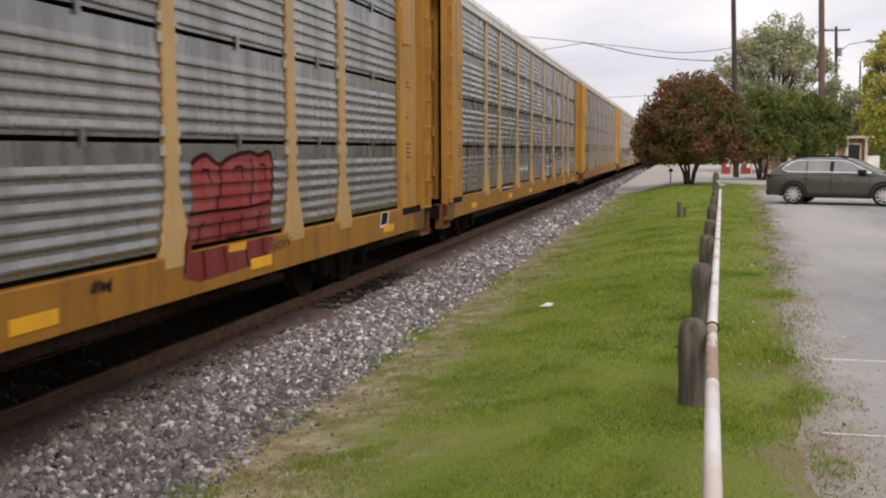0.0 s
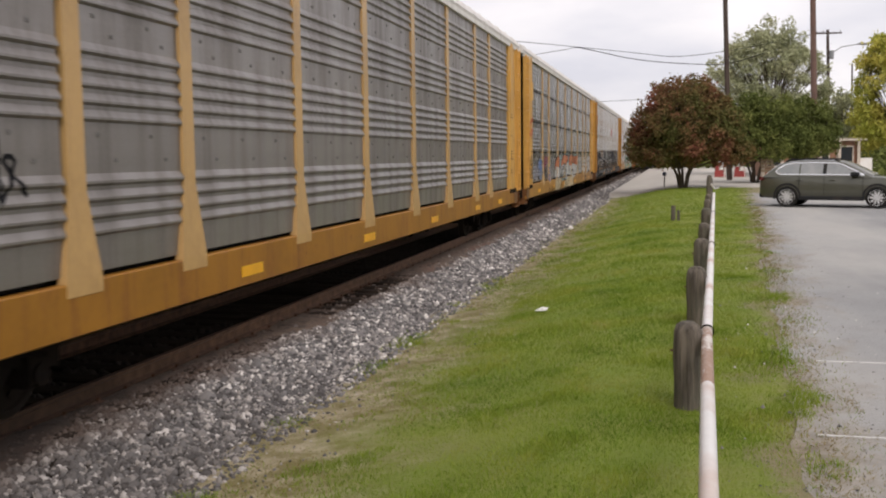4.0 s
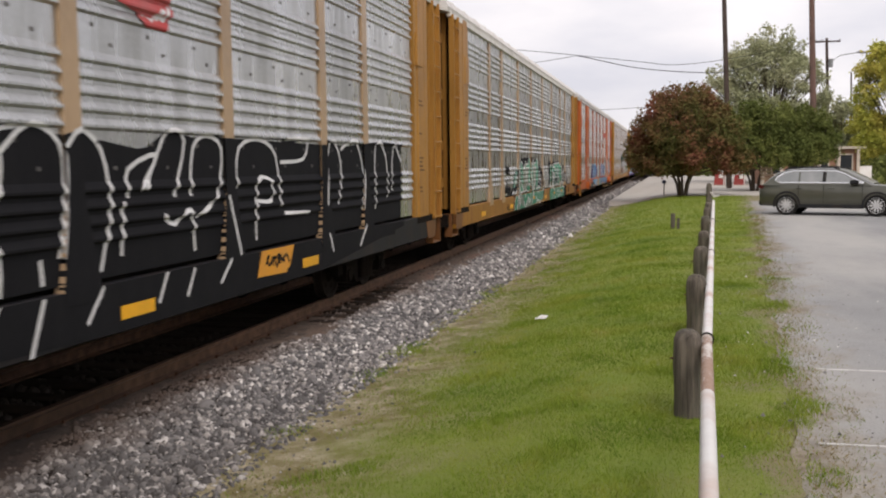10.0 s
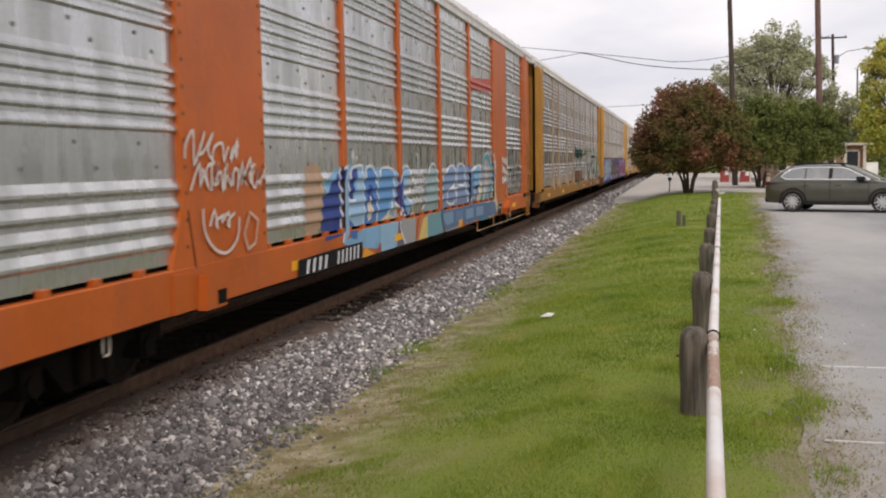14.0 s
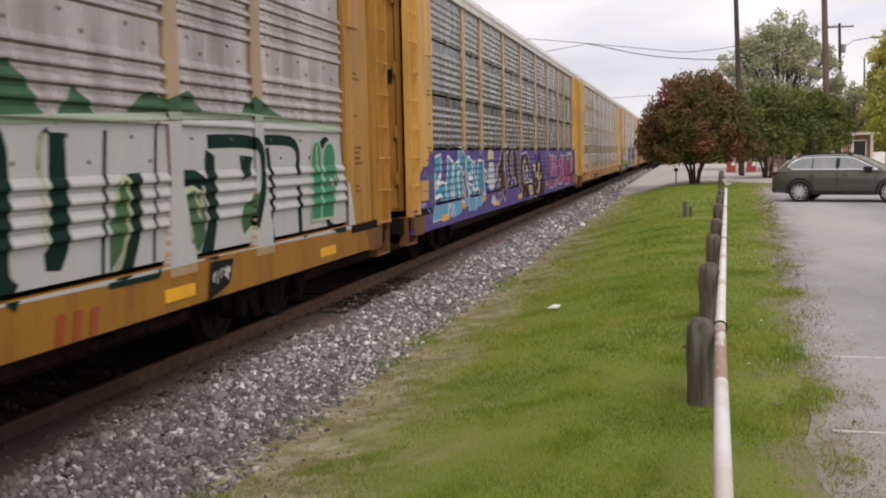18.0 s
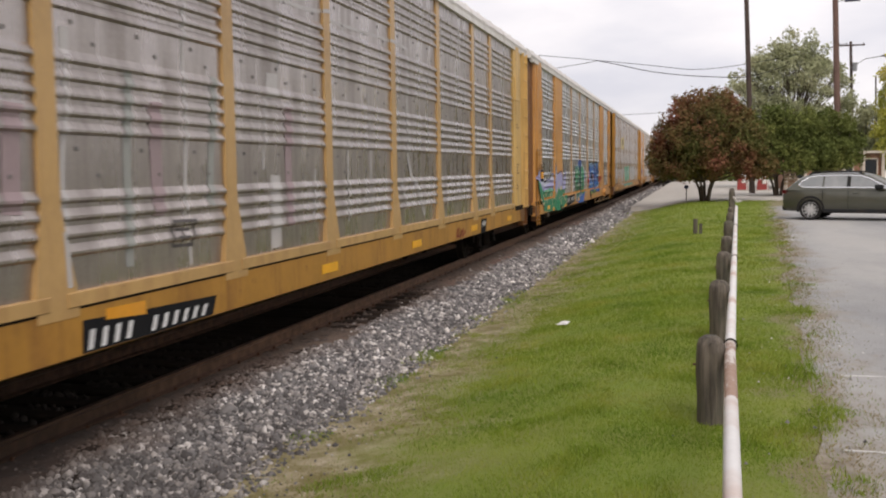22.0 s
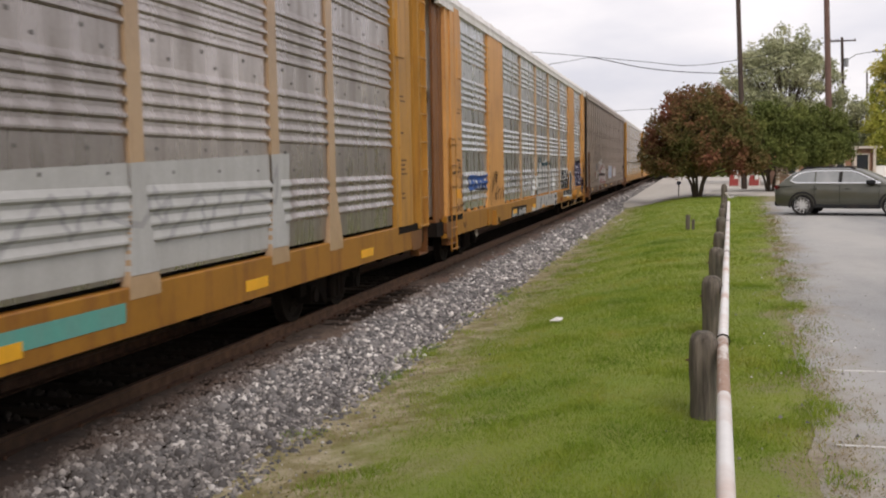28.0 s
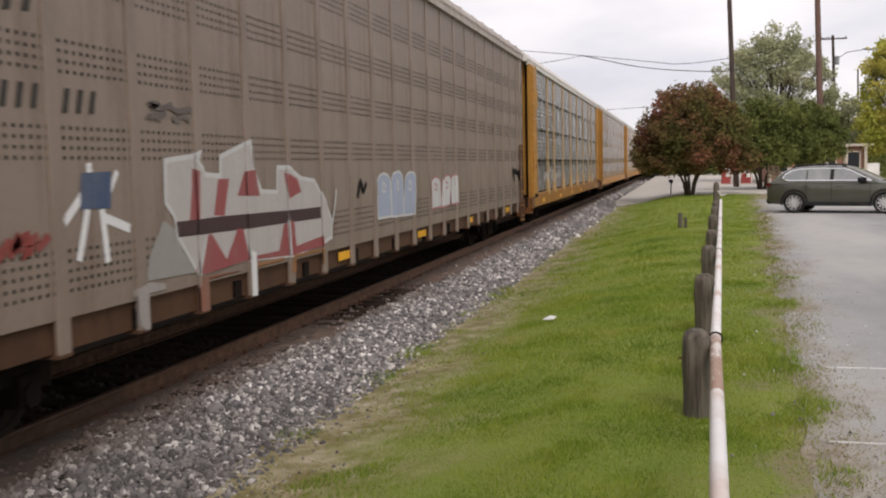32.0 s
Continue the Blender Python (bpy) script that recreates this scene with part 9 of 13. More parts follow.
p.line([(14.99, 1.91), (15.00, 1.33)], 0.05, WHITE)
p.line([(15.21, 1.81), (15.08, 1.59), (15.32, 1.65)], 0.05, WHITE)
p.line([(15.37, 1.60), (15.41, 1.35), (15.17, 1.27), (15.13, 1.47)], 0.05, WHITE)
p.line([(15.47, 1.37), (15.65, 1.28), (15.46, 1.22)], 0.05, WHITE)
p.line([(12.22, 1.22), (12.32, 1.28), (12.28, 1.16)], 0.05, WHITE)
p.line([(12.46, 1.77), (12.54, 1.58), (12.62, 1.76)], 0.05, WHITE)
p.line([(11.62, 2.02), (11.65, 1.82), (11.69, 1.61), (11.72, 1.91)], 0.05, WHITE)
p.line([(12.91, 1.78), (12.95, 1.39)], 0.05, WHITE)
p.patch([(12.93, 1.10), (13.40, 1.07), (13.36, 0.97), (12.96, 1.01)], AMBER, None, 0.2)
p.done()
p = Paint(5, "graffiti", "green and grey letter with wild black and mint strokes")
p.patch([(8.62, 1.25), (8.63, 1.35), (9.01, 1.45), (9.50, 1.50), (9.85, 1.60), (9.94, 2.00), (10.06, 1.91), (10.11, 2.30), (10.36, 2.31), (10.44, 2.23), (10.82, 2.35), (11.21, 2.33), (11.48, 2.38), (11.63, 2.24), (11.19, 2.10), (10.42, 1.94), (10.04, 1.46), (9.84, 1.21), (8.99, 1.18)], (0.012, 0.012, 0.018), None, 0.2)
p.patch([(9.05, 1.46), (9.21, 1.81), (9.53, 1.93), (9.86, 1.97), (9.78, 1.65), (9.46, 1.47)], (0.06, 0.27, 0.19), None, 0.45)
p.patch([(8.98, 0.79), (9.20, 1.15), (9.49, 1.33), (9.73, 1.36), (9.63, 1.05), (9.45, 0.79), (9.10, 0.79)], (0.028, 0.21, 0.12), None, 0.25)
p.patch([(9.45, 0.79), (9.66, 1.09), (9.80, 1.20), (10.00, 0.94), (10.15, 1.20), (10.83, 1.19), (10.86, 0.94), (10.71, 0.79), (10.34, 0.96), (9.99, 0.79)], (0.17, 0.19, 0.16), None, 0.25)
p.patch([(10.08, 2.22), (10.34, 2.23), (10.47, 1.86), (10.38, 1.47), (10.13, 1.33), (10.02, 0.94), (9.95, 1.05), (9.82, 1.21), (9.99, 1.67)], (0.24, 0.25, 0.21), None, 0.25)
p.patch([(10.57, 2.20), (10.90, 2.21), (11.01, 1.70), (11.14, 1.37), (10.98, 1.30), (10.16, 1.31), (10.26, 1.50), (10.76, 1.53), (10.59, 1.85)], (0.04, 0.25, 0.15), None, 0.25)
p.patch([(10.99, 2.02), (11.40, 2.03), (11.41, 1.53), (11.14, 1.37), (11.01, 1.70)], (0.24, 0.25, 0.21), None, 0.25)
p.line([(9.99, 1.63), (10.08, 2.22), (10.34, 2.23), (10.46, 1.83), (10.39, 1.56), (10.13, 1.30), (11.08, 1.29)], 0.05, WHITE)
p.line([(10.55, 1.83), (10.57, 2.20), (10.90, 2.21), (10.97, 1.83), (11.01, 1.65)], 0.05, WHITE)
p.line([(10.44, 1.68), (11.09, 1.42), (11.15, 1.26), (11.43, 1.29)], 0.05, WHITE)
p.line([(10.01, 1.67), (9.83, 1.33), (10.02, 0.92), (10.18, 1.24)], 0.05, WHITE)
p.line([(8.98, 0.79), (9.19, 1.14), (9.64, 1.35), (9.57, 1.24), (9.69, 1.28), (9.63, 1.09), (9.45, 0.79)], 0.05, WHITE)
p.line([(9.71, 1.35), (9.72, 1.18), (9.58, 1.04)], 0.05, WHITE)
p.line([(8.87, 1.25), (9.02, 1.38), (8.96, 1.25), (9.17, 1.38), (9.13, 1.25), (9.31, 1.33), (9.26, 1.22)], 0.05, WHITE)
p.line([(9.20, 1.76), (9.29, 1.52), (9.38, 1.80)], 0.05, WHITE)
p.line([(9.53, 1.89), (9.54, 1.54), (9.68, 1.83)], 0.05, WHITE)
p.line([(9.76, 1.92), (9.76, 1.68)], 0.05, WHITE)
p.scribble([(7.67, 2.12), (8.34, 2.11), (8.32, 1.81), (7.65, 1.85)], 4, (0.02, 0.02, 0.022), 0.09, 151)
p.scribble([(7.63, 1.60), (8.61, 1.51), (8.59, 1.23), (7.60, 1.32)], 6, (0.02, 0.02, 0.022), 0.07, 152)
p.scribble([(7.90, 1.77), (8.46, 1.87), (8.43, 1.49), (7.88, 1.51)], 5, (0.35, 0.35, 0.34), 0.04, 153)
p.stroke([(7.97, 2.28), (8.04, 2.31), (8.15, 2.29), (8.13, 2.21), (8.04, 2.19), (7.96, 2.22)], 0.05, PALE, 0.2, True).flush("painted_line")
p.done()
p = Paint(5, "graffiti", "green wild lettering with white outlines")
p.patch([(17.58, 1.98), (17.60, 2.19), (17.96, 2.28), (18.11, 2.31), (18.30, 2.18), (18.62, 2.16), (18.92, 2.30), (19.10, 2.23), (19.36, 2.25), (19.79, 2.21), (19.94, 2.31), (20.17, 2.20), (20.69, 2.31), (21.05, 2.20), (21.55, 2.16), (21.58, 1.82), (22.16, 1.30), (23.35, 1.23), (23.39, 0.79), (22.50, 0.79), (21.81, 1.18), (21.49, 1.36), (17.79, 1.36)], (0.012, 0.012, 0.018), None, 0.2)
p.patch([(17.52, 1.27), (18.27, 1.21), (19.49, 1.24), (21.17, 1.22), (21.81, 1.28), (22.28, 1.21), (22.58, 1.06), (22.37, 0.79), (20.95, 0.79), (19.05, 0.79), (17.75, 0.79), (17.48, 0.79)], (0.028, 0.21, 0.12), None, 0.25)
p.patch([(17.95, 2.11), (18.67, 2.11), (18.46, 1.91), (18.36, 1.69), (18.43, 1.51), (18.25, 1.23), (18.13, 1.33), (18.06, 1.64), (17.91, 1.66)], (0.028, 0.20, 0.11), None, 0.25)
p.stroke([(17.95, 2.11), (18.67, 2.11), (18.46, 1.91), (18.36, 1.69), (18.43, 1.51), (18.25, 1.23), (18.13, 1.33), (18.06, 1.64), (17.91, 1.66)], 0.05, WHITE, 0.2, True).flush("painted_line")
p.patch([(18.70, 2.05), (19.29, 2.02), (19.28, 1.82), (19.13, 1.79), (19.01, 1.46), (18.92, 1.14), (18.63, 1.21), (18.53, 1.67), (18.65, 1.85), (18.92, 1.84), (18.60, 1.87), (18.46, 1.90)], (0.05, 0.29, 0.18), None, 0.25)
p.stroke([(18.70, 2.05), (19.29, 2.02), (19.28, 1.82), (19.13, 1.79), (19.01, 1.46), (18.92, 1.14), (18.63, 1.21), (18.53, 1.67), (18.65, 1.85), (18.92, 1.84), (18.60, 1.87), (18.46, 1.90)], 0.05, WHITE, 0.2, True).flush("painted_line")
p.patch([(19.28, 2.17), (20.21, 2.17), (20.19, 1.92), (20.36, 1.95), (20.30, 1.71), (20.16, 1.57), (20.09, 1.66), (20.11, 1.92), (19.86, 1.73), (19.77, 1.50), (19.64, 1.26), (19.50, 1.33), (19.67, 1.66), (19.49, 1.64), (19.69, 1.97), (19.29, 2.02)], (0.06, 0.30, 0.19), None, 0.25)
p.stroke([(19.28, 2.17), (20.21, 2.17), (20.19, 1.92), (20.36, 1.95), (20.30, 1.71), (20.16, 1.57), (20.09, 1.66), (20.11, 1.92), (19.86, 1.73), (19.77, 1.50), (19.64, 1.26), (19.50, 1.33), (19.67, 1.66), (19.49, 1.64), (19.69, 1.97), (19.29, 2.02)], 0.05, WHITE, 0.2, True).flush("painted_line")
p.patch([(20.41, 2.12), (20.49, 2.20), (21.20, 2.20), (21.19, 2.12), (21.50, 2.11), (21.47, 1.73), (21.62, 1.63), (21.55, 1.42), (21.24, 1.42), (21.17, 1.20), (20.97, 1.17), (20.89, 1.41), (21.01, 1.67), (20.77, 1.55), (20.44, 1.32), (20.14, 1.34), (20.54, 1.48), (20.79, 1.85), (20.40, 1.99)], (0.08, 0.33, 0.22), None, 0.25)
p.stroke([(20.41, 2.12), (20.49, 2.20), (21.20, 2.20), (21.19, 2.12), (21.50, 2.11), (21.47, 1.73), (21.62, 1.63), (21.55, 1.42), (21.24, 1.42), (21.17, 1.20), (20.97, 1.17), (20.89, 1.41), (21.01, 1.67), (20.77, 1.55), (20.44, 1.32), (20.14, 1.34), (20.54, 1.48), (20.79, 1.85), (20.40, 1.99)], 0.05, WHITE, 0.2, True).flush("painted_line")
p.patch([(18.62, 1.85), (18.92, 1.84), (18.81, 1.62), (18.71, 1.48), (18.61, 1.25), (18.45, 1.37), (18.40, 1.45), (18.58, 1.63)], (0.24, 0.25, 0.21), None, 0.25)
p.stroke([(18.62, 1.85), (18.92, 1.84), (18.81, 1.62), (18.71, 1.48), (18.61, 1.25), (18.45, 1.37), (18.40, 1.45), (18.58, 1.63)], 0.045, WHITE, 0.2, True).flush("painted_line")
p.patch([(19.07, 1.76), (19.19, 1.73), (19.24, 1.51), (19.16, 1.29), (19.05, 1.12), (18.92, 1.14), (18.98, 1.42)], (0.22, 0.24, 0.20), None, 0.25)
p.stroke([(19.07, 1.76), (19.19, 1.73), (19.24, 1.51), (19.16, 1.29), (19.05, 1.12), (18.92, 1.14), (18.98, 1.42)], 0.045, WHITE, 0.2, True).flush("painted_line")
p.patch([(18.90, 1.68), (19.17, 1.81), (19.19, 1.70), (19.07, 1.45), (18.99, 1.20), (19.01, 1.09), (18.89, 1.11), (18.87, 1.25), (18.95, 1.53)], WHITE, None, 0.3)
p.patch([(19.00, 1.62), (19.09, 1.67), (19.11, 1.56), (19.03, 1.49)], BLACK, None, 0.1)
p.patch([(18.99, 1.22), (19.16, 1.29), (19.20, 1.19), (19.04, 1.09)], BLACK, None, 0.1)
p.patch([(17.79, 1.33), (17.98, 1.36), (18.16, 1.41), (18.22, 1.25), (18.07, 1.22), (17.93, 1.28)], WHITE, None, 0.3)
p.patch([(17.86, 1.33), (18.08, 1.38), (18.03, 1.33)], BLACK, None, 0.1)
p.patch([(17.98, 1.27), (18.12, 1.26), (18.10, 1.22)], BLACK, None, 0.1)
p.line([(17.91, 1.66), (17.87, 1.41), (17.98, 1.30), (18.16, 1.42), (18.21, 1.25), (18.07, 1.22)], 0.05, WHITE)
p.line([(18.07, 1.22), (18.13, 0.99), (18.30, 0.79), (18.57, 0.79)], 0.05, WHITE)
p.line([(17.98, 1.27), (17.94, 1.40)], 0.05, WHITE)
p.line([(18.64, 0.97), (18.87, 0.79), (19.19, 0.79), (19.47, 0.95), (19.42, 1.15), (19.47, 0.91)], 0.05, WHITE)
p.line([(19.20, 1.38), (19.25, 1.21), (19.15, 1.18)], 0.05, WHITE)
p.line([(19.71, 1.19), (19.84, 1.03), (20.04, 1.07), (20.07, 0.94), (20.44, 0.79), (20.49, 0.92)], 0.05, WHITE)
p.line([(20.06, 1.35), (20.14, 1.28), (20.43, 1.30), (20.38, 1.15), (20.59, 0.98), (20.76, 0.91), (20.82, 1.06)], 0.05, WHITE)
p.line([(20.87, 1.07), (21.05, 0.92), (21.30, 0.79)], 0.05, WHITE)
p.line([(21.24, 1.42), (21.50, 1.40), (21.81, 1.23), (22.46, 1.15), (22.31, 0.79)], 0.05, WHITE)
p.line([(21.60, 1.39), (21.68, 1.72), (21.52, 1.75)], 0.05, WHITE)
p.line([(20.14, 1.34), (20.25, 1.13), (20.50, 1.01)], 0.05, WHITE)
p.line([(21.17, 1.20), (20.98, 1.22), (20.79, 1.33)], 0.05, WHITE)
p.line([(21.58, 1.16), (21.75, 1.14), (21.79, 0.99), (21.51, 0.95)], 0.05, WHITE)
p.line([(20.30, 1.73), (20.47, 1.80), (20.38, 1.66)], 0.05, WHITE)
p.line([(20.93, 1.85), (21.03, 1.98), (21.11, 1.70)], 0.05, WHITE)
p.line([(19.55, 1.98), (19.77, 1.97), (19.68, 1.84)], 0.05, WHITE)
p.line([(18.01, 2.00), (17.89, 2.00), (17.88, 1.88)], 0.05, WHITE)
p.patch([(18.66, 1.05), (19.14, 1.07), (19.12, 0.98), (18.69, 0.97)], AMBER, None, 0.2)
p.patch([(21.28, 1.09), (21.67, 1.09), (21.64, 1.00), (21.30, 0.99)], AMBER, None, 0.2)
p.done()
p = Paint(5, "graffiti", "black memorial tag")
p.text("RIP", [(22.15, 2.13), (22.75, 2.14), (22.74, 1.91), (22.13, 1.88)], BLACK)
p.blocks([(22.25, 1.77), (23.65, 1.81), (23.62, 1.37), (22.23, 1.42)], 4, GREY, BLACK, 58, 0.05, False)
p.done()
p = Paint(5, "graffiti", "dark painted ring")
p.line([(24.18, 1.49), (24.46, 1.35), (24.51, 1.16), (24.36, 0.97), (24.14, 0.94), (23.96, 1.05), (23.91, 1.24), (23.99, 1.42)], 0.12, (0.05, 0.035, 0.03), 0.3, True)
p.done()
p = Paint(5, "end_lettering", "small dark stencil marks")
p.scribble([(26.17, 2.86), (26.67, 2.92), (26.63, 2.46), (26.13, 2.43)], 3, (0.2, 0.1, 0.04), 0.02, 59, 0.3, 4)
p.done()
p = Paint(6, "graffiti", "faded peach painted disc")
p.patch([(8.48, 1.33), (8.48, 1.95), (8.58, 2.16), (8.84, 2.22), (9.11, 2.15), (9.18, 1.84), (9.05, 1.36), (8.77, 1.24), (8.60, 1.28)], (0.46, 0.30, 0.19), None, 0.6)
p.done()
p = Paint(6, "graffiti", "blue block letters with navy shadow and cream ground")
p.patch([(9.15, 1.18), (9.22, 1.95), (9.68, 2.11), (10.12, 2.19), (10.86, 2.16), (11.34, 2.14), (12.48, 2.10), (12.76, 2.05), (12.70, 1.25), (11.81, 1.21), (10.13, 1.24), (9.42, 1.23)], SKY_P, None, 0.3)
p.patch([(9.75, 1.08), (10.72, 1.22), (12.60, 1.19), (12.48, 0.79), (12.03, 0.79), (10.76, 0.92), (9.85, 1.05)], (0.20, 0.38, 0.55), None, 0.3)
p.patch([(9.11, 1.69), (9.48, 1.90), (9.78, 2.08), (10.04, 2.11), (9.90, 1.78), (9.83, 1.20), (9.70, 1.19), (9.42, 1.17), (9.07, 1.16)], (0.02, 0.05, 0.24), None, 0.2)
p.patch([(10.09, 2.17), (10.11, 1.74), (10.16, 1.29), (9.90, 1.06), (9.75, 1.08), (9.83, 1.23), (9.83, 1.76)], (0.28, 0.44, 0.62), None, 0.3)
p.patch([(10.19, 1.68), (10.24, 1.97), (10.45, 2.12), (10.67, 2.11), (10.47, 1.89), (10.39, 1.67)], (0.02, 0.05, 0.24), None, 0.2)
p.patch([(10.67, 2.13), (10.86, 2.09), (10.86, 1.22), (10.16, 1.24), (10.13, 1.67), (10.45, 1.66), (10.63, 1.99)], (0.30, 0.48, 0.66), None, 0.3)
p.patch([(10.10, 1.28), (10.25, 1.38), (10.45, 1.29), (10.40, 1.08), (10.12, 1.12)], (0.05, 0.14, 0.38), None, 0.2)
p.patch([(10.89, 1.54), (10.95, 2.02), (11.13, 2.13), (11.41, 2.10), (11.58, 1.88), (11.56, 1.28), (10.86, 1.22)], (0.06, 0.19, 0.45), None, 0.2)
p.patch([(11.05, 1.60), (11.12, 1.86), (11.28, 1.87), (11.36, 1.65), (11.30, 1.58), (11.16, 1.70), (11.08, 1.56)], (0.02, 0.05, 0.24), None, 0.2)
p.patch([(11.06, 1.48), (11.18, 1.68), (11.30, 1.50), (11.24, 1.35), (11.12, 1.32)], CREAM, None, 0.25)
p.stroke([(11.06, 1.48), (11.18, 1.68), (11.30, 1.50), (11.24, 1.35), (11.12, 1.32)], 0.03, WHITE, 0.2, True).flush("painted_line")
p.patch([(10.84, 1.21), (11.51, 1.23), (11.40, 0.98), (11.10, 0.90), (10.81, 0.92)], (0.22, 0.42, 0.62), None, 0.3)
p.patch([(11.57, 1.28), (11.61, 1.92), (11.84, 2.11), (12.43, 2.06), (12.47, 1.71), (12.16, 1.47), (12.02, 1.27)], (0.10, 0.27, 0.52), None, 0.2)
p.patch([(12.52, 1.31), (12.48, 1.49), (12.71, 1.56), (12.66, 1.27)], CREAM, None, 0.3)
p.patch([(11.57, 1.24), (12.16, 1.38), (12.61, 1.25)], CREAM, None, 0.3)
p.patch([(11.57, 1.23), (12.60, 1.21), (12.43, 0.79), (11.54, 0.79)], (0.26, 0.45, 0.60), None, 0.3)
p.patch([(12.58, 1.53), (12.75, 1.92), (13.02, 2.10), (13.28, 2.07), (13.04, 1.68), (13.23, 1.48), (13.38, 1.27), (13.01, 1.26)], (0.02, 0.05, 0.24), None, 0.2)
p.patch([(13.09, 1.63), (13.50, 2.04), (13.28, 2.14), (12.96, 1.96), (12.88, 1.60), (13.44, 1.27), (13.69, 1.54)], (0.22, 0.42, 0.62), None, 0.3)
p.patch([(12.48, 0.79), (12.65, 1.21), (12.80, 1.24), (13.08, 0.79), (12.87, 0.79)], (0.12, 0.10, 0.16), None, 0.2)
p.patch([(12.75, 1.24), (13.73, 1.29), (13.64, 0.79), (13.03, 0.79), (12.78, 1.01)], GREY, None, 0.3)
p.patch([(13.70, 0.79), (13.89, 1.13), (14.22, 1.28), (14.55, 1.28), (14.40, 1.03), (14.12, 0.79)], ORANGE_P, None, 0.2)
p.patch([(13.87, 0.79), (14.21, 1.15), (14.54, 1.22), (14.52, 0.79)], (0.62, 0.48, 0.16), None, 0.3)
p.patch([(14.54, 1.22), (15.82, 1.26), (15.79, 0.79), (14.52, 0.79)], (0.14, 0.30, 0.34), None, 0.3)
p.patch([(14.42, 1.29), (14.74, 2.01), (15.11, 2.17), (15.47, 2.00), (15.50, 1.26)], (0.25, 0.36, 0.38), None, 0.5)
p.patch([(10.59, 0.79), (10.73, 0.94), (11.24, 0.79), (11.09, 0.79), (10.69, 0.79)], AMBER, None, 0.2)
p.patch([(11.24, 0.79), (11.55, 0.96), (11.58, 0.79), (11.31, 0.79)], (0.30, 0.09, 0.06), None, 0.2)
p.line([(10.04, 2.16), (9.80, 2.06), (9.83, 1.76), (9.83, 1.22), (9.75, 1.10)], 0.045, WHITE)
p.line([(10.09, 2.17), (10.11, 1.74), (10.16, 1.27)], 0.045, WHITE)
p.line([(10.85, 2.06), (10.86, 2.16), (10.43, 2.14), (10.24, 1.97), (10.19, 1.68), (10.45, 1.66)], 0.045, WHITE)
p.line([(10.86, 2.09), (10.89, 1.54), (10.86, 1.22)], 0.045, WHITE)
p.line([(10.92, 1.94), (11.06, 2.11), (11.27, 2.16), (11.45, 2.08), (11.57, 1.76), (11.53, 1.24)], 0.045, WHITE)
p.line([(11.62, 1.88), (11.84, 2.11), (12.44, 2.10), (12.52, 1.97), (12.39, 1.54), (12.16, 1.38), (12.06, 1.24), (12.51, 1.26)], 0.045, WHITE)
p.line([(12.75, 1.83), (12.96, 2.05), (13.28, 2.15), (13.52, 2.04), (13.47, 1.70), (13.04, 1.68), (13.57, 1.50), (13.67, 1.30), (13.27, 1.25), (12.72, 1.45), (12.53, 1.53)], 0.045, WHITE)
p.line([(11.09, 2.16), (11.02, 2.09)], 0.045, WHITE)
p.line([(12.81, 1.37), (12.69, 1.11), (12.98, 0.79)], 0.045, WHITE)
p.line([(14.66, 1.91), (15.11, 2.16), (15.48, 2.06), (15.58, 1.31)], 0.045, WHITE)
p.line([(13.99, 2.36), (14.13, 2.31), (14.07, 2.10)], 0.045, WHITE)
p.line([(13.72, 1.91), (13.96, 1.96), (14.46, 1.94), (14.59, 1.81), (14.32, 1.76), (13.94, 1.75), (13.76, 1.79)], 0.045, WHITE)
p.line([(10.35, 2.27), (10.47, 2.36), (10.43, 2.19)], 0.045, WHITE)
p.line([(10.53, 2.27), (10.65, 2.29)], 0.045, WHITE)
p.line([(13.72, 1.96), (13.65, 1.84)], 0.045, WHITE)
p.line([(14.43, 1.55), (14.56, 1.44), (14.28, 1.30)], 0.045, WHITE)
p.done()
p = Paint(6, "graffiti", "blue and grey bubble letters")
p.patch([(15.82, 1.29), (15.91, 1.76), (16.13, 1.99), (16.58, 2.13), (17.05, 2.10), (17.29, 2.16), (17.66, 2.12), (17.98, 2.09), (18.32, 2.12), (19.04, 2.07), (19.70, 2.10), (19.96, 1.91), (21.49, 1.96), (21.61, 1.17), (18.49, 1.17)], (0.16, 0.24, 0.40), None, 0.4)
p.patch([(15.87, 0.79), (15.87, 1.23), (18.49, 1.16), (18.24, 0.91), (16.96, 0.79), (16.39, 0.79)], GREY, None, 0.4)
p.patch([(18.24, 0.91), (18.49, 1.16), (21.61, 1.13), (22.11, 0.92), (19.22, 0.90)], (0.30, 0.30, 0.31), None, 0.4)
p.line([(15.91, 1.34), (15.91, 1.76), (16.21, 1.99), (16.86, 2.13), (17.14, 2.00), (17.02, 1.72), (16.45, 1.61), (16.34, 1.38), (16.99, 1.33), (17.11, 1.62), (16.73, 1.63)], 0.05, WHITE)
p.line([(17.23, 1.32), (17.35, 2.09), (18.09, 2.10), (18.02, 1.75), (18.50, 1.31)], 0.05, WHITE)
p.line([(17.42, 1.70), (17.95, 1.68)], 0.05, WHITE)
p.line([(18.09, 2.02), (18.38, 1.32), (18.88, 1.57), (19.04, 2.07)], 0.05, WHITE)
p.line([(19.17, 2.07), (19.12, 1.35), (20.06, 1.33)], 0.05, WHITE)
p.line([(19.27, 1.71), (19.81, 1.73)], 0.05, WHITE)
p.line([(19.17, 2.07), (20.12, 2.10)], 0.05, WHITE)
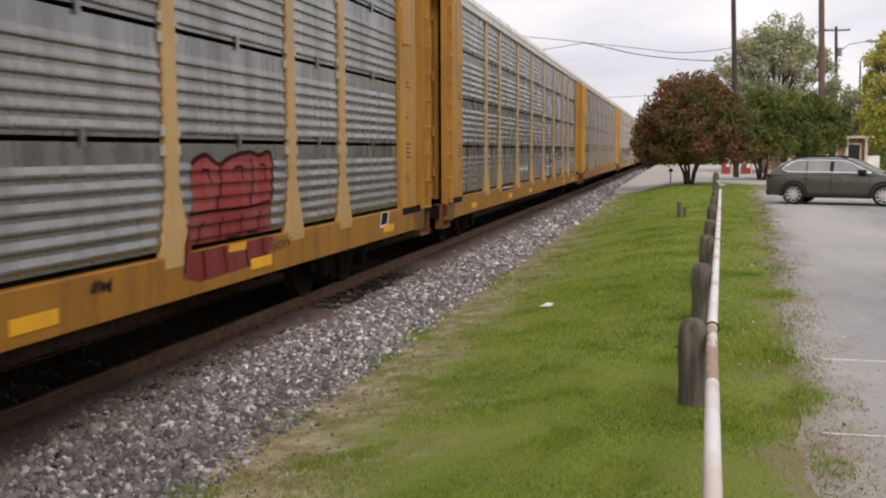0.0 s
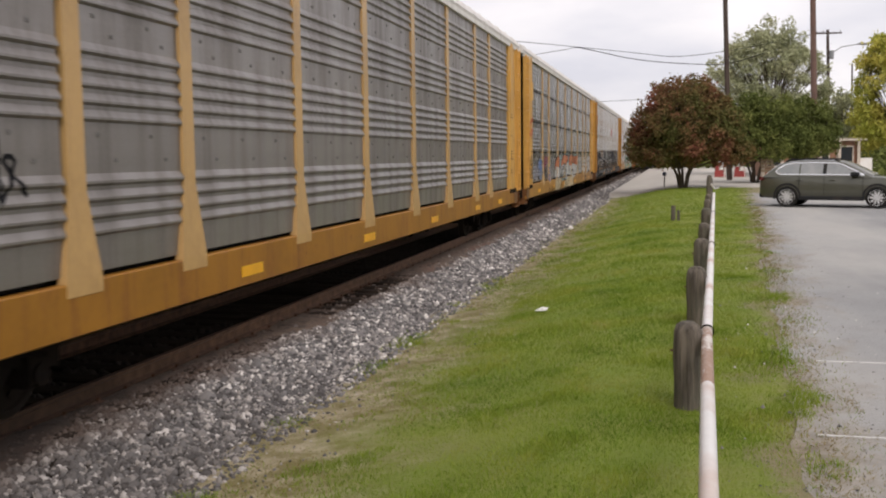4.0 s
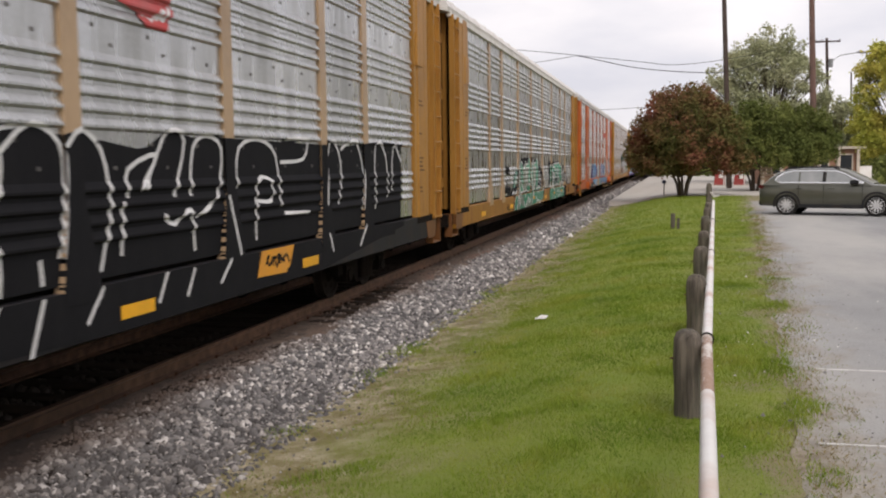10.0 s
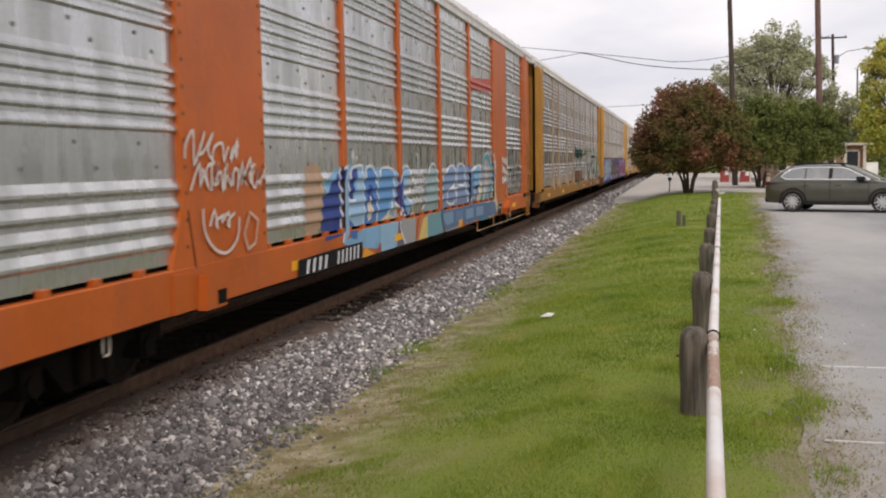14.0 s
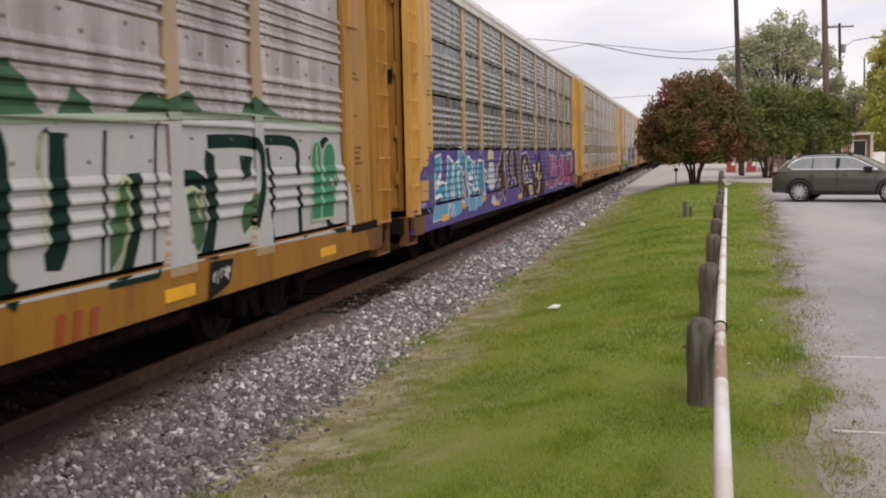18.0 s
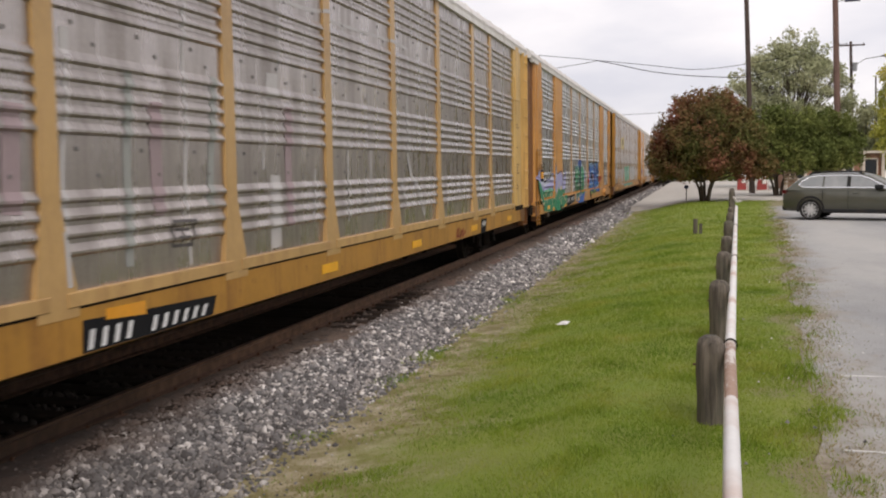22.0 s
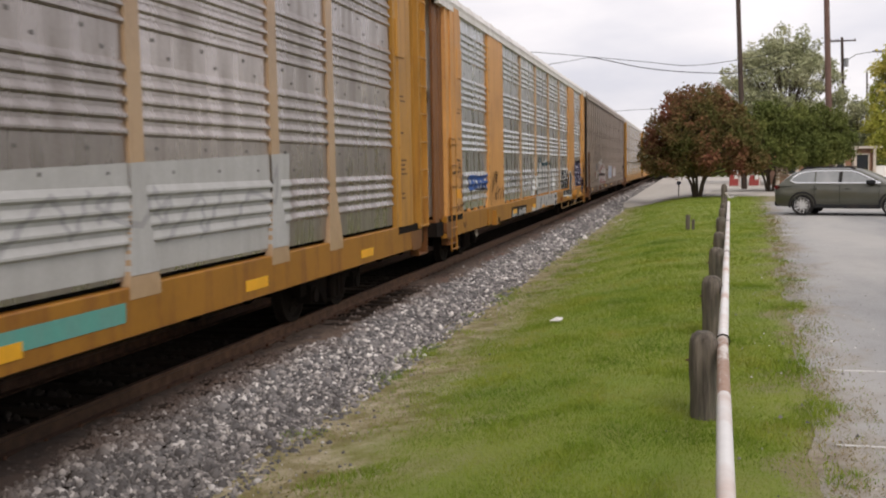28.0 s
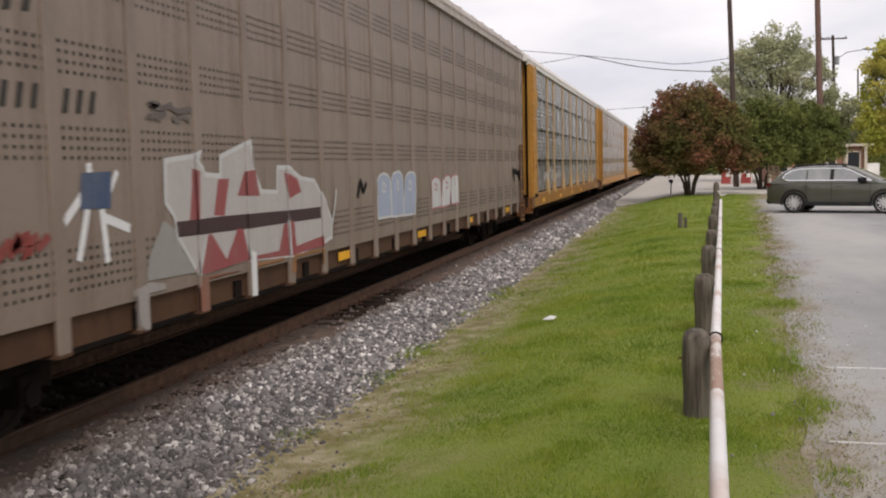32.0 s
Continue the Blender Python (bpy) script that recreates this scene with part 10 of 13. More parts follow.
p.line([(20.21, 1.36), (20.72, 2.37), (21.20, 2.50), (21.60, 2.05), (21.44, 1.22)], 0.05, WHITE)
p.line([(20.55, 1.98), (21.49, 1.92)], 0.05, WHITE)
p.line([(18.26, 1.15), (18.01, 0.79)], 0.05, WHITE)
p.patch([(17.12, 0.94), (17.68, 0.94), (17.57, 0.79), (17.08, 0.79)], AMBER, None, 0.2)
p.done()
p = Paint(6, "graffiti", "teal painted shape with a pale pink face")
p.patch([(19.49, 0.79), (19.65, 1.17), (19.94, 1.55), (20.01, 1.92), (20.21, 2.27), (20.55, 2.40), (20.91, 2.40), (21.15, 2.29), (21.27, 2.12), (21.59, 2.22), (21.30, 2.00), (21.27, 1.61), (21.14, 1.19), (21.02, 0.79), (20.30, 0.79)], (0.05, 0.26, 0.34), None, 0.3)
p.patch([(20.06, 1.77), (20.20, 2.06), (20.46, 2.23), (20.81, 2.23), (21.09, 2.09), (21.14, 1.66), (20.84, 1.60), (20.66, 1.37), (20.46, 1.35), (20.30, 1.60), (20.09, 1.61)], (0.33, 0.29, 0.30), None, 0.4)
p.patch([(20.39, 2.22), (20.58, 2.25), (20.65, 1.73), (20.42, 1.35), (20.29, 1.52)], (0.42, 0.40, 0.40), None, 0.4)
p.patch([(20.12, 1.57), (20.37, 1.57), (20.41, 1.21), (20.16, 1.22)], PALE, None, 0.4)
p.patch([(20.64, 1.25), (20.75, 1.48), (20.82, 1.43), (20.77, 1.25)], PALE, None, 0.4)
p.patch([(20.15, 1.19), (20.72, 1.22), (20.67, 1.08), (20.32, 1.08)], PALE, None, 0.4)
p.patch([(21.19, 1.27), (21.27, 1.65), (21.42, 1.77), (21.52, 1.41), (21.84, 1.11), (21.67, 0.90), (21.02, 0.79)], CREAM, None, 0.35)
p.patch([(19.35, 1.23), (19.49, 1.45), (19.66, 1.68), (19.71, 1.86), (19.92, 1.63), (19.93, 1.40), (19.68, 1.21), (19.56, 1.24)], CREAM, None, 0.4)
p.line([(19.94, 1.51), (20.01, 1.92), (20.20, 2.26), (20.55, 2.39), (20.91, 2.40), (21.19, 2.25), (21.29, 2.15), (21.59, 2.21), (21.34, 1.99), (21.31, 1.56), (21.50, 1.15)], 0.06, PALE)
p.patch([(18.44, 1.46), (18.53, 1.98), (18.72, 1.99), (18.68, 1.78), (18.57, 1.38)], (0.10, 0.18, 0.33), None, 0.2)
p.patch([(18.67, 1.98), (18.95, 1.98), (18.86, 1.35), (18.64, 1.31)], (0.20, 0.33, 0.48), None, 0.3)
p.patch([(18.79, 1.32), (18.88, 1.80), (19.03, 2.03), (19.11, 1.99), (18.99, 1.60), (18.91, 1.31)], (0.05, 0.13, 0.30), None, 0.2)
p.patch([(19.03, 2.03), (19.70, 2.11), (19.63, 1.67), (19.16, 1.62), (18.98, 1.50)], (0.16, 0.36, 0.55), None, 0.3)
p.patch([(19.10, 1.64), (19.60, 1.67), (19.50, 1.55), (19.15, 1.57)], (0.03, 0.05, 0.10), None, 0.2)
p.patch([(18.70, 1.20), (19.12, 1.21), (19.65, 1.21), (19.53, 0.94), (18.71, 0.79), (18.63, 0.93)], GREY, None, 0.3)
p.patch([(18.41, 1.12), (18.70, 1.20), (18.63, 0.93), (18.48, 0.79), (18.38, 0.79)], (0.20, 0.40, 0.55), None, 0.3)
p.patch([(19.02, 1.31), (19.25, 1.37), (19.41, 1.26), (19.17, 1.20)], (0.13, 0.15, 0.2), None, 0.2)
p.line([(18.48, 1.98), (18.63, 2.02), (18.77, 1.99), (19.03, 2.04), (19.72, 2.12), (19.75, 1.93), (19.59, 1.54), (19.38, 1.28)], 0.05, WHITE)
p.line([(18.72, 1.20), (18.74, 1.07), (18.57, 0.90)], 0.05, BLACK)
p.line([(19.46, 1.09), (19.54, 1.04), (19.46, 0.79)], 0.05, BLACK)
p.patch([(20.54, 0.93), (20.90, 0.90), (20.81, 0.79), (20.55, 0.79)], AMBER, None, 0.2)
p.patch([(21.81, 0.79), (21.99, 1.14), (22.43, 1.14), (22.23, 0.79)], BLACK, None, 0.1)
p.line([(21.99, 1.12), (22.37, 1.11)], 0.03, PALE)
p.line([(21.93, 0.99), (22.32, 0.98)], 0.03, PALE)
p.line([(22.10, 1.13), (21.97, 0.79)], 0.03, PALE)
p.done()
p = Paint(6, "graffiti", "thin black tag")
p.line([(23.90, 1.27), (24.28, 1.35), (24.22, 2.47), (24.38, 2.55), (24.59, 2.30), (24.54, 1.67)], 0.045, (0.06, 0.06, 0.06))
p.line([(24.25, 1.91), (23.82, 1.98), (23.72, 1.60), (23.90, 1.29), (24.27, 1.29)], 0.045, (0.06, 0.06, 0.06))
p.line([(24.65, 2.01), (24.50, 1.27)], 0.045, (0.06, 0.06, 0.06))
p.line([(24.66, 1.26), (24.77, 1.95), (25.05, 1.95), (25.05, 1.26)], 0.045, (0.06, 0.06, 0.06))
p.line([(25.17, 1.25), (25.22, 1.94), (25.59, 2.00), (25.57, 1.75), (25.20, 1.70)], 0.045, (0.06, 0.06, 0.06))
p.line([(25.87, 1.99), (25.75, 1.74), (26.03, 1.61), (25.62, 1.25)], 0.045, (0.06, 0.06, 0.06))
p.line([(22.52, 2.25), (22.51, 2.10), (22.62, 2.05), (22.67, 1.96)], 0.06, (0.65, 0.6, 0.55))
p.line([(22.81, 2.25), (23.02, 2.25), (22.92, 2.10)], 0.06, (0.65, 0.6, 0.55))
p.line([(22.68, 2.03), (22.91, 2.00), (22.96, 1.85), (23.07, 1.74), (22.82, 1.68)], 0.06, (0.65, 0.6, 0.55))
p.line([(22.95, 1.80), (23.06, 1.67), (23.18, 1.58)], 0.06, (0.65, 0.6, 0.55))
p.line([(23.12, 1.53), (23.03, 1.29)], 0.06, (0.65, 0.6, 0.55))
p.scribble([(22.44, 2.34), (23.18, 2.31), (23.12, 1.55), (22.38, 1.56)], 2, WHITE, 0.05, 66, 0.3, 3)
p.done()
p = Paint(6, "stencil_plate", "white stencil bars on a small black plate")
p.patch([(8.06, 1.01), (9.31, 1.03), (10.58, 1.03), (10.56, 0.78), (9.29, 0.78), (8.04, 0.77)], BLACK, None, 0.15)
p.bars([(8.29, 1), (9.16, 1), (9.14, 0.79), (8.27, 0.79)], [4], WHITE)
p.bars([(9.45, 1.01), (10.47, 1.02), (10.46, 0.79), (9.44, 0.79)], [6], WHITE)
p.done()
p = Paint(6, "graffiti", "red faded tag")
p.patch([(18.71, 4.11), (21.27, 4.26), (21.25, 3.93), (18.69, 3.83)], (0.5, 0.1, 0.08), None, 0.7)
p.done()
p = Paint(6, "graffiti", "white hand tags on orange plates")
p.scribble([(5.32, 2.57), (6.48, 2.51), (6.45, 2.15), (5.28, 2.16)], 4, (0.65, 0.6, 0.55), 0.035, 67, 0.3)
p.scribble([(5.4, 2.24), (7.26, 2.3), (7.23, 1.85), (5.37, 1.89)], 8, (0.65, 0.6, 0.55), 0.035, 69, 0.3)
p.line([(5.62, 1.77), (5.64, 1.54), (5.84, 1.35), (6.12, 1.29), (6.37, 1.42), (6.43, 1.64)], 0.035, (0.65, 0.6, 0.55), 0.3)
p.scribble([(5.75, 1.79), (6.28, 1.75), (6.26, 1.47), (5.73, 1.52)], 2, (0.65, 0.6, 0.55), 0.035, 70, 0.3)
p.line([(6.7, 1.68), (6.91, 1.58), (6.82, 1.33), (6.63, 1.28), (6.54, 1.45)], 0.035, (0.6, 0.4, 0.3), 0.3, True)
p.scribble([(1.81, 3.18), (2.53, 3.23), (2.42, 1.76), (1.7, 1.79)], 1, (0.65, 0.6, 0.55), 0.06, 68, 0.3, 3)
p.done()
p = Paint(6, "graffiti", "blue letter feet over the sill")
p.patch([(15.64, 1.27), (16.34, 1.26), (21.39, 1.17), (21.60, 0.84), (17.91, 0.86), (15.87, 0.83), (15.62, 1.04)], (0.08, 0.15, 0.27), None, 0.4)
p.patch([(15.76, 1.17), (16.59, 1.18), (16.62, 0.94), (16.02, 0.92), (15.77, 1.03)], (0.17, 0.29, 0.43), None, 0.3)
p.patch([(16.86, 1.16), (17.51, 1.16), (17.56, 0.95), (16.84, 0.95)], (0.11, 0.20, 0.34), None, 0.3)
p.patch([(17.83, 1.15), (18.67, 1.15), (18.65, 0.94), (17.85, 0.93)], (0.17, 0.29, 0.43), None, 0.3)
p.patch([(18.98, 1.15), (19.82, 1.14), (19.80, 0.93), (19.01, 0.93)], (0.18, 0.28, 0.42), None, 0.3)
p.patch([(17.12, 0.95), (17.49, 0.96), (17.48, 0.86), (17.12, 0.85)], AMBER, None, 0.2)
p.done()
p = Paint(7, "graffiti", "white letters with dark green shadows under green clouds")
p.patch([(16.96, 2.33), (18.48, 2.44), (23, 2.61), (25.22, 2.62), (25.96, 2.52), (26.39, 1.16), (22.33, 1.21), (20.19, 1.18), (18.56, 1.2), (16.85, 1.15)], (0.5, 0.5, 0.49), None, 0.2)
p.patch([(18.58, 2.48), (18.71, 2.72), (18.94, 2.88), (19.18, 2.94), (19.4, 2.76), (19.58, 2.5)], (0.03, 0.10, 0.04), None, 0.2)
p.patch([(19.64, 2.51), (19.76, 2.61), (19.95, 2.79), (20.13, 2.67), (20.24, 2.53)], (0.03, 0.10, 0.04), None, 0.2)
p.patch([(20.65, 2.54), (20.75, 2.68), (21.04, 2.81), (21.33, 2.75), (21.77, 2.86), (22.03, 2.65), (22.09, 2.59)], (0.03, 0.10, 0.04), None, 0.2)
p.patch([(22.79, 2.61), (23.01, 2.75), (23.24, 2.88), (23.54, 2.8), (23.93, 2.69), (24.01, 2.64)], (0.03, 0.10, 0.04), None, 0.2)
p.patch([(17.63, 2.43), (17.81, 2.72), (18.04, 2.64), (18.28, 2.83), (18.43, 2.47)], (0.03, 0.10, 0.04), None, 0.2)
p.patch([(19.61, 2.42), (19.81, 2.42), (19.8, 1.96), (19.78, 1.52), (19.67, 1.36), (19.48, 1.38), (19.47, 1.51), (19.53, 1.55)], (0.008, 0.028, 0.022), None, 0.2)
p.patch([(20.43, 1.98), (20.57, 2.08), (20.86, 2.09), (20.81, 1.52), (20.66, 1.24), (20.48, 1.19), (20.31, 1.2), (20.65, 1.54), (20.64, 1.98)], (0.008, 0.028, 0.022), None, 0.2)
p.patch([(20.34, 1.66), (20.56, 2.03), (20.65, 1.93), (20.55, 1.45), (20.32, 1.26)], (0.04, 0.12, 0.04), None, 0.2)
p.patch([(21.57, 2.1), (21.87, 2.09), (22.04, 1.99), (22.08, 2.29), (22.27, 2.23), (22.26, 1.51), (22.14, 1.18), (21.86, 1.21), (22.06, 1.53), (22.04, 1.84), (21.79, 1.93), (21.57, 1.94)], (0.008, 0.028, 0.022), None, 0.2)
p.patch([(21.62, 1.86), (21.79, 1.92), (22.01, 1.8), (22.01, 1.42), (21.85, 1.27), (21.63, 1.4)], (0.04, 0.12, 0.04), None, 0.2)
p.patch([(22.8, 1.62), (23.14, 1.79), (23.4, 1.87), (23.19, 1.51), (22.88, 1.37)], (0.04, 0.12, 0.04), None, 0.2)
p.patch([(22.85, 2.23), (23.18, 2.21), (23.06, 2.01), (22.88, 1.95)], (0.008, 0.028, 0.022), None, 0.2)
p.line([(22.13, 2.37), (22.98, 2.38), (23.34, 2.29), (23.37, 1.88), (23.11, 1.45)], 0.14, (0.008, 0.028, 0.022))
p.line([(23.57, 2.31), (23.65, 1.8), (23.56, 1.22)], 0.1, (0.008, 0.028, 0.022))
p.line([(23.5, 2.4), (24.24, 2.39), (24.48, 2.25), (24.42, 1.98)], 0.12, (0.008, 0.028, 0.022))
p.line([(24.46, 1.84), (24.5, 1.2)], 0.12, (0.008, 0.028, 0.022))
p.line([(25.06, 2.03), (25.23, 2.31), (25.51, 2.39), (25.75, 2.1), (25.78, 1.79)], 0.12, (0.008, 0.028, 0.022))
p.line([(25.24, 1.73), (25.51, 1.27), (26.01, 1.21)], 0.12, (0.008, 0.028, 0.022))
p.line([(20.35, 2.45), (20.21, 1.25)], 0.05, (0.008, 0.028, 0.022))
p.line([(21.16, 2.54), (21, 1.15)], 0.04, (0.008, 0.028, 0.022))
p.line([(18.68, 2.38), (18.9, 2.42), (19.02, 2.27), (18.99, 1.76), (18.97, 1.37), (19.1, 1.23)], 0.22, (0.008, 0.028, 0.022))
p.line([(19.47, 2.14), (19.52, 2.37), (19.6, 2.44)], 0.05, (0.008, 0.028, 0.022))
p.line([(19.47, 1.58), (19.49, 2.02), (19.5, 2.3), (19.58, 2.41)], 0.05, (0.4, 0.42, 0.25))
p.line([(20.39, 1.8), (20.54, 2.04), (20.64, 2.01), (20.62, 1.64), (20.47, 1.31), (20.32, 1.24)], 0.05, (0.4, 0.42, 0.25))
p.line([(21.63, 1.89), (21.81, 1.91), (21.88, 1.65), (21.98, 1.93)], 0.05, (0.4, 0.42, 0.25))
p.line([(21.62, 1.56), (21.74, 1.33), (21.94, 1.23)], 0.05, (0.4, 0.42, 0.25))
p.line([(18.48, 2.47), (20.24, 2.55), (23, 2.65), (25.86, 2.57)], 0.07, (0.35, 0.42, 0.3))
p.line([(20.2, 1.17), (20.98, 1.16)], 0.05, (0.008, 0.028, 0.022))
p.line([(18.01, 2.34), (17.98, 1.77), (18, 1.29)], 0.12, (0.008, 0.028, 0.022))
p.line([(17.5, 2.3), (17.48, 1.63), (17.55, 1.24)], 0.2, (0.008, 0.028, 0.022))
p.done()
p = Paint(7, "graffiti", "grey and brown bubble letters with black outlines")
p.patch([(12.9, 2.37), (13.14, 2.74), (13.49, 2.92), (13.86, 3), (14.18, 2.81), (14.64, 2.98), (15.12, 2.68), (16.11, 2.78), (16.94, 2.62), (16.89, 2.12), (14.79, 2.02), (12.86, 1.97)], (0.02, 0.07, 0.045), None, 0.3)
p.patch([(13.13, 2.67), (13.47, 2.8), (13.7, 2.62), (13.94, 2.42), (13.58, 2.06), (13.06, 1.96)], NAVY, None, 0.3)
p.blocks([(12.9, 2.44), (15.46, 2.45), (15.34, 1.19), (12.78, 1.21)], 5, (0.47, 0.46, 0.45), (0.012, 0.018, 0.02), 71, 0.09, True, 0.03, (0.20, 0.085, 0.05), 0.4)
p.blocks([(15.48, 2.45), (16.93, 2.5), (16.81, 1.24), (15.36, 1.19)], 3, (0.47, 0.46, 0.45), (0.012, 0.018, 0.02), 72, 0.08, True, 0.03, (0.24, 0.10, 0.06), 0.4)
p.scribble([(13.73, 2.92), (14.72, 2.96), (14.69, 2.66), (13.7, 2.68)], 4, (0.55, 0.62, 0.75), 0.06, 78)
p.done()
p = Paint(7, "stencil_plate", "rust-red stencil bars")
p.bars([(19.44, 1.07), (20.1, 1.05), (20.08, 0.79), (19.42, 0.79)], [3], (0.35, 0.06, 0.02))
p.done()
p = Paint(7, "graffiti", "cyan scrawl on the sill")
p.scribble([(13.99, 1.23), (14.93, 1.17), (14.91, 0.97), (13.97, 0.99)], 5, (0.05, 0.28, 0.3), 0.06, 74)
p.scribble([(13.49, 2.94), (14.72, 3.01), (14.7, 2.76), (13.47, 2.77)], 6, PALE, 0.06, 75, 0.4)
p.done()
p = Paint(7, "graffiti", "green and white tag")
p.blocks([(24.93, 2.43), (25.8, 2.41), (25.7, 1.35), (24.83, 1.36)], 2, GREEN, (0.4, 0.5, 0.35), 76, 0.05)
p.done()
p = Paint(7, "test_plate", "black and white stencil plate")
p.patch([(21.96, 1.17), (22.47, 1.16), (22.36, 0.91), (21.88, 0.79)], BLACK)
p.scribble([(22.02, 1.12), (22.38, 1.11), (22.37, 0.95), (22, 0.92)], 3, PALE, 0.03, 77)
p.done()
p = Paint(8, "graffiti", "purple and blue painted band")
p.patch([(2.3, 0.79), (26.2, 0.79), (26.2, 2.28), (20.0, 2.3), (10.0, 2.29), (2.3, 2.28)], PURPLE, None, 0.3)
p.patch([(1.13, 0.79), (1.16, 1.22), (1.27, 1.31), (1.27, 1.75), (1.30, 1.84), (1.51, 1.93), (1.57, 1.98), (1.92, 1.99), (2.07, 2.22), (2.49, 2.24), (2.55, 2.28), (2.49, 1.59), (2.36, 1.13), (2.27, 0.91), (2.05, 0.79)], PURPLE, None, 0.3)
p.patch([(1.39, 1.73), (1.94, 1.73), (1.92, 1.54), (1.38, 1.54)], (0.60, 0.345, 0.075), None, 0.3)
p.patch([(1.38, 1.53), (1.92, 1.52), (1.91, 1.36), (1.35, 1.37)], (0.60, 0.345, 0.075), None, 0.3)
p.patch([(1.23, 1.33), (1.70, 1.33), (1.73, 1.27), (1.25, 1.24)], (0.30, 0.28, 0.42), None, 0.3)
p.patch([(1.37, 1.37), (1.90, 1.36), (1.89, 1.33), (1.34, 1.34)], (0.10, 0.05, 0.02), None, 0.1)
p.patch([(1.14, 0.98), (1.32, 1.09), (1.65, 1.08), (1.58, 0.97)], (0.40, 0.19, 0.03), None, 0.3)
p.line([(1.62, 1.80), (1.72, 1.89), (1.80, 1.75)], 0.05, (0.17, 0.14, 0.34))
p.line([(1.87, 1.86), (1.88, 1.75), (1.97, 1.82)], 0.05, (0.17, 0.14, 0.34))
p.line([(1.88, 1.19), (2.08, 1.13), (2.00, 1.03), (2.13, 0.97)], 0.05, (0.17, 0.14, 0.34))
p.line([(2.15, 1.23), (2.29, 1.14), (2.21, 1.03)], 0.05, (0.17, 0.14, 0.34))
p.line([(2.03, 1.36), (2.23, 1.30), (2.31, 1.45)], 0.05, (0.17, 0.14, 0.34))
p.line([(2.06, 1.77), (2.26, 1.69), (2.18, 1.54)], 0.05, (0.17, 0.14, 0.34))
p.done()
p = Paint(8, "graffiti", "cyan lettering with white outlines")
p.patch([(2.49, 1.22), (3.46, 1.24), (4.32, 1.24), (6.98, 1.26), (6.85, 1.08), (5.04, 1.05), (3.38, 0.95), (2.47, 0.94)], (0.16, 0.34, 0.52), None, 0.3)
p.patch([(2.52, 2.12), (3.16, 2.20), (3.15, 1.82), (2.87, 1.73), (2.70, 1.58), (2.82, 1.54), (3.20, 1.66), (3.52, 1.60), (3.53, 1.33), (3.41, 0.99), (3.12, 0.95), (2.27, 0.94), (2.43, 1.26), (2.37, 1.44), (2.37, 1.76)], (0.025, 0.28, 0.42), None, 0.25)
p.stroke([(2.52, 2.12), (3.16, 2.20), (3.15, 1.82), (2.87, 1.73), (2.70, 1.58), (2.82, 1.54), (3.20, 1.66), (3.52, 1.60), (3.53, 1.33), (3.41, 0.99), (3.12, 0.95), (2.27, 0.94), (2.43, 1.26), (2.37, 1.44), (2.37, 1.76)], 0.05, WHITE, 0.2, True).flush("painted_line")
p.patch([(2.41, 1.25), (3.53, 1.33), (3.41, 1.00), (3.12, 0.95), (2.29, 0.94)], (0.13, 0.36, 0.55), None, 0.25)
p.patch([(2.72, 1.53), (2.71, 1.66), (3.08, 1.79), (3.14, 1.71), (2.84, 1.54)], WHITE, None, 0.2)
p.patch([(2.43, 1.29), (2.61, 1.40), (3.10, 1.45), (3.21, 1.39), (3.05, 1.24), (2.79, 1.21), (2.52, 1.24)], WHITE, None, 0.2)
p.patch([(2.61, 1.30), (2.84, 1.35), (3.09, 1.34), (2.95, 1.24), (2.71, 1.24)], (0.06, 0.05, 0.2), None, 0.2)
p.patch([(2.71, 1.22), (2.86, 1.34), (3.10, 1.36), (3.07, 1.26), (2.85, 1.20)], (0.06, 0.05, 0.2), None, 0.2)
p.patch([(3.71, 2.15), (3.86, 2.15), (4.18, 2.01), (4.12, 1.85), (3.95, 1.46), (4.00, 1.31), (4.14, 1.52), (4.21, 1.95), (4.45, 2.02), (4.63, 2.04), (4.57, 1.71), (4.65, 1.47), (4.74, 1.19), (4.31, 1.22), (4.24, 1.47), (4.12, 1.26), (3.99, 1.24), (3.83, 1.19), (3.65, 1.14), (3.54, 1.23), (3.54, 1.47), (3.69, 1.97)], (0.025, 0.28, 0.42), None, 0.25)
p.stroke([(3.71, 2.15), (3.86, 2.15), (4.18, 2.01), (4.12, 1.85), (3.95, 1.46), (4.00, 1.31), (4.14, 1.52), (4.21, 1.95), (4.45, 2.02), (4.63, 2.04), (4.57, 1.71), (4.65, 1.47), (4.74, 1.19), (4.31, 1.22), (4.24, 1.47), (4.12, 1.26), (3.99, 1.24), (3.83, 1.19), (3.65, 1.14), (3.54, 1.23), (3.54, 1.47), (3.69, 1.97)], 0.06, WHITE, 0.2, True).flush("painted_line")
p.patch([(3.56, 1.42), (3.88, 1.43), (3.83, 1.21), (3.65, 1.16), (3.54, 1.25)], (0.13, 0.36, 0.55), None, 0.25)
p.patch([(4.02, 1.26), (4.71, 1.27), (4.71, 0.99), (4.50, 0.95), (4.02, 0.91), (3.66, 0.93), (3.86, 1.22)], (0.13, 0.36, 0.55), None, 0.25)
p.patch([(4.72, 2.21), (4.76, 2.32), (4.95, 2.34), (5.18, 2.20), (5.24, 2.04), (5.18, 1.84), (5.05, 1.72), (5.07, 1.43), (4.97, 1.16), (4.81, 1.18), (4.69, 1.47), (4.61, 1.80), (4.95, 1.87), (4.70, 1.98)], (0.025, 0.28, 0.42), None, 0.25)
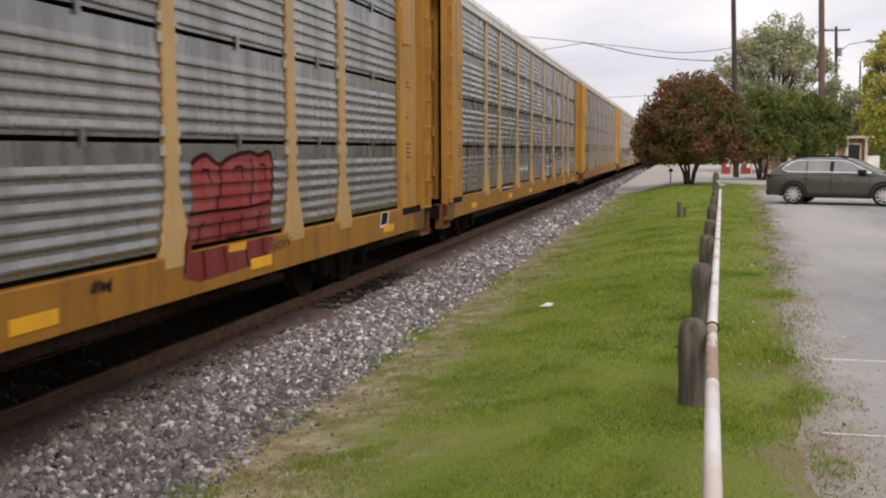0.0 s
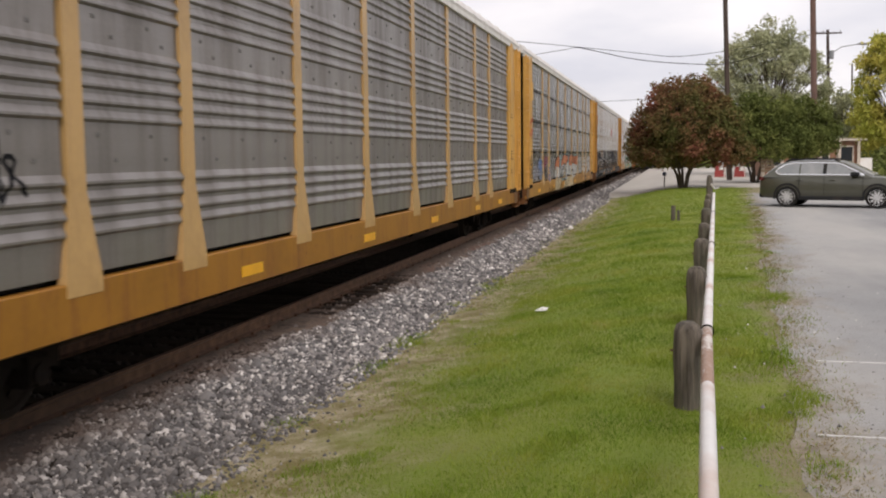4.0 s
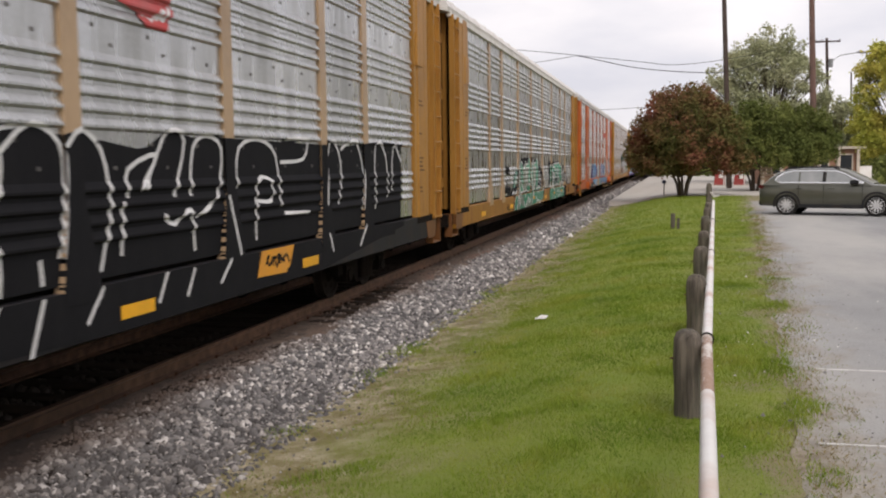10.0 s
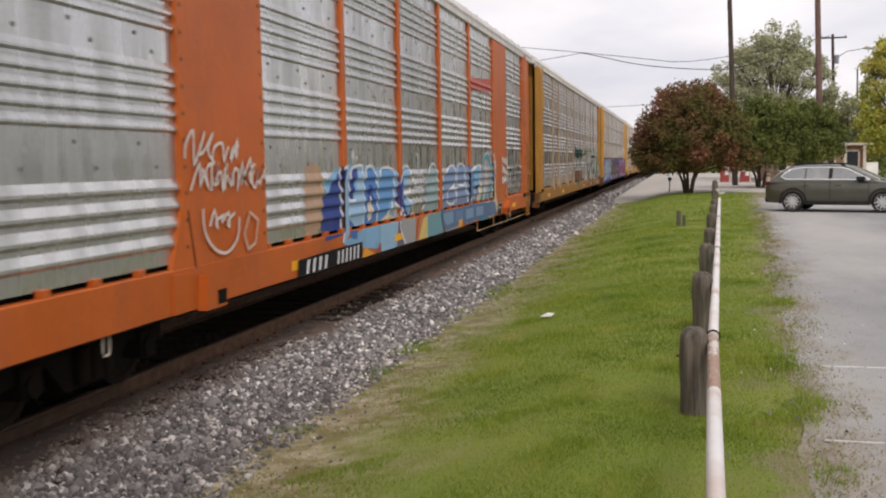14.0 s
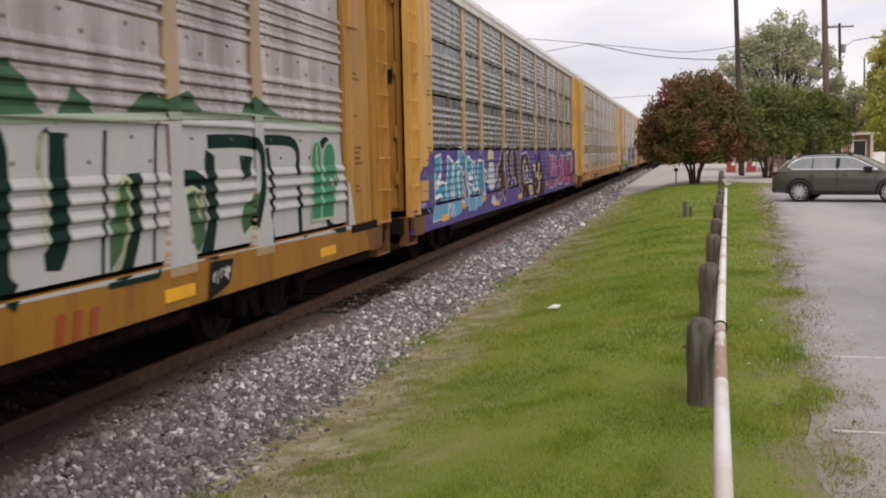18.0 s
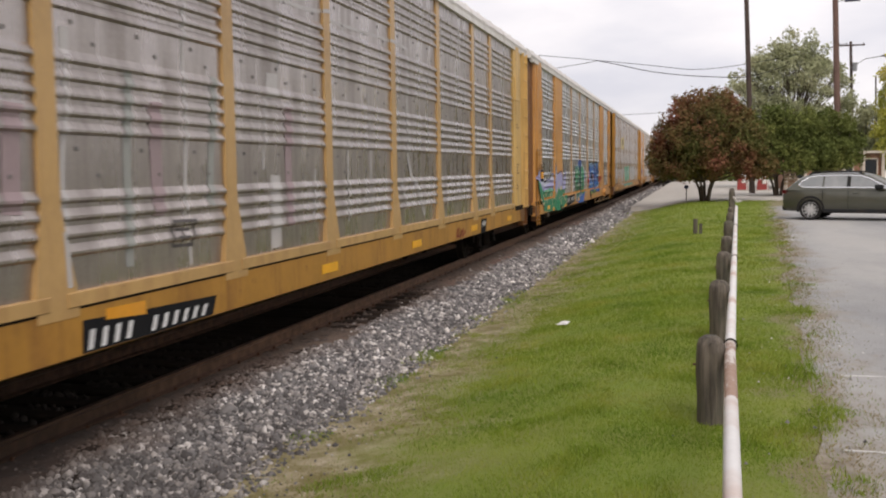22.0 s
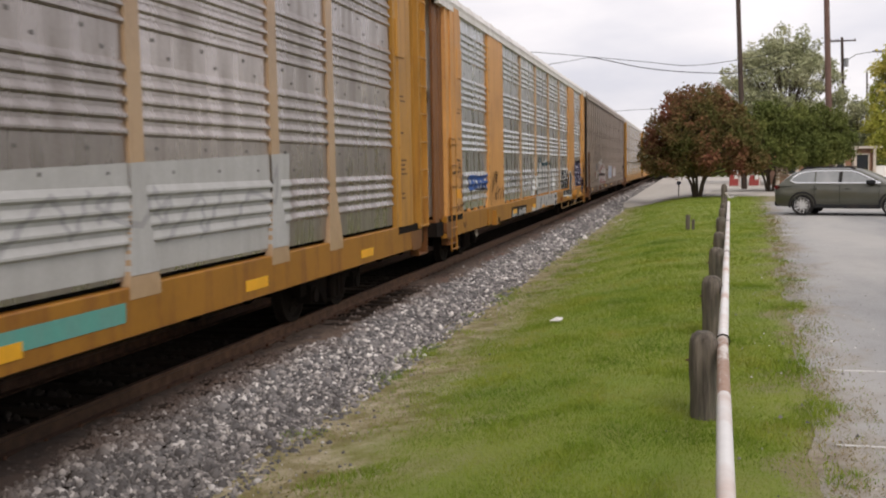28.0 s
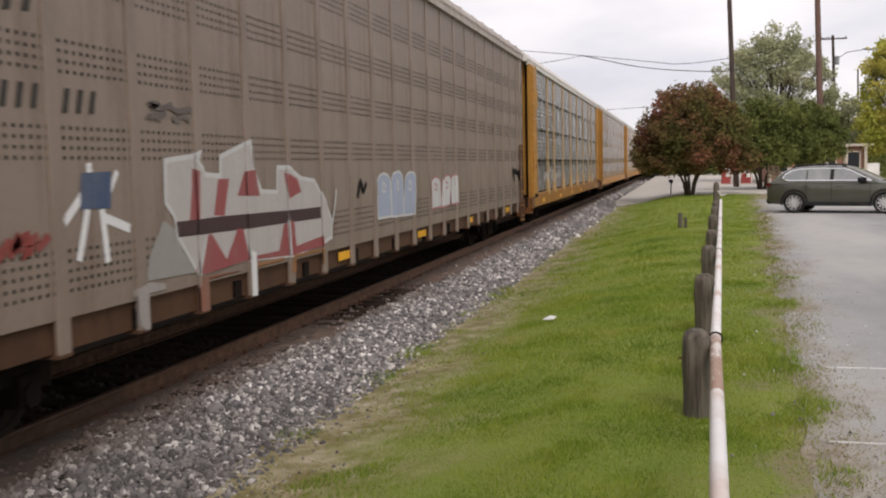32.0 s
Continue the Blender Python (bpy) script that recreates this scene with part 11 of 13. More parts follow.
p.stroke([(4.72, 2.21), (4.76, 2.32), (4.95, 2.34), (5.18, 2.20), (5.24, 2.04), (5.18, 1.84), (5.05, 1.72), (5.07, 1.43), (4.97, 1.16), (4.81, 1.18), (4.69, 1.47), (4.61, 1.80), (4.95, 1.87), (4.70, 1.98)], 0.06, WHITE, 0.2, True).flush("painted_line")
p.patch([(5.32, 2.00), (5.46, 2.12), (5.77, 2.13), (5.99, 2.02), (6.01, 1.66), (5.68, 1.62), (5.47, 1.74), (5.45, 1.57), (5.85, 1.52), (6.21, 1.38), (6.21, 1.19), (5.92, 1.16), (5.39, 1.38), (5.24, 1.58)], (0.025, 0.28, 0.42), None, 0.25)
p.stroke([(5.32, 2.00), (5.46, 2.12), (5.77, 2.13), (5.99, 2.02), (6.01, 1.66), (5.68, 1.62), (5.47, 1.74), (5.45, 1.57), (5.85, 1.52), (6.21, 1.38), (6.21, 1.19), (5.92, 1.16), (5.39, 1.38), (5.24, 1.58)], 0.06, WHITE, 0.2, True).flush("painted_line")
p.patch([(5.47, 1.76), (5.69, 1.79), (5.95, 1.71), (5.86, 1.63), (5.64, 1.64)], WHITE, None, 0.2)
p.patch([(5.32, 1.45), (5.67, 1.49), (5.86, 1.32), (5.81, 1.19), (5.52, 1.29)], WHITE, None, 0.2)
p.patch([(5.47, 1.40), (5.71, 1.40), (5.78, 1.26), (5.65, 1.27)], (0.06, 0.05, 0.2), None, 0.2)
p.patch([(5.35, 1.32), (6.21, 1.17), (6.09, 0.95), (5.36, 0.94)], (0.13, 0.36, 0.55), None, 0.25)
p.patch([(6.04, 2.00), (6.34, 2.01), (6.31, 1.71), (6.50, 1.49), (6.65, 2.03), (7.04, 2.04), (7.18, 1.99), (7.15, 1.64), (7.19, 1.24), (6.75, 1.26), (6.65, 1.43), (6.38, 1.36), (6.21, 1.42), (6.04, 1.66)], (0.025, 0.28, 0.42), None, 0.25)
p.stroke([(6.04, 2.00), (6.34, 2.01), (6.31, 1.71), (6.50, 1.49), (6.65, 2.03), (7.04, 2.04), (7.18, 1.99), (7.15, 1.64), (7.19, 1.24), (6.75, 1.26), (6.65, 1.43), (6.38, 1.36), (6.21, 1.42), (6.04, 1.66)], 0.06, WHITE, 0.2, True).flush("painted_line")
p.patch([(6.23, 1.33), (7.15, 1.22), (7.08, 1.10), (6.67, 1.00), (6.09, 0.95)], (0.13, 0.36, 0.55), None, 0.25)
p.line([(3.38, 0.93), (3.50, 1.10), (3.51, 1.47)], 0.05, WHITE)
p.line([(3.66, 0.93), (3.98, 1.17)], 0.05, WHITE)
p.line([(3.99, 0.91), (3.98, 1.10)], 0.05, WHITE)
p.line([(5.33, 1.58), (5.35, 1.32), (5.36, 0.96)], 0.05, WHITE)
p.line([(6.09, 0.93), (6.21, 1.19)], 0.05, WHITE)
p.line([(6.85, 1.13), (6.67, 1.00)], 0.05, WHITE)
p.patch([(4.70, 1.16), (5.08, 1.14), (5.03, 1.02), (4.71, 1.05)], AMBER, None, 0.2)
p.patch([(6.91, 1.19), (7.30, 1.18), (7.20, 1.08), (6.87, 1.09)], AMBER, None, 0.2)
p.done()
p = Paint(8, "graffiti", "pale painted shape with yellow stripes")
p.patch([(7.87, 1.87), (8.05, 1.99), (8.50, 1.98), (8.61, 1.81), (8.70, 1.47), (8.49, 1.26), (7.99, 1.30), (7.80, 1.50)], PALE, None, 0.3)
p.patch([(7.81, 2.04), (7.91, 2.29), (8.08, 2.33), (8.50, 2.32), (8.60, 2.07)], (0.6, 0.5, 0.15), None, 0.3)
p.patch([(7.84, 2.14), (8.58, 2.17), (8.55, 2.24), (7.88, 2.22)], PALE, None, 0.3)
p.patch([(8.00, 1.76), (8.17, 1.80), (8.19, 1.67), (8.02, 1.65)], SKY_P, None, 0.2)
p.patch([(8.31, 1.77), (8.49, 1.79), (8.50, 1.65), (8.33, 1.64)], SKY_P, None, 0.2)
p.patch([(8.01, 1.25), (8.34, 1.26), (8.32, 1.17), (8.03, 1.18)], (0.40, 0.05, 0.06), None, 0.2)
p.patch([(7.86, 1.02), (8.12, 1.18), (8.40, 1.13), (8.66, 0.97), (8.24, 0.90)], PALE, None, 0.3)
p.line([(7.38, 1.83), (7.63, 1.72), (7.49, 1.57), (7.84, 1.50)], 0.08, PALE)
p.line([(7.50, 1.70), (7.35, 1.76)], 0.08, PALE)
p.line([(7.49, 1.60), (7.36, 1.56)], 0.08, PALE)
p.line([(8.83, 1.66), (9.00, 1.83), (8.92, 1.89)], 0.08, PALE)
p.line([(8.65, 1.45), (8.90, 1.60)], 0.08, PALE)
p.line([(8.13, 1.62), (8.26, 1.56), (8.38, 1.62)], 0.08, PALE)
p.done()
p = Paint(8, "graffiti", "dark brown letters with white outlines")
p.patch([(9.08, 1.83), (9.43, 2.05), (9.71, 2.32), (10.36, 2.41), (10.51, 2.32), (9.96, 2.17), (9.93, 1.74), (9.99, 1.30), (9.86, 0.94), (9.44, 1.16), (9.39, 1.58), (9.12, 1.36), (9.26, 1.05), (8.92, 0.91), (9.01, 1.43)], BROWNISH, None, 0.25)
p.stroke([(9.08, 1.83), (9.43, 2.05), (9.71, 2.32), (10.36, 2.41), (10.51, 2.32), (9.96, 2.17), (9.93, 1.74), (9.99, 1.30), (9.86, 0.94), (9.44, 1.16), (9.39, 1.58), (9.12, 1.36), (9.26, 1.05), (8.92, 0.91), (9.01, 1.43)], 0.05, PALE, 0.2, True).flush("painted_line")
p.patch([(10.44, 2.16), (10.96, 2.37), (11.27, 2.32), (10.94, 2.09), (10.91, 1.80), (11.21, 1.55), (10.97, 1.27), (10.36, 1.24), (10.28, 1.41), (10.78, 1.47), (10.50, 1.78), (10.36, 1.97)], BROWNISH, None, 0.25)
p.stroke([(10.44, 2.16), (10.96, 2.37), (11.27, 2.32), (10.94, 2.09), (10.91, 1.80), (11.21, 1.55), (10.97, 1.27), (10.36, 1.24), (10.28, 1.41), (10.78, 1.47), (10.50, 1.78), (10.36, 1.97)], 0.05, PALE, 0.2, True).flush("painted_line")
p.patch([(11.38, 2.22), (11.72, 2.36), (12.06, 2.15), (12.15, 1.72), (12.36, 1.28), (12.60, 1.05), (12.22, 1.00), (11.77, 1.42), (11.43, 1.54), (11.30, 1.89)], BROWNISH, None, 0.25)
p.stroke([(11.38, 2.22), (11.72, 2.36), (12.06, 2.15), (12.15, 1.72), (12.36, 1.28), (12.60, 1.05), (12.22, 1.00), (11.77, 1.42), (11.43, 1.54), (11.30, 1.89)], 0.05, PALE, 0.2, True).flush("painted_line")
p.patch([(12.61, 2.05), (12.79, 2.17), (12.88, 2.18), (13.08, 2.16), (13.28, 1.96), (13.44, 1.73), (13.50, 1.45), (13.51, 1.15), (13.29, 0.90), (12.51, 0.94)], BROWNISH, None, 0.25)
p.stroke([(12.61, 2.05), (12.79, 2.17), (12.88, 2.18), (13.08, 2.16), (13.28, 1.96), (13.44, 1.73), (13.50, 1.45), (13.51, 1.15), (13.29, 0.90), (12.51, 0.94)], 0.05, PALE, 0.2, True).flush("painted_line")
p.patch([(12.86, 1.95), (12.92, 1.89), (13.01, 1.57), (13.06, 1.34), (13.02, 1.25), (12.89, 1.37), (12.82, 1.53)], PALE, None, 0.25)
p.stroke([(12.86, 1.95), (12.92, 1.89), (13.01, 1.57), (13.06, 1.34), (13.02, 1.25), (12.89, 1.37), (12.82, 1.53)], 0.02, PALE, 0.2, True).flush("painted_line")
p.patch([(12.88, 1.80), (12.98, 1.54), (13.01, 1.32), (12.88, 1.46)], (0.05, 0.05, 0.2), None, 0.2)
p.patch([(13.08, 2.16), (13.76, 2.22), (14.07, 2.07), (14.30, 1.92), (14.38, 1.66), (14.10, 1.41), (14.73, 1.32), (15.14, 1.24), (15.33, 1.05), (15.31, 0.79), (14.55, 0.92), (14.02, 0.79), (13.84, 1.24), (13.77, 1.42), (13.44, 1.46), (13.37, 1.83), (13.15, 2.10)], BROWNISH, None, 0.25)
p.stroke([(13.08, 2.16), (13.76, 2.22), (14.07, 2.07), (14.30, 1.92), (14.38, 1.66), (14.10, 1.41), (14.73, 1.32), (15.14, 1.24), (15.33, 1.05), (15.31, 0.79), (14.55, 0.92), (14.02, 0.79), (13.84, 1.24), (13.77, 1.42), (13.44, 1.46), (13.37, 1.83), (13.15, 2.10)], 0.05, PALE, 0.2, True).flush("painted_line")
p.patch([(13.66, 1.71), (13.72, 1.84), (13.81, 1.82), (13.94, 1.67), (13.93, 1.51), (13.71, 1.40), (13.64, 1.58)], PALE, None, 0.25)
p.stroke([(13.66, 1.71), (13.72, 1.84), (13.81, 1.82), (13.94, 1.67), (13.93, 1.51), (13.71, 1.40), (13.64, 1.58)], 0.02, PALE, 0.2, True).flush("painted_line")
p.patch([(13.71, 1.64), (13.79, 1.68), (13.89, 1.62), (13.87, 1.52), (13.72, 1.48)], (0.05, 0.05, 0.2), None, 0.2)
p.patch([(13.76, 1.30), (14.44, 1.18), (14.62, 0.99), (14.55, 0.90), (14.43, 1.01), (13.96, 1.17), (13.81, 1.21)], PALE, None, 0.3)
p.patch([(13.96, 1.16), (14.37, 1.12), (14.43, 1.03), (14.01, 1.08)], (0.55, 0.36, 0.12), None, 0.3)
p.patch([(13.92, 1.07), (14.43, 1.01), (14.49, 0.93), (14.02, 0.79)], (0.05, 0.05, 0.2), None, 0.2)
p.patch([(13.15, 2.11), (13.24, 2.03), (13.38, 1.98), (13.47, 2.07), (13.62, 1.90), (13.49, 1.97), (13.34, 1.82), (13.25, 1.92)], PALE, None, 0.3)
p.done()
p = Paint(8, "graffiti", "dark brown paint run down over the sill")
p.patch([(12.62, 1.22), (13.55, 1.28), (14.56, 1.28), (15.59, 1.25), (16.83, 1.27), (17.05, 0.82), (14.95, 0.85), (14.03, 0.88), (13.51, 0.88), (12.59, 0.89)], (0.05, 0.022, 0.017), None, 0.2)
p.patch([(12.80, 1.05), (13.22, 1.05), (13.36, 0.88), (12.78, 0.88)], (0.03, 0.03, 0.09), None, 0.2)
p.patch([(13.71, 1.25), (14.07, 1.27), (14.50, 1.19), (14.63, 0.95), (14.13, 0.95), (13.96, 1.05), (13.70, 1.16)], (0.3, 0.28, 0.30), None, 0.3)
p.patch([(13.95, 1.21), (14.44, 1.17), (14.39, 1.09), (13.98, 1.11)], AMBER, None, 0.25)
p.line([(13.55, 1.31), (13.89, 1.30), (14.56, 1.31), (15.16, 1.21), (15.32, 1.04), (15.29, 0.93)], 0.06, (0.6, 0.58, 0.6))
p.line([(13.71, 1.24), (14.04, 0.91)], 0.06, (0.6, 0.58, 0.6))
p.line([(14.63, 0.95), (14.08, 0.93)], 0.06, (0.6, 0.58, 0.6))
p.done()
p = Paint(8, "graffiti", "brown and tan painted shapes")
p.patch([(15.01, 1.57), (15.57, 1.87), (16.11, 1.89), (16.11, 2.11), (16.44, 2.24), (16.68, 2.10), (16.61, 1.87), (17.15, 1.73), (17.24, 1.35), (16.99, 1.13), (17.08, 0.79), (16.03, 0.96), (15.40, 0.95), (14.96, 1.38)], (0.05, 0.03, 0.03), None, 0.2)
p.patch([(14.99, 1.77), (15.53, 1.91), (15.52, 1.36), (15.00, 1.43)], (0.06, 0.05, 0.16), None, 0.2)
p.patch([(14.99, 1.75), (15.12, 1.85), (15.24, 1.86), (15.28, 1.94), (15.33, 1.86), (15.48, 1.81), (15.47, 1.70), (15.25, 1.57), (15.13, 1.60), (15.13, 1.72)], CREAM, None, 0.3)
p.patch([(15.66, 1.37), (15.76, 1.56), (15.90, 1.66), (16.01, 1.85), (16.36, 1.90), (16.28, 1.56), (16.31, 1.33), (16.11, 1.26), (16.04, 1.09), (15.75, 0.91), (15.48, 0.90), (15.77, 1.12), (15.78, 1.29)], CREAM, None, 0.3)
p.patch([(16.51, 1.29), (16.52, 1.45), (16.80, 1.55), (16.67, 1.35)], CREAM, None, 0.3)
p.patch([(15.49, 1.41), (15.55, 1.61), (15.71, 1.47), (15.61, 1.38)], PALE, None, 0.3)
p.line([(15.96, 1.74), (16.09, 1.69)], 0.04, (0.03, 0.02, 0.02))
p.line([(16.20, 1.77), (16.29, 1.72)], 0.04, (0.03, 0.02, 0.02))
p.line([(15.99, 1.61), (16.19, 1.62)], 0.04, (0.03, 0.02, 0.02))
p.line([(15.85, 1.51), (16.22, 1.50), (16.16, 1.35), (15.88, 1.35)], 0.04, (0.03, 0.02, 0.02))
p.line([(15.87, 1.29), (16.01, 1.25)], 0.04, (0.03, 0.02, 0.02))
p.line([(15.15, 1.74), (15.35, 1.73)], 0.04, (0.03, 0.02, 0.02))
p.line([(14.68, 1.56), (14.98, 1.65), (14.83, 1.59), (15.08, 1.49)], 0.04, (0.03, 0.02, 0.02))
p.patch([(17.53, 1.17), (17.98, 1.19), (17.95, 1.08), (17.58, 1.06)], AMBER, None, 0.2)
p.done()
p = Paint(8, "graffiti", "pink letters with white outlines")
p.patch([(18.17, 1.76), (18.48, 2.13), (19.09, 2.23), (26.32, 2.29), (26.23, 1.15), (22.12, 0.95), (18.38, 0.95), (18.27, 1.32)], (0.10, 0.06, 0.24), None, 0.3)
p.patch([(18.63, 2.18), (19.57, 1.99), (19.63, 1.69), (19.28, 1.53), (19.50, 1.22), (19.31, 0.94), (18.24, 0.97), (18.78, 1.22), (18.96, 1.55), (18.67, 1.79)], PINK, None, 0.25)
p.stroke([(18.63, 2.18), (19.57, 1.99), (19.63, 1.69), (19.28, 1.53), (19.50, 1.22), (19.31, 0.94), (18.24, 0.97), (18.78, 1.22), (18.96, 1.55), (18.67, 1.79)], 0.05, PALE, 0.2, True).flush("painted_line")
p.patch([(19.66, 2.11), (20.57, 1.94), (20.54, 1.65), (20.08, 1.74), (20.62, 1.33), (20.50, 1.11), (20.01, 0.94), (19.83, 0.95), (19.94, 1.19), (19.69, 1.45)], PINK, None, 0.25)
p.stroke([(19.66, 2.11), (20.57, 1.94), (20.54, 1.65), (20.08, 1.74), (20.62, 1.33), (20.50, 1.11), (20.01, 0.94), (19.83, 0.95), (19.94, 1.19), (19.69, 1.45)], 0.05, PALE, 0.2, True).flush("painted_line")
p.patch([(21.64, 2.16), (22.50, 2.00), (22.40, 1.36), (22.13, 1.09), (21.77, 0.98), (21.21, 1.02), (20.79, 0.99), (21.35, 1.35), (21.49, 1.75), (21.16, 1.63)], PINK, None, 0.25)
p.stroke([(21.64, 2.16), (22.50, 2.00), (22.40, 1.36), (22.13, 1.09), (21.77, 0.98), (21.21, 1.02), (20.79, 0.99), (21.35, 1.35), (21.49, 1.75), (21.16, 1.63)], 0.05, PALE, 0.2, True).flush("painted_line")
p.patch([(22.97, 2.07), (23.38, 2.07), (23.91, 1.51), (24.34, 1.17), (24.32, 0.93), (23.01, 0.91), (22.64, 1.20), (22.94, 1.63)], PINK, None, 0.25)
p.stroke([(22.97, 2.07), (23.38, 2.07), (23.91, 1.51), (24.34, 1.17), (24.32, 0.93), (23.01, 0.91), (22.64, 1.20), (22.94, 1.63)], 0.05, PALE, 0.2, True).flush("painted_line")
p.line([(18.34, 2.13), (18.18, 1.86), (18.28, 1.43)], 0.05, PALE)
p.line([(19.18, 1.31), (19.49, 1.05)], 0.05, PALE)
p.line([(20.13, 1.27), (20.41, 1.15)], 0.05, PALE)
p.line([(21.70, 1.61), (21.91, 1.32)], 0.05, PALE)
p.line([(19.54, 1.73), (19.66, 2.05)], 0.05, PALE)
p.line([(20.87, 1.97), (21.09, 2.16)], 0.05, PALE)
p.line([(19.93, 2.17), (20.10, 2.04)], 0.05, PALE)
p.line([(24.53, 1.65), (24.19, 1.18)], 0.05, PALE)
p.line([(22.72, 2.15), (22.94, 1.70)], 0.05, PALE)
p.patch([(19.21, 1.30), (19.43, 1.32), (19.41, 1.08), (19.19, 1.08)], BLACK, None, 0.1)
p.done()
p = Paint(8, "graffiti", "dark pink shape on blue haze with white zigzag outlines")
p.patch([(23.98, 2.18), (24.41, 2.19), (25.94, 2.22), (25.86, 1.20), (25.42, 1.23), (23.90, 1.24)], (0.28, 0.29, 0.37), None, 0.55)
p.patch([(24.01, 2.00), (24.27, 1.90), (24.48, 2.00), (24.70, 2.06), (25.13, 2.06), (25.38, 2.11), (25.52, 1.96), (25.53, 1.68), (25.89, 1.60), (26.23, 1.45), (25.87, 1.40), (25.78, 1.23), (25.42, 1.22), (25.11, 1.48), (23.98, 1.62)], (0.10, 0.12, 0.34), None, 0.45)
p.patch([(25.88, 1.48), (26.23, 1.47), (26.18, 1.36), (26.30, 1.18), (25.94, 1.15), (25.76, 1.05), (25.44, 1.01), (25.42, 1.23), (25.79, 1.41)], (0.07, 0.035, 0.17), None, 0.3)
p.patch([(23.94, 1.77), (24.13, 1.78), (24.39, 1.66), (24.41, 1.49), (25.12, 1.35), (25.31, 1.28), (25.44, 1.01), (25.28, 0.90), (24.54, 0.92), (24.40, 1.01), (24.30, 1.18), (23.90, 1.22)], (0.27, 0.022, 0.04), None, 0.3)
p.patch([(24.46, 1.94), (24.59, 2.00), (24.77, 2.01), (24.90, 2.05), (25.06, 2.05), (25.13, 1.95), (25.21, 1.78), (25.24, 1.65), (25.13, 1.47), (25.09, 1.35), (24.79, 1.23), (24.54, 1.24), (24.37, 1.32), (24.35, 1.50), (24.42, 1.66), (24.39, 1.76), (24.43, 1.86)], (0.24, 0.02, 0.075), None, 0.3)
p.patch([(24.58, 1.98), (24.79, 1.99), (25.12, 1.94), (25.16, 1.82), (24.81, 1.85), (24.45, 1.83), (24.47, 1.92)], (0.27, 0.022, 0.04), None, 0.35)
p.line([(24.38, 1.63), (24.41, 1.81), (24.54, 1.99), (24.77, 2.01), (24.86, 2.05), (25.06, 2.05), (25.18, 1.81), (25.24, 1.65), (25.11, 1.46)], 0.045, (0.03, 0.008, 0.02))
p.line([(24.09, 1.52), (24.12, 1.41), (24.23, 1.34), (24.33, 1.42), (24.41, 1.62)], 0.045, (0.03, 0.008, 0.02))
p.line([(25.12, 1.37), (25.28, 1.35), (25.38, 1.21), (25.46, 1.00)], 0.045, (0.03, 0.008, 0.02))
p.line([(24.31, 1.18), (24.37, 1.02), (24.45, 0.93)], 0.045, (0.03, 0.008, 0.02))
p.line([(24.93, 1.52), (24.87, 1.38), (24.78, 1.33)], 0.045, (0.03, 0.008, 0.02))
p.line([(24.48, 1.39), (24.53, 1.26)], 0.045, (0.03, 0.008, 0.02))
p.line([(24.57, 1.59), (24.71, 1.61), (24.82, 1.57)], 0.045, (0.03, 0.008, 0.02))
p.patch([(24.57, 1.77), (24.62, 1.76), (24.63, 1.66), (24.60, 1.66)], (0.6, 0.58, 0.62), None, 0.1)
p.patch([(24.77, 1.75), (24.82, 1.75), (24.84, 1.66), (24.81, 1.65)], (0.6, 0.58, 0.62), None, 0.1)
p.line([(24.52, 1.77), (24.56, 1.69), (24.66, 1.63)], 0.05, (0.03, 0.008, 0.02))
p.line([(24.75, 1.79), (24.87, 1.76), (24.88, 1.64)], 0.05, (0.03, 0.008, 0.02))
p.line([(24.54, 1.28), (24.62, 1.25), (24.66, 1.22)], 0.05, (0.6, 0.58, 0.62))
p.line([(24.73, 1.30), (24.78, 1.35)], 0.05, (0.6, 0.58, 0.62))
p.line([(24.09, 2.00), (24.22, 1.91), (24.33, 1.91), (24.41, 2.00), (24.39, 2.11), (24.49, 2.14), (24.67, 2.12), (24.95, 2.13), (24.98, 2.19), (25.10, 2.12), (25.29, 2.15), (25.32, 2.01), (25.37, 1.93), (25.36, 1.80), (25.32, 1.67), (25.34, 1.56), (25.28, 1.49), (25.39, 1.54), (25.45, 1.58), (25.48, 1.52), (25.42, 1.43), (25.70, 1.49), (25.60, 1.29), (25.69, 1.22), (25.61, 1.14), (25.73, 1.05), (25.71, 0.94)], 0.05, (0.62, 0.6, 0.5))
p.line([(24.22, 1.34), (24.26, 1.22), (24.21, 1.10), (24.06, 0.99)], 0.09, (0.6, 0.58, 0.62))
p.patch([(24.92, 1.17), (25.14, 1.18), (25.17, 1.05), (24.87, 1.03)], (0.02, 0.018, 0.02), None, 0.2)
p.line([(25.09, 1.18), (25.03, 1.03)], 0.02, (0.6, 0.58, 0.62))
p.line([(24.81, 1.00), (25.14, 1.00)], 0.02, (0.6, 0.58, 0.62))
p.patch([(25.99, 0.92), (26.11, 1.09), (26.53, 1.16), (27.44, 1.11), (27.46, 0.97), (27.08, 0.86)], (0.36, 0.17, 0.03), None, 0.3)
p.patch([(26.17, 1.25), (26.54, 1.24), (26.53, 1.16), (26.30, 1.15)], (0.42, 0.32, 0.2), None, 0.3)
p.done()
p = Paint(9, "graffiti", "pale drips and squares of white paint")
p.patch([(7.36, 3.32), (7.48, 3.33), (7.47, 3.12), (7.36, 3.11)], (0.5, 0.48, 0.47), None, 0.35)
p.patch([(11.05, 3.31), (11.37, 3.32), (11.31, 3.05), (11.01, 3.03)], (0.5, 0.48, 0.47), None, 0.15)
p.patch([(11.08, 2.17), (11.34, 2.16), (11.34, 1.34), (11.05, 1.33)], (0.5, 0.48, 0.47), None, 0.2)
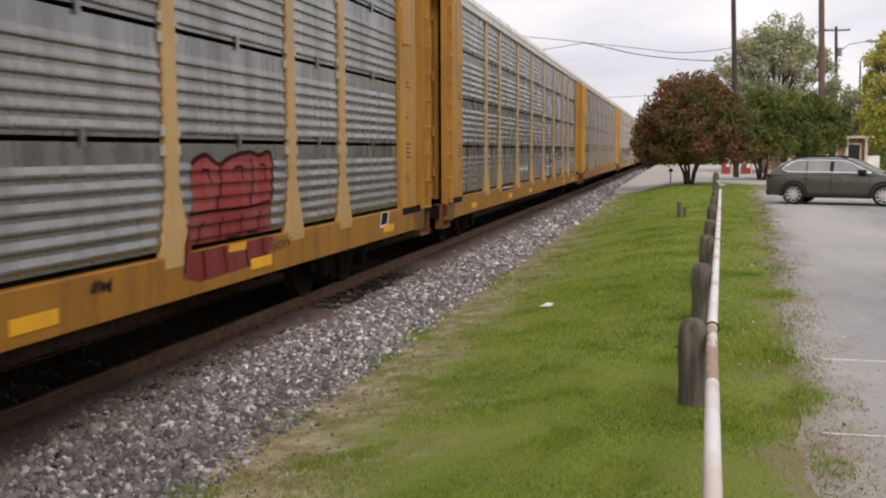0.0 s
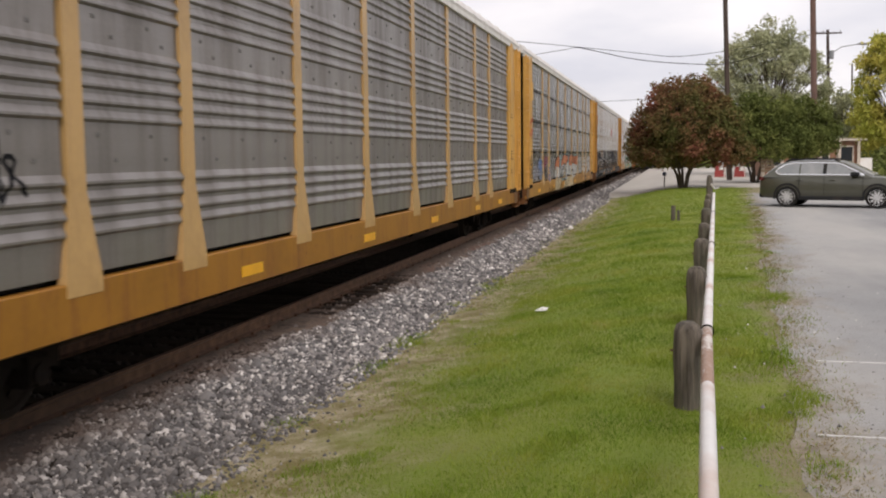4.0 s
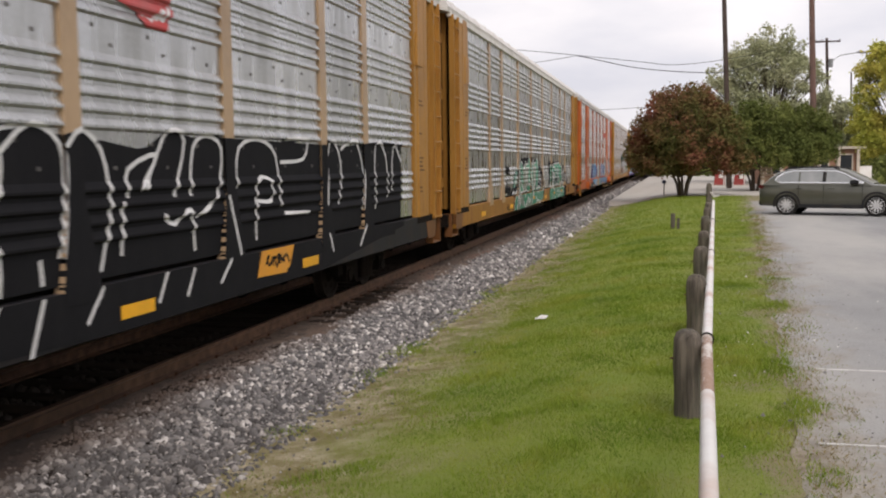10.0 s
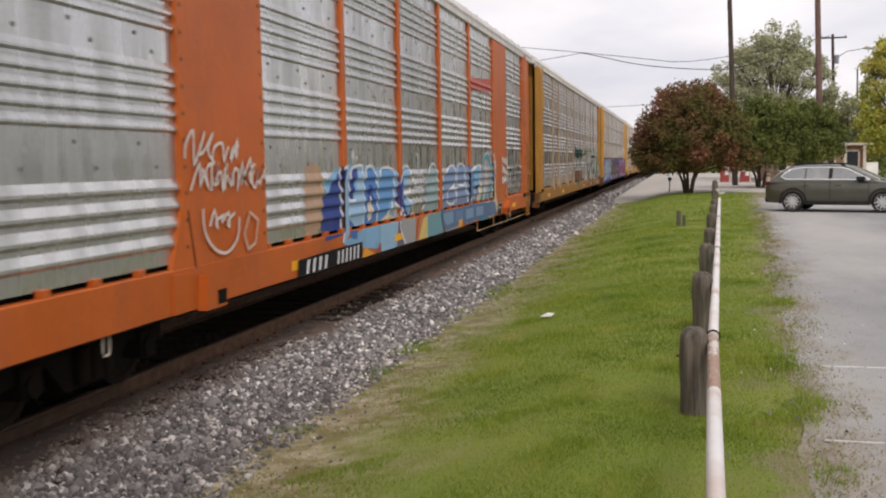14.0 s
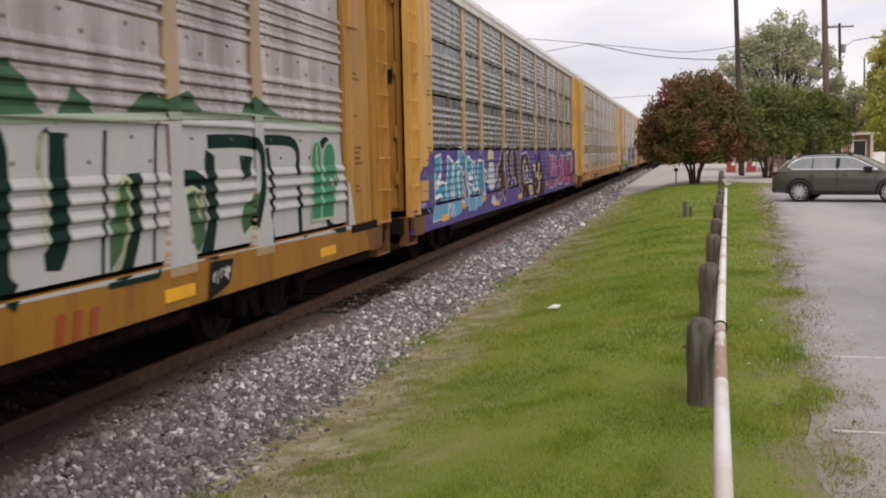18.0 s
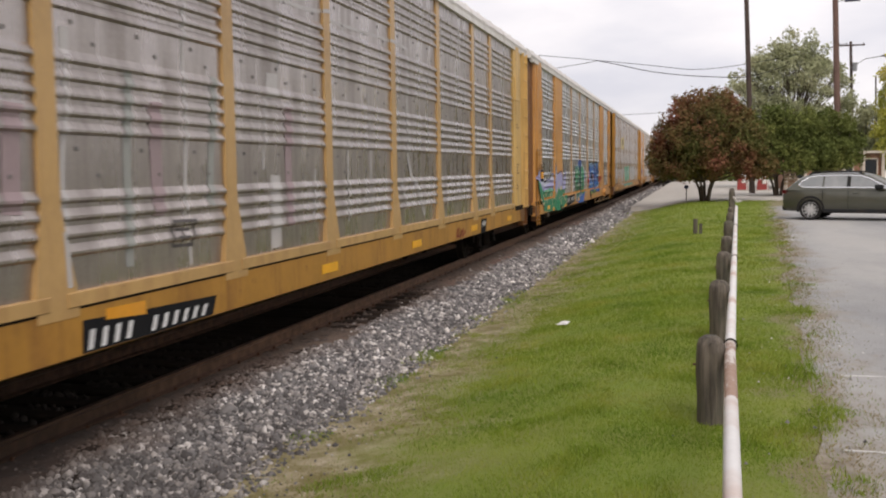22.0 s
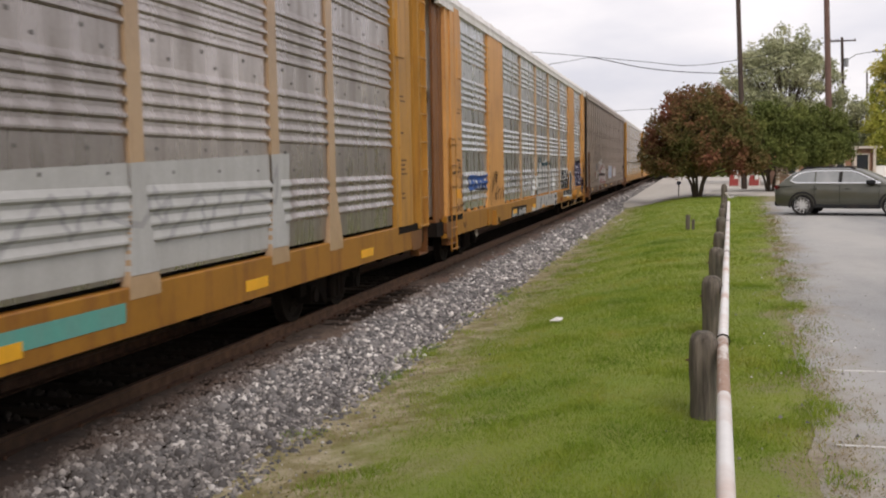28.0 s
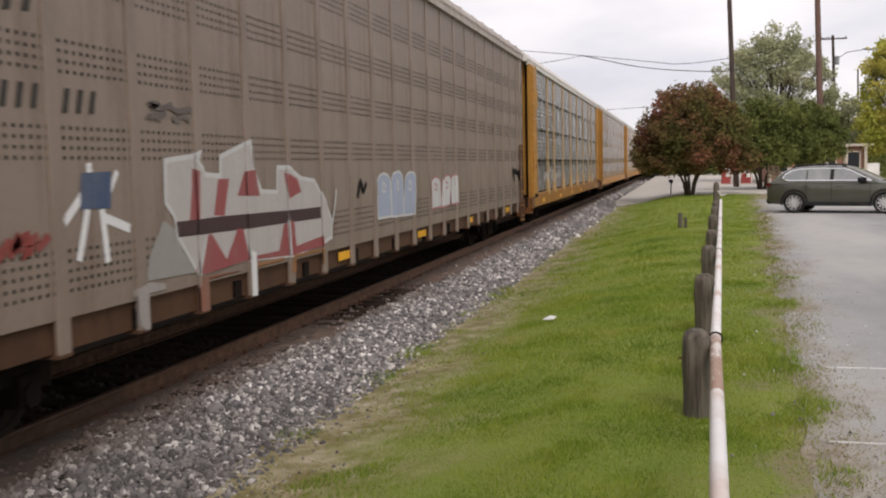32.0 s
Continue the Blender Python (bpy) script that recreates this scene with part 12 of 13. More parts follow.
p.line([(7.41, 3.10), (7.39, 2.63), (7.33, 2.24), (7.33, 1.77)], 0.06, (0.5, 0.48, 0.47))
p.line([(7.29, 1.77), (7.29, 1.34)], 0.06, (0.5, 0.48, 0.47))
p.line([(9.23, 3.81), (9.19, 3.10), (9.21, 2.62), (9.14, 1.80)], 0.06, (0.5, 0.48, 0.47))
p.line([(9.22, 1.50), (9.24, 1.33)], 0.06, (0.5, 0.48, 0.47))
p.line([(11.39, 4.16), (11.35, 3.33)], 0.05, (0.5, 0.48, 0.47))
p.line([(10.97, 3.03), (10.90, 2.23)], 0.05, (0.5, 0.48, 0.47))
p.line([(12.46, 3.39), (12.44, 2.94)], 0.05, (0.5, 0.48, 0.47))
p.line([(12.43, 2.23), (12.34, 1.65)], 0.05, (0.5, 0.48, 0.47))
p.line([(13.54, 4.14), (13.53, 3.41)], 0.06, (0.5, 0.48, 0.47))
p.line([(14.57, 3.35), (14.61, 2.45), (14.59, 1.46)], 0.06, (0.5, 0.48, 0.47))
p.line([(13.64, 2.58), (13.62, 1.51)], 0.06, (0.5, 0.48, 0.47))
p.line([(16.60, 4.17), (16.58, 2.39), (17.14, 1.86), (17.55, 1.40)], 0.1, (0.5, 0.48, 0.47))
p.line([(16.09, 2.05), (16.42, 1.66)], 0.1, (0.5, 0.48, 0.47))
p.line([(13.01, 4.16), (14.22, 4.19), (15.67, 4.23), (16.66, 4.20)], 0.05, (0.5, 0.48, 0.47))
p.line([(11.46, 4.18), (12.31, 4.20), (13.01, 4.28)], 0.05, (0.5, 0.48, 0.47))
p.line([(8.27, 3.06), (8.21, 2.37), (8.19, 1.41)], 0.12, (0.32, 0.33, 0.31))
p.line([(9.78, 3.15), (9.64, 1.88)], 0.12, (0.32, 0.33, 0.31))
p.line([(6.78, 2.71), (6.74, 1.92)], 0.2, (0.34, 0.26, 0.27))
p.line([(8.66, 2.83), (8.68, 1.82)], 0.2, (0.34, 0.26, 0.27))
p.line([(11.60, 2.95), (11.58, 1.56)], 0.2, (0.34, 0.26, 0.27))
p.stroke([(8.89, 1.76), (9.30, 1.75), (9.26, 1.52), (8.90, 1.53)], 0.03, (0.09, 0.08, 0.08), 0.2, True).flush("painted_line")
p.line([(8.95, 1.68), (9.22, 1.67)], 0.025, (0.09, 0.08, 0.08))
p.line([(8.97, 1.61), (9.19, 1.60)], 0.025, (0.09, 0.08, 0.08))
p.line([(9.08, 1.68), (9.07, 1.55)], 0.025, (0.09, 0.08, 0.08))
p.done()
p = Paint(9, "stencil_plate", "white stencil bars on a black plate on the sill")
p.patch([(7.42, 1.07), (8.37, 1.03), (9.60, 0.99), (9.51, 0.81), (8.43, 0.80), (7.40, 0.81)], BLACK, None, 0.15)
p.bars([(7.45, 1.00), (9.47, 0.94), (9.42, 0.82), (7.44, 0.81)], [4, 6], WHITE)
p.patch([(7.73, 1.12), (8.31, 1.11), (8.32, 0.99), (7.72, 1.03)], AMBER, None, 0.2)
p.done()
p = Paint(9, "test_plate", "black and white stencil plate")
p.patch([(21.98, 1.1), (22.55, 1.1), (22.45, 0.79), (21.91, 0.79)], BLACK)
p.scribble([(22.05, 1.06), (22.43, 1.06), (22.42, 0.9), (22.04, 0.9)], 2, PALE, 0.04, 94)
p.done()
p = Paint(9, "car_marking", "rust-red stencil mark")
p.scribble([(19.69, 1.07), (20.37, 1.03), (20.36, 0.79), (19.68, 0.79)], 3, (0.25, 0.05, 0.02), 0.06, 93, 0.3)
p.done()
p = Paint(10, "graffiti", "lavender and green painted hills with pale outlines")
p.patch([(2.69, 1.71), (3.12, 1.78), (3.93, 1.87), (4.25, 1.83), (4.57, 2.00), (4.82, 2.05), (5.05, 2.01), (5.19, 1.83), (5.22, 1.64), (5.33, 1.85), (5.40, 2.25), (5.51, 2.40), (5.61, 2.18), (5.80, 2.01), (6.81, 2.11), (7.20, 1.83), (7.47, 1.54), (7.80, 1.80), (8.32, 2.22), (8.36, 2.05), (8.21, 1.22), (7.44, 1.22), (3.88, 1.29), (2.66, 1.38)], LAVENDER, None, 0.3)
p.patch([(2.69, 1.67), (3.92, 1.82), (4.24, 1.77), (4.56, 1.93), (4.81, 1.98), (5.03, 1.96), (5.18, 1.77), (5.21, 1.61), (4.95, 1.84), (4.55, 1.83), (4.24, 1.70), (3.91, 1.71), (2.68, 1.60)], (0.50, 0.52, 0.62), None, 0.3)
p.patch([(5.35, 1.78), (5.41, 2.20), (5.51, 2.35), (5.60, 2.14), (5.78, 1.97), (5.59, 1.95), (5.48, 1.81)], (0.50, 0.52, 0.62), None, 0.3)
p.patch([(2.67, 1.46), (3.10, 1.51), (3.90, 1.54), (4.48, 1.57), (4.92, 1.49), (5.20, 1.57), (5.54, 1.35), (5.67, 1.29), (6.06, 1.54), (6.62, 1.43), (6.90, 1.59), (7.17, 1.45), (7.46, 1.42), (8.23, 1.50), (8.21, 1.22), (8.69, 1.17), (8.17, 0.82), (5.85, 0.81), (4.58, 0.80), (3.83, 0.80), (2.62, 0.88)], (0.025, 0.20, 0.10), None, 0.25)
p.patch([(2.67, 1.46), (3.10, 1.51), (3.90, 1.54), (4.48, 1.57), (4.92, 1.49), (4.80, 1.45), (3.89, 1.45), (2.66, 1.38)], (0.07, 0.28, 0.17), None, 0.3)
p.patch([(5.47, 1.36), (5.76, 1.49), (5.96, 1.51), (5.60, 1.28)], CREAM, None, 0.3)
p.patch([(6.50, 1.54), (7.01, 1.59), (6.75, 1.39)], CREAM, None, 0.3)
p.patch([(4.42, 1.36), (4.63, 1.42), (4.52, 1.26), (4.37, 1.28)], CREAM, None, 0.3)
p.patch([(7.11, 1.36), (7.38, 1.39), (7.46, 1.23)], CREAM, None, 0.3)
p.patch([(5.07, 1.48), (5.14, 1.58), (5.22, 1.46), (5.12, 1.15), (4.96, 0.99)], CREAM, None, 0.3)
p.line([(2.69, 1.71), (3.12, 1.78), (3.93, 1.87), (4.25, 1.83), (4.57, 2.00), (4.82, 2.05), (5.05, 2.01), (5.19, 1.83), (5.22, 1.64), (5.33, 1.85), (5.40, 2.25), (5.51, 2.40), (5.61, 2.18), (5.80, 2.01), (6.81, 2.11), (7.20, 1.83), (7.47, 1.54), (7.80, 1.80), (8.32, 2.22), (8.36, 2.05)], 0.045, (0.03, 0.03, 0.05))
p.line([(5.23, 1.57), (5.39, 1.22), (5.72, 1.02)], 0.05, (0.55, 0.52, 0.34))
p.line([(6.23, 1.77), (5.60, 1.30)], 0.05, (0.55, 0.52, 0.34))
p.line([(6.23, 1.77), (6.62, 1.45)], 0.05, (0.55, 0.52, 0.34))
p.line([(6.27, 1.30), (6.35, 1.06), (5.94, 0.83)], 0.05, (0.55, 0.52, 0.34))
p.line([(6.37, 1.22), (6.75, 0.92), (7.05, 1.23), (7.44, 1.22), (8.21, 0.94)], 0.05, (0.55, 0.52, 0.34))
p.line([(4.51, 1.30), (4.55, 1.12), (4.75, 0.92), (5.30, 0.86)], 0.05, (0.55, 0.52, 0.34))
p.line([(4.92, 1.49), (4.51, 1.30)], 0.05, (0.55, 0.52, 0.34))
p.line([(3.81, 1.49), (3.54, 1.36), (3.40, 1.10)], 0.05, (0.55, 0.52, 0.34))
p.line([(3.23, 1.35), (3.35, 1.45), (3.50, 1.31)], 0.05, (0.55, 0.52, 0.34))
p.line([(3.07, 1.16), (3.26, 1.26), (3.37, 1.16)], 0.05, (0.55, 0.52, 0.34))
p.line([(5.07, 1.58), (5.01, 1.20)], 0.03, (0.02, 0.04, 0.03))
p.line([(5.34, 1.78), (5.47, 1.17)], 0.03, (0.02, 0.04, 0.03))
p.line([(7.10, 1.83), (6.95, 1.14)], 0.03, (0.02, 0.04, 0.03))
p.patch([(4.58, 0.90), (5.04, 0.91), (4.99, 0.81), (4.59, 0.80)], AMBER, None, 0.2)
p.patch([(7.66, 0.91), (8.16, 0.89), (8.12, 0.81), (7.67, 0.82)], AMBER, None, 0.2)
p.done()
p = Paint(10, "graffiti", "green bubble letters with white outlines on a blue star")
p.patch([(11.42, 2.22), (12.25, 2.34), (12.69, 2.6), (13.05, 2.38), (13.36, 2.2), (14.49, 2.19), (14.92, 1.79), (14.44, 1.65), (14.46, 1.26), (13.9, 0.79), (12.25, 0.79), (11.31, 0.93)], BLUE)
p.text("M", [(11.38, 2.28), (12.12, 2.3), (11.99, 1.04), (11.26, 0.98)], (0.02, 0.22, 0.10), PALE, 0.04, 0.08, (0.03, 0.17, 0.07), 0.5, BLACK)
p.text("O", [(12.17, 2.31), (12.72, 2.33), (12.59, 1.06), (12.04, 1.03)], (0.02, 0.22, 0.10), PALE, 0.04, 0.09, (0.03, 0.17, 0.07), 0.5, BLACK)
p.text("O", [(12.78, 2.33), (13.31, 2.36), (13.19, 1.09), (12.65, 1.06)], (0.02, 0.22, 0.10), PALE, 0.04, 0.09, (0.03, 0.17, 0.07), 0.5, BLACK)
p.text("S", [(13.37, 2.41), (14.46, 2.19), (14.44, 1.21), (13.26, 1.01)], (0.02, 0.22, 0.10), PALE, 0.04, 0.09, (0.03, 0.17, 0.07), 0.5, BLACK)
p.line([(14.64, 2.21), (14.65, 1.98)], 0.09, WHITE)
p.line([(14.9, 1.99), (14.9, 1.56)], 0.09, WHITE)
p.done()
p = Paint(10, "graffiti", "blue block letters on a red star")
p.patch([(15.50, 1.66), (16.00, 1.81), (16.54, 2.20), (16.72, 2.36), (16.53, 1.25), (16.27, 1.44)], RED, None, 0.2)
p.patch([(20.63, 2.21), (21.11, 1.78), (21.98, 1.82), (21.86, 1.63), (20.81, 1.37)], RED, None, 0.2)
p.patch([(16.35, 1.08), (16.43, 1.42), (16.54, 1.74), (16.53, 2.16), (16.69, 2.47), (17.08, 2.46), (17.81, 2.44), (18.91, 2.53), (19.24, 2.51), (20.57, 2.45), (20.88, 2.09), (20.97, 1.24), (20.87, 1.04), (19.59, 1.10), (18.52, 1.02), (17.23, 1.06), (16.84, 0.79)], (0.015, 0.015, 0.02), None, 0.1)
p.patch([(16.48, 1.17), (16.54, 1.74), (16.72, 2.36), (17.16, 2.39), (17.75, 2.35), (17.77, 2.00), (17.22, 2.01), (17.11, 1.80), (17.78, 1.53), (17.85, 1.19)], (0.018, 0.11, 0.36), None, 0.15)
p.patch([(17.89, 2.23), (18.41, 2.42), (18.77, 2.38), (18.73, 1.67), (18.79, 1.23), (18.42, 1.21), (18.40, 1.59), (18.17, 1.60), (18.07, 1.22), (17.81, 1.34), (17.81, 1.86)], (0.018, 0.11, 0.36), None, 0.15)
p.patch([(18.91, 2.51), (19.17, 2.51), (19.17, 1.80), (19.34, 1.42), (19.72, 2.41), (19.79, 2.38), (19.52, 1.90), (20.03, 1.82), (19.45, 1.06), (19.17, 1.11), (18.92, 1.24), (18.85, 1.87)], (0.018, 0.11, 0.36), None, 0.15)
p.patch([(19.72, 2.41), (20.57, 2.44), (20.46, 2.16), (20.14, 2.10), (20.52, 1.86), (19.94, 1.66), (20.74, 1.50), (20.72, 1.29), (20.87, 1.07), (19.59, 1.07), (19.72, 1.67)], (0.018, 0.11, 0.36), None, 0.15)
p.patch([(17.71, 1.91), (18.48, 1.90), (18.40, 1.64), (17.79, 1.62)], (0.13, 0.02, 0.05), None, 0.2)
p.patch([(19.09, 2.33), (19.35, 2.27), (19.18, 1.91)], RED, None, 0.2)
p.patch([(19.24, 1.85), (19.51, 1.79), (19.35, 1.53)], RED, None, 0.2)
p.line([(16.72, 2.36), (17.17, 2.40), (17.75, 2.35), (17.75, 1.79)], 0.05, (0.40, 0.58, 0.74))
p.line([(17.13, 2.02), (17.06, 1.80), (17.28, 1.66), (17.78, 1.53), (17.84, 1.10)], 0.05, (0.40, 0.58, 0.74))
p.line([(17.80, 2.30), (18.80, 2.43)], 0.05, (0.40, 0.58, 0.74))
p.line([(17.42, 2.03), (18.15, 2.04), (18.13, 1.82)], 0.05, (0.40, 0.58, 0.74))
p.line([(16.54, 1.79), (16.63, 1.36), (16.64, 1.47), (17.41, 1.42)], 0.05, (0.40, 0.58, 0.74))
p.line([(18.79, 2.33), (18.72, 1.52)], 0.05, (0.40, 0.58, 0.74))
p.line([(18.13, 1.21), (18.18, 1.70), (18.41, 1.71), (18.40, 1.59)], 0.05, (0.40, 0.58, 0.74))
p.line([(19.17, 2.54), (19.09, 1.60), (19.34, 1.42), (19.52, 1.08)], 0.05, (0.40, 0.58, 0.74))
p.line([(19.79, 2.41), (19.42, 2.33), (19.18, 1.91)], 0.05, (0.40, 0.58, 0.74))
p.line([(19.71, 2.38), (19.75, 1.94), (19.49, 1.57)], 0.05, (0.40, 0.58, 0.74))
p.line([(20.14, 2.10), (20.19, 1.85)], 0.05, (0.40, 0.58, 0.74))
p.line([(19.94, 1.66), (20.27, 1.87), (20.60, 1.83)], 0.05, (0.40, 0.58, 0.74))
p.line([(20.07, 1.37), (20.63, 1.30), (20.42, 1.66)], 0.05, (0.40, 0.58, 0.74))
p.line([(20.49, 2.42), (20.46, 2.16)], 0.05, (0.40, 0.58, 0.74))
p.patch([(16.78, 1.18), (17.24, 1.14), (17.53, 1.09), (17.37, 0.99), (17.28, 1.07), (17.18, 1.08), (17.03, 0.95), (16.95, 1.09)], (0.34, 0.48, 0.16), None, 0.2)
p.patch([(18.36, 1.22), (18.79, 1.21), (18.72, 1.11), (18.57, 0.79), (18.53, 1.12), (18.39, 0.91), (18.35, 1.09), (18.22, 0.96)], (0.34, 0.48, 0.16), None, 0.2)
p.patch([(16.89, 2.39), (17.21, 2.37), (17.13, 2.19), (17.07, 2.34)], (0.34, 0.48, 0.16), None, 0.2)
p.line([(16.25, 2.08), (16.25, 1.64)], 0.05, WHITE)
p.line([(16.01, 1.93), (15.98, 1.56)], 0.05, WHITE)
p.line([(16.12, 1.91), (16.35, 1.92)], 0.05, WHITE)
p.line([(15.92, 1.78), (16.07, 1.77)], 0.05, WHITE)
p.line([(20.98, 2.21), (21.11, 1.78), (21.27, 1.47)], 0.05, WHITE)
p.line([(20.77, 1.86), (21.12, 1.88)], 0.05, WHITE)
p.done()
p = Paint(10, "graffiti", "pale scrawl on the sill")
p.scribble([(14.34, 1.23), (15.01, 1.22), (14.98, 0.94), (14.31, 0.79)], 3, (0.5, 0.4, 0.3), 0.05, 102, 0.4, 2)
p.done()
p = Paint(10, "stencil_plate", "white stencil bars on a black plate")
p.patch([(8.32, 1.16), (10.59, 1.21), (10.57, 0.9), (8.17, 0.79)], BLACK, None, 0.15)
p.bars([(8.38, 1.09), (10.54, 1.13), (10.53, 0.96), (8.36, 0.91)], [4, 6], WHITE)
p.done()
p = Paint(10, "graffiti", "black outlined hand lettering")
p.line([(23.46, 2.30), (23.54, 2.19), (23.64, 1.88)], 0.022, (0.02, 0.02, 0.022))
p.line([(23.64, 1.88), (23.60, 2.19), (23.47, 2.29)], 0.022, (0.02, 0.02, 0.022))
p.line([(23.65, 2.06), (23.73, 2.38), (23.91, 1.93), (23.96, 2.18)], 0.022, (0.02, 0.02, 0.022))
p.line([(23.73, 2.38), (23.85, 2.22), (23.91, 1.95)], 0.022, (0.02, 0.02, 0.022))
p.line([(23.93, 2.18), (24.12, 2.37), (24.14, 2.04), (24.03, 1.94), (23.94, 1.98), (23.95, 2.18)], 0.022, (0.02, 0.02, 0.022))
p.line([(24.02, 2.23), (24.07, 2.08)], 0.022, (0.02, 0.02, 0.022))
p.line([(24.27, 2.37), (24.46, 2.44), (24.52, 2.46), (24.66, 2.14), (24.40, 2.11), (24.29, 2.25), (24.27, 2.37)], 0.022, (0.02, 0.02, 0.022))
p.line([(24.43, 2.35), (24.48, 2.19)], 0.022, (0.02, 0.02, 0.022))
p.line([(24.68, 2.38), (24.85, 2.41), (24.80, 2.28), (24.68, 2.36), (24.71, 2.14), (25.07, 2.05), (25.05, 2.49), (24.79, 2.15)], 0.022, (0.02, 0.02, 0.022))
p.line([(23.67, 1.73), (24.07, 1.82), (23.98, 1.74), (23.73, 1.69), (23.80, 1.52), (23.85, 1.48), (24.09, 1.63)], 0.022, (0.02, 0.02, 0.022))
p.line([(23.67, 1.71), (23.72, 1.56), (23.81, 1.48)], 0.022, (0.02, 0.02, 0.022))
p.line([(23.87, 1.42), (24.16, 1.45), (24.19, 1.87), (24.35, 1.93), (24.24, 1.39), (24.55, 1.59), (24.23, 1.90)], 0.022, (0.02, 0.02, 0.022))
p.line([(24.24, 1.39), (24.25, 1.79)], 0.022, (0.02, 0.02, 0.022))
p.line([(24.51, 1.92), (24.67, 1.55), (24.76, 1.39), (24.83, 1.72), (24.67, 1.92), (24.68, 1.58)], 0.022, (0.02, 0.02, 0.022))
p.line([(24.84, 1.87), (25.06, 1.92), (25.09, 1.88), (24.93, 1.75), (24.84, 1.83), (24.89, 1.70), (24.83, 1.34), (25.39, 1.35), (25.34, 1.77)], 0.022, (0.02, 0.02, 0.022))
p.line([(24.83, 1.34), (25.17, 1.47), (25.15, 1.78), (25.28, 1.50)], 0.022, (0.02, 0.02, 0.022))
p.line([(25.28, 1.89), (25.36, 2.01), (25.47, 1.88), (25.52, 2.14)], 0.022, (0.02, 0.02, 0.022))
p.line([(25.31, 1.81), (25.52, 1.94)], 0.022, (0.02, 0.02, 0.022))
p.done()
p = Paint(10, "warning_label", "yellow warning label")
p.patch([(26.24, 2.46), (26.75, 2.46), (26.74, 2.27), (26.22, 2.27)], AMBER)
p.scribble([(26.3, 2.42), (26.68, 2.43), (26.67, 2.3), (26.29, 2.3)], 3, BLACK, 0.02, 103, 0.2, 2)
p.done()
p = Paint(10, "graffiti", "black smudged tag")
p.scribble([(26.26, 1.94), (26.78, 1.92), (26.75, 1.56), (26.23, 1.57)], 2, BLACK, 0.09, 104)
p.done()
p = Paint(10, "graffiti", "lavender and green painted hills running out over the end sheet")
p.patch([(1.32, 2.07), (1.56, 2.17), (1.69, 2.13), (1.72, 1.81), (2.33, 1.78), (2.53, 1.73), (2.51, 1.46), (1.99, 1.62), (1.79, 1.68), (1.42, 1.83), (1.28, 1.89)], LAVENDER, None, 0.3)
p.patch([(1.75, 1.81), (2.33, 1.79), (2.53, 1.73), (2.53, 1.65), (2.26, 1.66), (1.84, 1.73)], (0.5, 0.52, 0.62), None, 0.4)
p.patch([(1.30, 1.85), (1.44, 1.85), (1.79, 1.73), (2.07, 1.61), (2.34, 1.48), (2.54, 1.41), (2.58, 1.18), (2.45, 1.10), (2.17, 1.17), (1.81, 1.31), (1.72, 1.43), (1.57, 1.48), (1.51, 1.60), (1.39, 1.75)], GREEN, None, 0.3)
p.patch([(1.44, 1.84), (1.79, 1.72), (2.07, 1.60), (2.34, 1.47), (2.14, 1.47), (1.73, 1.62)], (0.07, 0.28, 0.17), None, 0.4)
p.patch([(1.76, 1.31), (2.04, 1.27), (2.45, 1.11), (2.61, 1.21), (2.63, 1.11), (2.39, 1.05), (2.22, 1.13), (1.80, 1.22)], CREAM, None, 0.3)
p.patch([(2.14, 1.48), (2.27, 1.39), (2.54, 1.28), (2.51, 1.22), (2.35, 1.31), (2.20, 1.40)], CREAM, None, 0.3)
p.line([(1.31, 2.07), (1.44, 2.13), (1.57, 2.18)], 0.035, (0.02, 0.03, 0.03))
p.line([(1.30, 1.85), (1.39, 1.75), (1.48, 1.63), (1.58, 1.49)], 0.035, (0.02, 0.03, 0.03))
p.line([(1.75, 1.23), (2.03, 1.20), (2.28, 1.13), (2.39, 1.03), (2.72, 1.00)], 0.035, (0.02, 0.03, 0.03))
p.line([(2.33, 1.79), (2.25, 1.44), (2.17, 1.17)], 0.02, (0.02, 0.03, 0.03))
p.done()
p = Paint(10, "warning_label", "yellow warning label in a navy frame")
p.patch([(1.78, 2.16), (2.37, 2.16), (2.34, 1.80), (1.76, 1.81)], (0.018, 0.018, 0.035), None, 0.1)
p.patch([(1.77, 2.10), (2.34, 2.10), (2.32, 1.89), (1.76, 1.91)], AMBER, None, 0.1)
p.bars([(1.87, 2.07), (2.19, 2.07), (2.18, 2.02), (1.87, 2.03)], [5], (0.3, 0.14, 0.02))
p.bars([(1.82, 2.00), (2.24, 1.99), (2.23, 1.94), (1.82, 1.95)], [7], (0.3, 0.14, 0.02))
p.done()
p = Paint(10, "graffiti", "fine black scrawl over the label")
p.line([(1.80, 2.18), (1.89, 2.30), (1.93, 2.20), (2.02, 2.27), (2.09, 2.18)], 0.02, BLACK)
p.line([(1.98, 2.21), (2.15, 2.24), (2.11, 2.17), (2.27, 2.30), (2.31, 2.19)], 0.02, BLACK)
p.line([(1.83, 2.24), (2.05, 2.32), (2.15, 2.29), (2.32, 2.33)], 0.02, BLACK)
p.done()
p = Paint(11, "graffiti", "thin white bubble outlines")
p.line([(3.16, 2.2), (3.26, 1.91), (3.18, 1.34), (2.96, 0.96)], 0.045, PALE)
p.line([(3.56, 1.66), (3.6, 2.13), (3.8, 2.49), (3.98, 2.57), (4.18, 2.47), (4.35, 2.19), (4.44, 1.93)], 0.045, PALE)
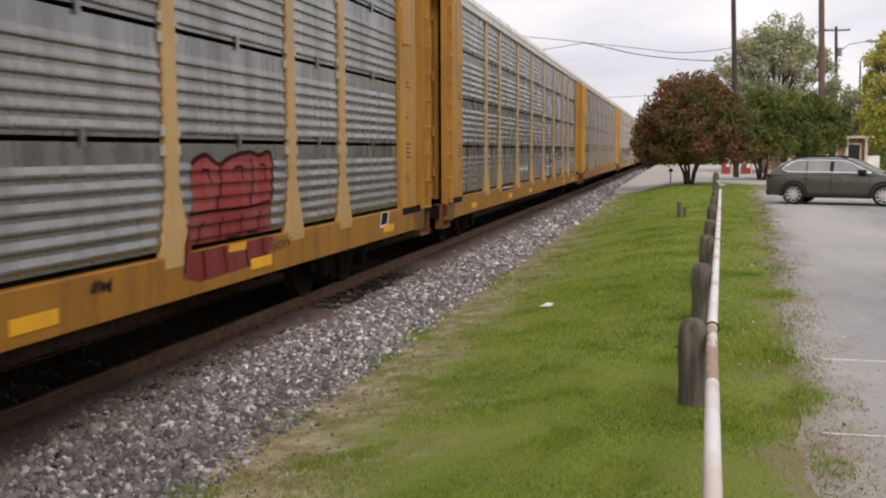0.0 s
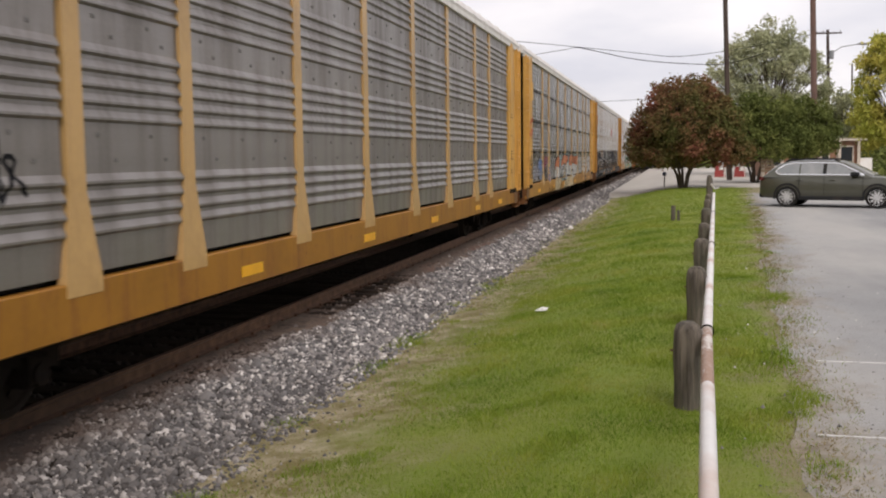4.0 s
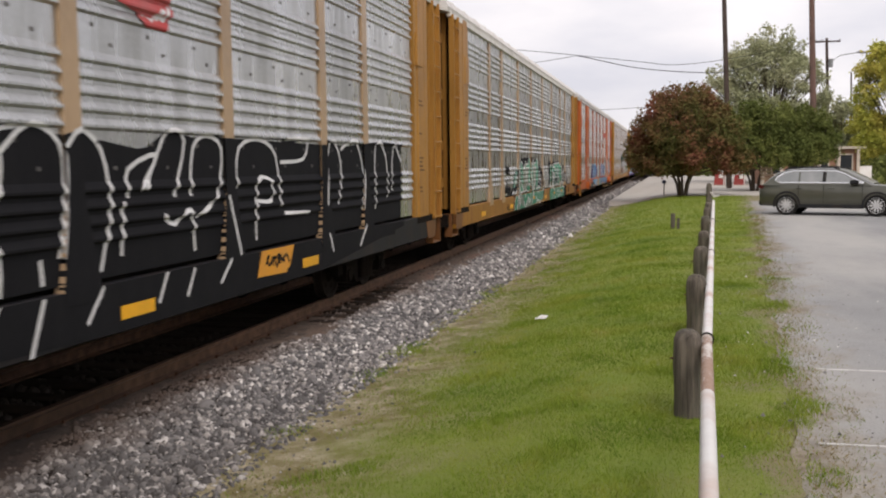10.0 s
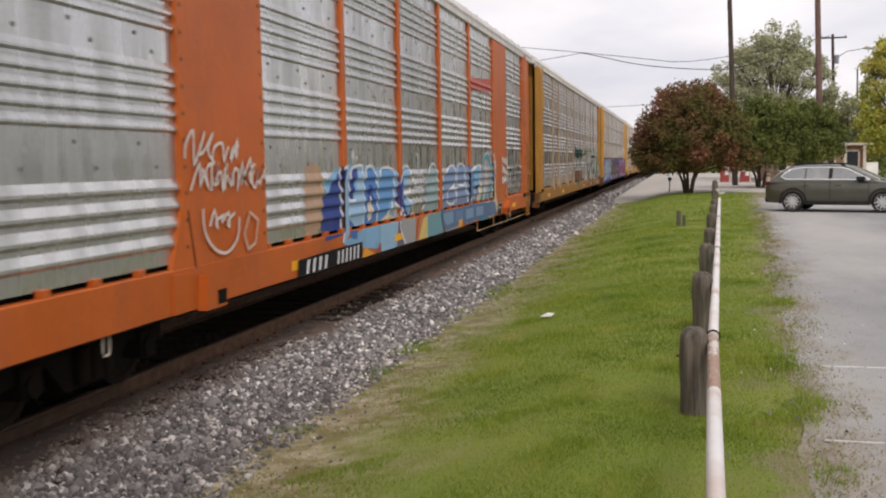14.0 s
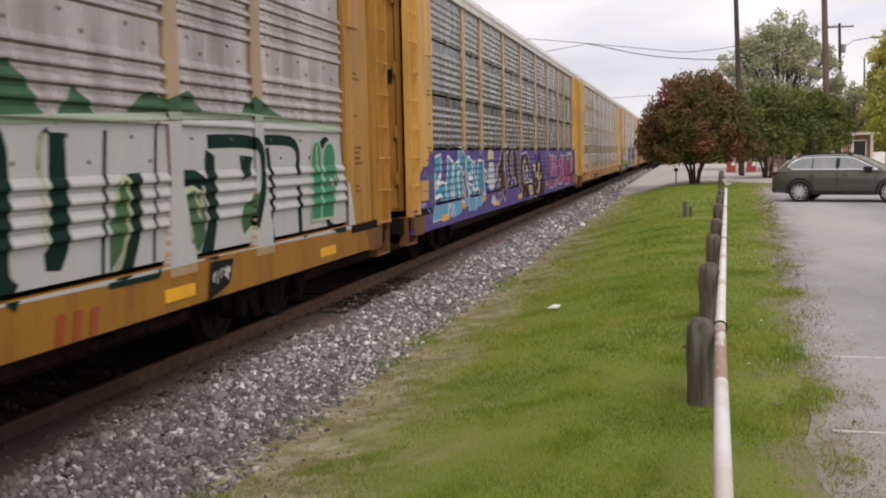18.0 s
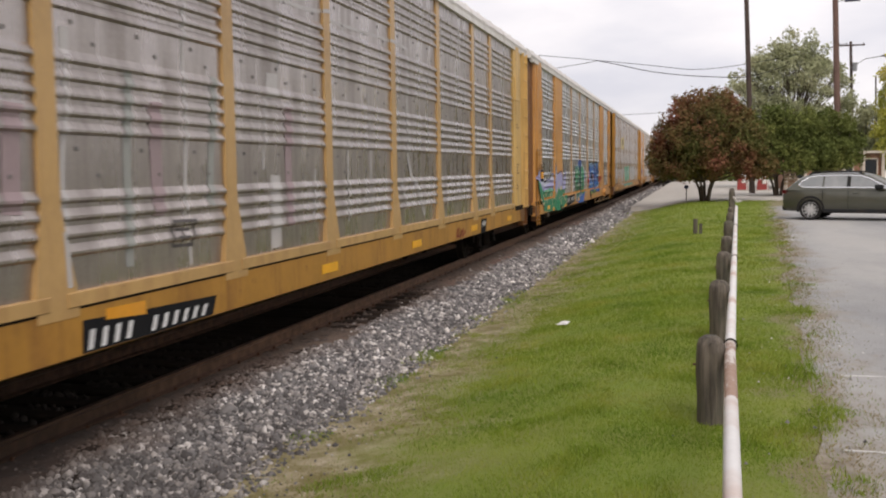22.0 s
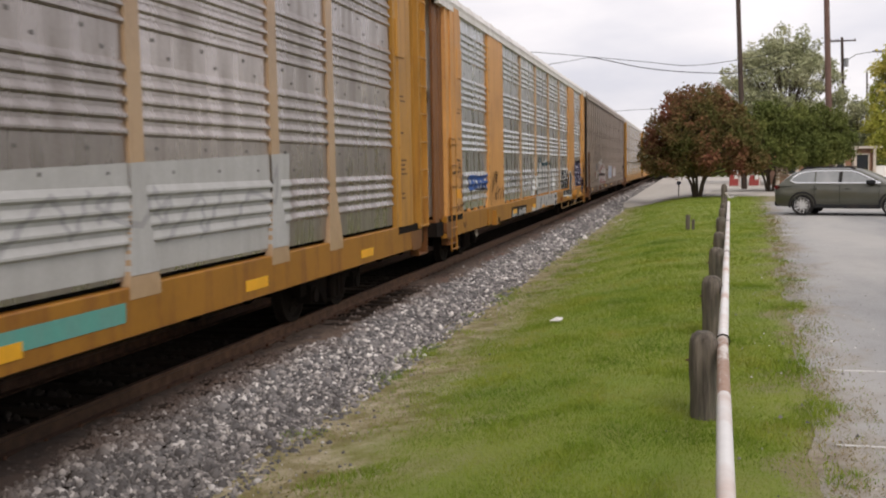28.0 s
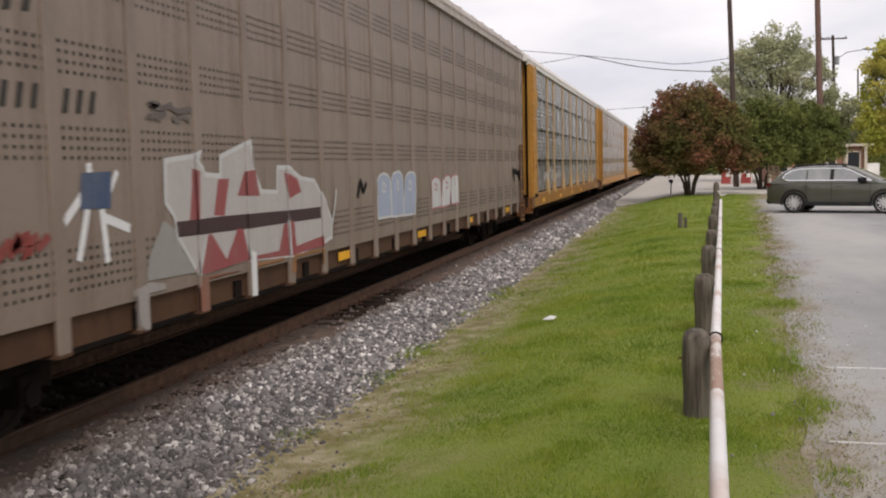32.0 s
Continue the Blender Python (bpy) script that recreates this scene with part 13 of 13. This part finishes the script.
p.line([(4.36, 1.93), (4.36, 2.25), (4.48, 2.41), (4.63, 2.31), (4.67, 1.92)], 0.045, PALE)
p.line([(5.23, 2.52), (5.4, 2.49), (5.56, 2.18), (5.63, 1.86)], 0.045, PALE)
p.line([(5.54, 1.9), (5.66, 2.25), (5.96, 2.35), (6.09, 2.02), (5.92, 1.88)], 0.045, PALE)
p.line([(6.14, 2.17), (6.27, 2.43), (6.55, 2.51), (6.74, 2.24), (6.88, 2.01)], 0.045, PALE)
p.line([(4.79, 1.32), (4.93, 1.98), (5.14, 2.52)], 0.045, PALE)
p.line([(4.02, 1.45), (4.06, 1.94)], 0.045, PALE)
p.line([(6.29, 1.5), (6.76, 1.86)], 0.045, PALE)
p.scribble([(2.6, 1.72), (2.94, 1.75), (2.91, 1.36), (2.57, 1.34)], 3, PALE, 0.04, 111)
p.scribble([(7.6, 2.06), (9.77, 2.06), (9.75, 1.81), (7.58, 1.79)], 5, PALE, 0.03, 112, 0.5)
p.done()
p = Paint(11, "graffiti", "green and white patches")
p.patch([(10.66, 2.23), (15.31, 2.34), (15.23, 1.34), (10.58, 1.29)], MINT, None, 0.6)
p.scribble([(10.65, 2.13), (15.02, 2.28), (14.95, 1.48), (10.59, 1.44)], 5, PALE, 0.04, 113, 0.5)
p.patch([(16.34, 2.21), (21.93, 2.39), (21.84, 1.3), (16.27, 1.32)], (0.45, 0.45, 0.44), None, 0.4)
p.scribble([(16.53, 2.14), (21.53, 2.27), (21.47, 1.48), (16.47, 1.42)], 4, GREY, 0.06, 114)
p.patch([(9.53, 1.12), (18.2, 1.1), (18.19, 0.93), (9.35, 0.97)], (0.1, 0.33, 0.28), None, 0.3)
p.done()
p = Paint(11, "logo_plate", "pale yellow plate with dark bars")
p.patch([(7.48, 4.11), (10.02, 4.22), (9.95, 3.41), (7.42, 3.37)], (0.6, 0.5, 0.25))
p.bars([(8.03, 4.06), (9.68, 4.12), (9.64, 3.61), (7.99, 3.61)], [3], BLACK)
p.done()
p = Paint(11, "stencil_plate", "faded stencil bars on the sill")
p.scribble([(7.21, 1.22), (9.22, 1.22), (9.2, 1.05), (7.2, 1.06)], 9, PALE, 0.03, 116)
p.done()
p = Paint(12, "graffiti", "black hand tags round a yellow label on the end sheet")
p.patch([(1.76, 1.73), (2.16, 1.73), (2.21, 1.54), (1.76, 1.55)], AMBER, None, 0.15)
p.line([(1.83, 2.32), (1.94, 2.35), (2.03, 2.25), (1.95, 2.09), (1.87, 1.97)], 0.03, (0.05, 0.025, 0.035))
p.line([(2.03, 2.19), (2.13, 2.17), (2.16, 2.07), (2.01, 1.95)], 0.03, (0.05, 0.025, 0.035))
p.line([(2.14, 1.91), (2.37, 2.03), (2.34, 1.87), (2.24, 1.77)], 0.03, (0.05, 0.025, 0.035))
p.line([(2.24, 1.80), (2.38, 1.71), (2.33, 1.57), (2.19, 1.66), (2.18, 1.87)], 0.03, (0.05, 0.025, 0.035))
p.line([(1.78, 1.46), (1.79, 1.29), (1.88, 1.33), (1.83, 1.43)], 0.022, (0.05, 0.03, 0.03))
p.line([(1.93, 1.43), (1.90, 1.31), (2.00, 1.39)], 0.022, (0.05, 0.03, 0.03))
p.line([(2.03, 1.40), (2.14, 1.42), (2.08, 1.29), (2.01, 1.31)], 0.022, (0.05, 0.03, 0.03))
p.line([(2.18, 1.49), (2.20, 1.14)], 0.022, (0.05, 0.03, 0.03))
p.line([(2.10, 1.36), (2.43, 1.42)], 0.022, (0.05, 0.03, 0.03))
p.line([(1.47, 2.08), (1.72, 2.09)], 0.035, (0.08, 0.045, 0.02))
p.line([(1.50, 2.06), (1.68, 2.07)], 0.035, (0.08, 0.045, 0.02))
p.line([(2.40, 1.03), (2.55, 0.92), (2.67, 1.02)], 0.08, (0.13, 0.055, 0.015))
p.done()
p = Paint(12, "graffiti", "blue and black tag on the corrugated sheet")
p.line([(3.31, 1.67), (3.73, 1.71), (4.17, 1.67), (4.72, 1.68), (5.16, 1.64)], 0.05, (0.012, 0.012, 0.016))
p.line([(3.26, 1.58), (3.32, 1.79)], 0.05, (0.012, 0.012, 0.016))
p.line([(3.92, 1.62), (3.96, 1.74)], 0.05, (0.012, 0.012, 0.016))
p.line([(4.54, 1.61), (4.59, 1.75)], 0.05, (0.012, 0.012, 0.016))
p.line([(3.20, 1.97), (3.61, 1.93), (3.32, 1.75), (3.73, 1.71)], 0.085, (0.02, 0.09, 0.33))
p.line([(3.24, 1.94), (3.27, 1.71), (3.65, 1.85)], 0.085, (0.02, 0.09, 0.33))
p.line([(3.73, 1.69), (3.79, 1.92), (4.04, 1.94), (4.06, 1.74), (3.80, 1.80)], 0.085, (0.02, 0.09, 0.33))
p.line([(4.16, 1.71), (4.22, 1.94), (4.39, 1.74), (4.62, 1.94), (4.63, 1.71)], 0.085, (0.02, 0.09, 0.33))
p.line([(4.74, 1.70), (4.79, 1.92), (5.14, 1.96), (5.10, 1.82), (4.78, 1.81), (5.16, 1.71)], 0.085, (0.02, 0.09, 0.33))
p.line([(3.20, 1.96), (3.70, 1.96), (4.30, 1.92), (5.18, 1.97)], 0.085, (0.02, 0.09, 0.33))
p.done()
p = Paint(12, "graffiti", "black hand tags")
p.scribble([(5.52, 2.07), (6.19, 2.14), (6.15, 1.7), (5.46, 1.3)], 3, BLACK, 0.03, 123)
p.scribble([(5.78, 1.72), (7.22, 1.77), (7.18, 1.26), (5.75, 1.27)], 3, BLACK, 0.03, 124)
p.scribble([(8.35, 1.94), (9.48, 1.99), (9.45, 1.6), (8.33, 1.62)], 3, GREY, 0.05, 125)
p.done()
p = Paint(12, "stencil_plate", "white stencil bars on a black plate")
p.patch([(8.29, 1.08), (10.76, 1.05), (10.61, 0.79), (8.12, 0.79)], BLACK, None, 0.15)
p.bars([(8.34, 1.01), (10.63, 1), (10.62, 0.79), (8.33, 0.79)], [4, 6], WHITE)
p.done()
p = Paint(12, "graffiti", "large dark outlined letters in a white halo")
p.patch([(11.97, 1.26), (12.16, 1.59), (12.27, 1.75), (12.51, 1.83), (13.10, 1.88), (13.26, 2.06), (13.67, 2.40), (13.95, 2.45), (14.20, 2.39), (14.30, 2.27), (14.69, 2.29), (15.03, 2.36), (15.95, 2.33), (16.46, 2.15), (17.07, 1.89), (17.28, 1.41), (17.59, 1.28), (17.63, 0.94), (16.94, 0.81), (16.97, 1.26), (15.49, 1.22), (12.62, 1.18)], (0.66, 0.67, 0.67), None, 0.25)
p.patch([(12.67, 1.18), (12.79, 1.31), (13.25, 1.81), (13.53, 2.18), (13.87, 2.37), (14.16, 2.34), (14.30, 2.24), (15.11, 2.28), (15.95, 2.28), (16.56, 2.03), (16.66, 1.74), (16.64, 1.45), (17.09, 1.21), (16.82, 0.83), (14.51, 0.85), (12.59, 0.80), (12.61, 1.01)], (0.40, 0.385, 0.37), None, 0.3)
p.patch([(11.78, 0.92), (12.09, 0.95), (12.49, 0.94), (12.48, 0.80), (11.75, 0.80)], (0.58, 0.55, 0.48), None, 0.35)
p.line([(12.68, 1.18), (12.77, 1.31), (13.05, 1.58), (13.28, 1.90), (13.46, 2.11), (13.73, 2.33), (13.95, 2.38), (14.15, 2.30), (14.25, 2.14), (14.26, 1.67), (14.27, 1.39)], 0.13, (0.03, 0.06, 0.068))
p.line([(14.27, 1.39), (14.33, 1.15), (14.43, 0.86)], 0.05, (0.03, 0.06, 0.068))
p.line([(14.34, 2.22), (14.69, 2.23), (14.93, 2.21)], 0.13, (0.03, 0.06, 0.068))
p.line([(15.02, 2.25), (15.47, 2.25), (15.95, 2.27), (16.36, 2.17), (16.56, 1.99), (16.61, 1.70), (16.47, 1.46)], 0.13, (0.03, 0.06, 0.068))
p.line([(14.86, 2.13), (14.89, 1.81), (14.78, 1.32)], 0.1, (0.03, 0.06, 0.068))
p.line([(15.46, 2.22), (15.51, 1.86), (15.50, 1.48), (15.51, 1.03)], 0.1, (0.03, 0.06, 0.068))
p.line([(16.41, 1.46), (16.86, 1.33), (17.06, 1.17), (16.95, 0.96), (16.76, 0.83)], 0.05, (0.03, 0.06, 0.068))
p.patch([(13.76, 1.71), (13.81, 1.48), (13.57, 1.48), (13.65, 1.60)], (0.03, 0.06, 0.068), None, 0.2)
p.line([(13.72, 1.16), (13.60, 1.00), (13.52, 0.82)], 0.12, (0.03, 0.06, 0.068))
p.line([(12.56, 0.80), (12.60, 0.98)], 0.09, (0.03, 0.06, 0.068))
p.line([(15.02, 1.04), (14.83, 0.86)], 0.09, (0.03, 0.06, 0.068))
p.line([(16.08, 1.27), (16.18, 1.12), (15.96, 1.02)], 0.07, (0.03, 0.06, 0.068))
p.line([(12.15, 1.40), (12.23, 1.37), (12.14, 1.31), (12.09, 1.34), (12.15, 1.40)], 0.03, (0.03, 0.06, 0.068))
p.patch([(13.87, 0.90), (14.39, 0.90), (14.39, 0.83), (13.87, 0.84)], AMBER, None, 0.15)
p.done()
p = Paint(12, "graffiti", "black bubble letters with white outlines")
p.blocks([(19.52, 2.09), (22.28, 2.02), (22.2, 0.91), (19.43, 0.98)], 4, BLACK, WHITE, 126, 0.06)
p.patch([(19.02, 1.61), (19.26, 1.65), (19.24, 1.45), (19.03, 1.47)], BLACK)
p.patch([(19.4, 1.87), (19.59, 1.88), (19.54, 1.76), (19.37, 1.78)], BLACK)
p.done()
p = Paint(12, "graffiti", "black scrawl on a pale patch")
p.patch([(16.84, 1.21), (17.49, 1.24), (17.42, 0.79), (16.78, 0.79)], PALE)
p.scribble([(16.87, 1.19), (17.36, 1.19), (17.34, 0.79), (16.85, 0.79)], 4, BLACK, 0.04, 127, 0.2, 2)
p.scribble([(18.59, 1.05), (19.19, 1.01), (19.17, 0.79), (18.58, 0.79)], 3, (0.3, 0.06, 0.02), 0.06, 128)
p.done()
p = Paint(12, "graffiti", "dark purple letters with pale outlines")
p.patch([(23.36, 2.43), (23.56, 2.36), (23.71, 2.48), (23.81, 2.35), (24.18, 2.33), (25.96, 2.4), (26.09, 2.16), (26.16, 1.65), (26.41, 1.38), (26.38, 0.92), (25.92, 0.98), (25.79, 1.21), (24.09, 1.24), (23.79, 1.23), (23.73, 1.12), (23.46, 1.14), (23.39, 1.37), (23.42, 1.71), (23.37, 2.19)], (0.03, 0.025, 0.06), None, 0.15)
p.line([(23.42, 2.31), (23.55, 2.19), (23.83, 2.31), (23.81, 2.04), (23.91, 1.73), (24.05, 1.98), (24.16, 2.13), (24.43, 2.13), (24.64, 2.01), (24.67, 1.63), (24.58, 1.25)], 0.05, (0.48, 0.48, 0.56))
p.line([(24.48, 2.1), (25, 2.06), (24.98, 1.78), (25.09, 1.63), (25.25, 2), (25.19, 2.11)], 0.05, (0.48, 0.48, 0.56))
p.line([(25.59, 2.2), (25.88, 2.23), (25.98, 2.1), (25.68, 1.62), (25.27, 1.47), (25.07, 1.37)], 0.05, (0.48, 0.48, 0.56))
p.line([(26.02, 2.16), (26.13, 1.72), (26.04, 1.57), (25.89, 1.54), (26.17, 1.27), (26.14, 0.95)], 0.05, (0.48, 0.48, 0.56))
p.line([(23.46, 1.71), (23.64, 1.72), (23.58, 1.5), (23.43, 1.37)], 0.05, (0.48, 0.48, 0.56))
p.line([(23.8, 1.63), (23.97, 1.62), (23.9, 1.42), (23.94, 1.26)], 0.05, (0.48, 0.48, 0.56))
p.line([(24.12, 1.58), (24.09, 1.27)], 0.05, (0.48, 0.48, 0.56))
p.line([(25.2, 1.41), (25.6, 1.41), (25.8, 1.3)], 0.05, (0.48, 0.48, 0.56))
p.line([(23.35, 1.28), (23.46, 1.22), (23.36, 1.11), (23.26, 1.19), (23.33, 1.27)], 0.05, (0.48, 0.48, 0.56))
p.line([(24.26, 1.97), (24.37, 1.83)], 0.05, (0.48, 0.48, 0.56))
p.line([(24.38, 1.97), (24.26, 1.8)], 0.05, (0.48, 0.48, 0.56))
p.scribble([(23.98, 2.38), (25.89, 2.42), (25.88, 2.21), (23.97, 2.23)], 8, BLACK, 0.05, 130)
p.done()
p = Paint(12, "graffiti", "black hand tag on the wide plate")
p.text("DOC", [(22.48, 2.11), (23.14, 2.18), (23.12, 2.05), (22.45, 1.98)], BLACK)
p.text("OFS", [(22.55, 1.97), (23.16, 2.01), (23.13, 1.87), (22.54, 1.86)], BLACK)
p.line([(22.67, 1.83), (22.88, 1.83), (22.81, 1.79), (23.01, 1.79)], 0.03, BLACK)
p.line([(23.05, 1.83), (23.03, 1.77), (23.16, 1.76)], 0.03, BLACK)
p.done()
p = Paint(12, "graffiti", "white and navy drops")
p.patch([(22.28, 1.59), (22.33, 1.7), (22.45, 1.76), (22.58, 1.71), (22.59, 1.59), (22.46, 1.56)], WHITE)
p.patch([(22.36, 1.66), (22.46, 1.73), (22.54, 1.66), (22.52, 1.6)], NAVY)
p.patch([(22.54, 1.41), (22.67, 1.44), (22.77, 1.51), (22.86, 1.47), (22.83, 1.34), (22.73, 1.29), (22.61, 1.34)], WHITE)
p.patch([(22.61, 1.4), (22.78, 1.47), (22.79, 1.37), (22.7, 1.34)], NAVY)
p.done()
p = Paint(12, "warning_label", "yellow warning label")
p.patch([(26.24, 2.48), (26.69, 2.49), (26.68, 2.29), (26.22, 2.29)], AMBER)
p.scribble([(26.3, 2.45), (26.64, 2.46), (26.62, 2.32), (26.29, 2.32)], 3, BLACK, 0.02, 131, 0.2, 2)
p.done()
p = Paint(12, "graffiti", "black tag on the end sheet")
p.scribble([(26.2, 2.23), (26.86, 2.23), (26.77, 1.13), (26.11, 1.15)], 2, BLACK, 0.09, 132, 0.2, 2)
p.done()
p = Paint(13, "stencil_plate", "black stencil bars")
p.bars([(4.44, 3.54), (5.08, 3.57), (5.06, 3.39), (4.42, 3.33)], [3], (0.06, 0.055, 0.05))
p.bars([(4.57, 2.89), (5.08, 2.89), (5.06, 2.67), (4.55, 2.66)], [3], (0.06, 0.055, 0.05))
p.bars([(5.29, 2.88), (5.82, 2.88), (5.8, 2.66), (5.27, 2.65)], [3], (0.06, 0.055, 0.05))
p.done()
p = Paint(13, "graffiti", "white stick shape with a blue square")
p.line([(5.57, 1.91), (5.42, 1.5)], 0.08, WHITE)
p.line([(5.77, 1.9), (5.82, 1.45)], 0.08, WHITE)
p.line([(5.52, 2.03), (5.24, 1.81)], 0.08, WHITE)
p.line([(5.76, 1.84), (6.18, 1.71)], 0.08, WHITE)
p.line([(5.61, 2.28), (5.62, 2.2)], 0.08, WHITE)
p.line([(5.9, 2.05), (6.02, 2.21)], 0.06, WHITE)
p.patch([(5.5, 2.2), (5.93, 2.21), (5.9, 1.9), (5.47, 1.91)], (0.06, 0.09, 0.16))
p.done()
p = Paint(13, "graffiti", "white and red block letters with a dark bar")
p.patch([(6.39, 1.24), (6.48, 1.45), (6.74, 1.75), (6.94, 1.66), (7.08, 1.44), (7.32, 1.20), (6.43, 1.22)], (0.30, 0.29, 0.27), None, 0.4)
p.patch([(6.80, 1.91), (6.82, 2.30), (7.34, 2.34), (7.48, 2.38), (7.42, 2.30), (7.60, 2.16), (7.93, 2.14), (7.95, 2.34), (8.66, 2.51), (8.74, 2.22), (8.95, 1.95), (9.39, 1.93), (9.42, 2.22), (9.75, 2.22), (10.16, 2.08), (10.62, 2.04), (10.99, 1.74), (11.23, 1.49), (11.20, 1.25), (9.93, 1.13), (8.43, 1.22), (7.37, 1.19), (7.01, 1.57), (6.95, 1.78)], (0.46, 0.43, 0.41), None, 0.25)
p.stroke([(6.80, 1.91), (6.82, 2.30), (7.34, 2.34), (7.48, 2.38), (7.42, 2.30), (7.60, 2.16), (7.93, 2.14), (7.95, 2.34), (8.66, 2.51), (8.74, 2.22), (8.95, 1.95), (9.39, 1.93), (9.42, 2.22), (9.75, 2.22), (10.16, 2.08), (10.62, 2.04), (10.99, 1.74), (11.23, 1.49), (11.20, 1.25), (9.93, 1.13), (8.43, 1.22), (7.37, 1.19), (7.01, 1.57), (6.95, 1.78)], 0.05, PALE, 0.2, True).flush("painted_line")
p.patch([(7.33, 2.23), (7.46, 2.19), (7.42, 1.71), (7.24, 1.72), (7.31, 2.02)], (0.30, 0.08, 0.08), None, 0.3)
p.patch([(7.75, 1.74), (7.88, 2.11), (8.13, 2.11), (7.99, 1.72)], (0.30, 0.08, 0.08), None, 0.3)
p.patch([(8.32, 1.92), (8.51, 2.18), (8.80, 2.20), (8.89, 1.90)], (0.30, 0.08, 0.08), None, 0.3)
p.patch([(9.61, 2.16), (10.02, 2.08), (10.15, 1.91), (9.72, 1.84)], (0.30, 0.08, 0.08), None, 0.3)
p.patch([(6.98, 1.72), (8.04, 1.72), (10.13, 1.69), (10.82, 1.69), (10.81, 1.54), (8.46, 1.55), (7.01, 1.57)], (0.075, 0.05, 0.05), None, 0.2)
p.patch([(7.32, 1.20), (7.54, 1.53), (7.68, 1.56), (8.00, 1.26), (8.29, 1.57), (8.46, 1.55), (8.59, 1.23), (9.39, 1.23), (9.55, 1.53), (9.83, 1.57), (9.94, 1.24), (10.87, 1.30), (10.86, 1.16), (9.79, 1.14), (8.42, 1.20), (7.50, 1.16)], (0.30, 0.08, 0.08), None, 0.3)
p.patch([(6.14, 0.91), (6.20, 1.17), (6.46, 1.21), (6.73, 1.16), (6.74, 0.79), (6.32, 0.79)], (0.34, 0.31, 0.29), None, 0.4)
p.patch([(7.34, 0.79), (7.41, 1.14), (8.31, 1.11), (8.28, 0.79), (7.76, 0.79)], (0.26, 0.11, 0.07), None, 0.3)
p.patch([(8.56, 0.79), (8.65, 1.15), (9.52, 1.14), (9.56, 0.79)], (0.32, 0.15, 0.06), None, 0.3)
p.patch([(9.70, 0.93), (9.79, 1.14), (10.85, 1.13), (10.84, 0.92)], (0.32, 0.15, 0.06), None, 0.3)
p.patch([(8.56, 0.79), (8.55, 1.31), (8.71, 1.27), (8.74, 0.79)], WHITE, None, 0.4)
p.line([(7.37, 1.19), (7.54, 1.55)], 0.05, PALE)
p.line([(8.59, 1.20), (8.46, 1.55)], 0.05, PALE)
p.line([(9.72, 1.15), (9.69, 1.58)], 0.05, PALE)
p.line([(11.44, 1.90), (11.32, 1.60), (11.22, 1.43)], 0.05, PALE)
p.done()
p = Paint(13, "graffiti", "faded small tags")
p.scribble([(4.38, 1.77), (5.02, 1.76), (5, 1.6), (4.36, 1.57)], 3, (0.25, 0.05, 0.04), 0.07, 134)
p.blocks([(13.35, 2.13), (15.63, 2.16), (15.55, 1.33), (13.27, 1.34)], 3, (0.35, 0.4, 0.5), PALE, 135, 0.05)
p.blocks([(16.76, 2.03), (19.22, 2.07), (19.16, 1.4), (16.7, 1.35)], 3, PALE, (0.4, 0.2, 0.2), 136, 0.05)
p.scribble([(12.38, 2.09), (12.74, 2.08), (12.7, 1.69), (12.34, 1.67)], 1, BLACK, 0.08, 137)
p.scribble([(26.07, 2.15), (27.86, 2.14), (27.82, 1.66), (26.03, 1.66)], 1, BLACK, 0.15, 138)
p.done()
p = Paint(13, "car_marking", "faint stencil bars")
p.scribble([(6.48, 2.85), (7.36, 2.82), (7.35, 2.67), (6.47, 2.64)], 2, (0.12, 0.1, 0.09), 0.05, 139, 0.5, 2)
p.done()
p = Paint(14, "graffiti", "faded white scrawl")
p.scribble([(4.0, 2.1), (9.0, 2.1), (9.0, 1.4), (4.0, 1.4)], 6, PALE, 0.06, 145, 0.4)
p.done()
p = Paint(15, "graffiti", "faded white scrawl")
p.scribble([(4.0, 2.1), (9.0, 2.1), (9.0, 1.4), (4.0, 1.4)], 6, PALE, 0.06, 148, 0.4)
p.done()
p = Paint(16, "graffiti", "faded white scrawl")
p.scribble([(4.0, 2.1), (9.0, 2.1), (9.0, 1.4), (4.0, 1.4)], 6, PALE, 0.06, 143, 0.4)
p.done()

# ---- motion ----
PHASE = [(0, 0.643), (2, 0.638), (4, 0.637), (7, 0.640), (9, 0.641), (13, 0.6405), (17, 0.648), (20, 0.654), (23, 0.662), (26, 0.669), (29, 0.681), (32, 0.689)]


def train_y(n, t, ph):
    """Where the middle of car n stands along the track."""
    return CAR * (n + ph - 0.5) - CAR * 0.395 * t


def motions():
    for n, car in TRAIN.items():
        walk(car, [(t, pose(TRACK_X, train_y(n, t, ph), CAR_Z)) for t, ph in PHASE])
    # all wheels turn alike, 0.84 m across
    first = WHEELS[0]
    step = 1 / 30
    rate = CAR * 0.395 / 0.42
    walk(first, [(i * step, Matrix.Rotation(rate * i * step, 4, "X")) for i in range(961)])
    for w in WHEELS[1:]:
        w.rotation_mode = "QUATERNION"
        w.animation_data_create()
        w.animation_data.action = first.animation_data.action
        w.animation_data.action_slot = first.animation_data.action_slot


motions()
